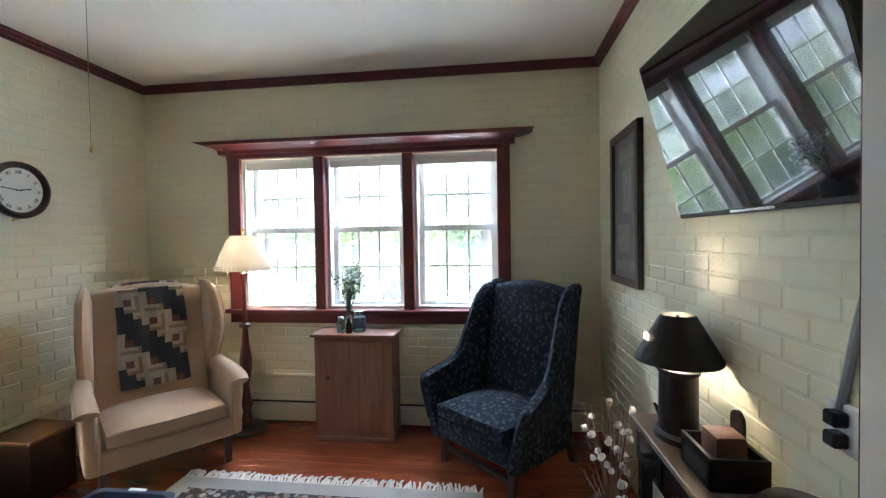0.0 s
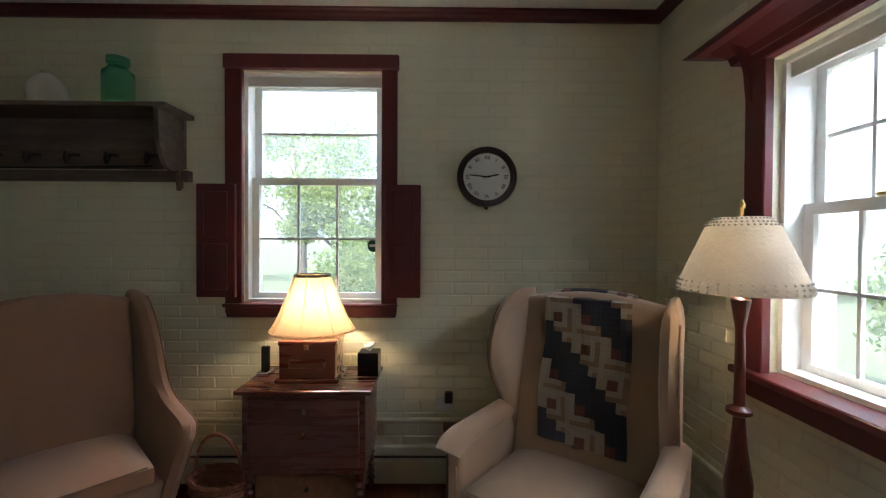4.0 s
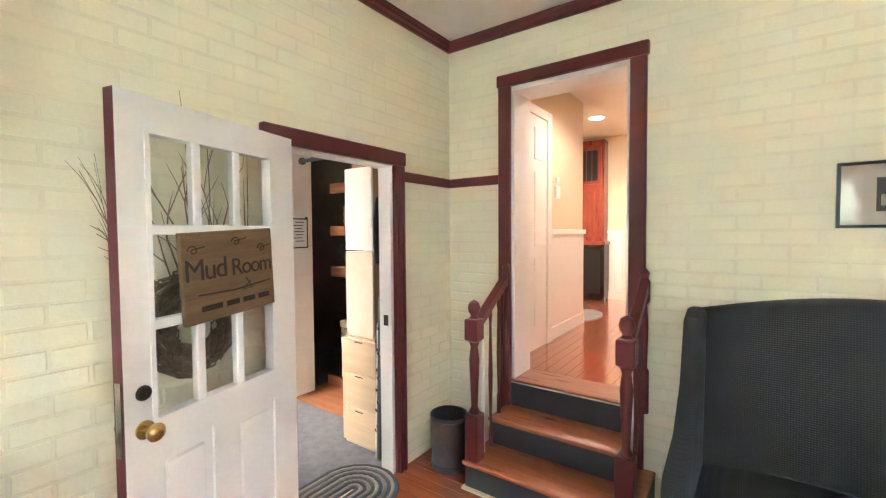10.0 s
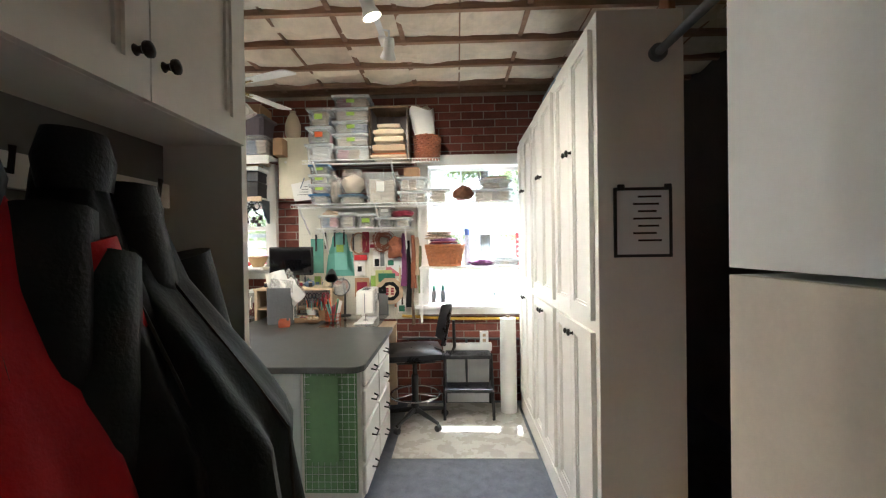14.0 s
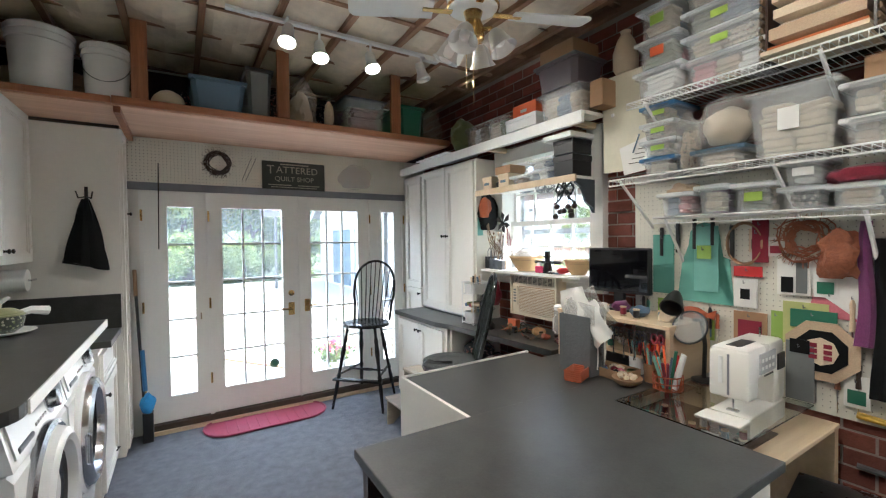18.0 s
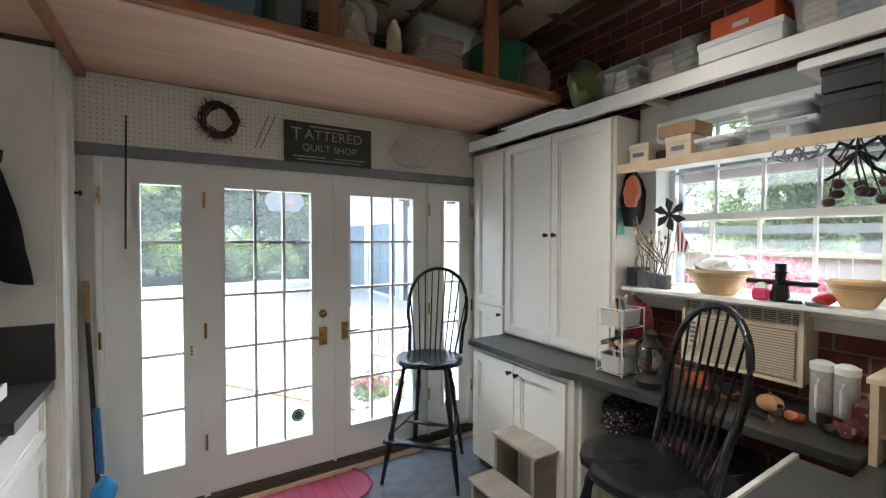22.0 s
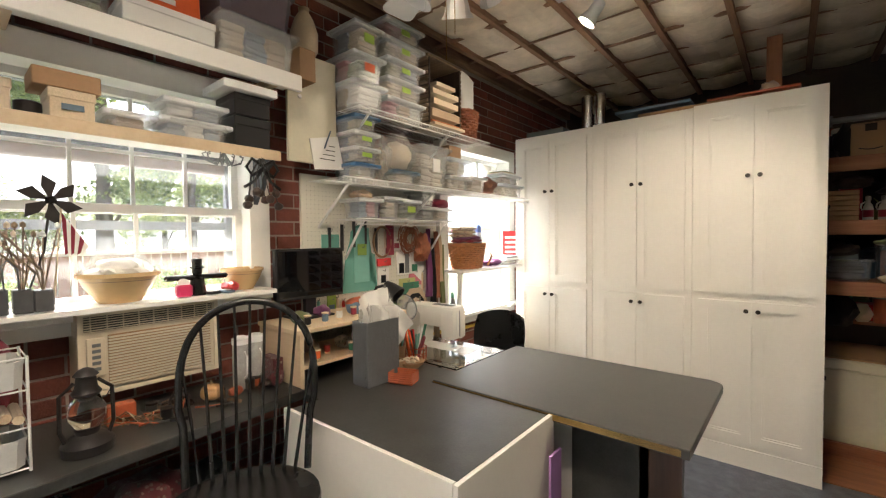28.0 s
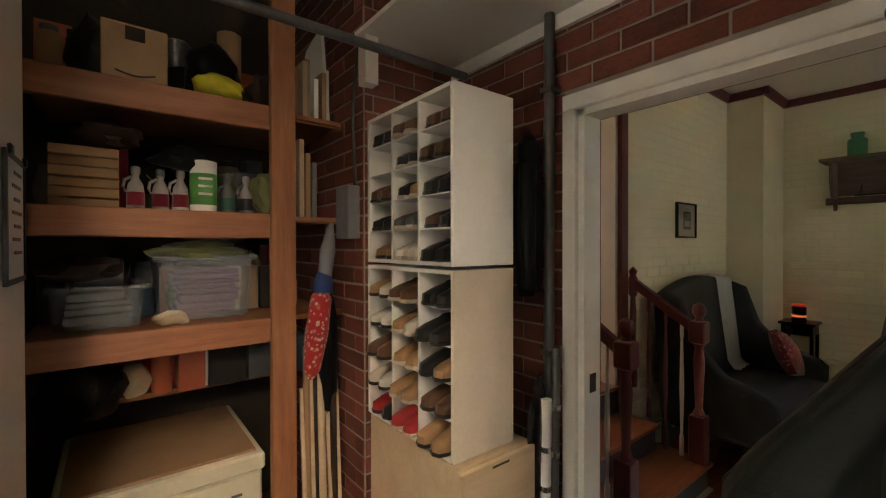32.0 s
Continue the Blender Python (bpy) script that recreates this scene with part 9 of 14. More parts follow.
vine_wreath("small dark twig wreath on the pegboard", (2.59, 3.755, 2.255), 0.084, "y", 36, 3, DARKW)
rd = thing("hanging_rod", "thin dark rod hanging by a hook on the wall", "rod", (2.16, 3.74, 1.5))
part("rod", tube(BM(), [(2.16, 3.735, 2.19), (2.155, 3.735, 1.85), (2.15, 3.735, 1.52)], 0.005, 6), TIN, rd, world=True)
part("hook", tube(BM(), [(2.16, 3.765, 2.21), (2.16, 3.735, 2.215), (2.16, 3.73, 2.19)], 0.004, 6), TIN, rd, world=True)
for k in range(2):
    part("wire", tube(BM(), [(2.78 + k * 0.03, 3.755, 2.12), (2.86 + k * 0.04, 3.75, 2.33)], 0.0025, 4), STEEL, rd, world=True)
bundle("clear film wrapped round a wire shape on the pegboard", (3.82, 3.70, 2.20), (0.17, 0.055, 0.115), BAGC, 21, "plastic_bag", "bag", "", 0.3)
wf = thing("wire_form", "round wire form hung on the pegboard", "wire form", (3.82, 3.74, 2.2))
for r in (0.06, 0.085, 0.11):
    part("wire_ring", tube(BM(), [(3.82 + 1.3 * r * math.cos(a), 3.74, 2.2 + r * math.sin(a)) for a in [k * 0.35 for k in range(18)]], 0.002, 4, closed=True), STEEL, wf, world=True)
sk = thing("door_sticker", "round dark green sticker on the door glass", "sticker", (3.0, 3.79, 0.42))
part("disc", turned((3.03, 3.792, 0.43), (3.03, 3.796, 0.43), [(0, 0.042), (1, 0.042)], 24), GREENB, sk, world=True)
part("ring", tube(BM(), [(3.03 + 0.030 * math.cos(k * 0.35), 3.791, 0.43 + 0.030 * math.sin(k * 0.35)) for k in range(18)], 0.002, 4, closed=True), PAPERW, sk, world=True)
tw = thing("hand_towel", "black towel hung on a wall hook", "towel", (1.76, 3.44, 1.4))
bm = BM()
rows_ = []
for r in range(13):
    v = r / 12
    ring = []
    for k in range(18):
        a = 2 * math.pi * k / 18
        w_ = 0.02 + 0.10 * v ** 0.8
        ring.append(bm.verts.new((1.745 + w_ * math.cos(a) * (1 + 0.15 * math.sin(5 * a + 4 * v)), 3.405 + (0.018 + 0.02 * v) * math.sin(a) * (1 + 0.4 * math.sin(6 * a)), 1.88 - 0.44 * v - (0.06 * max(0, math.cos(a + 0.4)) * v))))
    rows_.append(ring)
for ra, rb in zip(rows_, rows_[1:]):
    for k in range(18):
        bm.faces.new((ra[k], rb[k], rb[(k + 1) % 18], ra[(k + 1) % 18]))
bm.faces.new(rows_[0])
bm.faces.new(rows_[-1][::-1])
part("cloth", bm, BLK, tw, world=True, smooth=True)
hk2 = thing("wall_hook", "double iron coat hook on the cabinet side", "hook", (1.745, 3.45, 1.92))
part("plate", bx(1.735, 1.755, 3.44, 3.449, 1.87, 1.97, bev=0.002), TIN, hk2, world=True)
for s in (-1, 1):
    part("prong", tube(BM(), [(1.745, 3.44, 1.90), (1.745 + 0.035 * s, 3.39, 1.885), (1.745 + 0.045 * s, 3.37, 1.93)], 0.005, 6), TIN, hk2, world=True)
pt = thing("paper_towel", "roll of paper towels on a holder against the cabinet side", "paper towel", (1.28, 3.36, 1.335))
part("roll", turned((1.11, 3.365, 1.335), (1.45, 3.365, 1.335), [(0, 0.02), (0.001, 0.072), (1, 0.072), (1.001, 0.02)], 28), PAPERW, pt, world=True, smooth=True)
part("rod", tube(BM(), [(1.09, 3.449, 1.335), (1.09, 3.365, 1.335), (1.47, 3.365, 1.335), (1.47, 3.449, 1.335)], 0.007, 6), CHROME, pt, world=True)
part("loose_sheet", slab(BM(), [(3.437, 1.335), (3.439, 1.335), (3.434, 1.25), (3.432, 1.25)], "x", 1.115, 1.445), PAPERW, pt, world=True)
BOWLP = pattern("black_white_pottery", (0.05, 0.06, 0.045), [(0.60, 0.58, 0.48), (0.20, 0.26, 0.08), (0.50, 0.48, 0.40)], 60, 0.3, 0.34)
OLIVEG = pm("pale_olive_glaze", (0.34, 0.36, 0.18), 0.3, 0.3, 20, 0.04, 60)
cp = thing("patterned_bowl", "green-black patterned lidded pot on a plate with a ladle", "bowl", (1.50, 2.66, 1.10), 20)
part("plate", lathe(BM(), [(0.06, 0), (0.11, 0.008), (0.14, 0.018), (0.135, 0.022), (0.06, 0.009)], seg=28), PLAST, cp, smooth=True)
part("bowl", lathe(BM(), [(0.055, 0.012), (0.085, 0.035), (0.095, 0.085), (0.088, 0.105), (0.082, 0.105), (0.07, 0.035), (0.01, 0.022)], seg=28), BOWLP, cp, smooth=True)
part("ladle", tube(BM(), [(0.06, 0.01, 0.10), (0.12, 0.02, 0.115), (0.19, 0.04, 0.10)], 0.016, 8, r_end=0.026), PLAST, cp, smooth=True)
part("lid", lathe(BM(), [(0.092, 0.10), (0.088, 0.115), (0.05, 0.135), (0.001, 0.14)], seg=24, cap=False), OLIVEG, cp, smooth=True)
part("rim", lathe(BM(), [(0.089, 0.098), (0.097, 0.101), (0.097, 0.107), (0.089, 0.109)], seg=28, cap=False), OLIVEG, cp, smooth=True)
part("lid_knob", tube(BM(), [(-0.01, 0, 0.135), (0.0, 0, 0.165), (0.035, 0, 0.195)], 0.013, 8, r_end=0.009), PLAST, cp, smooth=True)
ob_ = thing("soap_bottle", "copper-brown soap bottle with an orange nozzle", "bottle", (1.36, 2.56, 1.10))
part("bottle", lathe(BM(), [(0.044, 0), (0.048, 0.01), (0.046, 0.12), (0.040, 0.135), (0.014, 0.142)], seg=20), pm("copper_brown_glaze", (0.30, 0.10, 0.05), 0.3, 0.3, 20), ob_, smooth=True)
part("nozzle", lathe(BM(), [(0.014, 0.14), (0.014, 0.155), (0.004, 0.19)], seg=12), REDPL, ob_, smooth=True)
bk_ = thing("dark_bucket", "dark enamel bucket with a pale rim on the counter", "bucket", (1.05, 2.50, 1.10))
part("pail", lathe(BM(), [(0.10, 0), (0.145, 0.19), (0.152, 0.195), (0.145, 0.20), (0.138, 0.19), (0.095, 0.01), (0.001, 0.01)], seg=28), BLACKP, bk_, smooth=True)
part("rim", lathe(BM(), [(0.143, 0.196), (0.153, 0.192), (0.155, 0.200), (0.147, 0.206)], seg=28, cap=False), STEEL, bk_, smooth=True)
br = thing("push_broom", "black-handled broom with a blue brush head", "broom", (2.0, 3.70, 0.25))
part("handle", tube(BM(), [(2.03, 3.68, 0.28), (1.985, 3.74, 1.30)], 0.011, 8), BLACKPL, br, world=True, smooth=True)
part("grip", tube(BM(), [(1.99, 3.733, 1.15), (1.985, 3.74, 1.36)], 0.014, 8), CARD, br, world=True, smooth=True)
part("blue_handle", tube(BM(), [(2.04, 3.67, 0.40), (2.025, 3.69, 0.72)], 0.016, 8), pm("blue_plastic", (0.03, 0.14, 0.32), 0.4), br, world=True, smooth=True)
part("brush_head", lump(BM(), (2.055, 3.65, 0.30), (0.05, 0.06, 0.085), 2, 0.25, 3), pm("bright_blue_bristle", (0.05, 0.28, 0.62), 0.8, 0.2, 20, 0.6, 120), br, world=True, smooth=True)
part("foot", bx(2.02, 2.09, 3.62, 3.69, 0.0, 0.23), BLACKPL, br, world=True)

# ---- ceiling fan and track lights ----
LENS = glow("lit_lamp_lens", (1.0, 0.88, 0.62), 8.0)
OPAL = clear("frosted_bell_glass", (0.92, 0.90, 0.86), 0.4, 0.35)
fn = thing("ceiling_fan", "white and brass four-blade ceiling fan with bell shades", "ceiling fan", (3.49, 1.22, 2.965))
part("canopy", lathe(BM(), [(0.02, -0.08), (0.055, -0.06), (0.07, -0.015), (0.07, 0.0)], seg=24), BRASS, fn, smooth=True)
part("downrod", lathe(BM(), [(0.012, -0.20), (0.012, -0.06)], seg=12), BRASS, fn, smooth=True)
part("motor", lathe(BM(), [(0.05, -0.335), (0.115, -0.32), (0.125, -0.27), (0.12, -0.23), (0.08, -0.20), (0.03, -0.19)], seg=32), PLAST, fn, smooth=True)
for zr in (-0.318, -0.232):
    part("brass_ring", lathe(BM(), [(0.117, zr), (0.124, zr + 0.004), (0.124, zr + 0.010), (0.117, zr + 0.014)], seg=32, cap=False), BRASS, fn, smooth=True)
for k in range(18):
    a = 2 * math.pi * k / 18
    part("vent_slot", bx(-0.006, 0.006, 0.1205, 0.1255, -0.285, -0.250), GREYP, fn).matrix_basis = pose(0, 0, 0, 0, 0, 20 * k)
part("light_kit", lathe(BM(), [(0.02, -0.47), (0.05, -0.46), (0.055, -0.42), (0.035, -0.37), (0.045, -0.335)], seg=24), BRASS, fn, smooth=True)
for a in (158, 70, -22, -110):
    bl = part("blade_iron", bx(0.10, 0.24, -0.018, 0.018, -0.342, -0.336, bev=0.002), BRASS, fn)
    bl.matrix_basis = pose(0, 0, 0, 0, 0, a)
    bmb = slab(BM(), [(0.19, -0.055)] + [(x, y) for x, y in arc(0.54, -0.04, 0.035, -90, 0, 5)] + [(x, y) for x, y in arc(0.54, 0.04, 0.035, 0, 90, 5)] + [(0.19, 0.055)], "z", -0.005, 0.003, 0.0015)
    part("blade", bmb, WHITE, bl).matrix_basis = pose(0, 0, -0.335, 11, 0, 0)
for k in range(4):
    a = radians(35 + 90 * k)
    px, py = 0.085 * math.cos(a), 0.085 * math.sin(a)
    arm = part("lamp_arm", tube(BM(), [(0.03 * math.cos(a), 0.03 * math.sin(a), -0.42), (px, py, -0.425), (px * 1.15, py * 1.15, -0.45)], 0.010, 8), BRASS, fn, smooth=True)
    shd = part("bell_shade", lathe(BM(), [(0.022, 0), (0.035, -0.02), (0.045, -0.055), (0.052, -0.085), (0.066, -0.105), (0.062, -0.103), (0.048, -0.083), (0.041, -0.055), (0.031, -0.02), (0.018, -0.003)], seg=24, cap=False), OPAL, arm, smooth=True)
    shd.matrix_basis = pose(px * 1.15, py * 1.15, -0.44, -28 * math.sin(a) * -1, 28 * math.cos(a) * -1, 0)
    part("lamp", lathe(BM(), [(0.012, -0.02), (0.024, -0.055), (0.02, -0.075), (0.004, -0.085)], seg=14), PLAST, arm, smooth=True).matrix_basis = shd.matrix_basis.copy()
for x, l in ((0.02, 0.30), (-0.02, 0.22)):
    part("pull_chain", tube(BM(), [(x, 0.03, -0.46), (x, 0.03, -0.46 - l)], 0.0015, 5), BRASS, fn)
for ry_, xs in ((2.38, (2.55, 4.0)), (0.12, (2.35, 3.6))):
    tr = thing("track_rail", "white ceiling track rail for spot lamps", "track light", (3.2, ry_, 2.93), group="track lighting")
    part("rail", bx(xs[0], xs[1], ry_ - 0.018, ry_ + 0.018, 2.935, 2.955), PLAST, tr, world=True)
    part("feed_box", bx(xs[1] - 0.12, xs[1], ry_ - 0.025, ry_ + 0.025, 2.915, 2.935), PLAST, tr, world=True)
for hx, hy, hz, gx, gy, lit in TRACK_HEADS:
    th = thing("spot_lamp", "white track spot lamp, lit" if lit else "white track spot lamp, switched off", "spot lamp", (hx, hy, 2.936), group="track lighting")
    part("stem", tube(BM(), [(hx, 2.38 if hy > 1 else 0.12, 2.937), (hx, hy, 2.925), (hx, hy, hz + 0.02)], 0.008, 8), PLAST, th, world=True)
    d = (Vector((gx, gy, 0.6)) - Vector((hx, hy, hz))).normalized()
    q = wm(th).inverted() @ Matrix.Translation((hx, hy, hz)) @ d.to_track_quat("Z", "Y").to_matrix().to_4x4()
    can = part("can", lathe(BM(), [(0.028, -0.055), (0.034, -0.03), (0.036, 0.02), (0.05, 0.06), (0.055, 0.075), (0.051, 0.075), (0.045, 0.058), (0.03, 0.02), (0.02, 0.0)], seg=24), PLAST, th, smooth=True)
    can.matrix_basis = q
    ln = part("lens", lathe(BM(), [(0.044, 0.052), (0.030, 0.060), (0.004, 0.064)], seg=20), LENS if lit else FROST, can, smooth=True)
sk = thing("window_sticker", "round dark sticker on the den window glass", "sticker", (-3.35, 1.842, 1.507))
part("disc", turned((-3.3505, 1.842, 1.507), (-3.3475, 1.842, 1.507), [(0, 0.042), (1, 0.042)], 24), GREENB, sk, world=True)
part("band", bx(-3.3472, -3.3462, 1.812, 1.872, 1.499, 1.515), PAPERW, sk, world=True)
# ---- mud room: east wall ----
def wire_shelf(label, y0, y1, z, x0, braces):
    """A coated wire shelf with a turned-down lip and slanted braces to the wall."""
    s = thing("wire_shelf", label, "shelf", (4.5, (y0 + y1) / 2, z), group="white wire shelves")
    n = int((y1 - y0) / 0.0254)
    for k in range(n + 1):
        y = y0 + (y1 - y0) * k / n
        part("wire", tube(BM(), [(4.655, y, z - 0.003), (x0, y, z - 0.003), (x0 - 0.001, y, z - 0.03)], 0.0018, 4), PLAST, s, world=True)
    for dz in (0.0, -0.032):
        part("front_bar", tube(BM(), [(x0, y0, z + dz), (x0, y1, z + dz)], 0.004, 6), PLAST, s, world=True)
    for x in (4.65, (4.65 + x0) / 2):
        part("back_bar", tube(BM(), [(x, y0, z - 0.007), (x, y1, z - 0.007)], 0.004, 6), PLAST, s, world=True)
    for y in braces:
        part("brace", tube(BM(), [(x0 + 0.015, y, z - 0.012), (4.652, y, z - 0.27)], 0.008, 6), PLAST, s, world=True)
    return s


W1, W2, W3 = 2.27, 1.88, 1.67
wire_shelf("upper white wire shelf on the brick wall", -0.27, 0.99, W1, 4.32, (0.90, 0.2))
wire_shelf("middle white wire shelf running across the window", -0.89, 1.10, W2, 4.32, (1.04, 0.35))
wire_shelf("short white wire shelf above the pegboard", 0.03, 0.92, W3, 4.44, (0.86, 0.1))


def snap_bin(label, y0, y1, z0, h, x0=4.38, tag=None, fill=(CREAMC, BEIGE), lid=None, x1=4.62):
    return tub("storage_bin", label, x0, x1, y0, y1, z0, h, BINC, lid or BINLID, fill, 0.008, "small clear bins", tag)


z = W1 + 0.003
for k, (h, tg, f) in enumerate(((0.15, None, (PAPERW, BEIGE)), (0.14, ORANGE, (GREENF, PINKF)), (0.15, LIME, (CREAMC, BLUEF)))):
    snap_bin("small clear lidded bin in a stack of three", 0.74 + 0.01 * k, 0.98 - 0.01 * k, z, h, tag=tg, fill=f)
    z += h + 0.016
z = W1 + 0.003
for k, h in enumerate((0.12, 0.10, 0.10, 0.10, 0.10)):
    snap_bin("clear lidded bin with a lime label in a stack of five", 0.41 if k else 0.38, 0.725, z, h, tag=LIME if k else None, fill=((PAPERW, BEIGE, PINKF), (PRINT, CREAMC), (BLUEF, GREENF), (CREAMC, PRINT), (BEIGE, WINE))[k])
    z += h + 0.016
# tilted wicker crate of towels
ct = thing("wicker_crate", "dark wicker crate on its side holding folded towels", "crate", (4.47, 0.22, W1 + 0.005))
part("back", bx(0.13, 0.14, -0.17, 0.17, 0.0, 0.45), DARKW, ct)
for y in (-0.172, 0.172):
    part("lining", bx(-0.115, 0.129, y - 0.008 - math.copysign(0.012, y), y - math.copysign(0.012, y), 0.0, 0.452), DARKW, ct)
for y in (-0.175, 0.175):
    for k in range(15):
        part("side_weave", bx(-0.12, 0.14, y - 0.006 + 0.003 * (k % 2), y + 0.006 + 0.003 * (k % 2), 0.005 + k * 0.03, 0.031 + k * 0.03, bev=0.006), TWIG, ct)
part("top_board", bx(-0.12, 0.14, -0.18, 0.18, 0.455, 0.47), TWIG, ct)
z = W1 + 0.012
for k, (m, h, w) in enumerate(((CREAMC, 0.03, 0.16), (ORANGE, 0.018, 0.15), (BEIGE, 0.085, 0.145), (CREAMC, 0.065, 0.13), (CREAMC, 0.06, 0.135), (CREAMC, 0.045, 0.10))):
    tl = thing("folded_towel", ("folded cream towel" if m is CREAMC else "folded tan towel" if m is BEIGE else "folded orange cloth") + " in a wicker crate", "towel", (4.44, 0.22, z), group="folded towels")
    part("folds", pillow(BM(), 4.31 if k == 0 else 4.345, 4.56, 0.22 - w, 0.22 + w, z, z + h, 0.004, 8), m if m is not ORANGE else fabric("rust_orange_cloth", (0.40, 0.12, 0.03), 160), tl, world=True, smooth=True)
    z += h + 0.002
wb_ = thing("wicker_basket", "round red-brown wicker basket on the wire shelf", "basket", (4.47, -0.115, W1 + 0.003))
wicker(wb_, 0.10, 0.122, 0.22, 11, WICK)
pb = thing("paper_bag", "crumpled white paper bag standing in a wicker basket", "bag", (4.47, -0.115, W1 + 0.1))
bm = BM()
rr = []
for k in range(9):
    v = k / 8
    rr.append([bm.verts.new(((0.080 + 0.02 * v) * math.copysign(abs(math.cos(a)) ** 0.6, math.cos(a)) + 0.012 * noise.noise((a * 2, v * 4, 3.0)), (0.082 + 0.03 * v) * math.copysign(abs(math.sin(a)) ** 0.6, math.sin(a)) + 0.012 * noise.noise((a * 2, v * 4, 7.0)) + 0.05 * v, 0.36 * v + 0.025 * v * math.sin(a * 3))) for a in [2 * math.pi * q / 20 for q in range(20)]])
for ra, rb in zip(rr, rr[1:]):
    for q in range(20):
        bm.faces.new((ra[q], ra[(q + 1) % 20], rb[(q + 1) % 20], rb[q]))
bm.faces.new(rr[0][::-1])
part("bag", bm, PAPERW, pb, smooth=True)
part("printed_cloth", lump(BM(), (0, 0.03, 0.30), (0.09, 0.10, 0.10), 12, 0.4, 3), PRINT, pb, smooth=True)
jg = thing("stoneware_jug", "pale stoneware jug standing above the board", "jug", (4.56, 1.16, 2.535))
part("jug", lathe(BM(), [(0.055, 0), (0.07, 0.03), (0.072, 0.12), (0.05, 0.19), (0.025, 0.23), (0.03, 0.25)], seg=20), CREAMC, jg, smooth=True)

# middle shelf
z = W2 + 0.003
for k, h in enumerate((0.09, 0.075, 0.075, 0.075)):
    snap_bin("small clear box with a lime label in a low stack", 0.785, 0.955, z, h, 4.40, LIME if k else None, (PRINT, BLUEF), pm("blue_lid", (0.05, 0.16, 0.34), 0.4) if k in (0, 3) else None)
    z += h + 0.015
bundle("clear bag of printed scraps", (4.46, 0.735, W2 + 0.14), (0.09, 0.06, 0.15), BAGC, 31, "plastic_bag", "bag", "", 0.4)
bundle("printed fabric scraps inside a clear bag", (4.47, 0.735, W2 + 0.12), (0.06, 0.045, 0.11), PRINT, 32, "cloth_bundle", "bundle", "", 0.4)
bundle("clear bag stuffed with cream batting", (4.46, 0.57, W2 + 0.20), (0.10, 0.13, 0.12), BAGC, 33, "plastic_bag", "bag", "", 0.35)
bundle("cream batting inside a bag", (4.47, 0.57, W2 + 0.19), (0.075, 0.10, 0.09), CREAMC, 34, "cloth_bundle", "bundle", "", 0.3)
snap_bin("low clear bin under a bag of batting", 0.47, 0.68, W2 + 0.003, 0.08, 4.38, None, (BEIGE, CREAMC), BLUEB)
tub("storage_bin", "large clear bin full of cream batting", 4.36, 4.63, 0.16, 0.45, W2 + 0.003, 0.27, BINC, BINC, (CREAMC, CREAMC), 0.02, "clear bins", PAPERW)
snap_bin("clear bin of beige goods with a white lid", -0.10, 0.145, W2 + 0.003, 0.10, 4.38, None, (BEIGE, CREAMC, BEIGE), PLAST)
snap_bin("clear bin of beige goods", -0.10, 0.145, W2 + 0.12, 0.11, 4.38, None, (PAPERW, BEIGE, CREAMC))
snap_bin("clear bin of small parts", -0.31, -0.11, W2 + 0.003, 0.12, 4.38, None, (BEIGE, GREENF, CREAMC), PLAST)
carton("tan carton on top of a bin", 4.42, 4.58, -0.04, 0.10, W2 + 0.248, 0.08, CARD)
bundle("bundle of dark cloth before the window", (4.47, -0.44, W2 + 0.09), (0.08, 0.09, 0.07), pm("chestnut_felt", (0.16, 0.065, 0.035), 0.9, 0.3, 20), 35, "cloth_bundle", "bundle", "", 0.4)
snap_bin("wide low clear bin of folded prints before the window", -0.87, -0.53, W2 + 0.003, 0.105, 4.37, None, (BEIGE, PRINT, CREAMC, BEIGE))
snap_bin("shallow clear bin of paper patterns on another", -0.86, -0.60, W2 + 0.126, 0.065, 4.39, None, (PAPERW, CREAMC, BEIGE))
for k in range(4):
    fq = thing("folded_pattern", "folded paper pattern lying on a clear bin", "paper", (4.5, -0.72, W2 + 0.21 + 0.009 * k), group="paper patterns")
    part("sheet", bx(-0.09 + 0.01 * k, 0.09, -0.11, 0.10 - 0.015 * k, 0, 0.008, bev=0.002), (PAPERW, CREAMC, GREENF, PAPERW)[k], fq).matrix_basis = pose(0, 0, 0, 0, 0, 5 * k - 6)
# short shelf
for y0, y1, h, tg, f in ((0.72, 0.89, 0.11, None, (PINKF, BLUEF)), (0.56, 0.70, 0.13, None, (BEIGE, PURP)), (0.38, 0.54, 0.12, LIME, (GREENF, CREAMC)), (0.21, 0.36, 0.085, None, (DOTS,)), (0.05, 0.20, 0.08, None, (BEIGE, CREAMC))):
    snap_bin("small clear bin above the pegboard", y0, y1, W3 + 0.003, h, 4.45, tg, f)
snap_bin("small clear bin with a white label", 0.22, 0.35, W3 + 0.10, 0.10, 4.45, PAPERW, (PAPERW,))
bundle("folded red cloth on the short shelf", (4.53, 0.12, W3 + 0.125), (0.08, 0.11, 0.04), WINE, 38, "folded_cloth", "cloth", "", 0.3)
bundle("crumpled straw-coloured paper in an open bin", (4.53, 0.81, W3 + 0.14), (0.06, 0.07, 0.035), BEIGE, 39, "paper_stuffing", "paper", "", 0.45)

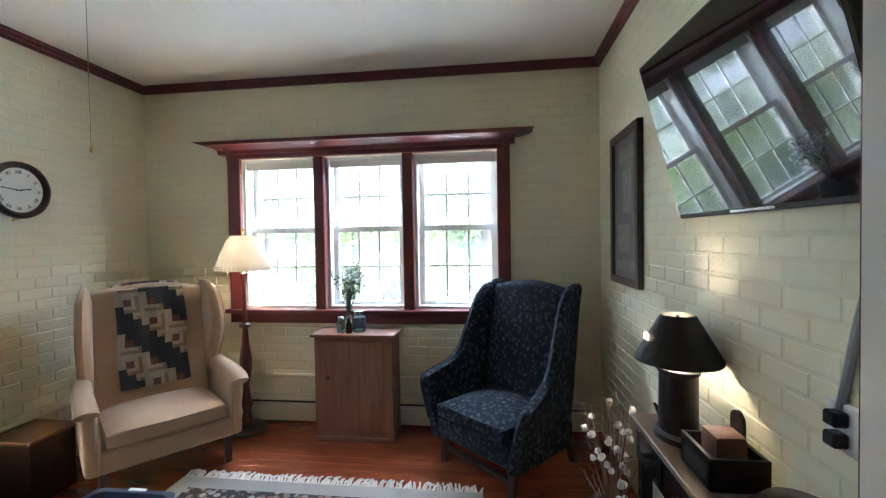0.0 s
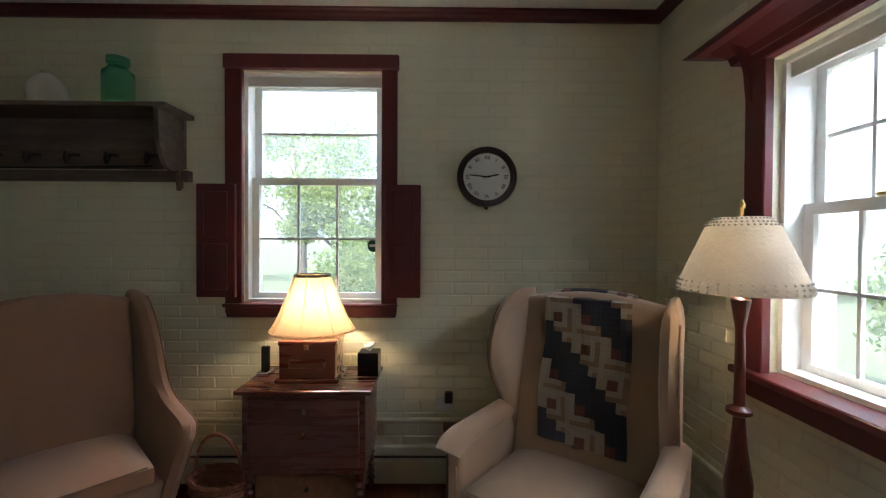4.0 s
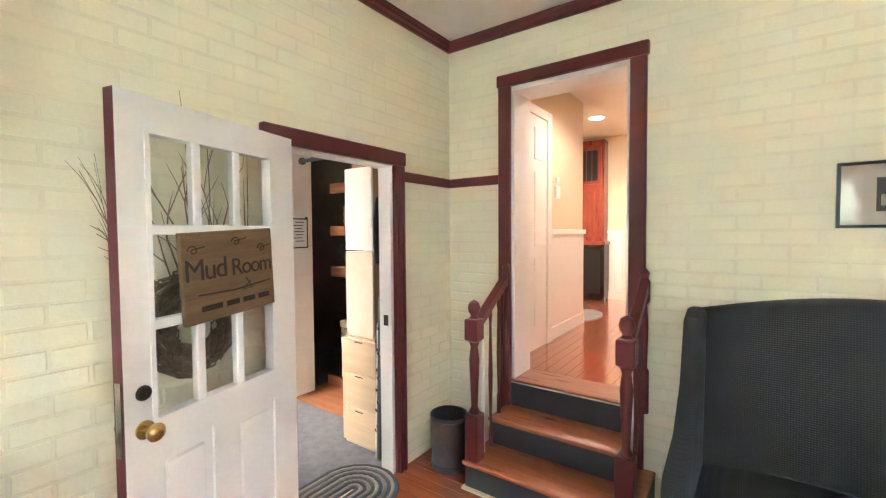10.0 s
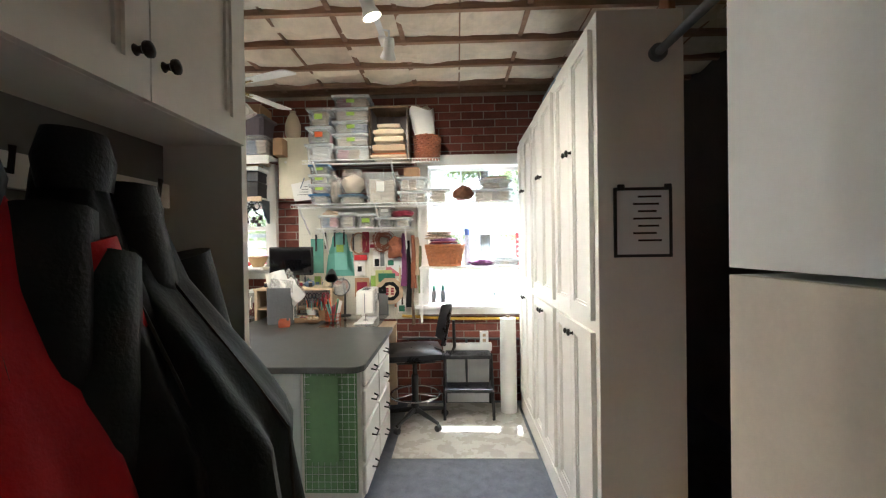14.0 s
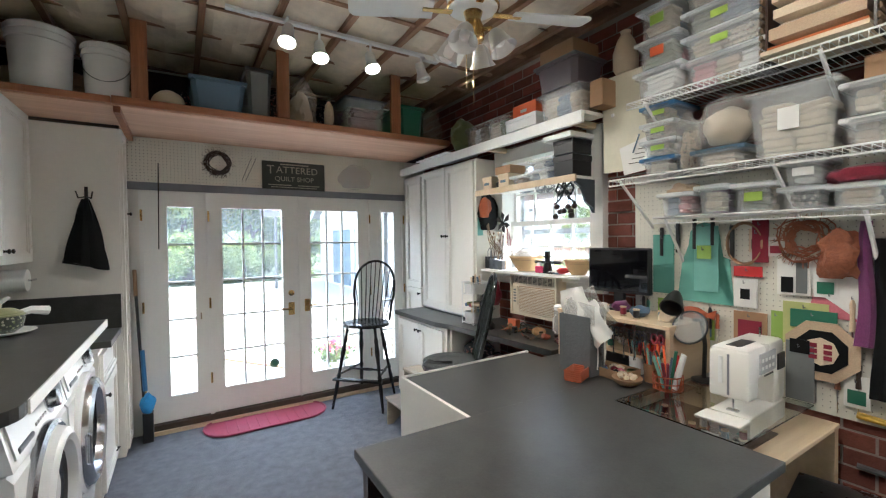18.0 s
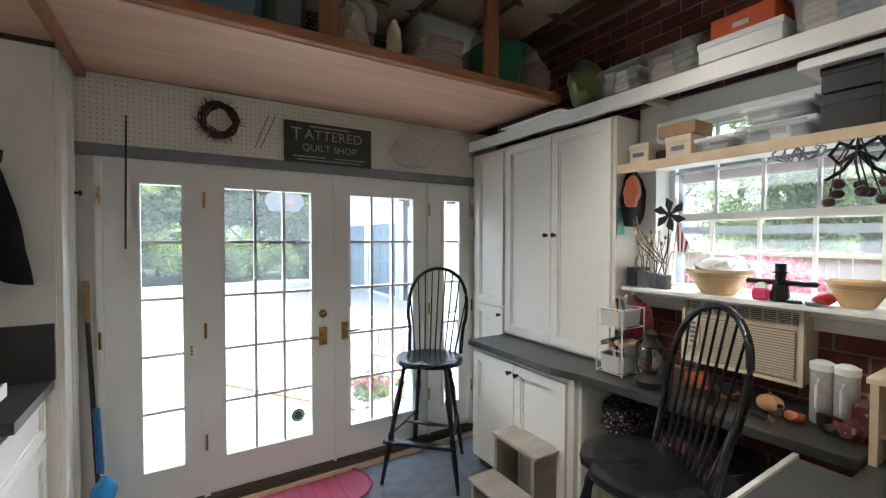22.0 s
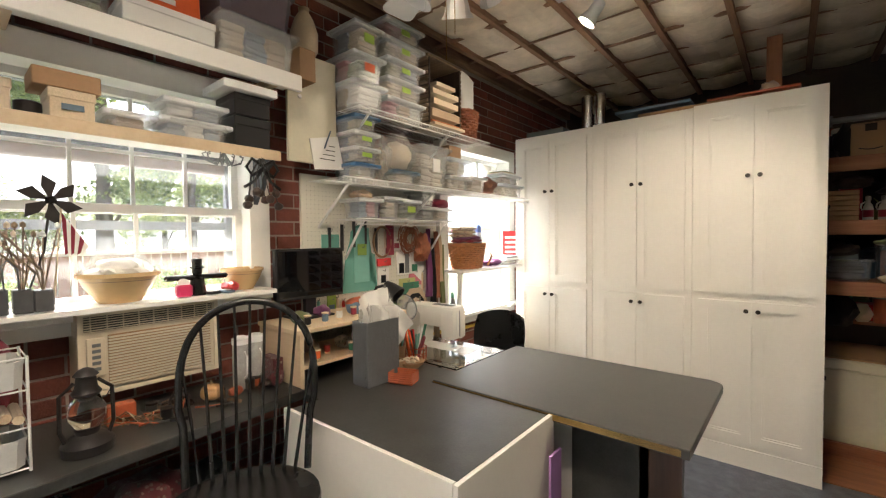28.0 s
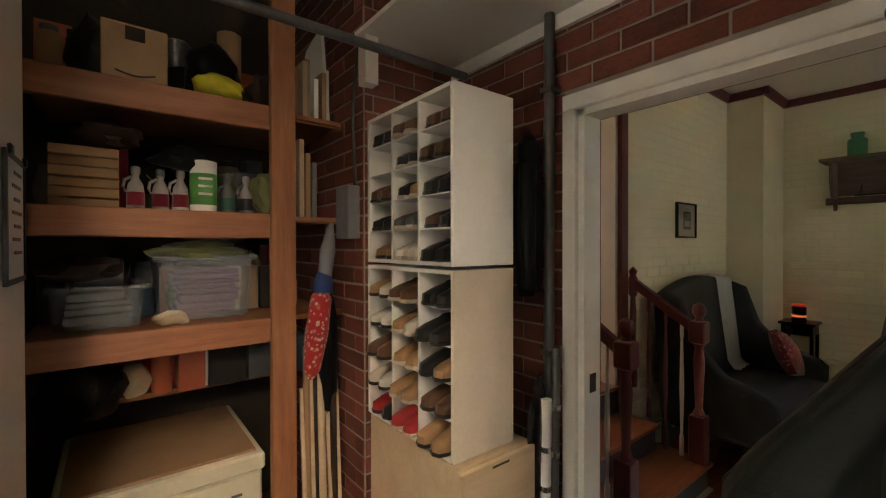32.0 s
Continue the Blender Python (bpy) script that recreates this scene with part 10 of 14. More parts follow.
# cream board with its note
cb = thing("cream_board", "cream panel standing between the shelves with a note clipped on", "board", (4.53, 1.15, 1.96))
part("panel", bx(4.52, 4.54, 0.99, 1.29, 1.96, 2.53, bev=0.004), HEAT, cb, world=True)
part("bracket", bx(4.54, 4.655, 1.12, 1.15, 2.10, 2.14), HEAT, cb, world=True)
part("note", slab(BM(), [(0.95, 1.95), (1.14, 1.93), (1.17, 2.09), (0.99, 2.13)], "x", 4.512, 4.518), PAPERW, cb, "white paper note", world=True)
part("pencil", tube(BM(), [(4.508, 1.08, 2.05), (4.508, 1.04, 2.15)], 0.004, 6), BLUEB, cb, world=True)
for k in range(4):
    part("writing_bar", bx(4.5105, 4.5118, 1.01, 1.11 - 0.02 * k, 1.99 + k * 0.025, 1.994 + k * 0.025), KNOBM, cb, world=True)
part("screw_cap", lathe(BM(), [(0.012, 0), (0.01, 0.006)], seg=12), PLAST, cb).matrix_basis = wm(cb).inverted() @ pose(4.52, 1.22, 2.30, 0, -90, 0)

# pegboard of tools and rulers
p2_ = thing("pegboard", "white slotted pegboard of quilting rulers and tools", "pegboard", (4.645, 0.57, 0.9))
part("panel", bx(4.635, 4.655, 0.0, 1.15, 0.80, 1.92), PEG, p2_, world=True)
bm = BM()
for i in range(44):
    for j in range(42):
        y, zz = 0.015 + i * 0.0256, 0.83 + j * 0.0256
        bm.faces.new([bm.verts.new((4.6345, y + 0.0024 * math.cos(a), zz + 0.0024 * math.sin(a))) for a in (0, 1.05, 2.09, 3.14, 4.19, 5.24)])
hl = part("perforation", bm, HOLE, p2_, world=True)
hl["kind"] = "stuff"
TEALC = film("teal_acrylic", (0.22, 0.55, 0.46), 0.62, 0.15)
OPALG = film("pale_lens", (0.40, 0.41, 0.40), 0.4, 0.1)
LIMEC = film("lime_acrylic", (0.42, 0.62, 0.14), 0.65, 0.15)


def hung(name, label, category, outline, mat, d=0.006, x=4.628, extra=()):
    """Something flat that hangs on the pegboard. outline: (y, z) pairs."""
    sh_ = -0.09 if sum(p[0] for p in outline) / len(outline) > 0.35 else 0.0
    outline = [(p + sh_, q) for p, q in outline]
    extra = [([(p + sh_, q) for p, q in o], m) for o, m in extra]
    ys, zs = [p[0] for p in outline], [p[1] for p in outline]
    t_ = thing(name, label, category, (x, sum(ys) / len(ys), max(zs)), group="tools on the pegboard")
    part("sheet" if d < 0.01 else "body", slab(BM(), outline, "x", x - d, x), mat, t_, world=True)
    part("peg_hook", tube(BM(), [(4.636, sum(ys) / len(ys), max(zs) - 0.02), (x - d - 0.02, sum(ys) / len(ys), max(zs) - 0.022), (x - d - 0.022, sum(ys) / len(ys), max(zs) - 0.008)], 0.002, 5), STEEL, t_, world=True)
    for o, m in extra:
        part("detail", slab(BM(), o, "x", x - d - 0.003, x - d - 0.0005), m, t_, world=True)
    return t_


def rect(y0, y1, z0, z1):
    return [(y0, z0), (y1, z0), (y1, z1), (y0, z1)]


hung("quilting_ruler", "teal acrylic quilting ruler", "ruler", rect(1.0, 1.12, 1.25, 1.58), TEALC)
hung("quilting_ruler", "rounded teal acrylic wedge ruler", "ruler", [(0.98, 1.22), (0.70, 1.22), (0.72, 1.45)] + [(0.84 + 0.08 * math.cos(a), 1.55 + 0.09 * math.sin(a)) for a in (-0.2, 0.5, 1.1, 1.57, 2.0, 2.6, 3.3)][::1] + [(0.95, 1.45)], TEALC, extra=((rect(0.77, 0.89, 1.28, 1.62), TEAL),))
hung("quilting_ruler", "bright green small acrylic ruler", "ruler", rect(0.80, 0.87, 1.45, 1.52), LIMEC, 0.004, 4.612)
hp = thing("embroidery_hoop", "brown wooden embroidery hoop on the pegboard", "hoop", (4.625, 0.66, 1.5))
part("hoop", tube(BM(), [(4.622, 0.565 + 0.075 * math.cos(k * 0.3), 1.53 + 0.10 * math.sin(k * 0.3)) for k in range(21)], 0.008, 6, closed=True), CARD, hp, world=True, smooth=True)
hung("tool_packet", "red and clear tool packet", "packet", rect(0.555, 0.62, 1.44, 1.64), WINE, 0.012)
hung("tool_packet", "white printed card packet", "packet", rect(0.60, 0.70, 1.22, 1.36), PAPERW, 0.008, extra=((rect(0.63, 0.67, 1.26, 1.31), BLK),))
hung("tool_packet", "red topped card packet", "packet", rect(0.58, 0.70, 1.37, 1.42), REDPL, 0.008)
hung("tool_packet", "white and black blister card", "packet", rect(0.40, 0.52, 1.30, 1.46), PAPERW, 0.010, extra=((rect(0.46, 0.505, 1.31, 1.38), BLK), (rect(0.41, 0.45, 1.31, 1.45), GREYB)))
vine_wreath("dark berry wreath with red leaves on the pegboard", (4.62, 0.325, 1.55), 0.075, "x", 34, 9, WICK, 0.03)
hung("paper_pattern", "lime green paper pattern", "paper", rect(0.34, 0.50, 1.08, 1.27), pm("lime_paper", (0.46, 0.48, 0.18), 0.8), 0.004)
hung("paper_pattern", "white folded paper pattern", "paper", [(0.16, 1.22), (0.34, 1.36), (0.36, 1.42), (0.20, 1.50), (0.15, 1.46)], PAPERW, 0.004)
hung("paper_pattern", "pink paper pattern on the pegboard", "paper", [(0.16, 1.21), (0.32, 1.22), (0.30, 1.33), (0.20, 1.30)], PINKF, 0.004, 4.632)
hung("paper_pattern", "green card template on the pegboard", "paper", rect(0.22, 0.38, 1.16, 1.24), GREENB, 0.004, 4.620)
hung("printed_card", "brown framed print card", "card", rect(0.56, 0.70, 1.02, 1.20), CARD, 0.008, extra=((rect(0.58, 0.68, 1.05, 1.16), WINE),))
hung("cutting_template", "green acrylic cutting template", "template", rect(0.50, 0.545, 1.02, 1.22), LIMEC, 0.004)
hung("file_pocket", "grey plastic file pocket with black phone", "pocket", rect(0.38, 0.48, 0.84, 1.10), GREYB, 0.03, extra=((rect(0.395, 0.465, 1.05, 1.11), BLK),))
oc = [(0.27 + 0.135 * math.cos(radians(22.5 + 45 * k)), 1.07 + 0.135 * math.sin(radians(22.5 + 45 * k))) for k in range(8)]
oi = [(0.27 + 0.095 * math.cos(radians(22.5 + 45 * k)), 1.07 + 0.095 * math.sin(radians(22.5 + 45 * k))) for k in range(8)]
qb = thing("quilt_block", "octagonal pieced quilt block in tan, black and red", "quilt block", (4.61, 0.27, 1.2))
part("ground", slab(BM(), oc, "x", 4.606, 4.612), BEIGE, qb, world=True)
part("black_ring", slab(BM(), oi, "x", 4.603, 4.6055), BLK, qb, world=True)
part("centre", slab(BM(), [(0.27 + 0.06 * math.cos(radians(45 * k)), 1.07 + 0.06 * math.sin(radians(45 * k))) for k in range(8)], "x", 4.600, 4.6025), CREAMC, qb, world=True)
for k in range(6):
    yy, zz = 0.245 + 0.05 * (k % 2), 1.045 + 0.025 * (k // 2)
    part("patch", slab(BM(), rect(yy - 0.014, yy + 0.014, zz - 0.009, zz + 0.009), "x", 4.5975, 4.5995), WINE, qb, world=True)
for k, (y, z0, z1, m, w) in enumerate(((0.13, 1.12, 1.62, PURP, 0.030), (0.085, 0.92, 1.55, BLK, 0.026), (0.04, 1.10, 1.60, WICK, 0.030), (0.01, 1.22, 1.58, BEIGE, 0.035), (-0.02, 1.05, 1.5, GREENF, 0.022), (0.05, 0.75, 1.12, TWIG, 0.016))):
    sc = thing("hanging_cloth", "strip of cloth hanging on the pegboard", "cloth", (4.60, y, z1), group="hanging strips")
    b_ = BM()
    rr = []
    for r in range(9):
        v = r / 8
        rr.append([b_.verts.new((4.600 + (0.014 + 0.010 * v) * math.sin(a) * (1 + 0.4 * math.sin(3 * a + v * 3)), y + w * (0.6 + 0.5 * v) * math.cos(a) + 0.006 * math.sin(v * 7 + k), z1 + (z0 - z1) * v)) for a in [2 * math.pi * q / 12 for q in range(12)]])
    for ra, rb in zip(rr, rr[1:]):
        for q in range(12):
            b_.faces.new((ra[q], rb[q], rb[(q + 1) % 12], ra[(q + 1) % 12]))
    b_.faces.new(rr[0])
    b_.faces.new(rr[-1][::-1])
    part("cloth", b_, m, sc, world=True, smooth=True)
for k in range(14):
    y, zz = 0.70 + 0.03 * k, 1.62 + 0.02 * (k % 4)
    if k % 3 == 0:
        hung("small_tool", "small dark hand tool on a peg", "tool", rect(y, y + 0.016, zz - 0.16, zz), BLACKPL, 0.012)

for k, (y, z1, ln, m) in enumerate(((0.93, 1.20, 0.20, BIRCH), (0.885, 1.18, 0.16, REDPL), (0.72, 1.20, 0.22, BLACKPL), (0.685, 1.17, 0.15, TERRA), (0.545, 1.00, 0.14, STEEL), (0.515, 1.00, 0.16, BLACKPL), (0.22, 1.02, 0.20, WICK), (0.175, 1.30, 0.26, BIRCH), (0.155, 1.05, 0.22, DARKW), (1.09, 1.22, 0.18, STEEL), (1.06, 1.20, 0.14, TEAL))):
    tl_ = thing("hand_tool", "slim hand tool hanging on the pegboard", "tool", (4.62, y, z1), group="tools on the pegboard")
    part("handle", turned((4.622, y, z1), (4.622, y, z1 - ln * 0.5), [(0, 0.005), (0.15, 0.010), (0.6, 0.008), (1, 0.011), (1.02, 0.004)], 8), m, tl_, world=True, smooth=True)
    part("shank", tube(BM(), [(4.622, y, z1 - ln * 0.5), (4.622, y, z1 - ln)], 0.003, 5, r_end=0.0015), CHROME, tl_, world=True)
    part("peg_hook", tube(BM(), [(4.636, y, z1 + 0.004), (4.612, y, z1 + 0.003), (4.61, y, z1 + 0.014)], 0.002, 5), STEEL, tl_, world=True)
rbd = thing("fabric_bird", "rust red fabric pincushion bird hung on the pegboard", "pincushion", (4.60, 0.80, 1.19))
part("body", lump(BM(), (4.60, 0.80, 1.16), (0.035, 0.075, 0.032), 21, 0.25, 3), TERRA, rbd, world=True, smooth=True)
part("tail", slab(BM(), [(0.74, 1.16), (0.68, 1.19), (0.69, 1.14)], "x", 4.594, 4.606), TERRA, rbd, world=True)
for k, (y0, y1, z0, z1, m) in enumerate(((0.40, 0.47, 1.47, 1.56, PAPERW), (0.48, 0.545, 1.49, 1.60, CREAMC), (0.22, 0.30, 1.30, 1.42, PAPERW), (0.70, 0.76, 1.03, 1.14, LIMEC), (0.79, 0.86, 1.02, 1.12, TEALC), (0.30, 0.37, 0.88, 1.0, CARD), (0.12, 0.20, 0.86, 0.99, PAPERW), (0.94, 1.0, 1.10, 1.22, LIMEC))):
    hung("printed_card", "small printed card or packet on the pegboard", "card", rect(y0 + (0.09 if (y0 + y1) / 2 > 0.35 else 0), y1 + (0.09 if (y0 + y1) / 2 > 0.35 else 0), z0, z1), m, 0.006, 4.626, ((rect(y0 + 0.012 + (0.09 if (y0 + y1) / 2 > 0.35 else 0), y1 - 0.012 + (0.09 if (y0 + y1) / 2 > 0.35 else 0), z0 + 0.015, z0 + (z1 - z0) * 0.55), (WINE, KNOBM, GREENB, BLUEB)[k % 4]),))
bundle("dark dried flowers and ribbon hung on the pegboard", (4.59, 0.21, 1.47), (0.04, 0.07, 0.10), WICK, 111, "dried_bunch", "dried flowers", "", 0.6)
# monitor on its riser, desk things
ri = thing("desk_riser", "pale birch riser shelf across the worktable", "shelf", (4.45, 1.0, 0.862))
part("shelf", bx(4.25, 4.62, 0.72, 1.42, 1.12, 1.14, bev=0.002), BIRCH, ri, world=True)
for y in (0.73, 1.40):
    part("side", bx(4.25, 4.62, y - 0.01, y + 0.01, 0.862, 1.12), BIRCH, ri, world=True)
part("inner_shelf", bx(4.27, 4.62, 0.742, 1.388, 0.95, 0.965), BIRCH, ri, world=True)
mn = thing("computer_monitor", "black flat-screen monitor on the riser", "monitor", (4.52, 1.18, 1.14), 90)
part("housing", bx(-0.205, 0.205, -0.012, 0.022, 0.10, 0.365, bev=0.006), BLACKPL, mn)
part("screen", bx(-0.193, 0.193, -0.0022, 0.0, 0.118, 0.353), SCREEN, mn).matrix_basis = pose(0, 0.0235, 0, 0, 0, 0)
part("neck", bx(-0.03, 0.03, -0.02, 0.01, 0.012, 0.12), BLACKPL, mn)
part("foot", bx(-0.11, 0.11, -0.09, 0.07, 0.0, 0.012, bev=0.004), BLACKPL, mn)
fb = thing("file_box", "grey magazine file box stuffed with papers", "file box", (4.085, 1.1, 0.862))
FBM = pm("grey_felt_board", (0.10, 0.105, 0.11), 0.7, 0.15, 8, 0.3, 60)
part("front", bx(4.03, 4.036, 1.0, 1.20, 0.863, 1.166, bev=0.001), FBM, fb, world=True)
part("back", bx(4.134, 4.14, 1.0, 1.20, 0.863, 1.166, bev=0.001), FBM, fb, world=True)
part("end", bx(4.037, 4.133, 1.194, 1.20, 0.863, 1.166, bev=0.001), FBM, fb, world=True)
part("end", bx(4.037, 4.133, 1.0, 1.006, 0.863, 1.10, bev=0.001), FBM, fb, world=True)
part("bottom", bx(4.037, 4.133, 1.007, 1.193, 0.863, 0.87), FBM, fb, world=True)
for k, (dx, lean) in enumerate(((0.0, 8), (0.03, 14), (0.055, 22), (0.08, 12))):
    pp = thing("paper_sheaf", "crumpled white papers in a plastic sleeve", "papers", (4.05 + dx, 1.09, 0.875), group="papers in the file box")
    g = BM()
    bmesh.ops.create_grid(g, x_segments=8, y_segments=8, size=0.5)
    for v in g.verts:
        v.co = Vector((v.co.x * 0.19, v.co.y * 0.34, 0.020 * noise.noise(Vector((v.co.x * 5 + k, v.co.y * 5, k)))))
    bmesh.ops.solidify(g, geom=g.faces[:], thickness=0.004)
    part("sheet", g, PAPERW if k % 2 else BAGC, pp, smooth=True).matrix_basis = pose(0, 0, 0.19, 90, lean - 14, 90 + 4 * k)
for k, (w, h, rx, ry, rz, dx, dy, dz) in enumerate(((0.17, 0.24, 80, 14, 84, -0.02, 0.02, 0.32), (0.18, 0.22, 72, 30, 96, 0.01, -0.04, 0.32), (0.15, 0.20, 94, 44, 82, -0.03, -0.09, 0.27))):
    pp = thing("paper_sheaf", "crumpled white papers in clear sleeves", "papers", (4.085 + dx, 1.09 + dy, 0.862 + dz), group="papers in the file box")
    g = BM()
    bmesh.ops.create_grid(g, x_segments=12, y_segments=12, size=0.5)
    for v in g.verts:
        q = Vector((v.co.x * 2.5 + k * 3, v.co.y * 2.5, k))
        v.co = Vector((v.co.x * w, v.co.y * h, 0.035 * noise.noise(q) + 0.006 * noise.noise(q * 3) + 0.08 * v.co.y ** 2))
    bmesh.ops.solidify(g, geom=g.faces[:], thickness=0.0015)
    part("sheet", g, PAPERW if k != 1 else BAGC, pp, smooth=True).matrix_basis = pose(0, 0, 0, rx, ry, rz)
rb_ = thing("small_basket", "small red-orange plastic basket on the worktable", "basket", (3.97, 1.03, 0.864), 20)
part("base", bx(-0.06, 0.06, -0.038, 0.038, 0, 0.006), ORANGE, rb_)
for k in range(5):
    part("band", tube(BM(), [(-0.06, -0.04, 0.008 + k * 0.010), (0.06, -0.04, 0.008 + k * 0.010), (0.06, 0.04, 0.008 + k * 0.010), (-0.06, 0.04, 0.008 + k * 0.010)], 0.005, 5, closed=True), TERRA, rb_)
sb = thing("shell_bowl", "small bowl of pale shells on the worktable", "bowl", (4.10, 0.84, 0.863))
part("bowl", lathe(BM(), [(0.04, 0), (0.065, 0.02), (0.07, 0.035), (0.064, 0.034), (0.04, 0.012)], seg=20), CARD, sb, smooth=True)
for k in range(7):
    part("shell", lump(BM(), (0.03 * math.cos(k * 0.9), 0.035 * math.sin(k * 0.9), 0.04), (0.018, 0.014, 0.012), k, 0.3, 1), CREAMC, sb, smooth=True)
pens = [REDPL, BLUEB, ORANGE, BLACKPL, TEAL, WINE, GREENB, PLAST]
for c, (x, y) in enumerate(((4.24, 0.80), (4.30, 0.92), (4.36, 0.79))):
    cu = thing("tool_cup", "cup crammed with scissors and pens", "cup", (x, y, 0.863), group="cups of tools")
    part("cup", lathe(BM(), [(0.035, 0), (0.04, 0.09), (0.037, 0.09), (0.032, 0.005)], seg=18), (CARD, PLAST, STEEL)[c], cu, smooth=True)
    for k in range(8):
        a = k * 0.8 + c
        part("pen", tube(BM(), [(0.015 * math.cos(a), 0.015 * math.sin(a), 0.01), (0.045 * math.cos(a), 0.045 * math.sin(a), 0.15 + 0.02 * (k % 3))], 0.005, 6), pens[(k + c) % 8], cu)
    for k in range(2):
        part("scissor_loop", tube(BM(), [(0.02 + 0.02 * math.cos(q * 0.52), 0.03 * k - 0.015, 0.17 + 0.028 * math.sin(q * 0.52)) for q in range(12)], 0.004, 5, closed=True), pens[c], cu)
rr_ = random.Random(5)
for k in range(12):
    y = 0.78 + 0.05 * k
    m = pens[k % 8]
    nm, lab = rr_.choice((("thread_spool", "small spool of coloured thread"), ("thread_spool", "wooden thread spool on the riser")))
    sp = thing(nm, lab, "spool", (4.30 + rr_.uniform(0, 0.08), y, 1.14 if k % 2 else 0.966), group="thread spools")
    part("reel", lathe(BM(), [(0.018, 0), (0.018, 0.006), (0.010, 0.008), (0.010, 0.045), (0.018, 0.047), (0.018, 0.053)], seg=12), BIRCH, sp)
    part("thread", lathe(BM(), [(0.011, 0.008), (0.016, 0.012), (0.016, 0.042), (0.011, 0.045)], seg=12), m, sp)
for k in range(7):
    bb = bundle("oddment of folded fabric on the riser shelf", (4.42 + rr_.uniform(-0.04, 0.06), 0.80 + 0.085 * k, 1.0 if k % 2 else 1.165), (0.06, 0.045, 0.035), CLOTHS[(k * 2) % 9], 50 + k, "fabric_oddment", "cloth", "fabric oddments", 0.35, 2)
lp = thing("desk_lamp", "black bent-arm desk lamp over the sewing table", "lamp", (4.48, 0.79, 0.863))
part("base", lathe(BM(), [(0.06, 0), (0.06, 0.012), (0.02, 0.02)], seg=20), BLACKPL, lp, smooth=True)
part("stem", tube(BM(), [(0, 0, 0.015), (0, 0, 0.30), (-0.04, -0.01, 0.40), (-0.12, -0.03, 0.42)], 0.009, 8), BLACKPL, lp, smooth=True)
part("shade", turned((-0.10, -0.03, 0.425), (-0.18, -0.05, 0.36), [(0, 0.02), (0.3, 0.035), (1, 0.055), (1.01, 0.05), (0.35, 0.03)], 18), BLACKPL, lp, smooth=True)

for k in range(6):
    y = 0.77 + 0.06 * k
    sc_ = thing("scissors", "scissors hanging from the riser edge", "scissors", (4.235, y, 1.12), group="hanging scissors")
    hm = (WINE, BLACKPL, BLACKPL, DARKW, BLACKPL, PURP)[k]
    for s in (-1, 1):
        part("finger_loop", tube(BM(), [(4.232, y + s * 0.017 + 0.014 * math.cos(q * 0.63), 1.075 + 0.024 * math.sin(q * 0.63)) for q in range(10)], 0.005, 5, closed=True), hm, sc_, world=True, smooth=True)
        part("blade", slab(BM(), [(y + s * 0.010, 1.052), (y + s * 0.004, 1.052), (y - s * 0.004, 0.95), (y - s * 0.001, 0.945)], "x", 4.230 + 0.002 * s, 4.2315 + 0.002 * s), CHROME, sc_, world=True)
    part("hook", tube(BM(), [(4.25, y, 1.118), (4.234, y, 1.112), (4.232, y, 1.098)], 0.002, 5), STEEL, sc_, world=True)
tca = thing("tool_caddy", "red wire basket crammed with rotary cutters and tools", "basket", (4.20, 0.70, 0.863))
for zz in (0.004, 0.035, 0.066):
    part("wire_ring", tube(BM(), [(0.062 * math.cos(q * 0.39), 0.062 * math.sin(q * 0.39), zz) for q in range(16)], 0.003, 5, closed=True), TERRA, tca)
for q in range(16):
    part("wire", tube(BM(), [(0.062 * math.cos(q * 0.39), 0.062 * math.sin(q * 0.39), 0.0), (0.064 * math.cos(q * 0.39), 0.064 * math.sin(q * 0.39), 0.07)], 0.002, 4), TERRA, tca)
part("basket_floor", lathe(BM(), [(0.060, 0), (0.060, 0.004)], seg=16), TERRA, tca)
for q in range(14):
    a = q * 2.4
    r0_, r1_ = 0.035 * ((q % 3) / 2), 0.05 + 0.012 * (q % 3)
    part("tool", tube(BM(), [(r0_ * math.cos(a), r0_ * math.sin(a), 0.006), (r1_ * math.cos(a), r1_ * math.sin(a), 0.13 + 0.02 * (q % 4))], 0.006 + 0.002 * (q % 3), 6), pens[(q * 3 + 1) % 8], tca, smooth=True)
mgl = thing("magnifier_lamp", "black desk magnifier with a pale round lens", "magnifier", (4.44, 0.66, 0.863))
part("base", lathe(BM(), [(0.055, 0), (0.055, 0.012), (0.015, 0.02)], seg=20), BLACKPL, mgl, smooth=True)
part("neck", tube(BM(), [(0, 0, 0.015), (0.01, 0.0, 0.18), (-0.02, 0.0, 0.30), (-0.09, 0.0, 0.31)], 0.010, 8), BLACKPL, mgl, smooth=True)
lns = part("lens", lathe(BM(), [(0.075, -0.004), (0.078, 0), (0.075, 0.004), (0.001, 0.008)], seg=28), OPALG, mgl, smooth=True)
lns.matrix_basis = pose(-0.13, 0.0, 0.28, 0, -65, 0)
part("lens_rim", tube(BM(), [(0.078 * math.cos(q * 0.2618), 0.078 * math.sin(q * 0.2618), 0) for q in range(24)], 0.005, 6, closed=True), BLACKPL, mgl, smooth=True).matrix_basis = lns.matrix_basis.copy()
wtr = thing("wooden_tray", "low wooden tray of sewing oddments on the worktable", "tray", (4.17, 0.96, 0.863))
part("tray_floor", bx(-0.07, 0.07, -0.10, 0.10, 0, 0.006), CARD, wtr)
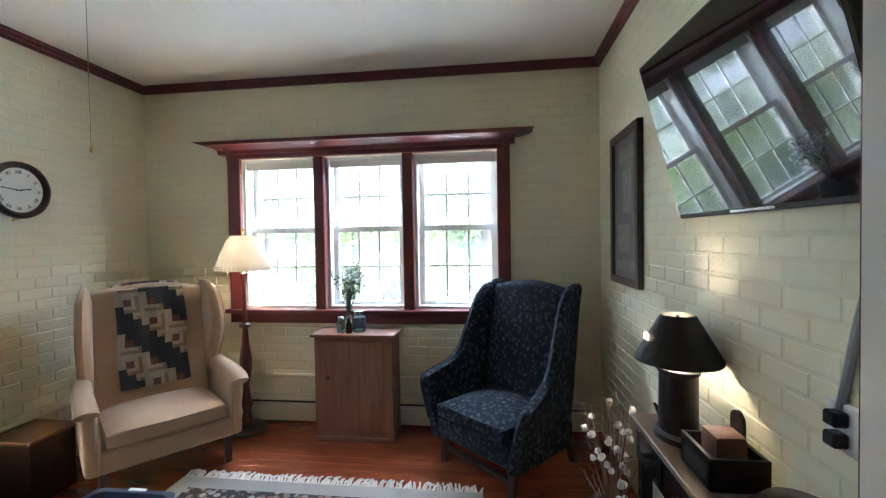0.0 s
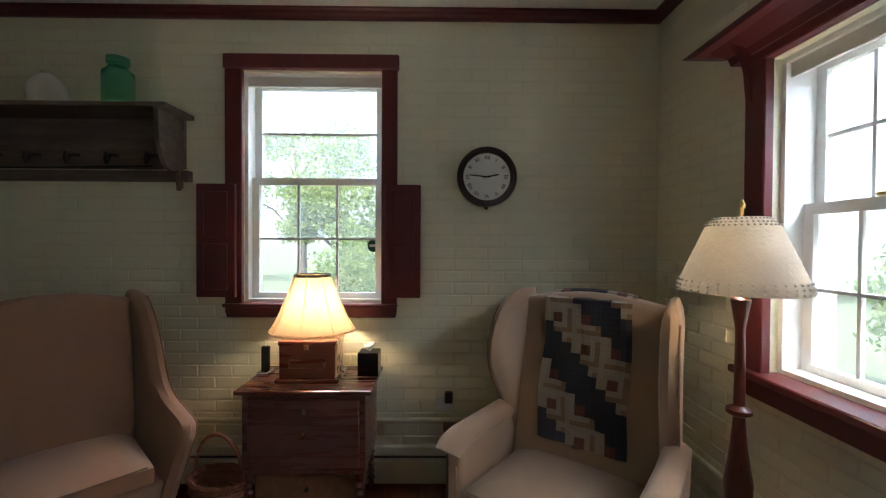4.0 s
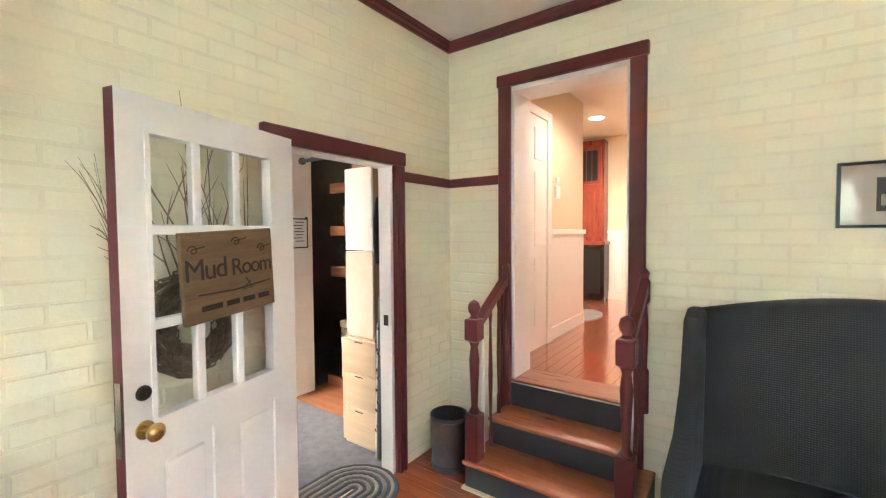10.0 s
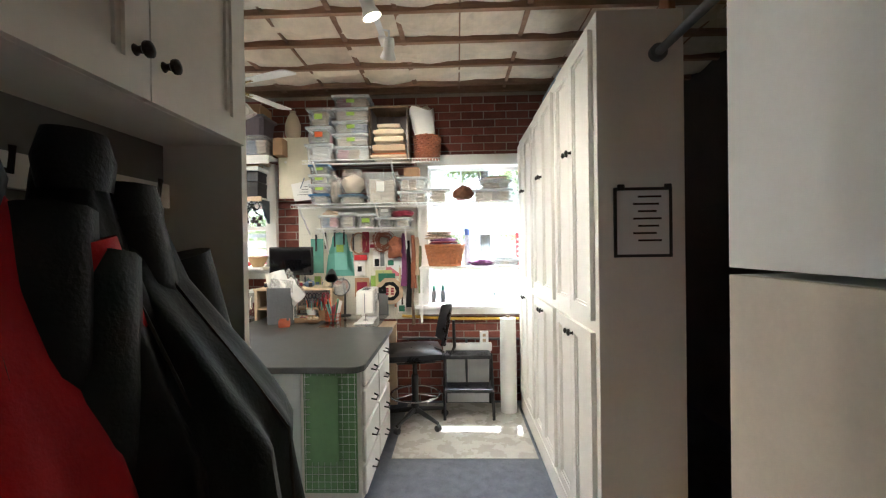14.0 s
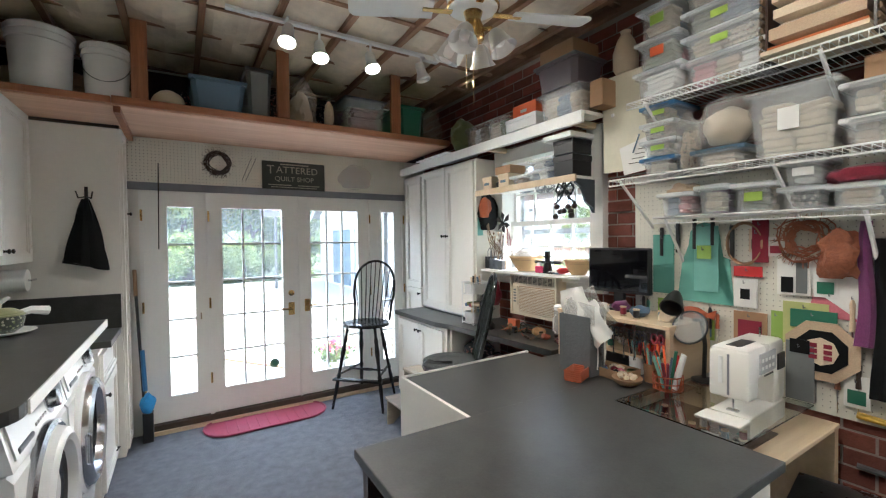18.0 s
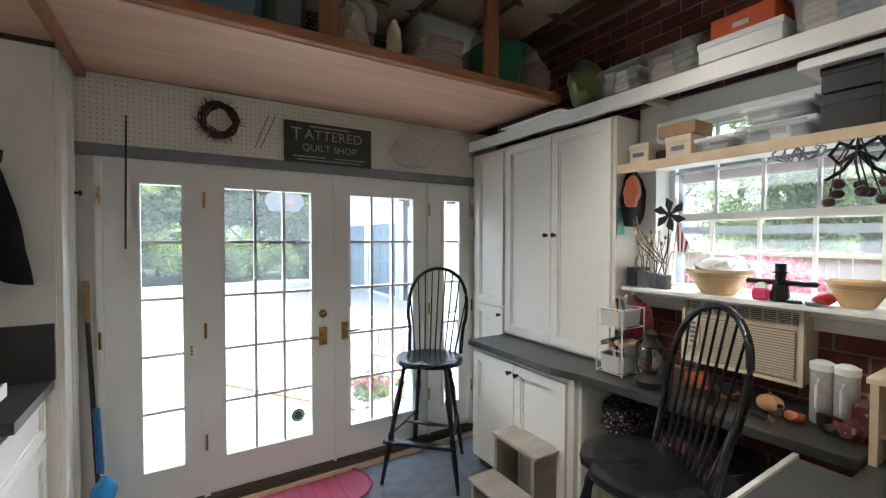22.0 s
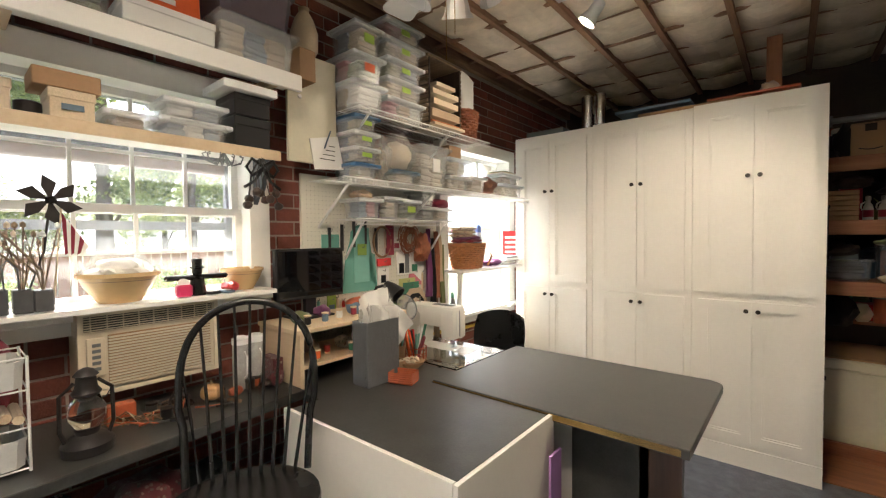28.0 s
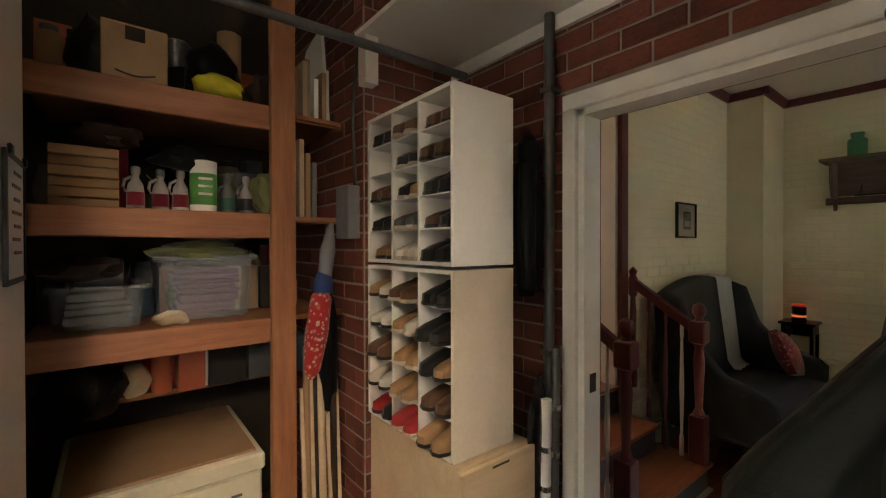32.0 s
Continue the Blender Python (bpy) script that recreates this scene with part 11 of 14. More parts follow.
for b in ((-0.07, 0.07, -0.10, -0.093), (-0.07, 0.07, 0.093, 0.10), (-0.07, -0.063, -0.093, 0.093), (0.063, 0.07, -0.093, 0.093)):
    part("tray_side", bx(*b, 0.0, 0.045, bev=0.001), CARD, wtr)
for k in range(9):
    part("oddment", lump(BM(), (-0.04 + 0.04 * (k % 3), -0.07 + 0.035 * (k // 1 % 5), 0.03), (0.022, 0.024, 0.018), 60 + k, 0.4, 1), CLOTHS[(k * 4 + 1) % 9], wtr, smooth=True)
# oddments under the clear top
ru = random.Random(31)
for k in range(16):
    x_, y_ = ru.uniform(3.92, 4.08), ru.uniform(0.33, 0.70)
    if k % 2:
        sp = thing("thread_spool", "spool of coloured thread under the clear top", "spool", (x_, y_, 0.793), group="thread spools")
        part("reel", lathe(BM(), [(0.014, 0), (0.014, 0.005), (0.008, 0.006), (0.008, 0.034), (0.014, 0.035), (0.014, 0.04)], seg=12), BIRCH, sp)
        part("thread", lathe(BM(), [(0.009, 0.006), (0.013, 0.009), (0.013, 0.031), (0.009, 0.034)], seg=12), pens[k % 8], sp)
    else:
        pn = thing("small_tool", "small sewing tool lying under the clear top", "tool", (x_, y_, 0.800), ru.uniform(0, 180), group="tools under the clear top")
        part("shaft", tube(BM(), [(-0.07, 0, 0), (0.02, 0, 0)], 0.003, 6), CHROME, pn)
        part("grip", tube(BM(), [(0.02, 0, 0), (0.08, 0, 0)], 0.007, 8), (REDPL, TERRA, PLAST, TEAL)[k // 2 % 4], pn, smooth=True)
# high shelf items
tub("storage_bin", "small clear bin of printed things on the high shelf", 4.38, 4.60, 2.32, 2.57, 2.345, 0.15, BINC, None, (PRINT, PAPERW, BEIGE), 0.01, "high shelf bins")
tub("storage_bin", "small clear open bin on the high shelf", 4.38, 4.60, 2.03, 2.29, 2.345, 0.15, BINC, None, (GREENF, BEIGE), 0.01, "high shelf bins")
carton("flat white box on the high shelf", 4.36, 4.62, 1.70, 2.01, 2.345, 0.085, PLAST, False, name="flat_box", lidded=True)
carton("open orange shoe box on a white box", 4.40, 4.58, 1.74, 1.98, 2.434, 0.10, ORANGE, False, name="shoe_box", bar=PAPERW)
tub("storage_bin", "clear bin of cloth on the high shelf", 4.36, 4.62, 1.33, 1.68, 2.345, 0.16, BINC, BINC, (BEIGE, BLUEF, CREAMC), 0.012, "high shelf bins")
tub("storage_tote", "dull purple-grey bin on the high shelf", 4.34, 4.62, 1.35, 1.68, 2.52, 0.17, pm("dusky_purple_plastic", (0.14, 0.11, 0.13), 0.45), GREYB, (), 0.015, "high shelf bins")
carton("shallow brown carton on the top of a bin stack", 4.36, 4.60, 1.38, 1.66, 2.705, 0.09)
carton("brown carton end on the high shelf", 4.40, 4.60, 1.20, 1.29, 2.345, 0.15)
bundle("olive sack at the end of the high shelf", (4.46, 2.70, 2.47), (0.12, 0.09, 0.15), GREENF, 44, "cloth_sack", "sack", "", 0.3)

# window shelves
ws = thing("window_shelf", "upper window shelf with a birch front edge", "shelf", (4.53, 1.93, 1.97), group="window shelves")
part("board", bx(4.41, 4.66, 1.43, 2.44, 1.948, 1.968), WHITE, ws, world=True)
part("edge", bx(4.395, 4.409, 1.40, 2.45, 1.925, 1.970, bev=0.002), BIRCH, ws, world=True)
part("scroll_bracket", slab(BM(), [(4.655, 1.945), (4.42, 1.945), (4.425, 1.915), (4.47, 1.895), (4.50, 1.86), (4.52, 1.80), (4.57, 1.77), (4.60, 1.73), (4.61, 1.68), (4.655, 1.66)], "y", 1.415, 1.437), SLATE, ws, "slate painted scroll bracket", world=True)
carton("small cream keepsake box with a blue label", 4.44, 4.58, 2.29, 2.40, 1.971, 0.10, CREAMC, False, lidded=True, bar=BLUEB, name="keepsake_box")
carton("small cream keepsake box with a blue label", 4.44, 4.58, 2.08, 2.20, 1.971, 0.10, CREAMC, False, lidded=True, bar=BLUEB, name="keepsake_box")
carton("brown carton on a keepsake box", 4.44, 4.60, 2.06, 2.24, 2.077, 0.06, CARD, False, name="small_carton")
pot = thing("small_pot", "small dark woven pot on the window shelf", "pot", (4.50, 2.245, 1.97))
part("pot", lathe(BM(), [(0.03, 0), (0.036, 0.02), (0.036, 0.05), (0.030, 0.055), (0.028, 0.01)], seg=16), TIN, pot, smooth=True)
snap_bin("low clear tray with brown contents", 1.90, 2.05, 1.971, 0.06, 4.44, None, (CARD, BEIGE))
snap_bin("clear lidded box with blue cloth", 1.62, 1.87, 1.971, 0.07, 4.43, None, (BLUEF, PAPERW, BLUEF))
snap_bin("clear lidded box on another", 1.63, 1.86, 2.06, 0.06, 4.44, None, (BLUEF, PAPERW))
carton("black storage box on the window shelf", 4.42, 4.60, 1.44, 1.60, 1.971, 0.13, BLACKPL, False, name="black_box", lidded=True)
carton("black storage box on another", 4.42, 4.60, 1.44, 1.60, 2.112, 0.09, BLACKPL, False, name="black_box", lidded=True)
carton("shallow white tray above the black boxes", 4.38, 4.62, 1.42, 1.66, 2.208, 0.035, PLAST, False, name="tray")
carton("small brown carton in a tray", 4.46, 4.58, 1.46, 1.58, 2.245, 0.03, CARD, False, name="small_carton")
ch = thing("wire_ornament", "tiny scrolled wire ornament hung under the shelf", "ornament", (4.40, 1.66, 1.92))
for k in range(9):
    a = k * 0.7
    part("scroll", tube(BM(), [(0, 0, 0.01), (0.02 * math.cos(a), 0.035 * math.sin(a), -0.045), (0.03 * math.cos(a), 0.075 * math.sin(a), -0.03), (0.035 * math.cos(a), 0.085 * math.sin(a), -0.005), (0.03 * math.cos(a), 0.07 * math.sin(a), 0.002)], 0.003, 5), STEEL, ch)
part("hook", tube(BM(), [(0, 0, 0.03), (0.0, 0.01, 0.02), (0, 0, 0)], 0.003, 5), TIN, ch)
pc = thing("pinecone_bunch", "bunch of dark cones hung on wires", "ornament", (4.40, 1.49, 1.92))
for k in range(8):
    a = k * 0.85
    e = (0.03 * math.cos(a), 0.075 * math.sin(a), -0.15 - 0.03 * (k % 3))
    part("wire", tube(BM(), [(0, 0, 0.03), (e[0] * 0.6, e[1] * 0.6 + 0.012, -0.07), (e[0], e[1], e[2])], 0.0025, 4), TIN, pc)
    part("cone", lump(BM(), e, (0.020, 0.020, 0.020), k, 0.22, 2), DARKW, pc, smooth=True)
for s in (-1, 1):
    part("bow_loop", tube(BM(), [(0, 0, -0.03), (0, s * 0.05, 0.0), (0, s * 0.075, -0.04), (0, s * 0.05, -0.075), (0, 0, -0.04)], 0.008, 6), BLACKP, pc, "black ribbon bow", smooth=True)
    part("bow_tail", tube(BM(), [(0, 0, -0.04), (0, s * 0.04, -0.10), (0, s * 0.085, -0.13)], 0.007, 6), BLACKP, pc, smooth=True)
ht = thing("hung_hat", "rust and black felt hat on the cabinet side", "hat", (4.46, 2.40, 1.80))
part("black_felt", lump(BM(), (4.50, 2.415, 1.78), (0.10, 0.022, 0.16), 3, 0.25, 3), BLK, ht, world=True, smooth=True)
part("rust_cloth", lump(BM(), (4.44, 2.38, 1.82), (0.055, 0.03, 0.085), 6, 0.4, 3), fabric("rust_print", (0.36, 0.09, 0.03), 90), ht, world=True, smooth=True)
part("hook", tube(BM(), [(4.44, 2.43, 1.92), (4.44, 2.38, 1.95), (4.44, 2.37, 1.91)], 0.003, 5), STEEL, ht, world=True)
tp = thing("teal_paper", "teal paper strip pinned to the cabinet side", "paper", (4.41, 2.44, 1.7))
part("sheet", bx(4.415, 4.47, 2.444, 2.447, 1.60, 1.75), TEAL, tp, world=True)
pwl = thing("metal_pinwheel", "dark tin pinwheel flower on a wire stem", "ornament", (4.50, 2.20, 1.32))
for k in range(6):
    a = k * 1.047 + 0.3
    c_, s_ = math.cos(a), math.sin(a)
    part("petal", slab(BM(), [(2.20, 1.70), (2.20 + 0.055 * c_ - 0.030 * s_, 1.70 + 0.055 * s_ + 0.030 * c_), (2.20 + 0.088 * c_, 1.70 + 0.088 * s_), (2.20 + 0.05 * c_ + 0.012 * s_, 1.70 + 0.05 * s_ - 0.012 * c_)], "x", 4.478 + 0.004 * (k % 3), 4.481 + 0.004 * (k % 3)), TIN, pwl, world=True)
part("hub", lump(BM(), (4.475, 2.20, 1.70), (0.012, 0.016, 0.016), 2, 0.2, 2), BLACKP, pwl, world=True, smooth=True)
part("stem", tube(BM(), [(4.485, 2.20, 1.70), (4.50, 2.22, 1.52), (4.49, 2.265, 1.38)], 0.004, 6), TIN, pwl, world=True)
for k in range(3):
    part("scroll", tube(BM(), [(4.49, 2.22 + 0.02 * k, 1.45), (4.46, 2.30 + 0.03 * k, 1.56), (4.47, 2.36 + 0.015 * k, 1.64 + 0.02 * k), (4.48, 2.38, 1.70)], 0.004, 6), TWIG, pwl, world=True)
for y in (2.31, 2.345):
    part("wire_loop", tube(BM(), [(4.46, y - 0.025, 1.40), (4.46, y - 0.022, 1.47), (4.46, y, 1.50), (4.46, y + 0.022, 1.47), (4.46, y + 0.025, 1.40)], 0.003, 5), STEEL, pwl, world=True)

lw = thing("window_shelf", "low white shelf over the air conditioner", "shelf", (4.55, 1.93, 1.32), group="window shelves")
part("board", bx(4.44, 4.66, 1.41, 2.44, 1.300, 1.320, bev=0.002), WHITE, lw, world=True)
carton("small black box on the low window shelf", 4.48, 4.60, 2.375, 2.435, 1.323, 0.10, BLACKPL, False, name="black_box")
for k, y in enumerate((2.335, 2.275, 2.225)):
    tn = thing("metal_tin", "small dull metal tin of dried stems", "tin", (4.49, y, 1.323), group="metal tins")
    part("tin", bx(-0.025, 0.025, -0.025, 0.025, 0, 0.085 - 0.006 * k, bev=0.004), STEEL, tn)
    for j in range(6):
        a = j * 1.1 + k
        part("stem", tube(BM(), [(0, 0, 0.06), (0.02 * math.cos(a), 0.02 * math.sin(a), 0.16), (0.045 * math.cos(a), 0.045 * math.sin(a), 0.22 + 0.03 * (j % 3))], 0.002, 4), TWIG, tn)
        part("seed_head", lump(BM(), (0.045 * math.cos(a), 0.045 * math.sin(a), 0.23 + 0.03 * (j % 3)), (0.009, 0.009, 0.013), j, 0.3, 1), (CREAMC, TWIG, BLOOM)[k], tn)
fl = thing("small_flag", "small striped flag on a stick", "flag", (4.50, 2.20, 1.33))
part("stick", tube(BM(), [(4.50, 2.20, 1.33), (4.50, 2.17, 1.68)], 0.003, 5), BIRCH, fl, world=True)
for k in range(6):
    part("stripe", slab(BM(), [(2.171 - 0.012 * k, 1.66 - 0.02 * k), (2.160 - 0.012 * k, 1.64 - 0.02 * k), (2.150 - 0.008 * k, 1.52), (2.165 - 0.008 * k, 1.51)], "x", 4.498 - 0.001 * k, 4.499 - 0.001 * k), (WINE, PAPERW)[k % 2], fl, world=True)
YW = pm("yellowware_glaze", (0.62, 0.44, 0.22), 0.25, 0.1, 6, 0.03, 40)
for x, y, r, h in ((4.55, 2.0, 0.135, 0.115), (4.56, 1.52, 0.095, 0.10)):
    bo = thing("mixing_bowl", "banded yellowware mixing bowl on the window shelf", "bowl", (x, y, 1.322), group="yellowware bowls")
    part("bowl", lathe(BM(), [(r * 0.5, 0), (r * 0.55, 0.008), (r * 0.82, h * 0.55), (r * 0.95, h * 0.86), (r, h * 0.87), (r, h), (r * 0.94, h), (r * 0.78, h * 0.5), (r * 0.4, 0.012)], seg=32), YW, bo, smooth=True)
    for k, (f0, f1) in enumerate(((0.50, 0.55), (0.58, 0.68), (0.71, 0.75))):
        rk = lambda f: r * (0.55 + (0.95 - 0.55) * (f - 0.07) / 0.79) * 1.012
        part("band", lathe(BM(), [(rk(f0), h * f0), (rk(f1), h * f1)], seg=32, cap=False), (SLATE, PLAST, SLATE)[k], bo, smooth=True)
bundle("white polyester stuffing in a bowl", (4.55, 2.0, 1.455), (0.11, 0.12, 0.06), BAGC, 61, "stuffing", "stuffing", "", 0.4)
bundle("white tissue in a bowl", (4.55, 2.0, 1.44), (0.09, 0.10, 0.045), PAPERW, 62, "tissue", "paper", "", 0.4)
td = thing("tape_dispenser", "bright pink tape dispenser", "tape dispenser", (4.48, 1.80, 1.322))
part("body", bx(-0.02, 0.02, -0.03, 0.03, 0, 0.05, bev=0.008), pm("hot_pink_plastic", (0.62, 0.04, 0.13), 0.35), td)
part("roll", lathe(BM(), [(0.02, -0.01), (0.02, 0.01)], seg=16), PAPERW, td).matrix_basis = pose(0, 0, 0.055, 0, 90, 0)
fgn = thing("wooden_figurine", "black painted wooden ornament with outstretched arms", "figurine", (4.50, 1.74, 1.322))
bm = lathe(BM(), [(0.034, 0), (0.032, 0.03), (0.026, 0.07), (0.012, 0.082), (0.020, 0.095), (0.020, 0.112), (0.030, 0.116), (0.030, 0.121), (0.019, 0.123), (0.021, 0.155), (0.0, 0.156)], seg=16)
box(bm, -0.012, 0.012, -0.125, 0.125, 0.066, 0.088, bev=0.008)
part("figurine", bm, BLACKP, fgn, smooth=True)
for y, m in ((1.69, BLACKPL), (1.63, BLUEB)):
    ca = thing("calculator", "small dark calculator lying on the shelf", "calculator", (4.49, y, 1.322), 20, group="calculators")
    part("case", bx(-0.035, 0.035, -0.025, 0.025, 0, 0.012, bev=0.003), m, ca)
    part("display", bx(0.015, 0.028, -0.02, 0.02, 0.0125, 0.0135), GREYB, ca)
    for i in range(3):
        for j in range(3):
            part("key", bx(-0.028 + i * 0.013, -0.019 + i * 0.013, -0.018 + j * 0.013, -0.009 + j * 0.013, 0.012, 0.015), PLAST, ca)
bundle("folded red cloth on the window shelf", (4.50, 1.60, 1.345), (0.05, 0.035, 0.024), REDPL, 63, "red_cloth", "cloth", "", 0.3, 2)

# air conditioner
ACM = pm("aged_cream_plastic", (0.66, 0.58, 0.44), 0.45, 0.06, 4, 0.04, 60)
ac = thing("air_conditioner", "cream window air conditioner with louvred front", "air conditioner", (4.58, 1.90, 0.985))
part("case", bx(4.515, 4.92, 1.66, 2.14, 0.985, 1.297, bev=0.006), ACM, ac, world=True)
part("front_frame", frame_rect(BM(), "x", 4.50, 4.514, 1.66, 2.14, 0.985, 1.297, 0.016), ACM, ac, world=True)
part("top_vent_dark", bx(4.511, 4.5145, 1.68, 2.12, 1.225, 1.28), BLACKPL, ac, world=True)
for k in range(6):
    part("vent_slat", bx(4.503, 4.512, 1.68, 2.12, 1.228 + k * 0.009, 1.231 + k * 0.009), ACM, ac, world=True)
for k in range(9):
    part("vent_fin", bx(4.505, 4.511, 1.70 + k * 0.05, 1.703 + k * 0.05, 1.225, 1.28), ACM, ac, world=True)
part("grille_back", bx(4.509, 4.5148, 1.69, 2.05, 1.01, 1.205), CARD, ac, world=True)
for k in range(17):
    part("grille_slat", bx(4.500, 4.509, 1.69, 2.05, 1.013 + k * 0.0113, 1.019 + k * 0.0113), ACM, ac, world=True)
part("control_panel", bx(4.502, 4.514, 2.06, 2.115, 1.06, 1.20, bev=0.002), ACM, ac, world=True)
for k in range(5):
    part("button", bx(4.4985, 4.502, 2.075, 2.10, 1.08 + k * 0.022, 1.092 + k * 0.022), GREYB, ac, world=True)

# desk things
wo = thing("wire_organiser", "white wire organiser with fabric drawers on the desk", "organiser", (4.34, 2.37, 0.887))
for x in (-0.09, 0.09):
    for y in (-0.075, 0.075):
        part("upright", tube(BM(), [(x, y, 0), (x, y, 0.34)], 0.004, 6), PLAST, wo)
for zz in (0.01, 0.13, 0.24, 0.335):
    part("wire_frame", tube(BM(), [(-0.09, -0.075, zz), (0.09, -0.075, zz), (0.09, 0.075, zz), (-0.09, 0.075, zz)], 0.003, 5, closed=True), PLAST, wo)
for zz, h in ((0.012, 0.085), (0.245, 0.08)):
    dr = part("fabric_drawer", shell(BM(), -0.085, 0.085, -0.07, 0.07, zz, zz + h, 0.004, 0.003, 0.002, 0.01), pm("grey_white_cloth", (0.55, 0.55, 0.53), 0.9, 0.1, 6, 0.2, 90), wo)
    for k in range(6):
        part("filling", tube(BM(), [(-0.06 + 0.024 * k, -0.02 + 0.02 * (k % 3), zz + 0.03), (-0.05 + 0.02 * k, 0.0, zz + h + 0.05 + 0.01 * (k % 3))], 0.008, 6), pens[(k * 3) % 8] if k % 2 else BIRCH, dr)
for k in range(5):
    part("cloth_roll", tube(BM(), [(-0.07, -0.055 + k * 0.027, 0.15 + 0.012 * (k % 2)), (0.07, -0.055 + k * 0.027, 0.155)], 0.014, 8), CLOTHS[k], wo, smooth=True)
ln_ = thing("oil_lantern", "dark tin hurricane oil lantern on the desk", "lantern", (4.27, 2.16, 0.887))
part("tank", lathe(BM(), [(0.068, 0), (0.07, 0.03), (0.05, 0.05), (0.03, 0.06)], seg=24), TIN, ln_, smooth=True)
part("globe", lathe(BM(), [(0.03, 0.075), (0.05, 0.11), (0.05, 0.14), (0.032, 0.18)], seg=20, cap=False), PLEXI, ln_, smooth=True)
part("burner", lathe(BM(), [(0.032, 0.058), (0.034, 0.075), (0.02, 0.08)], seg=18), TIN, ln_, smooth=True)
part("chimney", lathe(BM(), [(0.035, 0.18), (0.04, 0.19), (0.03, 0.205), (0.026, 0.24), (0.034, 0.245), (0.02, 0.262), (0.006, 0.268)], seg=20), TIN, ln_, smooth=True)
for s in (-1, 1):
    part("side_tube", tube(BM(), [(0, s * 0.055, 0.04), (0, s * 0.068, 0.08), (0, s * 0.066, 0.19), (0, s * 0.03, 0.225)], 0.006, 6), TIN, ln_, smooth=True)
part("bail", tube(BM(), [(0, -0.066, 0.19), (0.045, -0.06, 0.15), (0.06, 0, 0.135), (0.045, 0.06, 0.15), (0, 0.066, 0.19)], 0.002, 5), STEEL, ln_)
rt = random.Random(11)
tg_ = thing("twig_bundle", "small heap of dry twigs and orange leaves on the desk", "twigs", (4.36, 1.95, 0.887))
for k in range(22):
    a, l = rt.uniform(0, 6.28), rt.uniform(0.05, 0.13)
    cx_, cy_ = rt.uniform(-0.05, 0.05), rt.uniform(-0.13, 0.13)
    part("twig", tube(BM(), [(cx_, cy_, 0.006 + 0.02 * rt.random()), (cx_ + l * math.cos(a) * 0.5, cy_ + l * math.sin(a) * 0.5, 0.015 + 0.03 * rt.random()), (cx_ + l * math.cos(a), cy_ + l * math.sin(a), 0.02)], 0.004, 5, r_end=0.002), TWIG if k % 3 else TERRA, tg_)
pk = thing("small_pumpkin", "small tan pumpkin on the desk", "pumpkin", (4.40, 1.73, 0.887))
bm = BM()
rings = []
for r in range(9):
    th_ = math.pi * r / 8
    rings.append([bm.verts.new((0.045 * math.sin(th_) * (1 + 0.08 * math.cos(8 * a)) * math.cos(a), 0.045 * math.sin(th_) * (1 + 0.08 * math.cos(8 * a)) * math.sin(a), 0.034 - 0.034 * math.cos(th_) + 0.0001)) for a in [2 * math.pi * k / 32 for k in range(32)]])
for ra, rb in zip(rings, rings[1:]):
    for k in range(32):
        bm.faces.new((ra[k], ra[(k + 1) % 32], rb[(k + 1) % 32], rb[k]))
part("fruit", bm, pm("tan_pumpkin_skin", (0.52, 0.30, 0.14), 0.5), pk, smooth=True)
part("stem", tube(BM(), [(0, 0, 0.066), (0.004, 0.004, 0.085)], 0.006, 6, r_end=0.004), TWIG, pk)
PEWTER = pm("dull_grey_enamel", (0.36, 0.35, 0.33), 0.5, 0.25, 40, 0.2, 120)
for k, y in enumerate((1.585, 1.515)):
    t_ = thing("pierced_tin", "dull grey pierced metal canister on the desk", "canister", (4.45, y, 0.887), group="white canisters")
    part("can", lathe(BM(), [(0.034, 0), (0.036, 0.005), (0.036, 0.20), (0.030, 0.21)], seg=20), PEWTER, t_, smooth=True)
    part("lid", lathe(BM(), [(0.038, 0.20), (0.038, 0.225), (0.02, 0.235)], seg=20), PLAST, t_, smooth=True)
    part("handle", tube(BM(), [(-0.036, 0, 0.05), (-0.06, 0, 0.07), (-0.06, 0, 0.15), (-0.036, 0, 0.17)], 0.005, 6), PLAST, t_)
DARKRED = pattern("dark_red_print", (0.09, 0.012, 0.015), [(0.24, 0.17, 0.13), (0.03, 0.02, 0.02)], 50, 0.9, 0.3)
rcl = random.Random(58)
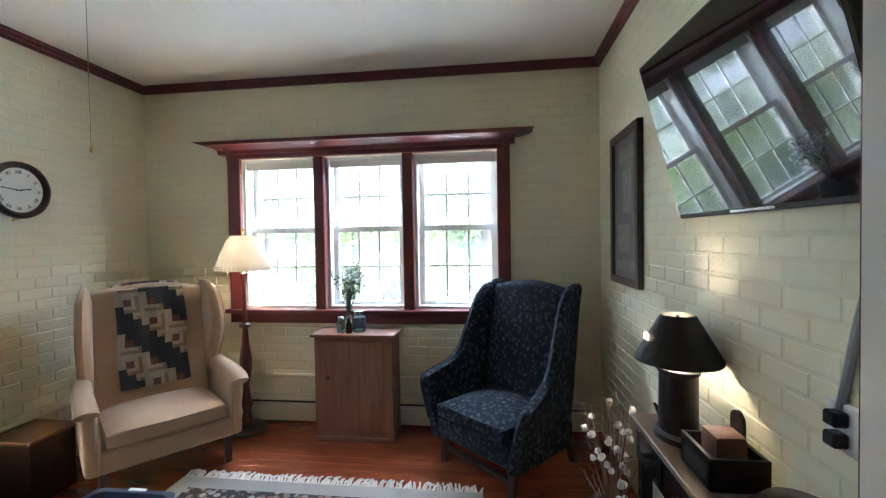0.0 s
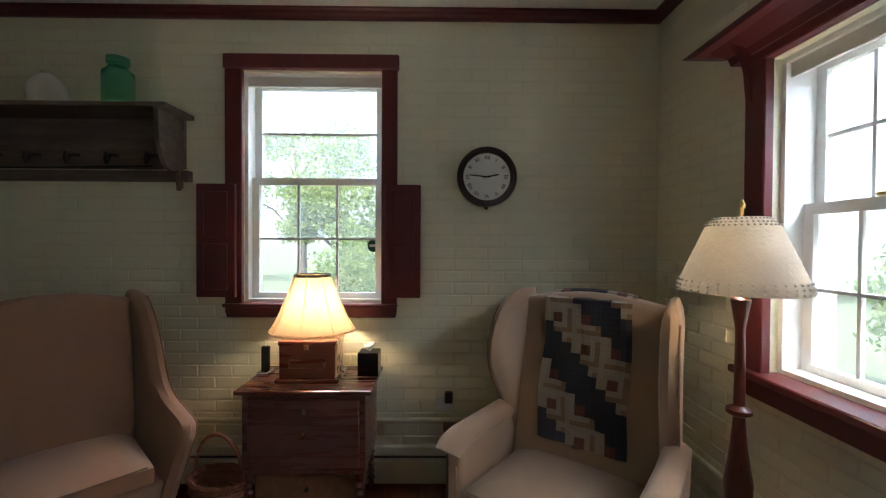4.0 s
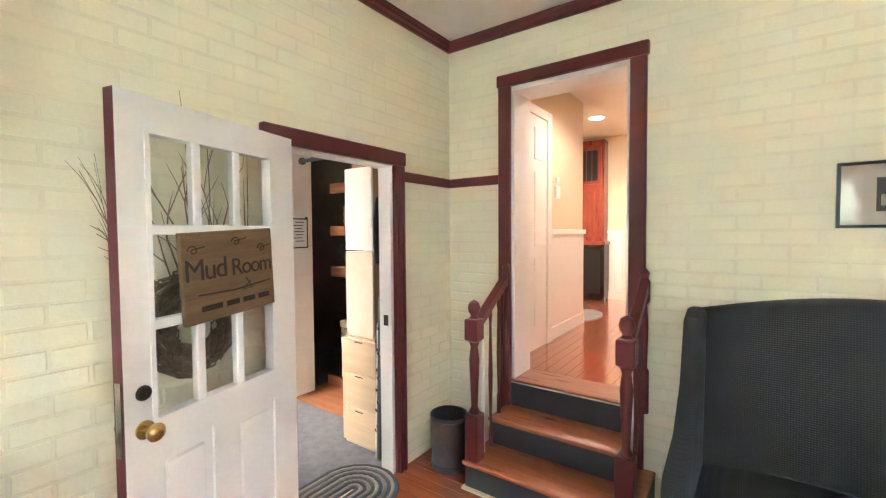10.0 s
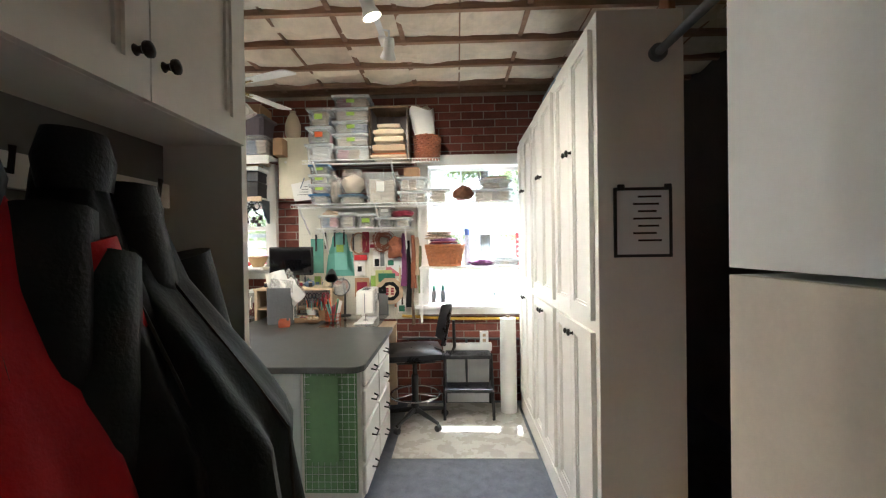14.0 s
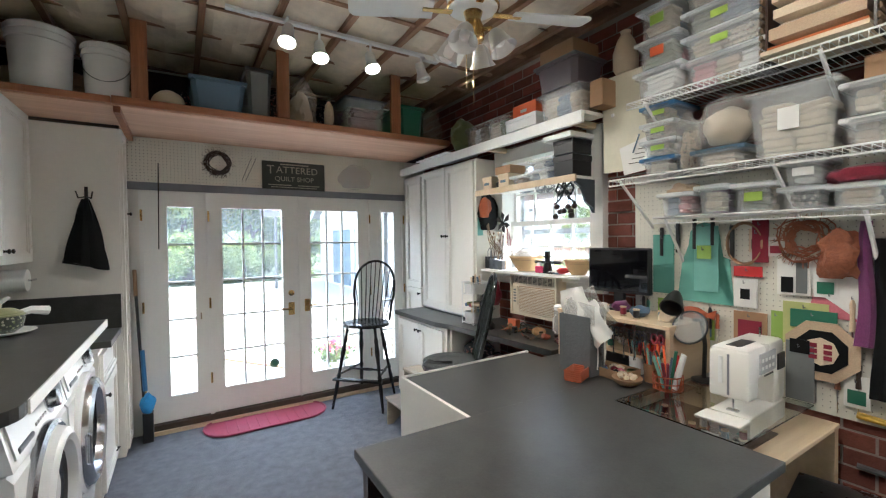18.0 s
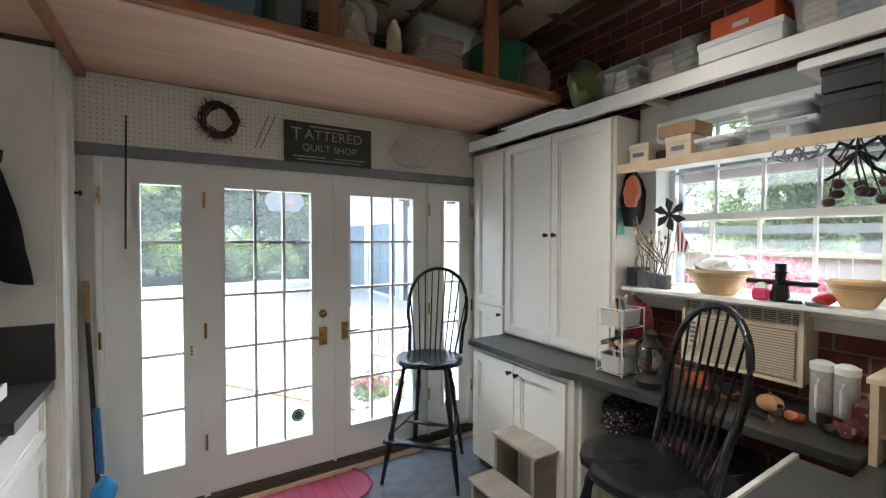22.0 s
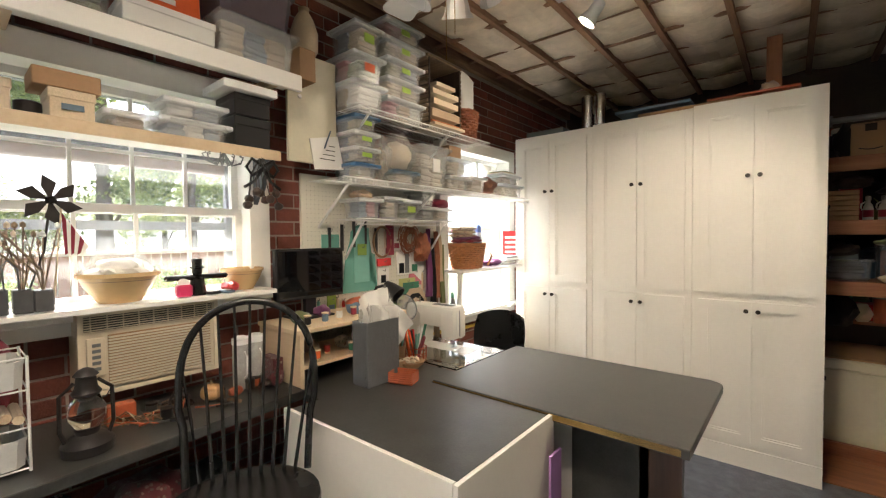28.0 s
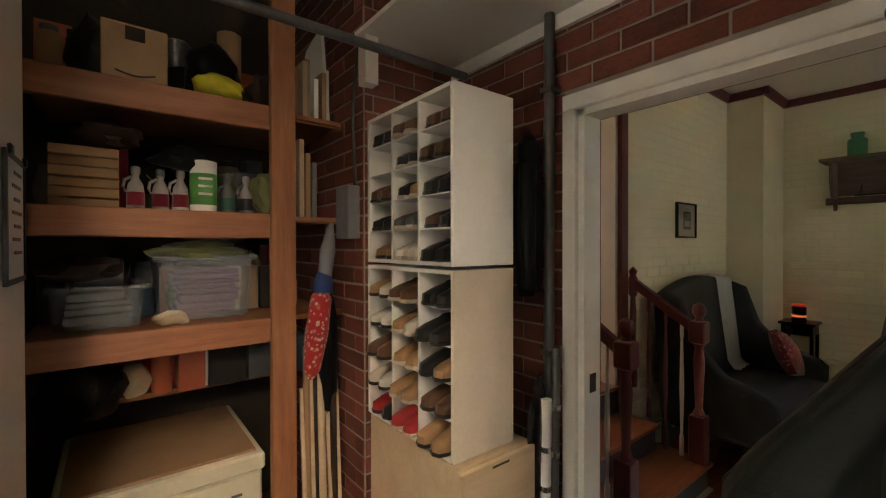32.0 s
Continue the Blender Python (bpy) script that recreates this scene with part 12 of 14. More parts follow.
for k in range(14):
    x, y = 4.28 + 0.22 * rcl.random(), 1.46 + 0.52 * rcl.random()
    m = (TIN, DARKW, TERRA, BLACKPL, DARKF, STEEL, TWIG)[k % 7]
    if k % 3 == 0:
        od = thing("thread_tin", "small dark tin among the clutter on the desk", "tin", (x, y, 0.887), group="clutter on the desk")
        part("tin", lathe(BM(), [(0.018, 0), (0.020, 0.003), (0.020, 0.035), (0.012, 0.040)], seg=14), m, od, smooth=True)
        part("lid", lathe(BM(), [(0.021, 0.034), (0.021, 0.043), (0.010, 0.046)], seg=14), TIN, od, smooth=True)
    elif k % 3 == 1:
        od = thing("hand_tool", "small worn tool lying on the desk", "tool", (x, y, 0.887), rcl.uniform(0, 180), group="clutter on the desk")
        part("handle", tube(BM(), [(-0.05, 0, 0.009), (0.01, 0.003, 0.010)], 0.008, 7), m, od, smooth=True)
        part("shaft", tube(BM(), [(0.01, 0.003, 0.010), (0.06, 0, 0.006)], 0.003, 6), STEEL, od, smooth=True)
    else:
        bundle("dark scrap of cloth on the desk", (x, y, 0.905), (0.03, 0.035, 0.02), m if m not in (TIN, STEEL) else DARKF, 640 + k, "cloth_scrap", "cloth", "clutter on the desk", 0.4, 2)
carton("red box on the desk end", 4.36, 4.48, 1.43, 1.48, 0.887, 0.12, DARKRED, False, name="red_box")
bundle("dark red printed cloth on the desk end", (4.36, 1.47, 0.92), (0.045, 0.035, 0.04), DARKRED, 71, "red_cloth", "cloth", "", 0.4, 2)
bundle("rust red cloth heaped behind the organiser", (4.50, 2.36, 1.12), (0.07, 0.06, 0.12), WINE, 78, "red_cloth", "cloth", "", 0.45, 3)
carton("small terracotta box on the desk", 4.42, 4.47, 1.99, 2.08, 0.887, 0.07, TERRA, False, name="small_carton")
rgr = thing("iron_ring", "rusty iron ring tool lying on the desk", "tool", (4.38, 1.86, 0.887))
part("ring", tube(BM(), [(0.0, 0.035 * math.cos(k * 0.524), 0.043 + 0.035 * math.sin(k * 0.524)) for k in range(12)], 0.006, 6, closed=True), TIN, rgr, smooth=True)
part("shank", tube(BM(), [(0.02, -0.03, 0.008), (0.0, 0.06, 0.008), (-0.02, 0.15, 0.010)], 0.008, 6), TWIG, rgr, smooth=True)
# under the desk
for k, (x, y, z, sx, sy, sz, m, lab) in enumerate(((4.32, 2.32, 0.66, 0.12, 0.12, 0.10, DOTS, "dark dotted fabric stuffed under the desk"), (4.30, 2.02, 0.62, 0.13, 0.14, 0.10, DARKRED, "dark red printed fabric stuffed under the desk"), (4.34, 1.80, 0.56, 0.12, 0.13, 0.10, DGR, "dark green fabric stuffed under the desk"), (4.24, 1.98, 0.33, 0.12, 0.14, 0.12, DARKF, "dark brown fabric stuffed under the desk"))):
    bundle(lab, (x, y, z), (sx, sy, sz), m, 330 + k, "fabric_pile", "fabric", "stored under the desk", 0.5, 3)
bundle("heap of folded brown fabric under the desk", (4.42, 2.25, 0.52), (0.17, 0.18, 0.12), DARKF, 72, "fabric_pile", "fabric", "stored under the desk", 0.4)
bundle("heap of dark fabric under the desk", (4.42, 2.0, 0.25), (0.20, 0.40, 0.27), DOTS, 73, "fabric_pile", "fabric", "stored under the desk", 0.35)
bundle("olive and tan cloth under the desk", (4.38, 2.35, 0.20), (0.16, 0.09, 0.22), GREENF, 74, "fabric_pile", "fabric", "stored under the desk", 0.35)
bundle("dotted grey cloth bag under the desk", (4.22, 2.18, 0.17), (0.11, 0.16, 0.20), DOTS, 75, "cloth_bag", "bag", "stored under the desk", 0.2)
ub_ = thing("wicker_basket", "honey wicker basket under the desk", "basket", (4.36, 1.68, 0.0))
wicker(ub_, 0.15, 0.18, 0.38, 16, RATTAN)
bundle("white plastic bag in the basket under the desk", (4.36, 1.70, 0.44), (0.12, 0.13, 0.09), PAPERW, 76, "plastic_bag", "bag", "stored under the desk", 0.5)

# big window shelf
bws = thing("window_shelf", "white shelf across the large window", "shelf", (4.55, -0.5, 1.3), group="window shelves")
part("board", bx(4.40, 4.66, -0.92, -0.03, 1.285, 1.305, bev=0.002), WHITE, bws, world=True)
part("upright", bx(4.43, 4.46, -0.055, -0.035, 0.80, 1.285), WHITE, bws, world=True)
CREAMDOT = pattern("cream_dotted_cotton", (0.56, 0.46, 0.32), [(0.10, 0.05, 0.04), (0.30, 0.06, 0.05), (0.12, 0.12, 0.08)], 48, 0.9, 0.30)
gb = thing("wicker_basket", "wide honey wicker basket heaped with fabric on the window shelf", "basket", (4.535, -0.26, 1.307))
wicker(gb, 0.115, 0.148, 0.19, 13, RATTAN, 0.85, 1.2)
part("rim", tube(BM(), [(0.148 * 0.85 * math.cos(k * 0.2618), 0.148 * 1.2 * math.sin(k * 0.2618), 0.192) for k in range(24)], 0.011, 7, closed=True), RATTAN, gb, smooth=True)
part("handle", tube(BM(), [(-0.10, -0.10, 0.19), (-0.155, -0.125, 0.10), (-0.13, -0.10, 0.02)], 0.009, 7), RATTAN, gb, smooth=True)
for k in range(3):
    bundle("folded cream dotted quilt fabric on the wicker basket", (4.53, -0.19 - 0.012 * k, 1.568 + 0.026 * k), (0.10, 0.115, 0.017), CREAMDOT, 180 + k, "folded_cloth", "cloth", "fabric in the basket", 0.15)
for k, (m, zz) in enumerate(((BLUEF, 1.50), (WINE, 1.525), (PURP, 1.55))):
    b_ = bundle("folded fabric heaped in the wicker basket", (4.53, -0.26 + 0.01 * k, zz), (0.11, 0.15 - 0.015 * k, 0.025), m, 80 + k, "folded_cloth", "cloth", "fabric in the basket", 0.22)
bundle("crumpled purple cloth on the window shelf", (4.53, -0.60, 1.335), (0.09, 0.11, 0.032), PURP, 85, "folded_cloth", "cloth", "", 0.4)
snap_bin("low clear box of papers with a dark edged lid", -0.94, -0.70, 1.307, 0.05, 4.44, None, (PAPERW, CREAMC, PAPERW))
bkl = thing("pattern_booklet", "dark edged booklet lying on a clear box", "booklet", (4.53, -0.82, 1.373))
part("cover", bx(-0.08, 0.08, -0.10, 0.10, 0, 0.004, bev=0.001), GREYB, bkl)
part("pages", bx(-0.077, 0.077, -0.097, 0.097, 0.0045, 0.012), PAPERW, bkl)
bb_ = thing("blue_bottle", "tall pale blue bottle behind the basket", "bottle", (4.57, -0.47, 1.307))
part("bottle", lathe(BM(), [(0.028, 0), (0.03, 0.01), (0.03, 0.24), (0.018, 0.27), (0.018, 0.30)], seg=18), pm("milky_plastic", (0.60, 0.64, 0.70), 0.4), bb_, smooth=True)
part("cap", lathe(BM(), [(0.026, 0.285), (0.026, 0.345), (0.02, 0.35)], seg=18), pm("pale_blue_plastic", (0.14, 0.22, 0.52), 0.4), bb_, "blue cap", smooth=True)
SMOKY = pm("smoky_grey_plastic", (0.20, 0.19, 0.18), 0.35, 0.15, 8, 0.03, 60)
for y in (-0.15, -0.235):
    bo = thing("glue_bottle", "small smoky grey bottle with a dark green cap on the sill", "bottle", (4.60, y, 0.955), group="bottles on the sill")
    part("bottle", lathe(BM(), [(0.020, 0), (0.022, 0.005), (0.022, 0.10), (0.014, 0.12)], seg=16), SMOKY, bo, smooth=True)
    part("label", lathe(BM(), [(0.0225, 0.03), (0.0225, 0.08)], seg=16, cap=False), GREYB, bo, smooth=True)
    part("cap", lathe(BM(), [(0.015, 0.12), (0.014, 0.145), (0.006, 0.165)], seg=12), GREENB, bo, smooth=True)
gv = thing("glue_vial", "tiny white bottle with a dark cap on the window sill", "bottle", (4.60, -0.72, 0.955))
part("vial", lathe(BM(), [(0.012, 0), (0.013, 0.004), (0.013, 0.06), (0.007, 0.07)], seg=14), PLAST, gv, smooth=True)
part("cap", lathe(BM(), [(0.008, 0.07), (0.008, 0.09), (0.003, 0.095)], seg=12), GREYB, gv, smooth=True)
rw = thing("red_sign", "red and white printed sign leaning in the window corner", "sign", (4.55, -0.965, 1.307), -62)
part("panel", bx(-0.004, 0.004, -0.07, 0.07, 0, 0.30), REDPL, rw)
for k in range(5):
    part("lettering_bar", bx(-0.006, -0.0045, -0.05, 0.05, 0.05 + 0.045 * k, 0.07 + 0.045 * k), PAPERW, rw)
# low wall under the window
yp = thing("gas_pipe", "yellow gas pipe along the brick wall", "pipe", (4.62, -0.5, 0.8))
part("pipe", tube(BM(), [(4.63, 0.16, 0.83), (4.63, -0.30, 0.80), (4.63, -0.95, 0.795)], 0.014, 8), pm("yellow_pipe_paint", (0.62, 0.40, 0.05), 0.5), yp, world=True, smooth=True)
gp = thing("grey_conduit", "grey steel conduit along the brick wall", "pipe", (4.62, -0.5, 0.6))
part("conduit", tube(BM(), [(4.635, 0.16, 0.62), (4.635, -0.95, 0.60)], 0.012, 8), STEEL, gp, world=True, smooth=True)
part("conduit", tube(BM(), [(4.62, -0.45, 0.60), (4.62, -0.45, 0.0)], 0.012, 8), STEEL, gp, world=True, smooth=True)
ou = thing("wall_outlet", "white electrical outlet box on the brick wall", "outlet", (4.63, -0.62, 0.62))
part("box", bx(4.60, 4.655, -0.66, -0.58, 0.56, 0.68, bev=0.004), PLAST, ou, world=True)
for zz in (0.595, 0.645):
    part("socket", bx(4.5965, 4.60, -0.635, -0.605, zz - 0.014, zz + 0.014, bev=0.003), BEIGE, ou, world=True)
sr = thing("folding_step", "black metal folding step stool below the window", "step stool", (4.42, -0.46, 0.0))
for y in (-0.67, -0.25):
    part("leg", tube(BM(), [(4.20, y, 0), (4.44, y, 0.50)], 0.013, 8), BLACKPL, sr, world=True)
    part("leg", tube(BM(), [(4.60, y, 0), (4.48, y, 0.50)], 0.013, 8), BLACKPL, sr, world=True)
    part("side_bar", tube(BM(), [(4.31, y, 0.235), (4.545, y, 0.235)], 0.009, 8), BLACKPL, sr, world=True)
for zz, xa, xb in ((0.50, 4.36, 4.57), (0.245, 4.22, 4.43)):
    tdr = part("tread", bx(xa, xb, -0.665, -0.255, zz - 0.02, zz + 0.012, bev=0.006, seg=2), BLACKPL, sr, world=True)
    for q in range(6):
        part("grip_strip", bx(xa + 0.02 + 0.03 * q, xa + 0.032 + 0.03 * q, -0.64, -0.28, zz + 0.012, zz + 0.0145), LEATH, tdr, world=True)
wpn = thing("white_panel", "white framed panel leaning on the brick behind the step stool", "panel", (4.63, -0.46, 0.0))
part("panel", slab(BM(), [(4.60, 0.01), (4.612, 0.01), (4.648, 0.56), (4.636, 0.56)], "y", -0.68, -0.24), PLAST, wpn, world=True)
part("panel_frame", slab(BM(), [(4.590, 0.50), (4.622, 0.50), (4.628, 0.57), (4.598, 0.57)], "y", -0.69, -0.23, 0.004), PLAST, wpn, world=True)
tr_ = thing("batting_roll", "tall white roll of batting standing on the floor", "roll", (4.40, -0.82, 0.0))
part("roll", lathe(BM(), [(0.02, 0), (0.072, 0.004), (0.075, 0.42), (0.070, 0.84), (0.03, 0.845)], seg=24), PAPERW, tr_, smooth=True)
part("core", lathe(BM(), [(0.022, 0.84), (0.022, 0.86)], seg=14), CARD, tr_)

# ---- south end: fir shelving and what it holds ----
fs = thing("fir_shelving", "built-in fir lumber shelving", "shelving", (1.9, -1.9, 0))
part("post", bx(1.58, 1.68, -1.60, -1.565, 0.0, 2.96, bev=0.004), LUMBERZ, fs, world=True)
part("post", bx(2.60, 2.69, -1.40, -1.365, 0.0, 2.96, bev=0.004), LUMBERZ, fs, world=True)
part("post", bx(1.36, 1.40, -2.36, -2.28, 0.0, 2.96, bev=0.004), LUMBERZ, fs, world=True)
for zt in (2.09, 1.65, 1.226):
    part("front_beam", bx(1.683, 2.42, -1.605, -1.57, zt - 0.10, zt, bev=0.004), LUMBER, fs, world=True)
    part("shelf_board", bx(1.36, 2.42, -2.33, -1.607, zt - 0.022, zt - 0.004), LUMBER, fs, world=True)
    part("side_beam", bx(1.345, 1.575, -1.665, -1.63, zt - 0.03, zt - 0.024 + 0.02), LUMBER, fs, world=True)
part("base_beam", bx(1.36, 2.42, -1.55, -1.515, 0.0, 0.10), LUMBER, fs, world=True)
fz = thing("chest_freezer", "old cream chest freezer below the shelving", "freezer", (2.0, -1.95, 0))
part("cabinet", bx(1.70, 2.36, -2.3, -1.64, 0.04, 0.58, bev=0.01), HEAT, fz, world=True)
part("lid", bx(1.69, 2.365, -2.31, -1.63, 0.585, 0.655, bev=0.01), HEAT, fz, world=True)
part("latch", bx(2.33, 2.36, -1.63, -1.615, 0.50, 0.53), BLACKPL, fz, world=True)
part("badge", bx(1.78, 1.82, -1.6395, -1.637, 0.50, 0.51), STEEL, fz, world=True)
carton("flattened brown cardboard on the freezer lid", 1.72, 2.34, -2.28, -1.66, 0.657, 0.012, CARD, False, name="cardboard_sheet")
for k, (x, y, sx, h, m) in enumerate(((1.80, -2.0, 0.10, 0.20, PLAST), (2.05, -2.1, 0.14, 0.12, REDPL), (2.22, -2.1, 0.12, 0.10, CARD))):
    carton("old carton stored above the freezer", x - sx, x + sx, y - 0.1, y + 0.1, 0.90, h, m, k == 2)
part("back_shelf", bx(1.40, 2.36, -2.33, -1.95, 0.875, 0.897), LUMBER, fs, world=True)
bundle("black bag hung under the lowest shelf", (2.28, -1.85, 0.98), (0.13, 0.13, 0.13), BLK, 91, "black_bag", "bag", "", 0.25)
# top shelf
cx_b = carton("brown shipping carton with a printed arc", 2.02, 2.22, -2.05, -1.70, 2.091, 0.235, CARD)
part("printed_arc", tube(BM(), [(2.06 + 0.012 * k, -1.6985, 2.155 - 0.012 * math.sin(math.pi * k / 10)) for k in range(11)], 0.0035, 4), BLACKPL, cx_b, world=True)
part("label", bx(2.09, 2.15, -1.6995, -1.698, 2.27, 2.32), KNOBM, cx_b, world=True)
bundle("black and yellow bag of garden goods", (1.86, -1.76, 2.21), (0.10, 0.10, 0.13), BLK, 92, "garden_bag", "bag", "", 0.3)
bundle("yellow plastic bag on the top shelf", (1.85, -1.68, 2.15), (0.09, 0.05, 0.065), pm("yellow_film", (0.55, 0.48, 0.03), 0.4), 93, "yellow_bag", "bag", "", 0.3)
for k, (x, m, h) in enumerate(((2.26, PLAST, 0.26), (1.96, STEEL, 0.32), (1.75, CARD, 0.42))):
    t_ = thing("storage_can", "old can on the top shelf", "can", (x, -1.98, 2.091), group="old cans")
    part("can", lathe(BM(), [(0.05, 0), (0.052, 0.005), (0.052, h), (0.045, h + 0.005)], seg=18), m, t_, smooth=True)
for k in range(7):
    bk_ = thing("spare_board", "old board or picture stood on edge on the shelf", "board", (1.52 - 0.025 * k, -1.8, 2.09), group="boards on edge")
    part("board", bx(1.555 - 0.03 * k, 1.575 - 0.03 * k, -2.1, -1.70 + 0.02 * (k % 3), 2.091, 2.29 + 0.03 * ((k * 5) % 4)), (PAPERW, CARD, BEIGE, CARD, PLAST, CARD, PAPERW)[k], bk_, world=True)
ld = thing("leaning_board", "tall white board leaning at the back of the shelf", "board", (1.45, -2.0, 2.1))
part("board", slab(BM(), [(-2.25, 2.1), (-1.72, 2.1), (-1.80, 2.60), (-2.0, 2.55)], "x", 1.36, 1.375), PAPERW, ld, world=True)
# second shelf
for k in range(6):
    carton("old flat carton stacked on the shelf", 2.17, 2.36, -2.0, -1.70 + 0.008 * (k % 2), 1.652 + k * 0.036, 0.033, CARD, False, name="flat_carton")
# darker and greyer than white_plastic, for the bottles on this shelf
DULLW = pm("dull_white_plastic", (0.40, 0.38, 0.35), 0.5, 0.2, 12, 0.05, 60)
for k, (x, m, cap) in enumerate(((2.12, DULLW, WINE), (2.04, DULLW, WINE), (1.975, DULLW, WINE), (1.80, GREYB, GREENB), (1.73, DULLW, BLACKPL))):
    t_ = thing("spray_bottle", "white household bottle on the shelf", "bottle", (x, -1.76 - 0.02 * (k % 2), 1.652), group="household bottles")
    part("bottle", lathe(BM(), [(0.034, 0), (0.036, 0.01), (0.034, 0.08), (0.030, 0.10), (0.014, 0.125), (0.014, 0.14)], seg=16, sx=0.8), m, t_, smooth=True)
    part("label", lathe(BM(), [(0.0365, 0.02), (0.0362, 0.07)], seg=16, sx=0.8, cap=False), cap, t_, smooth=True)
    part("cap", lathe(BM(), [(0.015, 0.14), (0.015, 0.165), (0.008, 0.17)], seg=12), GREYB if k % 2 else DULLW, t_, smooth=True)
    part("handle", tube(BM(), [(0.012, 0, 0.13), (0.034, 0, 0.115), (0.038, 0, 0.09), (0.030, 0, 0.07)], 0.006, 6), m, t_, smooth=True)
gc = thing("wipes_canister", "white canister with a green label", "canister", (1.90, -1.72, 1.652))
part("canister", lathe(BM(), [(0.046, 0), (0.048, 0.005), (0.048, 0.18), (0.044, 0.185)], seg=22), PLAST, gc, smooth=True)
part("label", lathe(BM(), [(0.0485, 0.03), (0.0485, 0.155)], seg=22, cap=False), pm("leaf_green_label", (0.10, 0.36, 0.08), 0.5), gc, smooth=True)
part("lid", lathe(BM(), [(0.049, 0.18), (0.049, 0.205), (0.03, 0.21)], seg=22), PLAST, gc, smooth=True)
for k in range(3):
    part("lettering_bar", bx(1.875, 1.925, -1.671, -1.6705, 1.72 + k * 0.03, 1.73 + k * 0.03), PAPERW, gc, world=True)
bundle("dark plastic bag behind the bottles", (2.05, -1.98, 1.78), (0.16, 0.10, 0.14), BLK, 94, "black_bag", "bag", "", 0.4)
bundle("green plastic bag behind the bottles", (1.78, -1.96, 1.75), (0.10, 0.10, 0.11), GREENF, 95, "green_bag", "bag", "", 0.4)
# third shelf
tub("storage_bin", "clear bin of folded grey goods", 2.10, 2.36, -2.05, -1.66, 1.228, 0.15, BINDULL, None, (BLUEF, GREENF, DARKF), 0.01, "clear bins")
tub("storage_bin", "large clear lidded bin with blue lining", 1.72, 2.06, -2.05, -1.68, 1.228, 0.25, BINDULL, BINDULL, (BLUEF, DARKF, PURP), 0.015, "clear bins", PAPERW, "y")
bundle("tan cloth tucked before a bin", (2.02, -1.64, 1.25), (0.06, 0.025, 0.03), BEIGE, 96, "tan_cloth", "cloth", "", 0.4, 2)
bundle("clear plastic bag on the big bin", (1.85, -1.85, 1.55), (0.14, 0.12, 0.05), BAGC, 97, "plastic_bag", "bag", "", 0.5)
for k, (x, y, z, s, m) in enumerate(((2.28, -1.70, 1.44, (0.10, 0.06, 0.05), DARKF), (1.90, -1.72, 1.50, (0.15, 0.08, 0.035), GREENF), (1.66, -1.72, 1.74, (0.06, 0.06, 0.09), GREENF), (2.20, -1.74, 1.92, (0.10, 0.07, 0.05), DARKF), (1.66, -1.76, 2.18, (0.06, 0.07, 0.09), DARKF), (1.98, -1.72, 1.86, (0.09, 0.05, 0.05), BLK), (2.24, -1.78, 2.22, (0.07, 0.07, 0.13), BLK))):
    bundle("bag stuffed onto the fir shelf", (x, y, z), s, m, 710 + k, "stuffed_bag", "bag", "goods on the fir shelves", 0.45, 3)
rsx = random.Random(17)
MUTED = [CARD, GREYB, BLUEB, GREENB, TIN, DARKW, BEIGE, STEEL, WINE, CARD, TERRA]
for zt, top in ((2.091, 2.62), (1.652, 1.96), (1.228, 1.52), (0.90, 1.10)):
    for row, yc in enumerate((-2.20, -1.94)):
        x = 1.44
        while x < 2.36:
            w = rsx.uniform(0.08, 0.17)
            h = min(rsx.uniform(0.12, 0.26) + 0.10 * (row == 0), top - zt)
            m = rsx.choice(MUTED)
            kind = rsx.random()
            if kind < 0.45:
                carton("old box pushed to the back of the shelf", x, x + w * 0.92, yc - 0.07, yc + 0.07, zt, h, m, kind < 0.2, "goods on the fir shelves")
            elif kind < 0.75:
                cn_ = thing("storage_can", "old tin or jar at the back of the shelf", "can", (x + w / 2, yc, zt), group="old cans")
                part("can", lathe(BM(), [(w * 0.40, 0), (w * 0.42, 0.006), (w * 0.42, h * 0.85), (w * 0.34, h * 0.9)], seg=16), m, cn_, smooth=True)
                part("lid", lathe(BM(), [(w * 0.36, h * 0.88), (w * 0.36, h * 0.97), (w * 0.1, h)], seg=16), rsx.choice((PLAST, STEEL, BLACKPL)), cn_, smooth=True)
            else:
                bundle("bag of odds and ends on the shelf", (x + w / 2, yc, zt + h * 0.42), (w * 0.5, 0.07, h * 0.5), rsx.choice((BLK, BAGC, GREENF, BEIGE)), rsx.randint(1, 999), "stuffed_bag", "bag", "goods on the fir shelves", 0.4, 2)
            x += w
for k, (x, h, m) in enumerate(((1.47, 0.30, CARD), (1.50, 0.36, BEIGE), (1.44, 0.26, GREYB))):
    carton("narrow box stood beside the post", x - 0.012, x + 0.012, -2.0, -1.72, 1.652, h, m, False, "goods on the fir shelves", name="flat_carton")
tagged(part("floor_boards_south", bx(1.34, 2.44, -2.49, -1.06, 0.001, 0.007), LUMBER), "reddish bare board floor before the shelving", "floor", "", "structure")
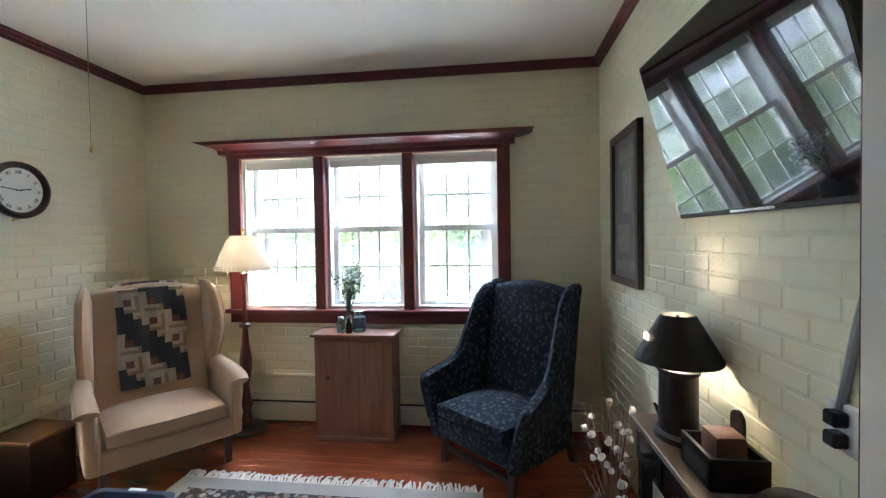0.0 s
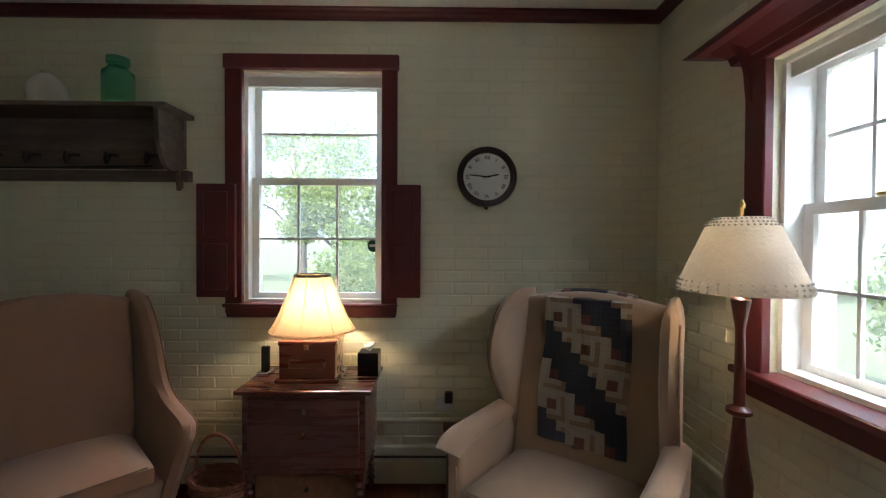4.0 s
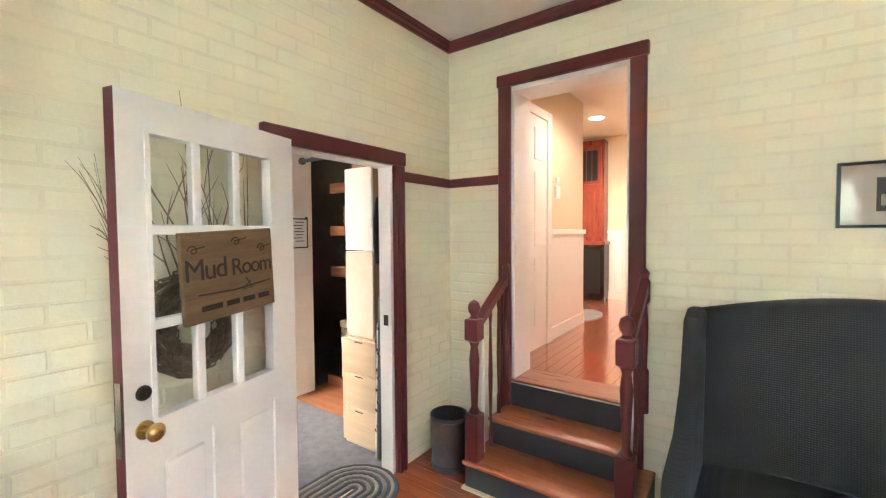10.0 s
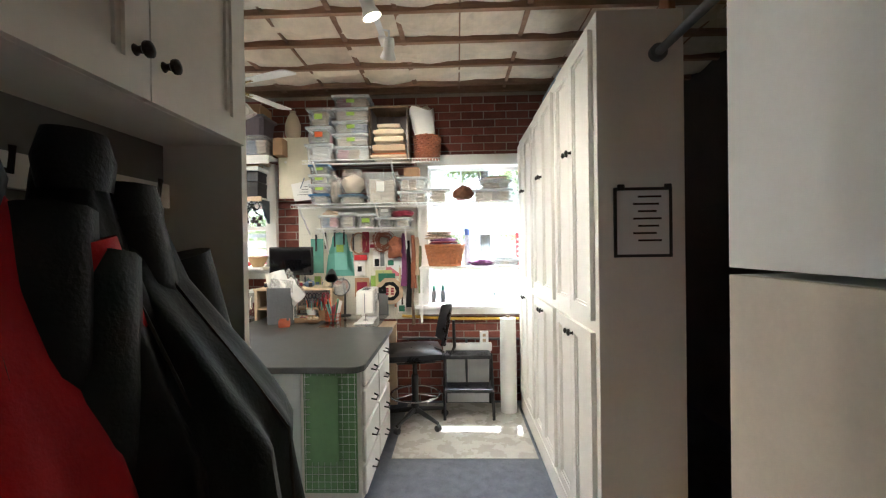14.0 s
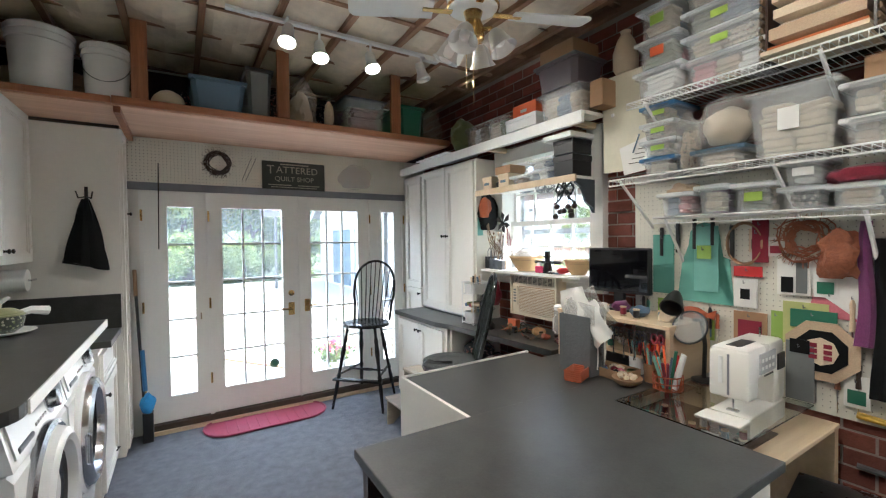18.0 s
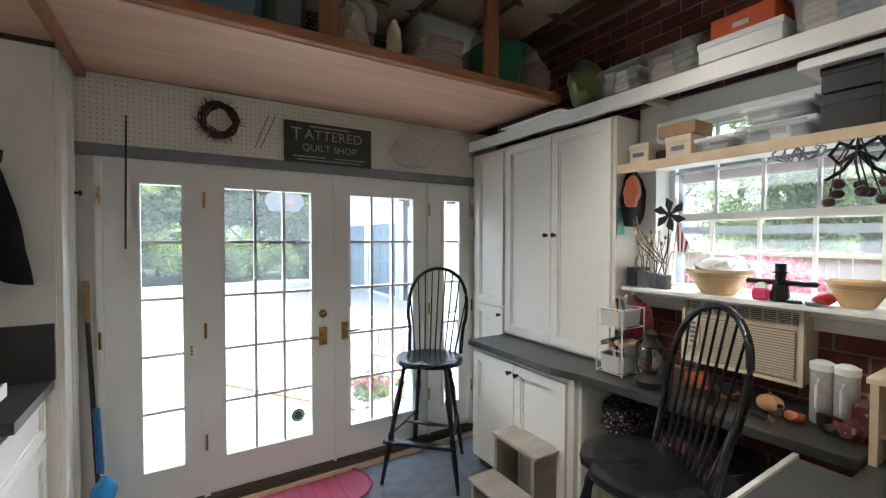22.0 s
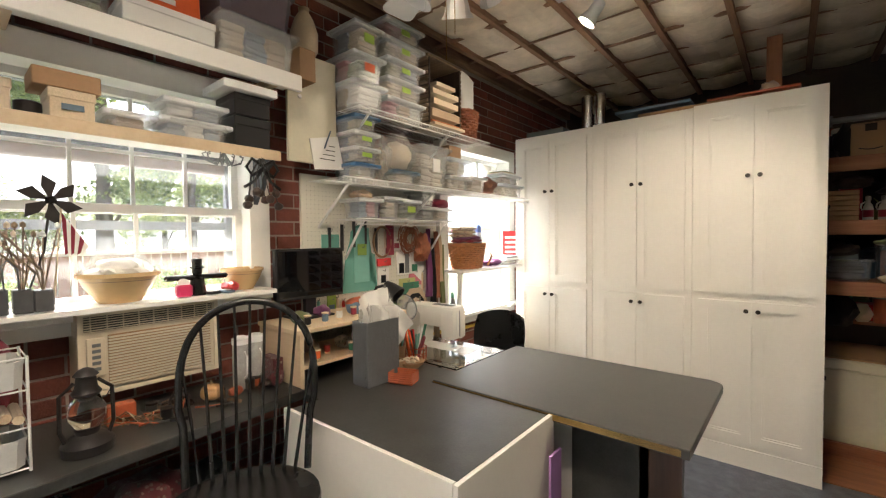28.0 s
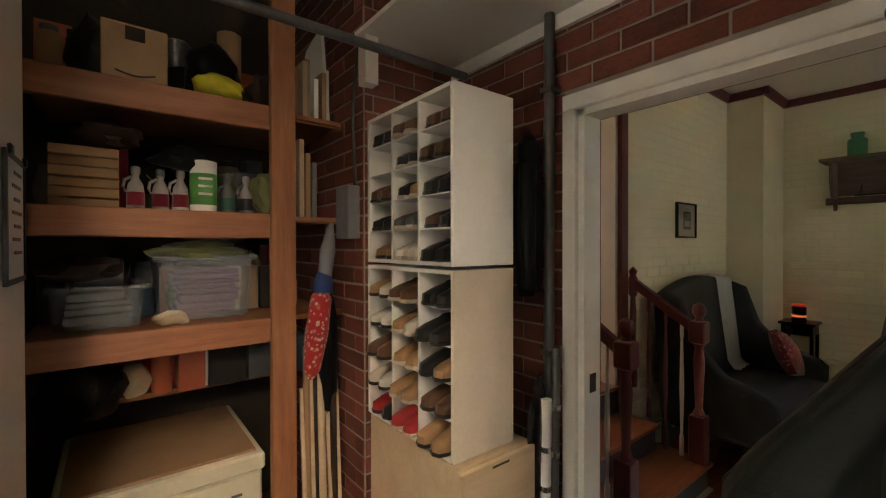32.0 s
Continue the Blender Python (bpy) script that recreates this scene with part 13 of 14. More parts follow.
# leaning sticks and bags right of the post
rs = random.Random(3)
for k in range(9):
    x = 1.555 - 0.02 * k
    sk_ = thing("wooden_dowel", "pale wooden pole leaning beside the shelving", "pole", (x, -1.58, 0), group="leaning poles")
    part("pole", tube(BM(), [(x, -1.52 - 0.03 * (k % 2), 0.0), (x - 0.015, -1.62, rs.uniform(0.75, 1.35))], (0.011, 0.016, 0.009)[k % 3], 8), (BIRCH, CARD, BIRCH, DARKW)[k % 4], sk_, world=True)
um = thing("folded_umbrella", "red and white patterned umbrella hung by the post", "umbrella", (1.50, -1.56, 1.3))
part("canopy", turned((1.53, -1.54, 0.95), (1.46, -1.58, 1.33), [(0, 0.01), (0.1, 0.035), (0.5, 0.05), (0.9, 0.045), (1, 0.02)], 12), pattern("red_white_print", (0.42, 0.02, 0.02), [(0.62, 0.56, 0.52), (0.55, 0.10, 0.08)], 45), um, world=True, smooth=True)
part("blue_top", turned((1.462, -1.575, 1.31), (1.45, -1.585, 1.42), [(0, 0.045), (0.6, 0.04), (1, 0.015)], 12), pm("navy_cloth", (0.02, 0.05, 0.16), 0.8), um, world=True, smooth=True)
part("grey_sleeve", turned((1.45, -1.58, 1.38), (1.41, -1.60, 1.62), [(0, 0.03), (0.5, 0.035), (1, 0.012)], 12), GREYP, um, world=True, smooth=True)
bundle("dark green jacket bundled on a nail", (1.43, -1.62, 1.05), (0.05, 0.06, 0.32), BLK, 98, "bundled_coat", "coat", "", 0.3)
gd = thing("green_disc", "bright green round plastic sled on its edge", "sled", (1.38, -1.52, 0.24))
part("disc", turned((1.355, -1.50, 0.19), (1.385, -1.47, 0.20), [(0, 0.02), (0.1, 0.11), (0.5, 0.165), (1.0, 0.185), (1.05, 0.178), (0.6, 0.155), (0.25, 0.10), (0.15, 0.02)], 32), pm("bright_green_plastic", (0.07, 0.30, 0.03), 0.4), gd, world=True, smooth=True)
eb = thing("electric_box", "grey electrical box on the brick pilaster", "electrical box", (1.36, -1.50, 1.6))
part("box", bx(1.342, 1.40, -1.57, -1.45, 1.55, 1.78, bev=0.004), GREYP, eb, world=True)
part("cable", tube(BM(), [(1.36, -1.46, 1.78), (1.37, -1.46, 2.1), (1.35, -1.44, 2.4)], 0.008, 6), BLACKPL, eb, world=True)
mud_pil = tagged(part("wall_mud_pilaster", bx(0.83, 1.335, -2.5, -1.425, 0.0, 2.96), MORTAR), "red brick chimney breast in the corner", "wall", "", "structure")

# shoe cubby in two halves
SHOEM = [pm("brown_leather_shoe", (0.10, 0.05, 0.028), 0.5, 0.25, 12, 0.1, 60), pm("black_leather_shoe", (0.014, 0.013, 0.013), 0.4, 0.2, 10, 0.1, 60), pm("tan_suede_shoe", (0.34, 0.20, 0.10), 0.8, 0.2, 10, 0.2, 90), pm("white_canvas_shoe", (0.62, 0.58, 0.50), 0.8, 0.1, 10, 0.2, 90), pm("red_canvas_shoe", (0.38, 0.02, 0.025), 0.7, 0.15, 10, 0.2, 90), pm("grey_knit_shoe", (0.10, 0.11, 0.12), 0.8, 0.15, 10, 0.2, 90)]
SOLE = pm("pale_rubber_sole", (0.52, 0.46, 0.36), 0.7)


def shoe(x, y, zf, mat, label, size=1.0, seed=0, tall=1.0):
    """A shoe with its toe towards +x."""
    s = thing("shoe", label, "shoe", (x, y, zf), group="shoes in the cubby")
    outl = [(-0.13, -0.026), (-0.05, -0.028), (0.03, -0.036), (0.08, -0.037), (0.115, -0.026), (0.125, 0.0), (0.115, 0.026), (0.08, 0.036), (0.03, 0.033), (-0.05, 0.026), (-0.13, 0.026), (-0.145, 0.0)]
    outl = [(a * size, b) for a, b in outl]
    part("sole", slab(BM(), outl, "z", 0.0, 0.014, 0.003, 1), SOLE if seed % 2 else BLACKPL, s)
    bm = BM()
    rr = []
    for kz, (h, sc, back) in enumerate(((0.014, 0.97, 0), (0.035, 0.95, 0.0), (0.05, 0.80, -0.02), (0.065, 0.55, -0.055), (0.072, 0.50, -0.06), (0.05, 0.42, -0.06))):
        rr.append([bm.verts.new((a * sc + back * size, b * (sc if sc > 0.6 else sc + 0.25), 0.014 + (h - 0.014) * tall)) for a, b in outl])
    for ra, rb in zip(rr, rr[1:]):
        for q in range(len(outl)):
            bm.faces.new((ra[q], ra[(q + 1) % len(outl)], rb[(q + 1) % len(outl)], rb[q]))
    bm.faces.new(rr[-1])
    part("upper", bm, mat, s, smooth=True)
    if seed % 3 == 0 and tall < 1.3:
        for k in range(3):
            part("lace", tube(BM(), [(0.045 - 0.02 * k, -0.018, 0.055 + 0.006 * k), (0.04 - 0.02 * k, 0, 0.062 + 0.006 * k), (0.045 - 0.02 * k, 0.018, 0.055 + 0.006 * k)], 0.002, 4), PLAST, s)
    return s


YA, YB = -1.40, -0.825
PALEPLY = pm("pale_sealed_plywood", (0.66, 0.58, 0.47), 0.5, 0.10, 5, 0.08, 60)
NAMES = ["brown leather shoe", "black leather shoe", "tan suede shoe", "white canvas shoe", "red canvas shoe", "grey knit trainer"]
for hi, (za, zb, rows_n) in enumerate(((0.81, 1.438, 5), (1.450, 2.05, 5))):
    cu = thing("shoe_cubby", "white-faced shoe cubby of fifteen compartments", "shoe rack", (1.19, -1.11, za), group="stacked shoe cubbies")
    part("end_panel", bx(1.05, 1.33, YB - 0.016, YB, za, zb, bev=0.001), WHITE if hi else PALEPLY, cu, world=True)
    part("end_panel", bx(1.05, 1.33, YA, YA + 0.016, za, zb), WHITE, cu, world=True)
    part("top", bx(1.05, 1.332, YA + 0.017, YB - 0.017, zb - 0.014, zb), WHITE, cu, world=True)
    part("bottom", bx(1.05, 1.332, YA + 0.017, YB - 0.017, za, za + 0.014), WHITE, cu, world=True)
    part("back", bx(1.05, 1.055, YA + 0.017, YB - 0.017, za + 0.015, zb - 0.015), CARD, cu, world=True)
    ca = (YB - YA - 0.034) / 3
    for c in (1, 2):
        part("divider", bx(1.056, 1.33, YA + 0.017 + ca * c - 0.005, YA + 0.017 + ca * c + 0.005, za + 0.015, zb - 0.015), WHITE, cu, world=True)
    rh = (zb - za - 0.02) / rows_n
    for c in range(3):
        yc = YA + 0.017 + ca * (c + 0.5)
        for r in range(rows_n):
            zf = za + 0.014 + rh * r
            if r:
                part("shelf", bx(1.056, 1.328, yc - ca / 2 + 0.006, yc + ca / 2 - 0.006, zf - 0.004, zf), PLAST, cu, world=True)
            for s_ in (-0.041, 0.041):
                q = ((2, 0, 1), (3, 2, 1), (0, 2, 1), (3, 2, 0), (4, 4, 2))[4 - r][c] if not hi else ((1, 0, 0), (0, 1, 0), (0, 1, 1), (1, 5, 0), (2, 3, 1))[4 - r][c]
                if (s_ > 0) and (c + r + hi) % 4 == 0:
                    q = (q + 1) % 4
                if (c, r, hi) in ((0, 3, 1),):
                    continue
                shoe(1.205 + 0.012 * ((c + r) % 3) + (0.02 if hi == 0 else 0), yc + s_, zf + 0.001, SHOEM[q], NAMES[q] + " in the cubby", 0.97 + 0.04 * ((r + c) % 2), c + r * 2, 1.4 if hi and r > 1 else 1.15)
du = thing("drawer_unit", "raw birch plywood drawer unit under the shoe cubbies", "drawers", (1.17, -1.05, 0))
part("case", bx(0.99, 1.33, -1.38, -0.80, 0.0, 0.805, bev=0.002), BIRCH, du, world=True)
for z0, z1 in ((0.55, 0.795), (0.29, 0.54), (0.03, 0.28)):
    dr = part("drawer_front", bx(0.985, 1.335, -0.799, -0.78, z0, z1, bev=0.002), BIRCH, du, world=True)
    part("pull_slot", bx(1.12, 1.20, -0.7805, -0.779, z1 - 0.02, z1 - 0.012), DARKWALL, dr, world=True)
# dark pipe, high shelf, poles, coat by the doorway
vp = thing("drain_pipe", "dark iron pipe running up the brick wall", "pipe", (0.99, -0.80, 0))
part("pipe", tube(BM(), [(0.875, -0.80, 0.0), (0.875, -0.80, 2.62)], 0.020, 12), STEEL, vp, world=True, smooth=True)
for zz in (1.1, 2.1):
    part("strap", bx(0.835, 0.90, -0.825, -0.775, zz, zz + 0.02), STEEL, vp, world=True)
hs = thing("high_shelf", "white shelf high above the den doorway", "shelf", (1.1, -1.3, 2.4))
part("board", bx(0.835, 1.38, -1.42, -0.20, 2.40, 2.42), WHITE, hs, world=True)
part("cleat", bx(0.835, 0.855, -1.42, -0.20, 2.34, 2.398), WHITE, hs, world=True)
part("bracket", bx(1.30, 1.36, -1.424, -1.36, 2.20, 2.40), WHITE, hs, world=True)
bundle("dark coats heaped on the high shelf", (1.16, -1.05, 2.58), (0.19, 0.26, 0.19), BLK, 101, "coat_heap", "coats", "", 0.3)
bundle("dark green bag on the high shelf", (1.18, -0.60, 2.50), (0.16, 0.16, 0.10), GREENF, 102, "cloth_bag", "bag", "", 0.3)
bc = thing("hung_coat", "black coat hanging behind the cubby", "coat", (0.93, -0.86, 1.28))
part("body", lump(BM(), (0.93, -0.86, 1.58), (0.075, 0.045, 0.30), 103, 0.22, 3), BLK, bc, world=True, smooth=True)
part("sleeve", tube(BM(), [(0.965, -0.83, 1.82), (0.985, -0.815, 1.66), (0.985, -0.812, 1.48), (0.975, -0.815, 1.36)], 0.034, 10, r_end=0.026), BLK, bc, world=True, smooth=True)
part("hood", lump(BM(), (0.93, -0.85, 1.87), (0.055, 0.045, 0.07), 104, 0.25, 3), BLK, bc, world=True, smooth=True)
part("hook", tube(BM(), [(0.90, -0.875, 1.95), (0.93, -0.86, 1.965), (0.935, -0.855, 1.93)], 0.005, 6), STEEL, bc, world=True)
for k, (y, r, h, m) in enumerate(((-0.745, 0.016, 1.14, STEEL), (-0.765, 0.02, 0.95, PLAST))):
    po = thing("window_pole", "slim pale pole standing by the doorway", "pole", (1.02, y, 0), group="poles by the doorway")
    part("pole", tube(BM(), [(0.93 + 0.03 * k, y, 0), (0.90 + 0.03 * k, y - 0.005, h)], r, 10), m, po, world=True, smooth=True)
    for q in range(5):
        part("band", tube(BM(), [(0.927 + 0.03 * k - 0.0275 * q * 0.18, y - 0.001, h * (0.2 + q * 0.15)), (0.927 + 0.03 * k - 0.0275 * q * 0.18, y - 0.001, h * (0.2 + q * 0.15) + 0.02)], r + 0.001, 10), CHROME, po, world=True)
pbag = bundle("black plastic sack beside the doorway", (0.93, -0.80, 0.72), (0.07, 0.03, 0.30), pm("shiny_black_film", (0.012, 0.013, 0.014), 0.2, 0.2, 8, 0.6, 25), 104, "black_sack", "sack", "", 0.35)
# on top of the tall cabinets
for k, (x0, x1, m, h) in enumerate(((2.75, 3.45, CARD, 0.02), (2.50, 3.0, TERRA, 0.015), (3.10, 3.62, BLUEB, 0.02))):
    b_ = thing("spare_board", "thin board lying on the tall cabinets", "board", ((x0 + x1) / 2, -1.15, 2.457 + 0.024 * k), group="boards on the cabinets")
    part("board", bx(x0, x1, -1.28, -0.99, 2.457 + 0.024 * k, 2.457 + 0.024 * k + h, bev=0.002), m, b_, world=True)
for x in (3.80, 3.91):
    t_ = thing("metal_duct", "galvanised metal tube on the tall cabinets", "tube", (x, -1.18, 2.45), group="metal tubes")
    part("tube", lathe(BM(), [(0.045, 0), (0.047, 0.004), (0.047, 0.30), (0.042, 0.305)], seg=18), CHROME, t_, smooth=True)
carton("flat green-edged tray on the tall cabinets", 4.05, 4.40, -1.25, -1.0, 2.438, 0.05, GREYB, False, name="flat_tray")
bundle("tan rag on the tall cabinets", (2.66, -1.05, 2.51), (0.05, 0.05, 0.045), BEIGE, 105, "rag", "cloth", "", 0.4, 2)
# ---- pieces: bricks and boards ----
def brick_mesh(name, ln, hh, depth, mat):
    """One brick seen from its front: a face with worn edges and four sides; it faces -y."""
    c = 0.004
    a, b = ln / 2, hh / 2
    V = [(-a, 0.006, -b), (a, 0.006, -b), (a, 0.006, b), (-a, 0.006, b),
         (-a, -depth + c * 0.6, -b), (a, -depth + c * 0.6, -b), (a, -depth + c * 0.6, b), (-a, -depth + c * 0.6, b),
         (-a + c, -depth, -b + c), (a - c, -depth, -b + c), (a - c, -depth, b - c), (-a + c, -depth, b - c)]
    F = []
    for o in (0, 4):
        for k in range(4):
            F.append((o + k, o + (k + 1) % 4, o + 4 + (k + 1) % 4, o + 4 + k))
    F.append((8, 9, 10, 11))
    return V, F


def lay_bricks(parent, axis, face, out, a0, a1, z0, z1, openings, mat, near, depth=0.004, course=0.075, length=0.215, gap=0.010, seed=1, jitter=0.001, limit=300):
    """Courses in running bond on a wall face. near: (a0, a1, z0, z1) where each brick is its own part."""
    r = random.Random(seed)
    V0, F0 = brick_mesh("brick", length - gap, course - gap, depth, mat)
    me = bpy.data.meshes.new("brick")
    me.from_pydata(V0, [], F0)
    me.materials.append(mat)
    turn = {("y", -1): 0, ("x", 1): 90, ("y", 1): 180, ("x", -1): -90}[axis, out]
    V, F, made = [], [], 0
    inv = wm(parent).inverted()
    n = int((z1 - z0) / course)
    for j in range(n):
        zc = z0 + (j + 0.5) * course
        spans = [(a0, a1)]
        for o in openings:
            if o[2] < zc + course * 0.45 and o[3] > zc - course * 0.45:
                spans = [s for p, q in spans for s in ((p, min(q, o[0])), (max(p, o[1]), q)) if s[1] - s[0] > 0.03]
        for p, q in spans:
            a = math.floor(p / length) * length + (length / 2 if j % 2 else 0) - length
            while a < q:
                b0, b1 = max(a + gap / 2, p), min(a + length - gap / 2, q)
                a += length
                if b1 - b0 < 0.03:
                    continue
                m_, d = (b0 + b1) / 2, r.uniform(-jitter, jitter)
                pos = (m_, face - out * d, zc) if axis == "y" else (face - out * d, m_, zc)
                mat4 = pose(*pos, 0, 0, turn)
                full = b1 - b0 > length - gap - 0.002
                if full and made < limit and near[0] < m_ < near[1] and near[2] < zc < near[3]:
                    share("brick", me, parent, inv @ mat4)
                    made += 1
                else:
                    Vv, Fv = (V0, F0) if full else brick_mesh("", b1 - b0, course - gap, depth, mat)
                    o = len(V)
                    V.extend([tuple(mat4 @ Vector(v)) for v in Vv])
                    F.extend([tuple(o + i for i in f) for f in Fv])
    rest = bpy.data.meshes.new("bricks")
    rest.from_pydata([tuple(inv @ Vector(v)) for v in V], [], F)
    rest.materials.append(mat)
    ob = new("bricks", rest)
    ob.parent = parent
    ob["kind"] = "stuff"


grow = lambda o, g: (o[0] - g, o[1] + g, o[2] - g, o[3] + g)
lay_bricks(den_n, "y", 3.66, -1, -3.24, 0.72, 0.0, 1.425, [grow(N_WIN, 0.06)], CREAM, (-2.6, 0.6, 0.2, 1.4), 0.0065, seed=1)
lay_bricks(den_n, "y", 3.66, -1, -3.24, 0.72, 1.425, 2.92, [grow(N_WIN, 0.06)], CREAM, (0, 0, 0, 0), 0.0009, seed=2, jitter=0.0003)
lay_bricks(den_w, "x", -3.25, 1, -1.03, 3.65, 0.0, 1.425, [grow(W_WIN, 0.06)], CREAM, (0.4, 3.5, 0.3, 1.4), 0.0065, seed=3)
lay_bricks(den_w, "x", -3.25, 1, -1.03, 3.65, 1.425, 2.92, [grow(W_WIN, 0.06)], CREAM, (0, 0, 0, 0), 0.0010, seed=4, jitter=0.0003)
lay_bricks(den_s, "y", -1.335, 1, -2.59, 0.72, 0.0, 1.425, [grow(S_DOOR, 0.02)], CREAM, (-2.5, -0.7, 0.3, 1.4), 0.0034, seed=5, jitter=0.0008, limit=150)
lay_bricks(den_s, "y", -1.335, 1, -2.59, 0.72, 1.425, 2.92, [grow(S_DOOR, 0.02)], CREAM, (0, 0, 0, 0), 0.0008, seed=25, jitter=0.0002)
lay_bricks(den_e, "x", 0.73, -1, -1.33, 3.65, 0.0, 1.425, [(-0.72, 0.145, 0.0, 2.03)], CREAM, (0.3, 3.0, 0.3, 1.3), 0.0028, seed=6, jitter=0.0007, limit=200)
lay_bricks(den_e, "x", 0.73, -1, -1.33, 3.65, 1.425, 2.92, [(-0.72, 0.145, 0.0, 2.03)], CREAM, (0, 0, 0, 0), 0.0008, seed=26, jitter=0.0002)
lay_bricks(mud_e, "x", 4.66, -1, -2.45, 3.78, 0.0, 2.945, [grow(E_WIN1, 0.03), grow(E_WIN2, 0.03)], RED_BRICK, (-0.9, 1.45, 0.1, 2.8), 0.006, seed=7, jitter=0.0015)
lay_bricks(mud_w, "x", 0.83, 1, -1.42, 0.38, 0.0, 2.95, [(-0.76, 0.185, 0.0, 2.08)], RED_BRICK, (-1.4, 0.38, 0.5, 2.9), 0.006, seed=8, jitter=0.0015)
lay_bricks(mud_pil, "y", -1.425, 1, 0.84, 1.33, 0.0, 2.95, [], RED_BRICK, (0.8, 1.4, 0.0, 2.9), 0.006, seed=9, jitter=0.0015)
lay_bricks(mud_pil, "x", 1.335, 1, -2.45, -1.43, 0.0, 2.95, [], RED_BRICK, (-2.4, -1.4, 0.6, 2.9), 0.006, seed=10, jitter=0.0015)


def lay_boards(parent, along, x0, x1, y0, y1, ztop, width, mat, seed, thick=0.012):
    """Tongue-and-groove boards of random lengths with fine joints."""
    r = random.Random(seed)
    inv = wm(parent).inverted()
    lo, hi, p, q = (y0, y1, x0, x1) if along == "x" else (x0, x1, y0, y1)
    n = int(round((hi - lo) / width))
    w = (hi - lo) / n
    for k in range(n):
        a = p - r.uniform(0, 1.2)
        while a < q:
            l = r.uniform(0.9, 2.0)
            s, e = max(a, p), min(a + l, q)
            a += l
            if e - s < 0.05:
                continue
            b = (s + 0.0006, e - 0.0006, lo + k * w + 0.0007, lo + (k + 1) * w - 0.0007)
            if along == "y":
                b = (b[2], b[3], b[0], b[1])
            ob = part("floor_board", bx(-(b[1] - b[0]) / 2, (b[1] - b[0]) / 2, -(b[3] - b[2]) / 2, (b[3] - b[2]) / 2, -thick, 0, bev=0.0012), mat, parent)
            ob.matrix_basis = inv @ Matrix.Translation(((b[0] + b[1]) / 2, (b[2] + b[3]) / 2, ztop - r.uniform(0, 0.0004)))


lay_boards(den_floor, "x", -3.25, 0.80, -1.335, 3.66, 0.0, 0.083, DENFLOOR, 21)
lay_boards(hall_floor, "y", -2.2, 0.5, -3.30, -1.60, 0.54, 0.083, HALLFLOOR, 22)
lay_boards(hall_floor, "y", -2.2, 1.6, -5.6, -3.30, 0.54, 0.083, HALLFLOOR, 23)
# ---- outdoors ----
ASPH = pm("pale_concrete_drive", (0.46, 0.44, 0.40), 0.9, 0.15, 1.2, 0.3, 40)
GRASS = pm("lawn_ground", (0.075, 0.095, 0.045), 0.95, 0.3, 2, 0.4, 30)
tagged(part("ground", bx(-700, 700, -700, 700, -0.6, -0.22), GRASS), "lawn round the house", "ground", "", "structure")
tagged(part("road", bx(-1.5, 7.6, 4.0, 19.0, -0.23, -0.14), ASPH), "sunlit pale concrete driveway", "driveway", "", "structure")


def leaf_stuff(name, colour):
    """Thin leaves: part of the light goes through, tone varies from leaf to leaf."""
    m, nt, b = _setup(name)
    r = nt.nodes.new("ShaderNodeNewGeometry").outputs["Random Per Island"]
    col = _ramp(nt, r, [(0.0, _shade(colour, 0.45)), (0.5, colour), (1.0, (colour[0] * 1.7, colour[1] * 1.35, colour[2] * 1.1))])
    nt.links.new(col, b.inputs["Base Color"])
    b.inputs["Roughness"].default_value = 0.55
    tr = nt.nodes.new("ShaderNodeBsdfTranslucent")
    nt.links.new(col, tr.inputs[0])
    mx = nt.nodes.new("ShaderNodeMixShader")
    mx.inputs[0].default_value = 0.7
    nt.links.new(b.outputs[0], mx.inputs[1])
    nt.links.new(tr.outputs[0], mx.inputs[2])
    nt.links.new(mx.outputs[0], nt.nodes["Material Output"].inputs["Surface"])
    return m


FOL = leaf_stuff("tree_foliage", (0.22, 0.30, 0.12))
FOLD = leaf_stuff("shrub_foliage", (0.19, 0.27, 0.10))
AZAL = leaf_stuff("pink_azalea_flowers", (0.45, 0.10, 0.17))
BARK = wood("tree_bark", (0.05, 0.038, 0.028), (0.14, 0.11, 0.085), 0.95, 0.8, 0, 0.3, "z")
BLUED = pm("blue_grey_door_paint", (0.12, 0.19, 0.26), 0.5, 0.08, 2, 0.04, 40)
SIDING = pm("white_clapboard_paint", (0.74, 0.74, 0.71), 0.6, 0.06, 3, 0.08, 60)
SHINGLE = pm("grey_roof_shingle", (0.10, 0.10, 0.10), 0.9, 0.3, 6, 0.4, 50)


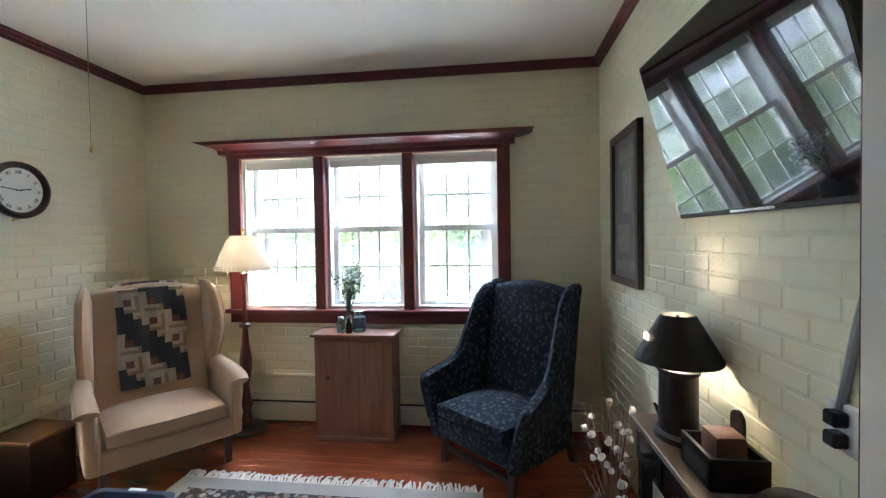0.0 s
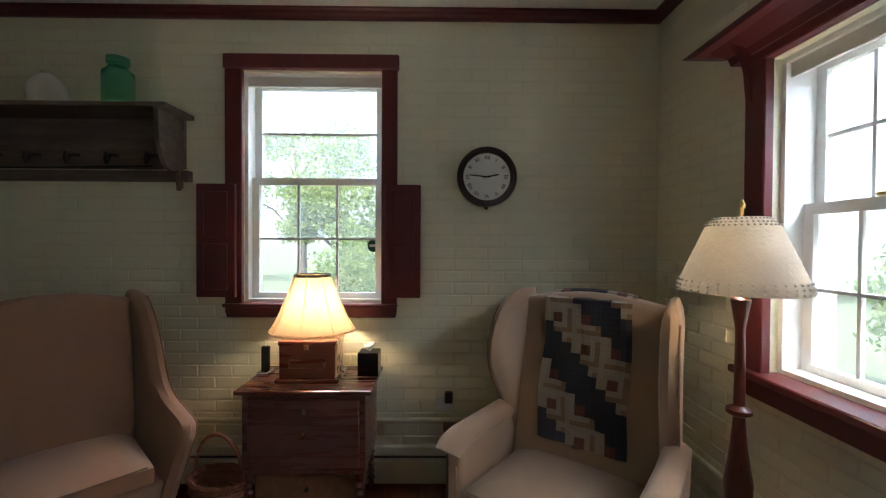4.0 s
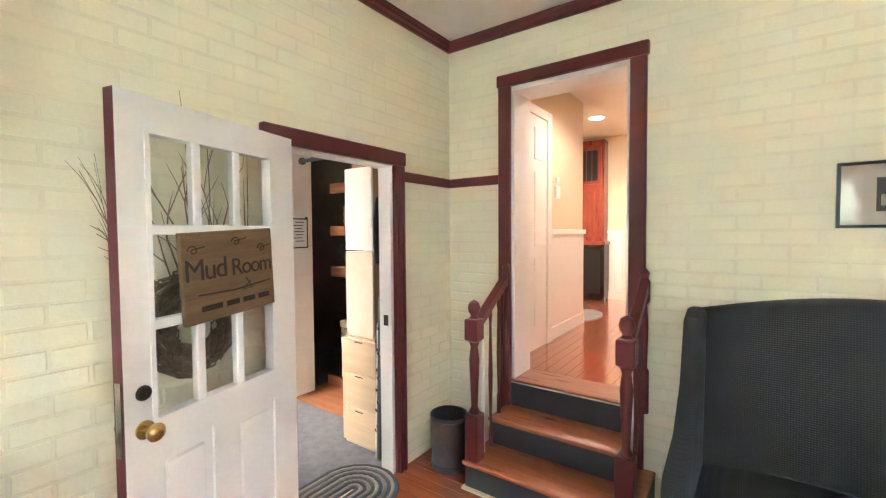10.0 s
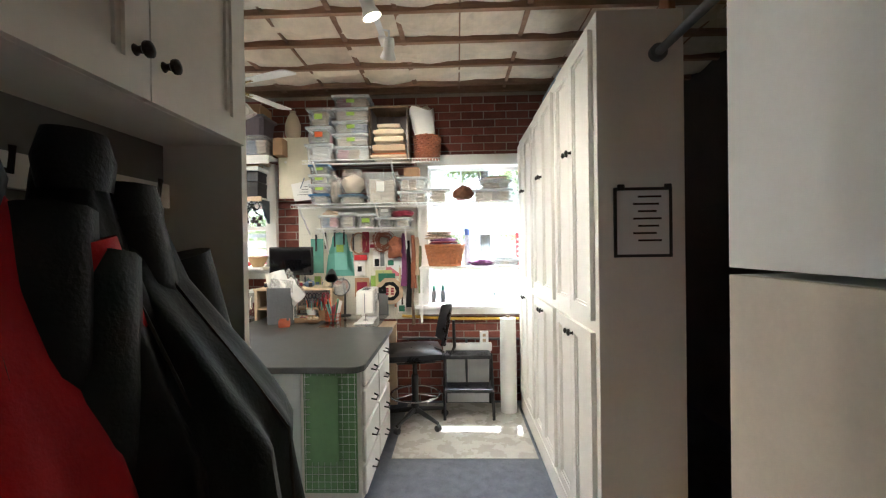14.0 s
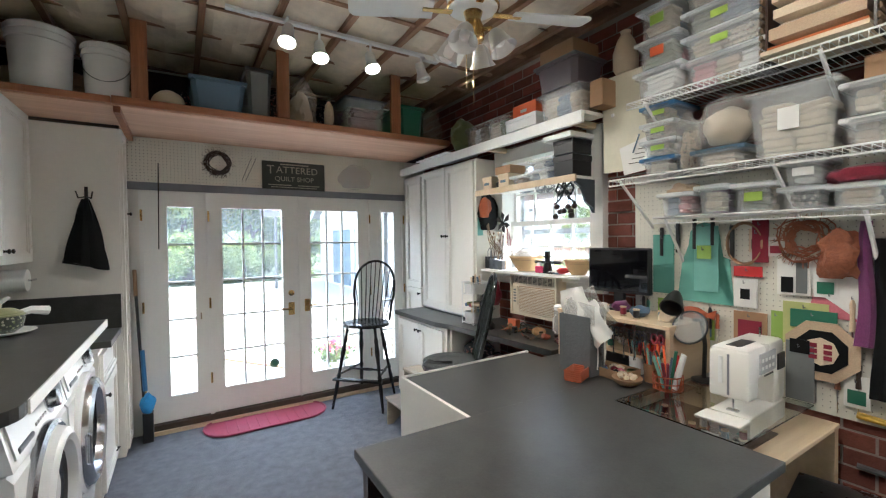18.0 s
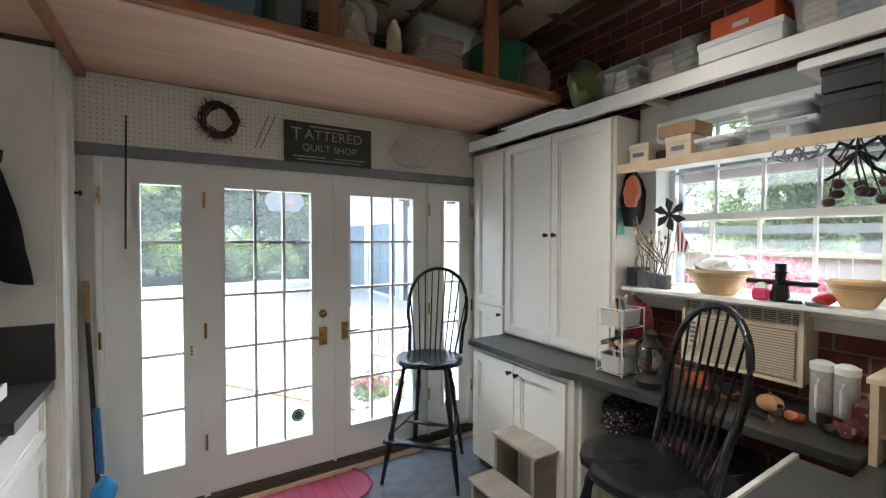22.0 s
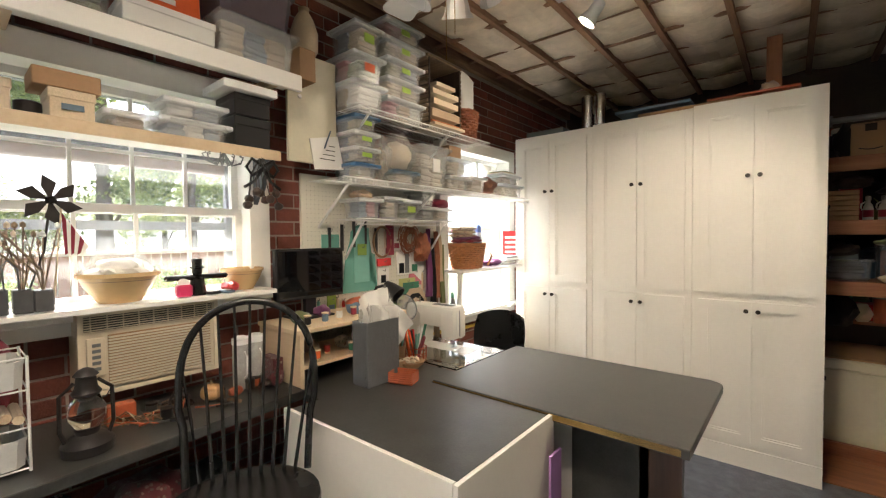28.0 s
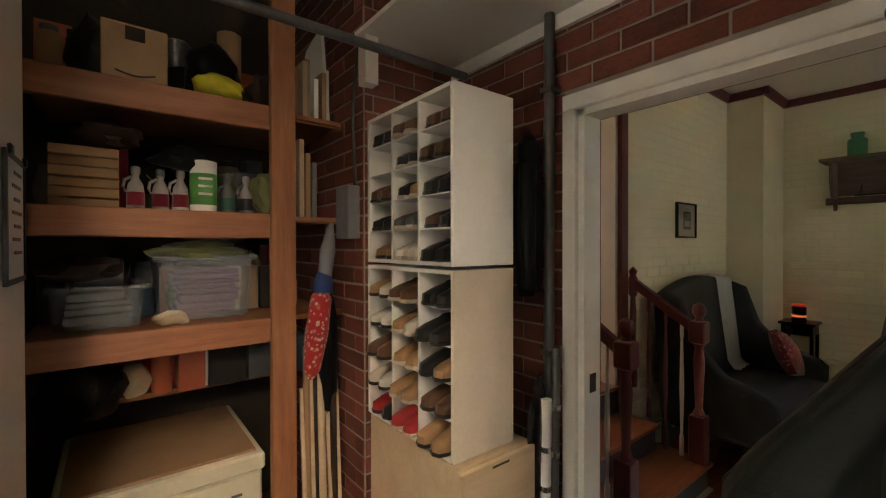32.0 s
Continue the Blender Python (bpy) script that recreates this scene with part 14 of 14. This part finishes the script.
def leaves(seed, blobs, per, size, mat, name, parent):
    """Many small leaf blades gathered in clumps; blobs: (x, y, z, rx, ry, rz)."""
    r = np.random.default_rng(seed)
    V, F = [], []
    for cx, cy, cz, ax, ay, az in blobs:
        d = r.normal(size=(per, 3))
        d /= np.linalg.norm(d, axis=1)[:, None]
        rad = r.uniform(0.35, 1.0, per) ** 0.5 * (1 + 0.25 * np.sin(d[:, 0] * 5 + cx) * np.sin(d[:, 1] * 4 + cy) + 0.15 * np.sin(d[:, 2] * 7))
        c = np.array((cx, cy, cz)) + d * rad[:, None] * np.array((ax, ay, az))
        u = r.normal(size=(per, 3))
        u /= np.linalg.norm(u, axis=1)[:, None]
        w = np.cross(u, r.normal(size=(per, 3)))
        w /= np.linalg.norm(w, axis=1)[:, None]
        s = size * r.uniform(0.6, 1.4, per)[:, None]
        q = np.stack((c - u * s, c + w * s * 0.45, c + u * s, c - w * s * 0.45), 1).reshape(-1, 3)
        b0 = len(V)
        V.extend(q.tolist())
        F.extend([(b0 + 4 * k, b0 + 4 * k + 1, b0 + 4 * k + 2, b0 + 4 * k + 3) for k in range(per)])
    me = bpy.data.meshes.new(name)
    me.from_pydata(V, [], F)
    me.materials.append(mat)
    ob = new(name, me)
    ob.parent = parent
    ob["kind"] = "stuff"
    return ob


def tree(x, y, h, spread, seed, label="leafy green garden tree", per=1000, size=0.075, low=0.3):
    """A tapered trunk with limbs and an uneven crown of leaf clumps."""
    r = random.Random(seed)
    t = thing("tree", label, "tree", (x, y, -0.22), group="garden trees")
    part("trunk", tube(BM(), [(0, 0, 0), (r.uniform(-0.15, 0.15), r.uniform(-0.1, 0.1), h * 0.3), (r.uniform(-0.3, 0.3), r.uniform(-0.3, 0.3), h * 0.75)], 0.05 * h ** 0.8, 10, r_end=0.015 * h ** 0.8), BARK, t, smooth=True)
    blobs = []
    for k in range(14):
        a, v = r.uniform(0, 6.28), r.uniform(low, 1.0)
        q = spread * (1 - 0.5 * abs(v - 0.55)) * r.uniform(0.35, 1.0)
        e = (q * math.cos(a), q * math.sin(a), h * v)
        if k < 7:
            part("limb", tube(BM(), [(0, 0, h * max(0.15, v - 0.25)), (e[0] * 0.5, e[1] * 0.5, h * (v - 0.08)), e], 0.013 * h ** 0.8, 6, r_end=0.006), BARK, t, smooth=True)
        s = spread * r.uniform(0.28, 0.48)
        blobs.append((*e, s, s, s * 0.75))
    leaves(seed, blobs, per, size, FOL, "crown", t)
    return t


def shrub(x, y, w, d, h, seed, mat=None, label="dense green shrub", per=700, size=0.045, name="shrub"):
    r = random.Random(seed)
    t = thing(name, label, "shrub", (x, y, -0.22), group="garden shrubs")
    part("stems", tube(BM(), [(0, 0, 0), (0.05, 0.03, h * 0.6)], 0.03, 6, r_end=0.01), BARK, t)
    n = max(4, int(w * 3))
    blobs = [((k + 0.5) / n * w - w / 2, r.uniform(-0.3, 0.3) * d, h * r.uniform(0.30, 0.72), w / n * 1.1, d * 0.5, h * 0.36) for k in range(n)]
    leaves(seed, blobs, per, size, mat or FOLD, "foliage", t)
    return t


# north: hedge, trees, garage, basketball hoop
for k, (x, w, h) in enumerate(((-7, 5, 2.2), (-2, 5, 1.9), (2.6, 4.6, 2.3), (6.2, 3, 2.0))):
    shrub(x, 20.5 + 0.4 * (k % 2), w, 1.8, h, 200 + k, None, "clipped garden hedge beyond the drive", 1000, 0.065, "hedge")
for k, (x, y, h, s) in enumerate(((-9, 25, 5, 2.6), (-4, 27, 5, 2.6), (1.5, 25, 8, 3.0), (6.0, 27, 10, 3.5), (10.5, 25, 9, 3.4), (-13, 21, 5, 2.6), (15, 30, 11, 4), (-6, 33, 11, 4), (0, 33, 11, 4), (5, 35, 12, 4))):
    tree(x, y, h, s, 300 + k, low=0.1)
for k, (x, y, h, s) in enumerate(((2.6, 22.5, 6.5, 2.3), (5.2, 23.0, 7.5, 2.6), (7.6, 22.3, 7.0, 2.3), (0.0, 23.2, 6.5, 2.4))):
    tree(x, y, h, s, 420 + k, "bright green maple behind the drive", 2400, 0.11, 0.12)
gr = thing("garage", "white clapboard gable-front garage with blue-grey doors", "garage", (10.3, 14.6, -0.2))
GX, GY0, GY1 = 7.55, 11.4, 18.1
part("wall", bx(GX, 13.0, GY0, GY1, -0.2, 2.75), SIDING, gr, world=True)
part("gable", slab(BM(), [(GY0, 2.75), (GY1, 2.75), ((GY0 + GY1) / 2, 4.50)], "x", GX, GX + 0.12), SIDING, gr, world=True)
for k in range(21):
    z0 = -0.1 + k * 0.13
    for ya, yb in ((GY0, 11.75), (13.95, 14.15), (16.35, GY1)) if z0 < 2.05 else ((GY0, GY1),):
        part("clapboard", slab(BM(), [(GX - 0.022, z0), (GX, z0), (GX, z0 + 0.13), (GX - 0.006, z0 + 0.13)], "y", ya, yb), SIDING, gr, world=True)
for k in range(12):
    z0 = 2.75 + k * 0.14
    h = (4.50 - z0 - 0.14) / 1.75 * (GY1 - GY0) / 2
    part("clapboard", slab(BM(), [(GX - 0.022, z0), (GX, z0), (GX, z0 + 0.14), (GX - 0.006, z0 + 0.14)], "y", 14.75 - h, 14.75 + h), SIDING, gr, world=True)
for ya, yb in ((11.8, 13.9), (14.2, 16.3)):
    dr = part("garage_door", bx(GX - 0.04, GX, ya, yb, -0.15, 2.0), BLUED, gr, "blue-grey panelled garage door", world=True)
    for i in range(4):
        for j in range(4):
            w = (yb - ya) / 4
            part("panel", bx(GX - 0.055, GX - 0.041, ya + w * i + 0.07, ya + w * (i + 1) - 0.07, -0.05 + 0.52 * j, 0.32 + 0.52 * j, bev=0.01), BLUED, dr, world=True)
    part("trim", frame_rect(BM(), "x", GX - 0.07, GX - 0.041, ya - 0.10, yb + 0.10, -0.15, 2.12, 0.10), SIDING, gr, world=True)
for ya in (GY0, GY1 - 0.12):
    part("corner_board", bx(GX - 0.04, GX + 0.12, ya, ya + 0.12, -0.2, 2.75), SIDING, gr, world=True)
for s in (-1, 1):
    ye = 14.75 + s * 3.75
    part("roof", slab(BM(), [(14.75, 4.52), (ye, 2.56), (ye, 2.68), (14.75, 4.66)], "x", GX - 0.35, 13.3), SHINGLE, gr, world=True)
    part("rake_board", slab(BM(), [(14.75, 4.40), (ye, 2.44), (ye, 2.64), (14.75, 4.60)], "x", GX - 0.40, GX - 0.351), SIDING, gr, world=True)
# side wing with its own low roof
wg = part("side_wing", bx(GX + 0.25, 12.6, 9.6, GY0 - 0.003, -0.2, 2.40), SIDING, gr, world=True)
for k in range(19):
    z0 = -0.1 + k * 0.13
    part("clapboard", slab(BM(), [(GX + 0.228, z0), (GX + 0.25, z0), (GX + 0.25, z0 + 0.13), (GX + 0.244, z0 + 0.13)], "y", 9.6, GY0), SIDING, gr, world=True)
    part("clapboard", slab(BM(), [(9.578, z0), (9.6, z0), (9.6, z0 + 0.13), (9.594, z0 + 0.13)], "x", GX + 0.25, 12.6), SIDING, gr, world=True)
part("gutter", bx(GX - 0.02, GX + 0.10, 9.45, GY0 - 0.36, 2.36, 2.46, bev=0.02), PLAST, gr, world=True)
wroof = part("wing_roof", slab(BM(), [(GX - 0.05, 2.42), (10.2, 3.55), (10.2, 3.65), (GX - 0.05, 2.52)], "y", 9.4, GY0 - 0.3), SHINGLE, gr, world=True)
for k in range(14):
    x0, z0 = GX - 0.05 + k * 0.17, 2.523 + k * 0.17 * 0.5022
    part("shingle_course", slab(BM(), [(x0, z0), (x0 + 0.16, z0 + 0.081), (x0 + 0.16, z0 + 0.086), (x0, z0 + 0.02)], "y", 9.4, GY0 - 0.3), SHINGLE, gr, world=True)
bh = thing("basketball_hoop", "white fan-shaped basketball backboard on a pole", "basketball hoop", (5.3, 15.75, -0.14))
part("pole", tube(BM(), [(0, 0.4, 0), (0, 0.4, 2.6), (0, 0.05, 3.1)], 0.05, 10), STEEL, bh, smooth=True)
part("backboard", slab(BM(), [(-0.45, 2.62), (0.45, 2.62), (0.62, 2.88)] + [(a, b) for a, b in arc(0, 2.92, 0.62, 10, 170, 10, 0.42)] + [(-0.62, 2.88)], "y", 0.0, 0.04), GREYB, bh)
for k in range(7):
    part("rib", bx(-0.51 + k * 0.17 - 0.012, -0.51 + k * 0.17 + 0.012, -0.012, -0.001, 2.68, 3.0), STEEL, bh)
part("rim", tube(BM(), [(0.22 * math.cos(k * 0.393), -0.26 + 0.22 * math.sin(k * 0.393), 2.86) for k in range(16)], 0.012, 6, closed=True), TERRA, bh)
pc_ = thing("porch_column", "square cream porch column with a beam", "column", (5.6, 6.3, -0.2))
part("shaft", bx(-0.08, 0.08, -0.08, 0.08, 0.10, 2.65), WHITE, pc_)
part("base", bx(-0.11, 0.11, -0.11, 0.11, 0.0, 0.12, bev=0.01), WHITE, pc_)
part("capital", bx(-0.11, 0.11, -0.11, 0.11, 2.6, 2.72, bev=0.01), WHITE, pc_)
part("beam", bx(-0.09, 3.2, -0.09, 0.09, 2.72, 2.95), WHITE, pc_)
gbn = thing("garden_chair", "weathered slatted wooden garden chair", "garden chair", (4.30, 4.66, -0.14), 25)
CEDAR = wood("pale_weathered_cedar", (0.34, 0.29, 0.22), (0.52, 0.46, 0.37), 0.8, 1, 0, 0.2)
for k in range(6):
    part("seat_slat", bx(-0.26, 0.26, -0.25 + k * 0.085, -0.185 + k * 0.085, 0.40, 0.42, bev=0.004), CEDAR, gbn)
for k in range(6):
    part("back_slat", slab(BM(), [(-0.25 + k * 0.088, 0.40), (-0.19 + k * 0.088, 0.40), (-0.19 + k * 0.088, 0.90), (-0.22 + k * 0.088, 0.95), (-0.25 + k * 0.088, 0.90)], "y", 0.27, 0.29), CEDAR, gbn)
part("back_rail", bx(-0.27, 0.27, 0.292, 0.315, 0.70, 0.76), CEDAR, gbn)
for x in (-0.25, 0.25):
    for y in (-0.22, 0.28):
        part("leg", bx(x - 0.025, x + 0.025, y - 0.025, y + 0.025, 0, 0.60 if y < 0 else 0.42), CEDAR, gbn)
    part("arm", bx(x - 0.04, x + 0.04, -0.28, 0.29, 0.60, 0.625, bev=0.004), CEDAR, gbn)
pln = thing("flower_planter", "white planter of pink and white flowers", "planter", (3.82, 4.52, -0.14))
part("pot", lathe(BM(), [(0.11, 0), (0.15, 0.28), (0.165, 0.28), (0.165, 0.31), (0.14, 0.31), (0.13, 0.24)], seg=20), PLAST, pln, smooth=True)
leaves(401, [(0, 0, 0.40, 0.20, 0.20, 0.12)], 350, 0.035, FOLD, "foliage", pln)
leaves(402, [(0.03, -0.05, 0.46, 0.19, 0.17, 0.10)], 120, 0.03, AZAL, "blooms", pln)
om = thing("door_mat", "grey patterned outdoor door mat", "mat", (2.95, 4.35, -0.138))
part("mat", bx(2.58, 3.32, 4.12, 4.58, -0.139, -0.125, bev=0.004), BORD, om, world=True)
part("border", tube(BM(), [(2.59, 4.13, -0.125), (3.31, 4.13, -0.125), (3.31, 4.57, -0.125), (2.59, 4.57, -0.125)], 0.010, 6, closed=True), BLACKPL, om, world=True)
strip = thing("timber_edging", "tan timber edging strip across the drive", "edging", (3.2, 6.0, -0.14))
part("timber", bx(-1.2, 1.2, -0.06, 0.06, 0.001, 0.03, bev=0.005), CARD, strip).matrix_basis = pose(0, 0, 0, 0, 0, -55)

# east: lawn, trunk, azaleas, fence, trees
fnc = thing("board_fence", "reddish cedar board fence across the lawn", "fence", (16, 1.5, -0.2))
for k in range(90):
    y = -9 + k * 0.24
    part("board", bx(16.0, 16.025, y, y + 0.22, -0.2, 1.25 + 0.02 * (k % 3), bev=0.004), PINE, fnc, world=True)
for z0 in (0.1, 0.9):
    part("rail", bx(16.026, 16.07, -9, 12.6, z0, z0 + 0.09), PINE, fnc, world=True)
for k, (x, y, h, s) in enumerate(((30, 13, 7, 3.0), (23, 8.5, 4.6, 2.4), (26, 2.5, 4.4, 2.4), (33, 7, 6.5, 3.2), (30, -6, 7, 3.2), (30, 19, 8, 3.6))):
    tree(x, y, h, s, 330 + k, low=0.28)
for k in range(7):
    tree(24 + 2.2 * (k % 2), -10 + 4.0 * k, 10.5 + (k * 7) % 3, 3.6, 340 + k, "tall leafy tree beyond the fence", 1500, 0.10, 0.1)
for k, (x, y, w, h, m) in enumerate(((10.5, 3.9, 1.8, 1.5, AZAL), (10, 6.6, 2.6, 1.5, None), (9.5, -2.6, 3, 1.2, None), (12, -0.8, 2.5, 1.3, None), (13, 2.4, 2.6, 1.2, None))):
    shrub(x, y, w, 1.6, h, 350 + k, m, "flowering pink azalea bush" if m else "loose green garden shrub", 700, 0.05)

# round the den: shrubs below the windows, trees beyond
for k, (x, y, w, h) in enumerate(((-2.3, 7.4, 2.2, 1.5), (-0.4, 7.6, 2.0, 1.55), (-4.2, 7.8, 2.2, 1.6))):
    shrub(x, y, w, 1.3, h, 370 + k, None, "light green shrub outside the den windows", 1300, 0.042)
for k, (x, y, w, h) in enumerate(((-8.4, 0.6, 1.6, 2.0), (-8.6, 2.6, 1.8, 2.1))):
    shrub(x, y, 1.7, 1.6, h, 380 + k, None, "green shrub outside the den window", 1300, 0.042)
for k, (x, y, h, s) in enumerate(((-16, 4.5, 3.6, 2.4), (-17, -1.5, 3.8, 2.4), (-14, 10, 5, 2.8), (-5, 15, 8.5, 3.0), (-0.5, 17, 9.5, 3.2), (-9.5, 17, 9, 3.2), (-19, 3, 8, 3.4), (-20, -4, 8, 3.4))):
    tree(x, y, h, s, 390 + k, low=0.2)
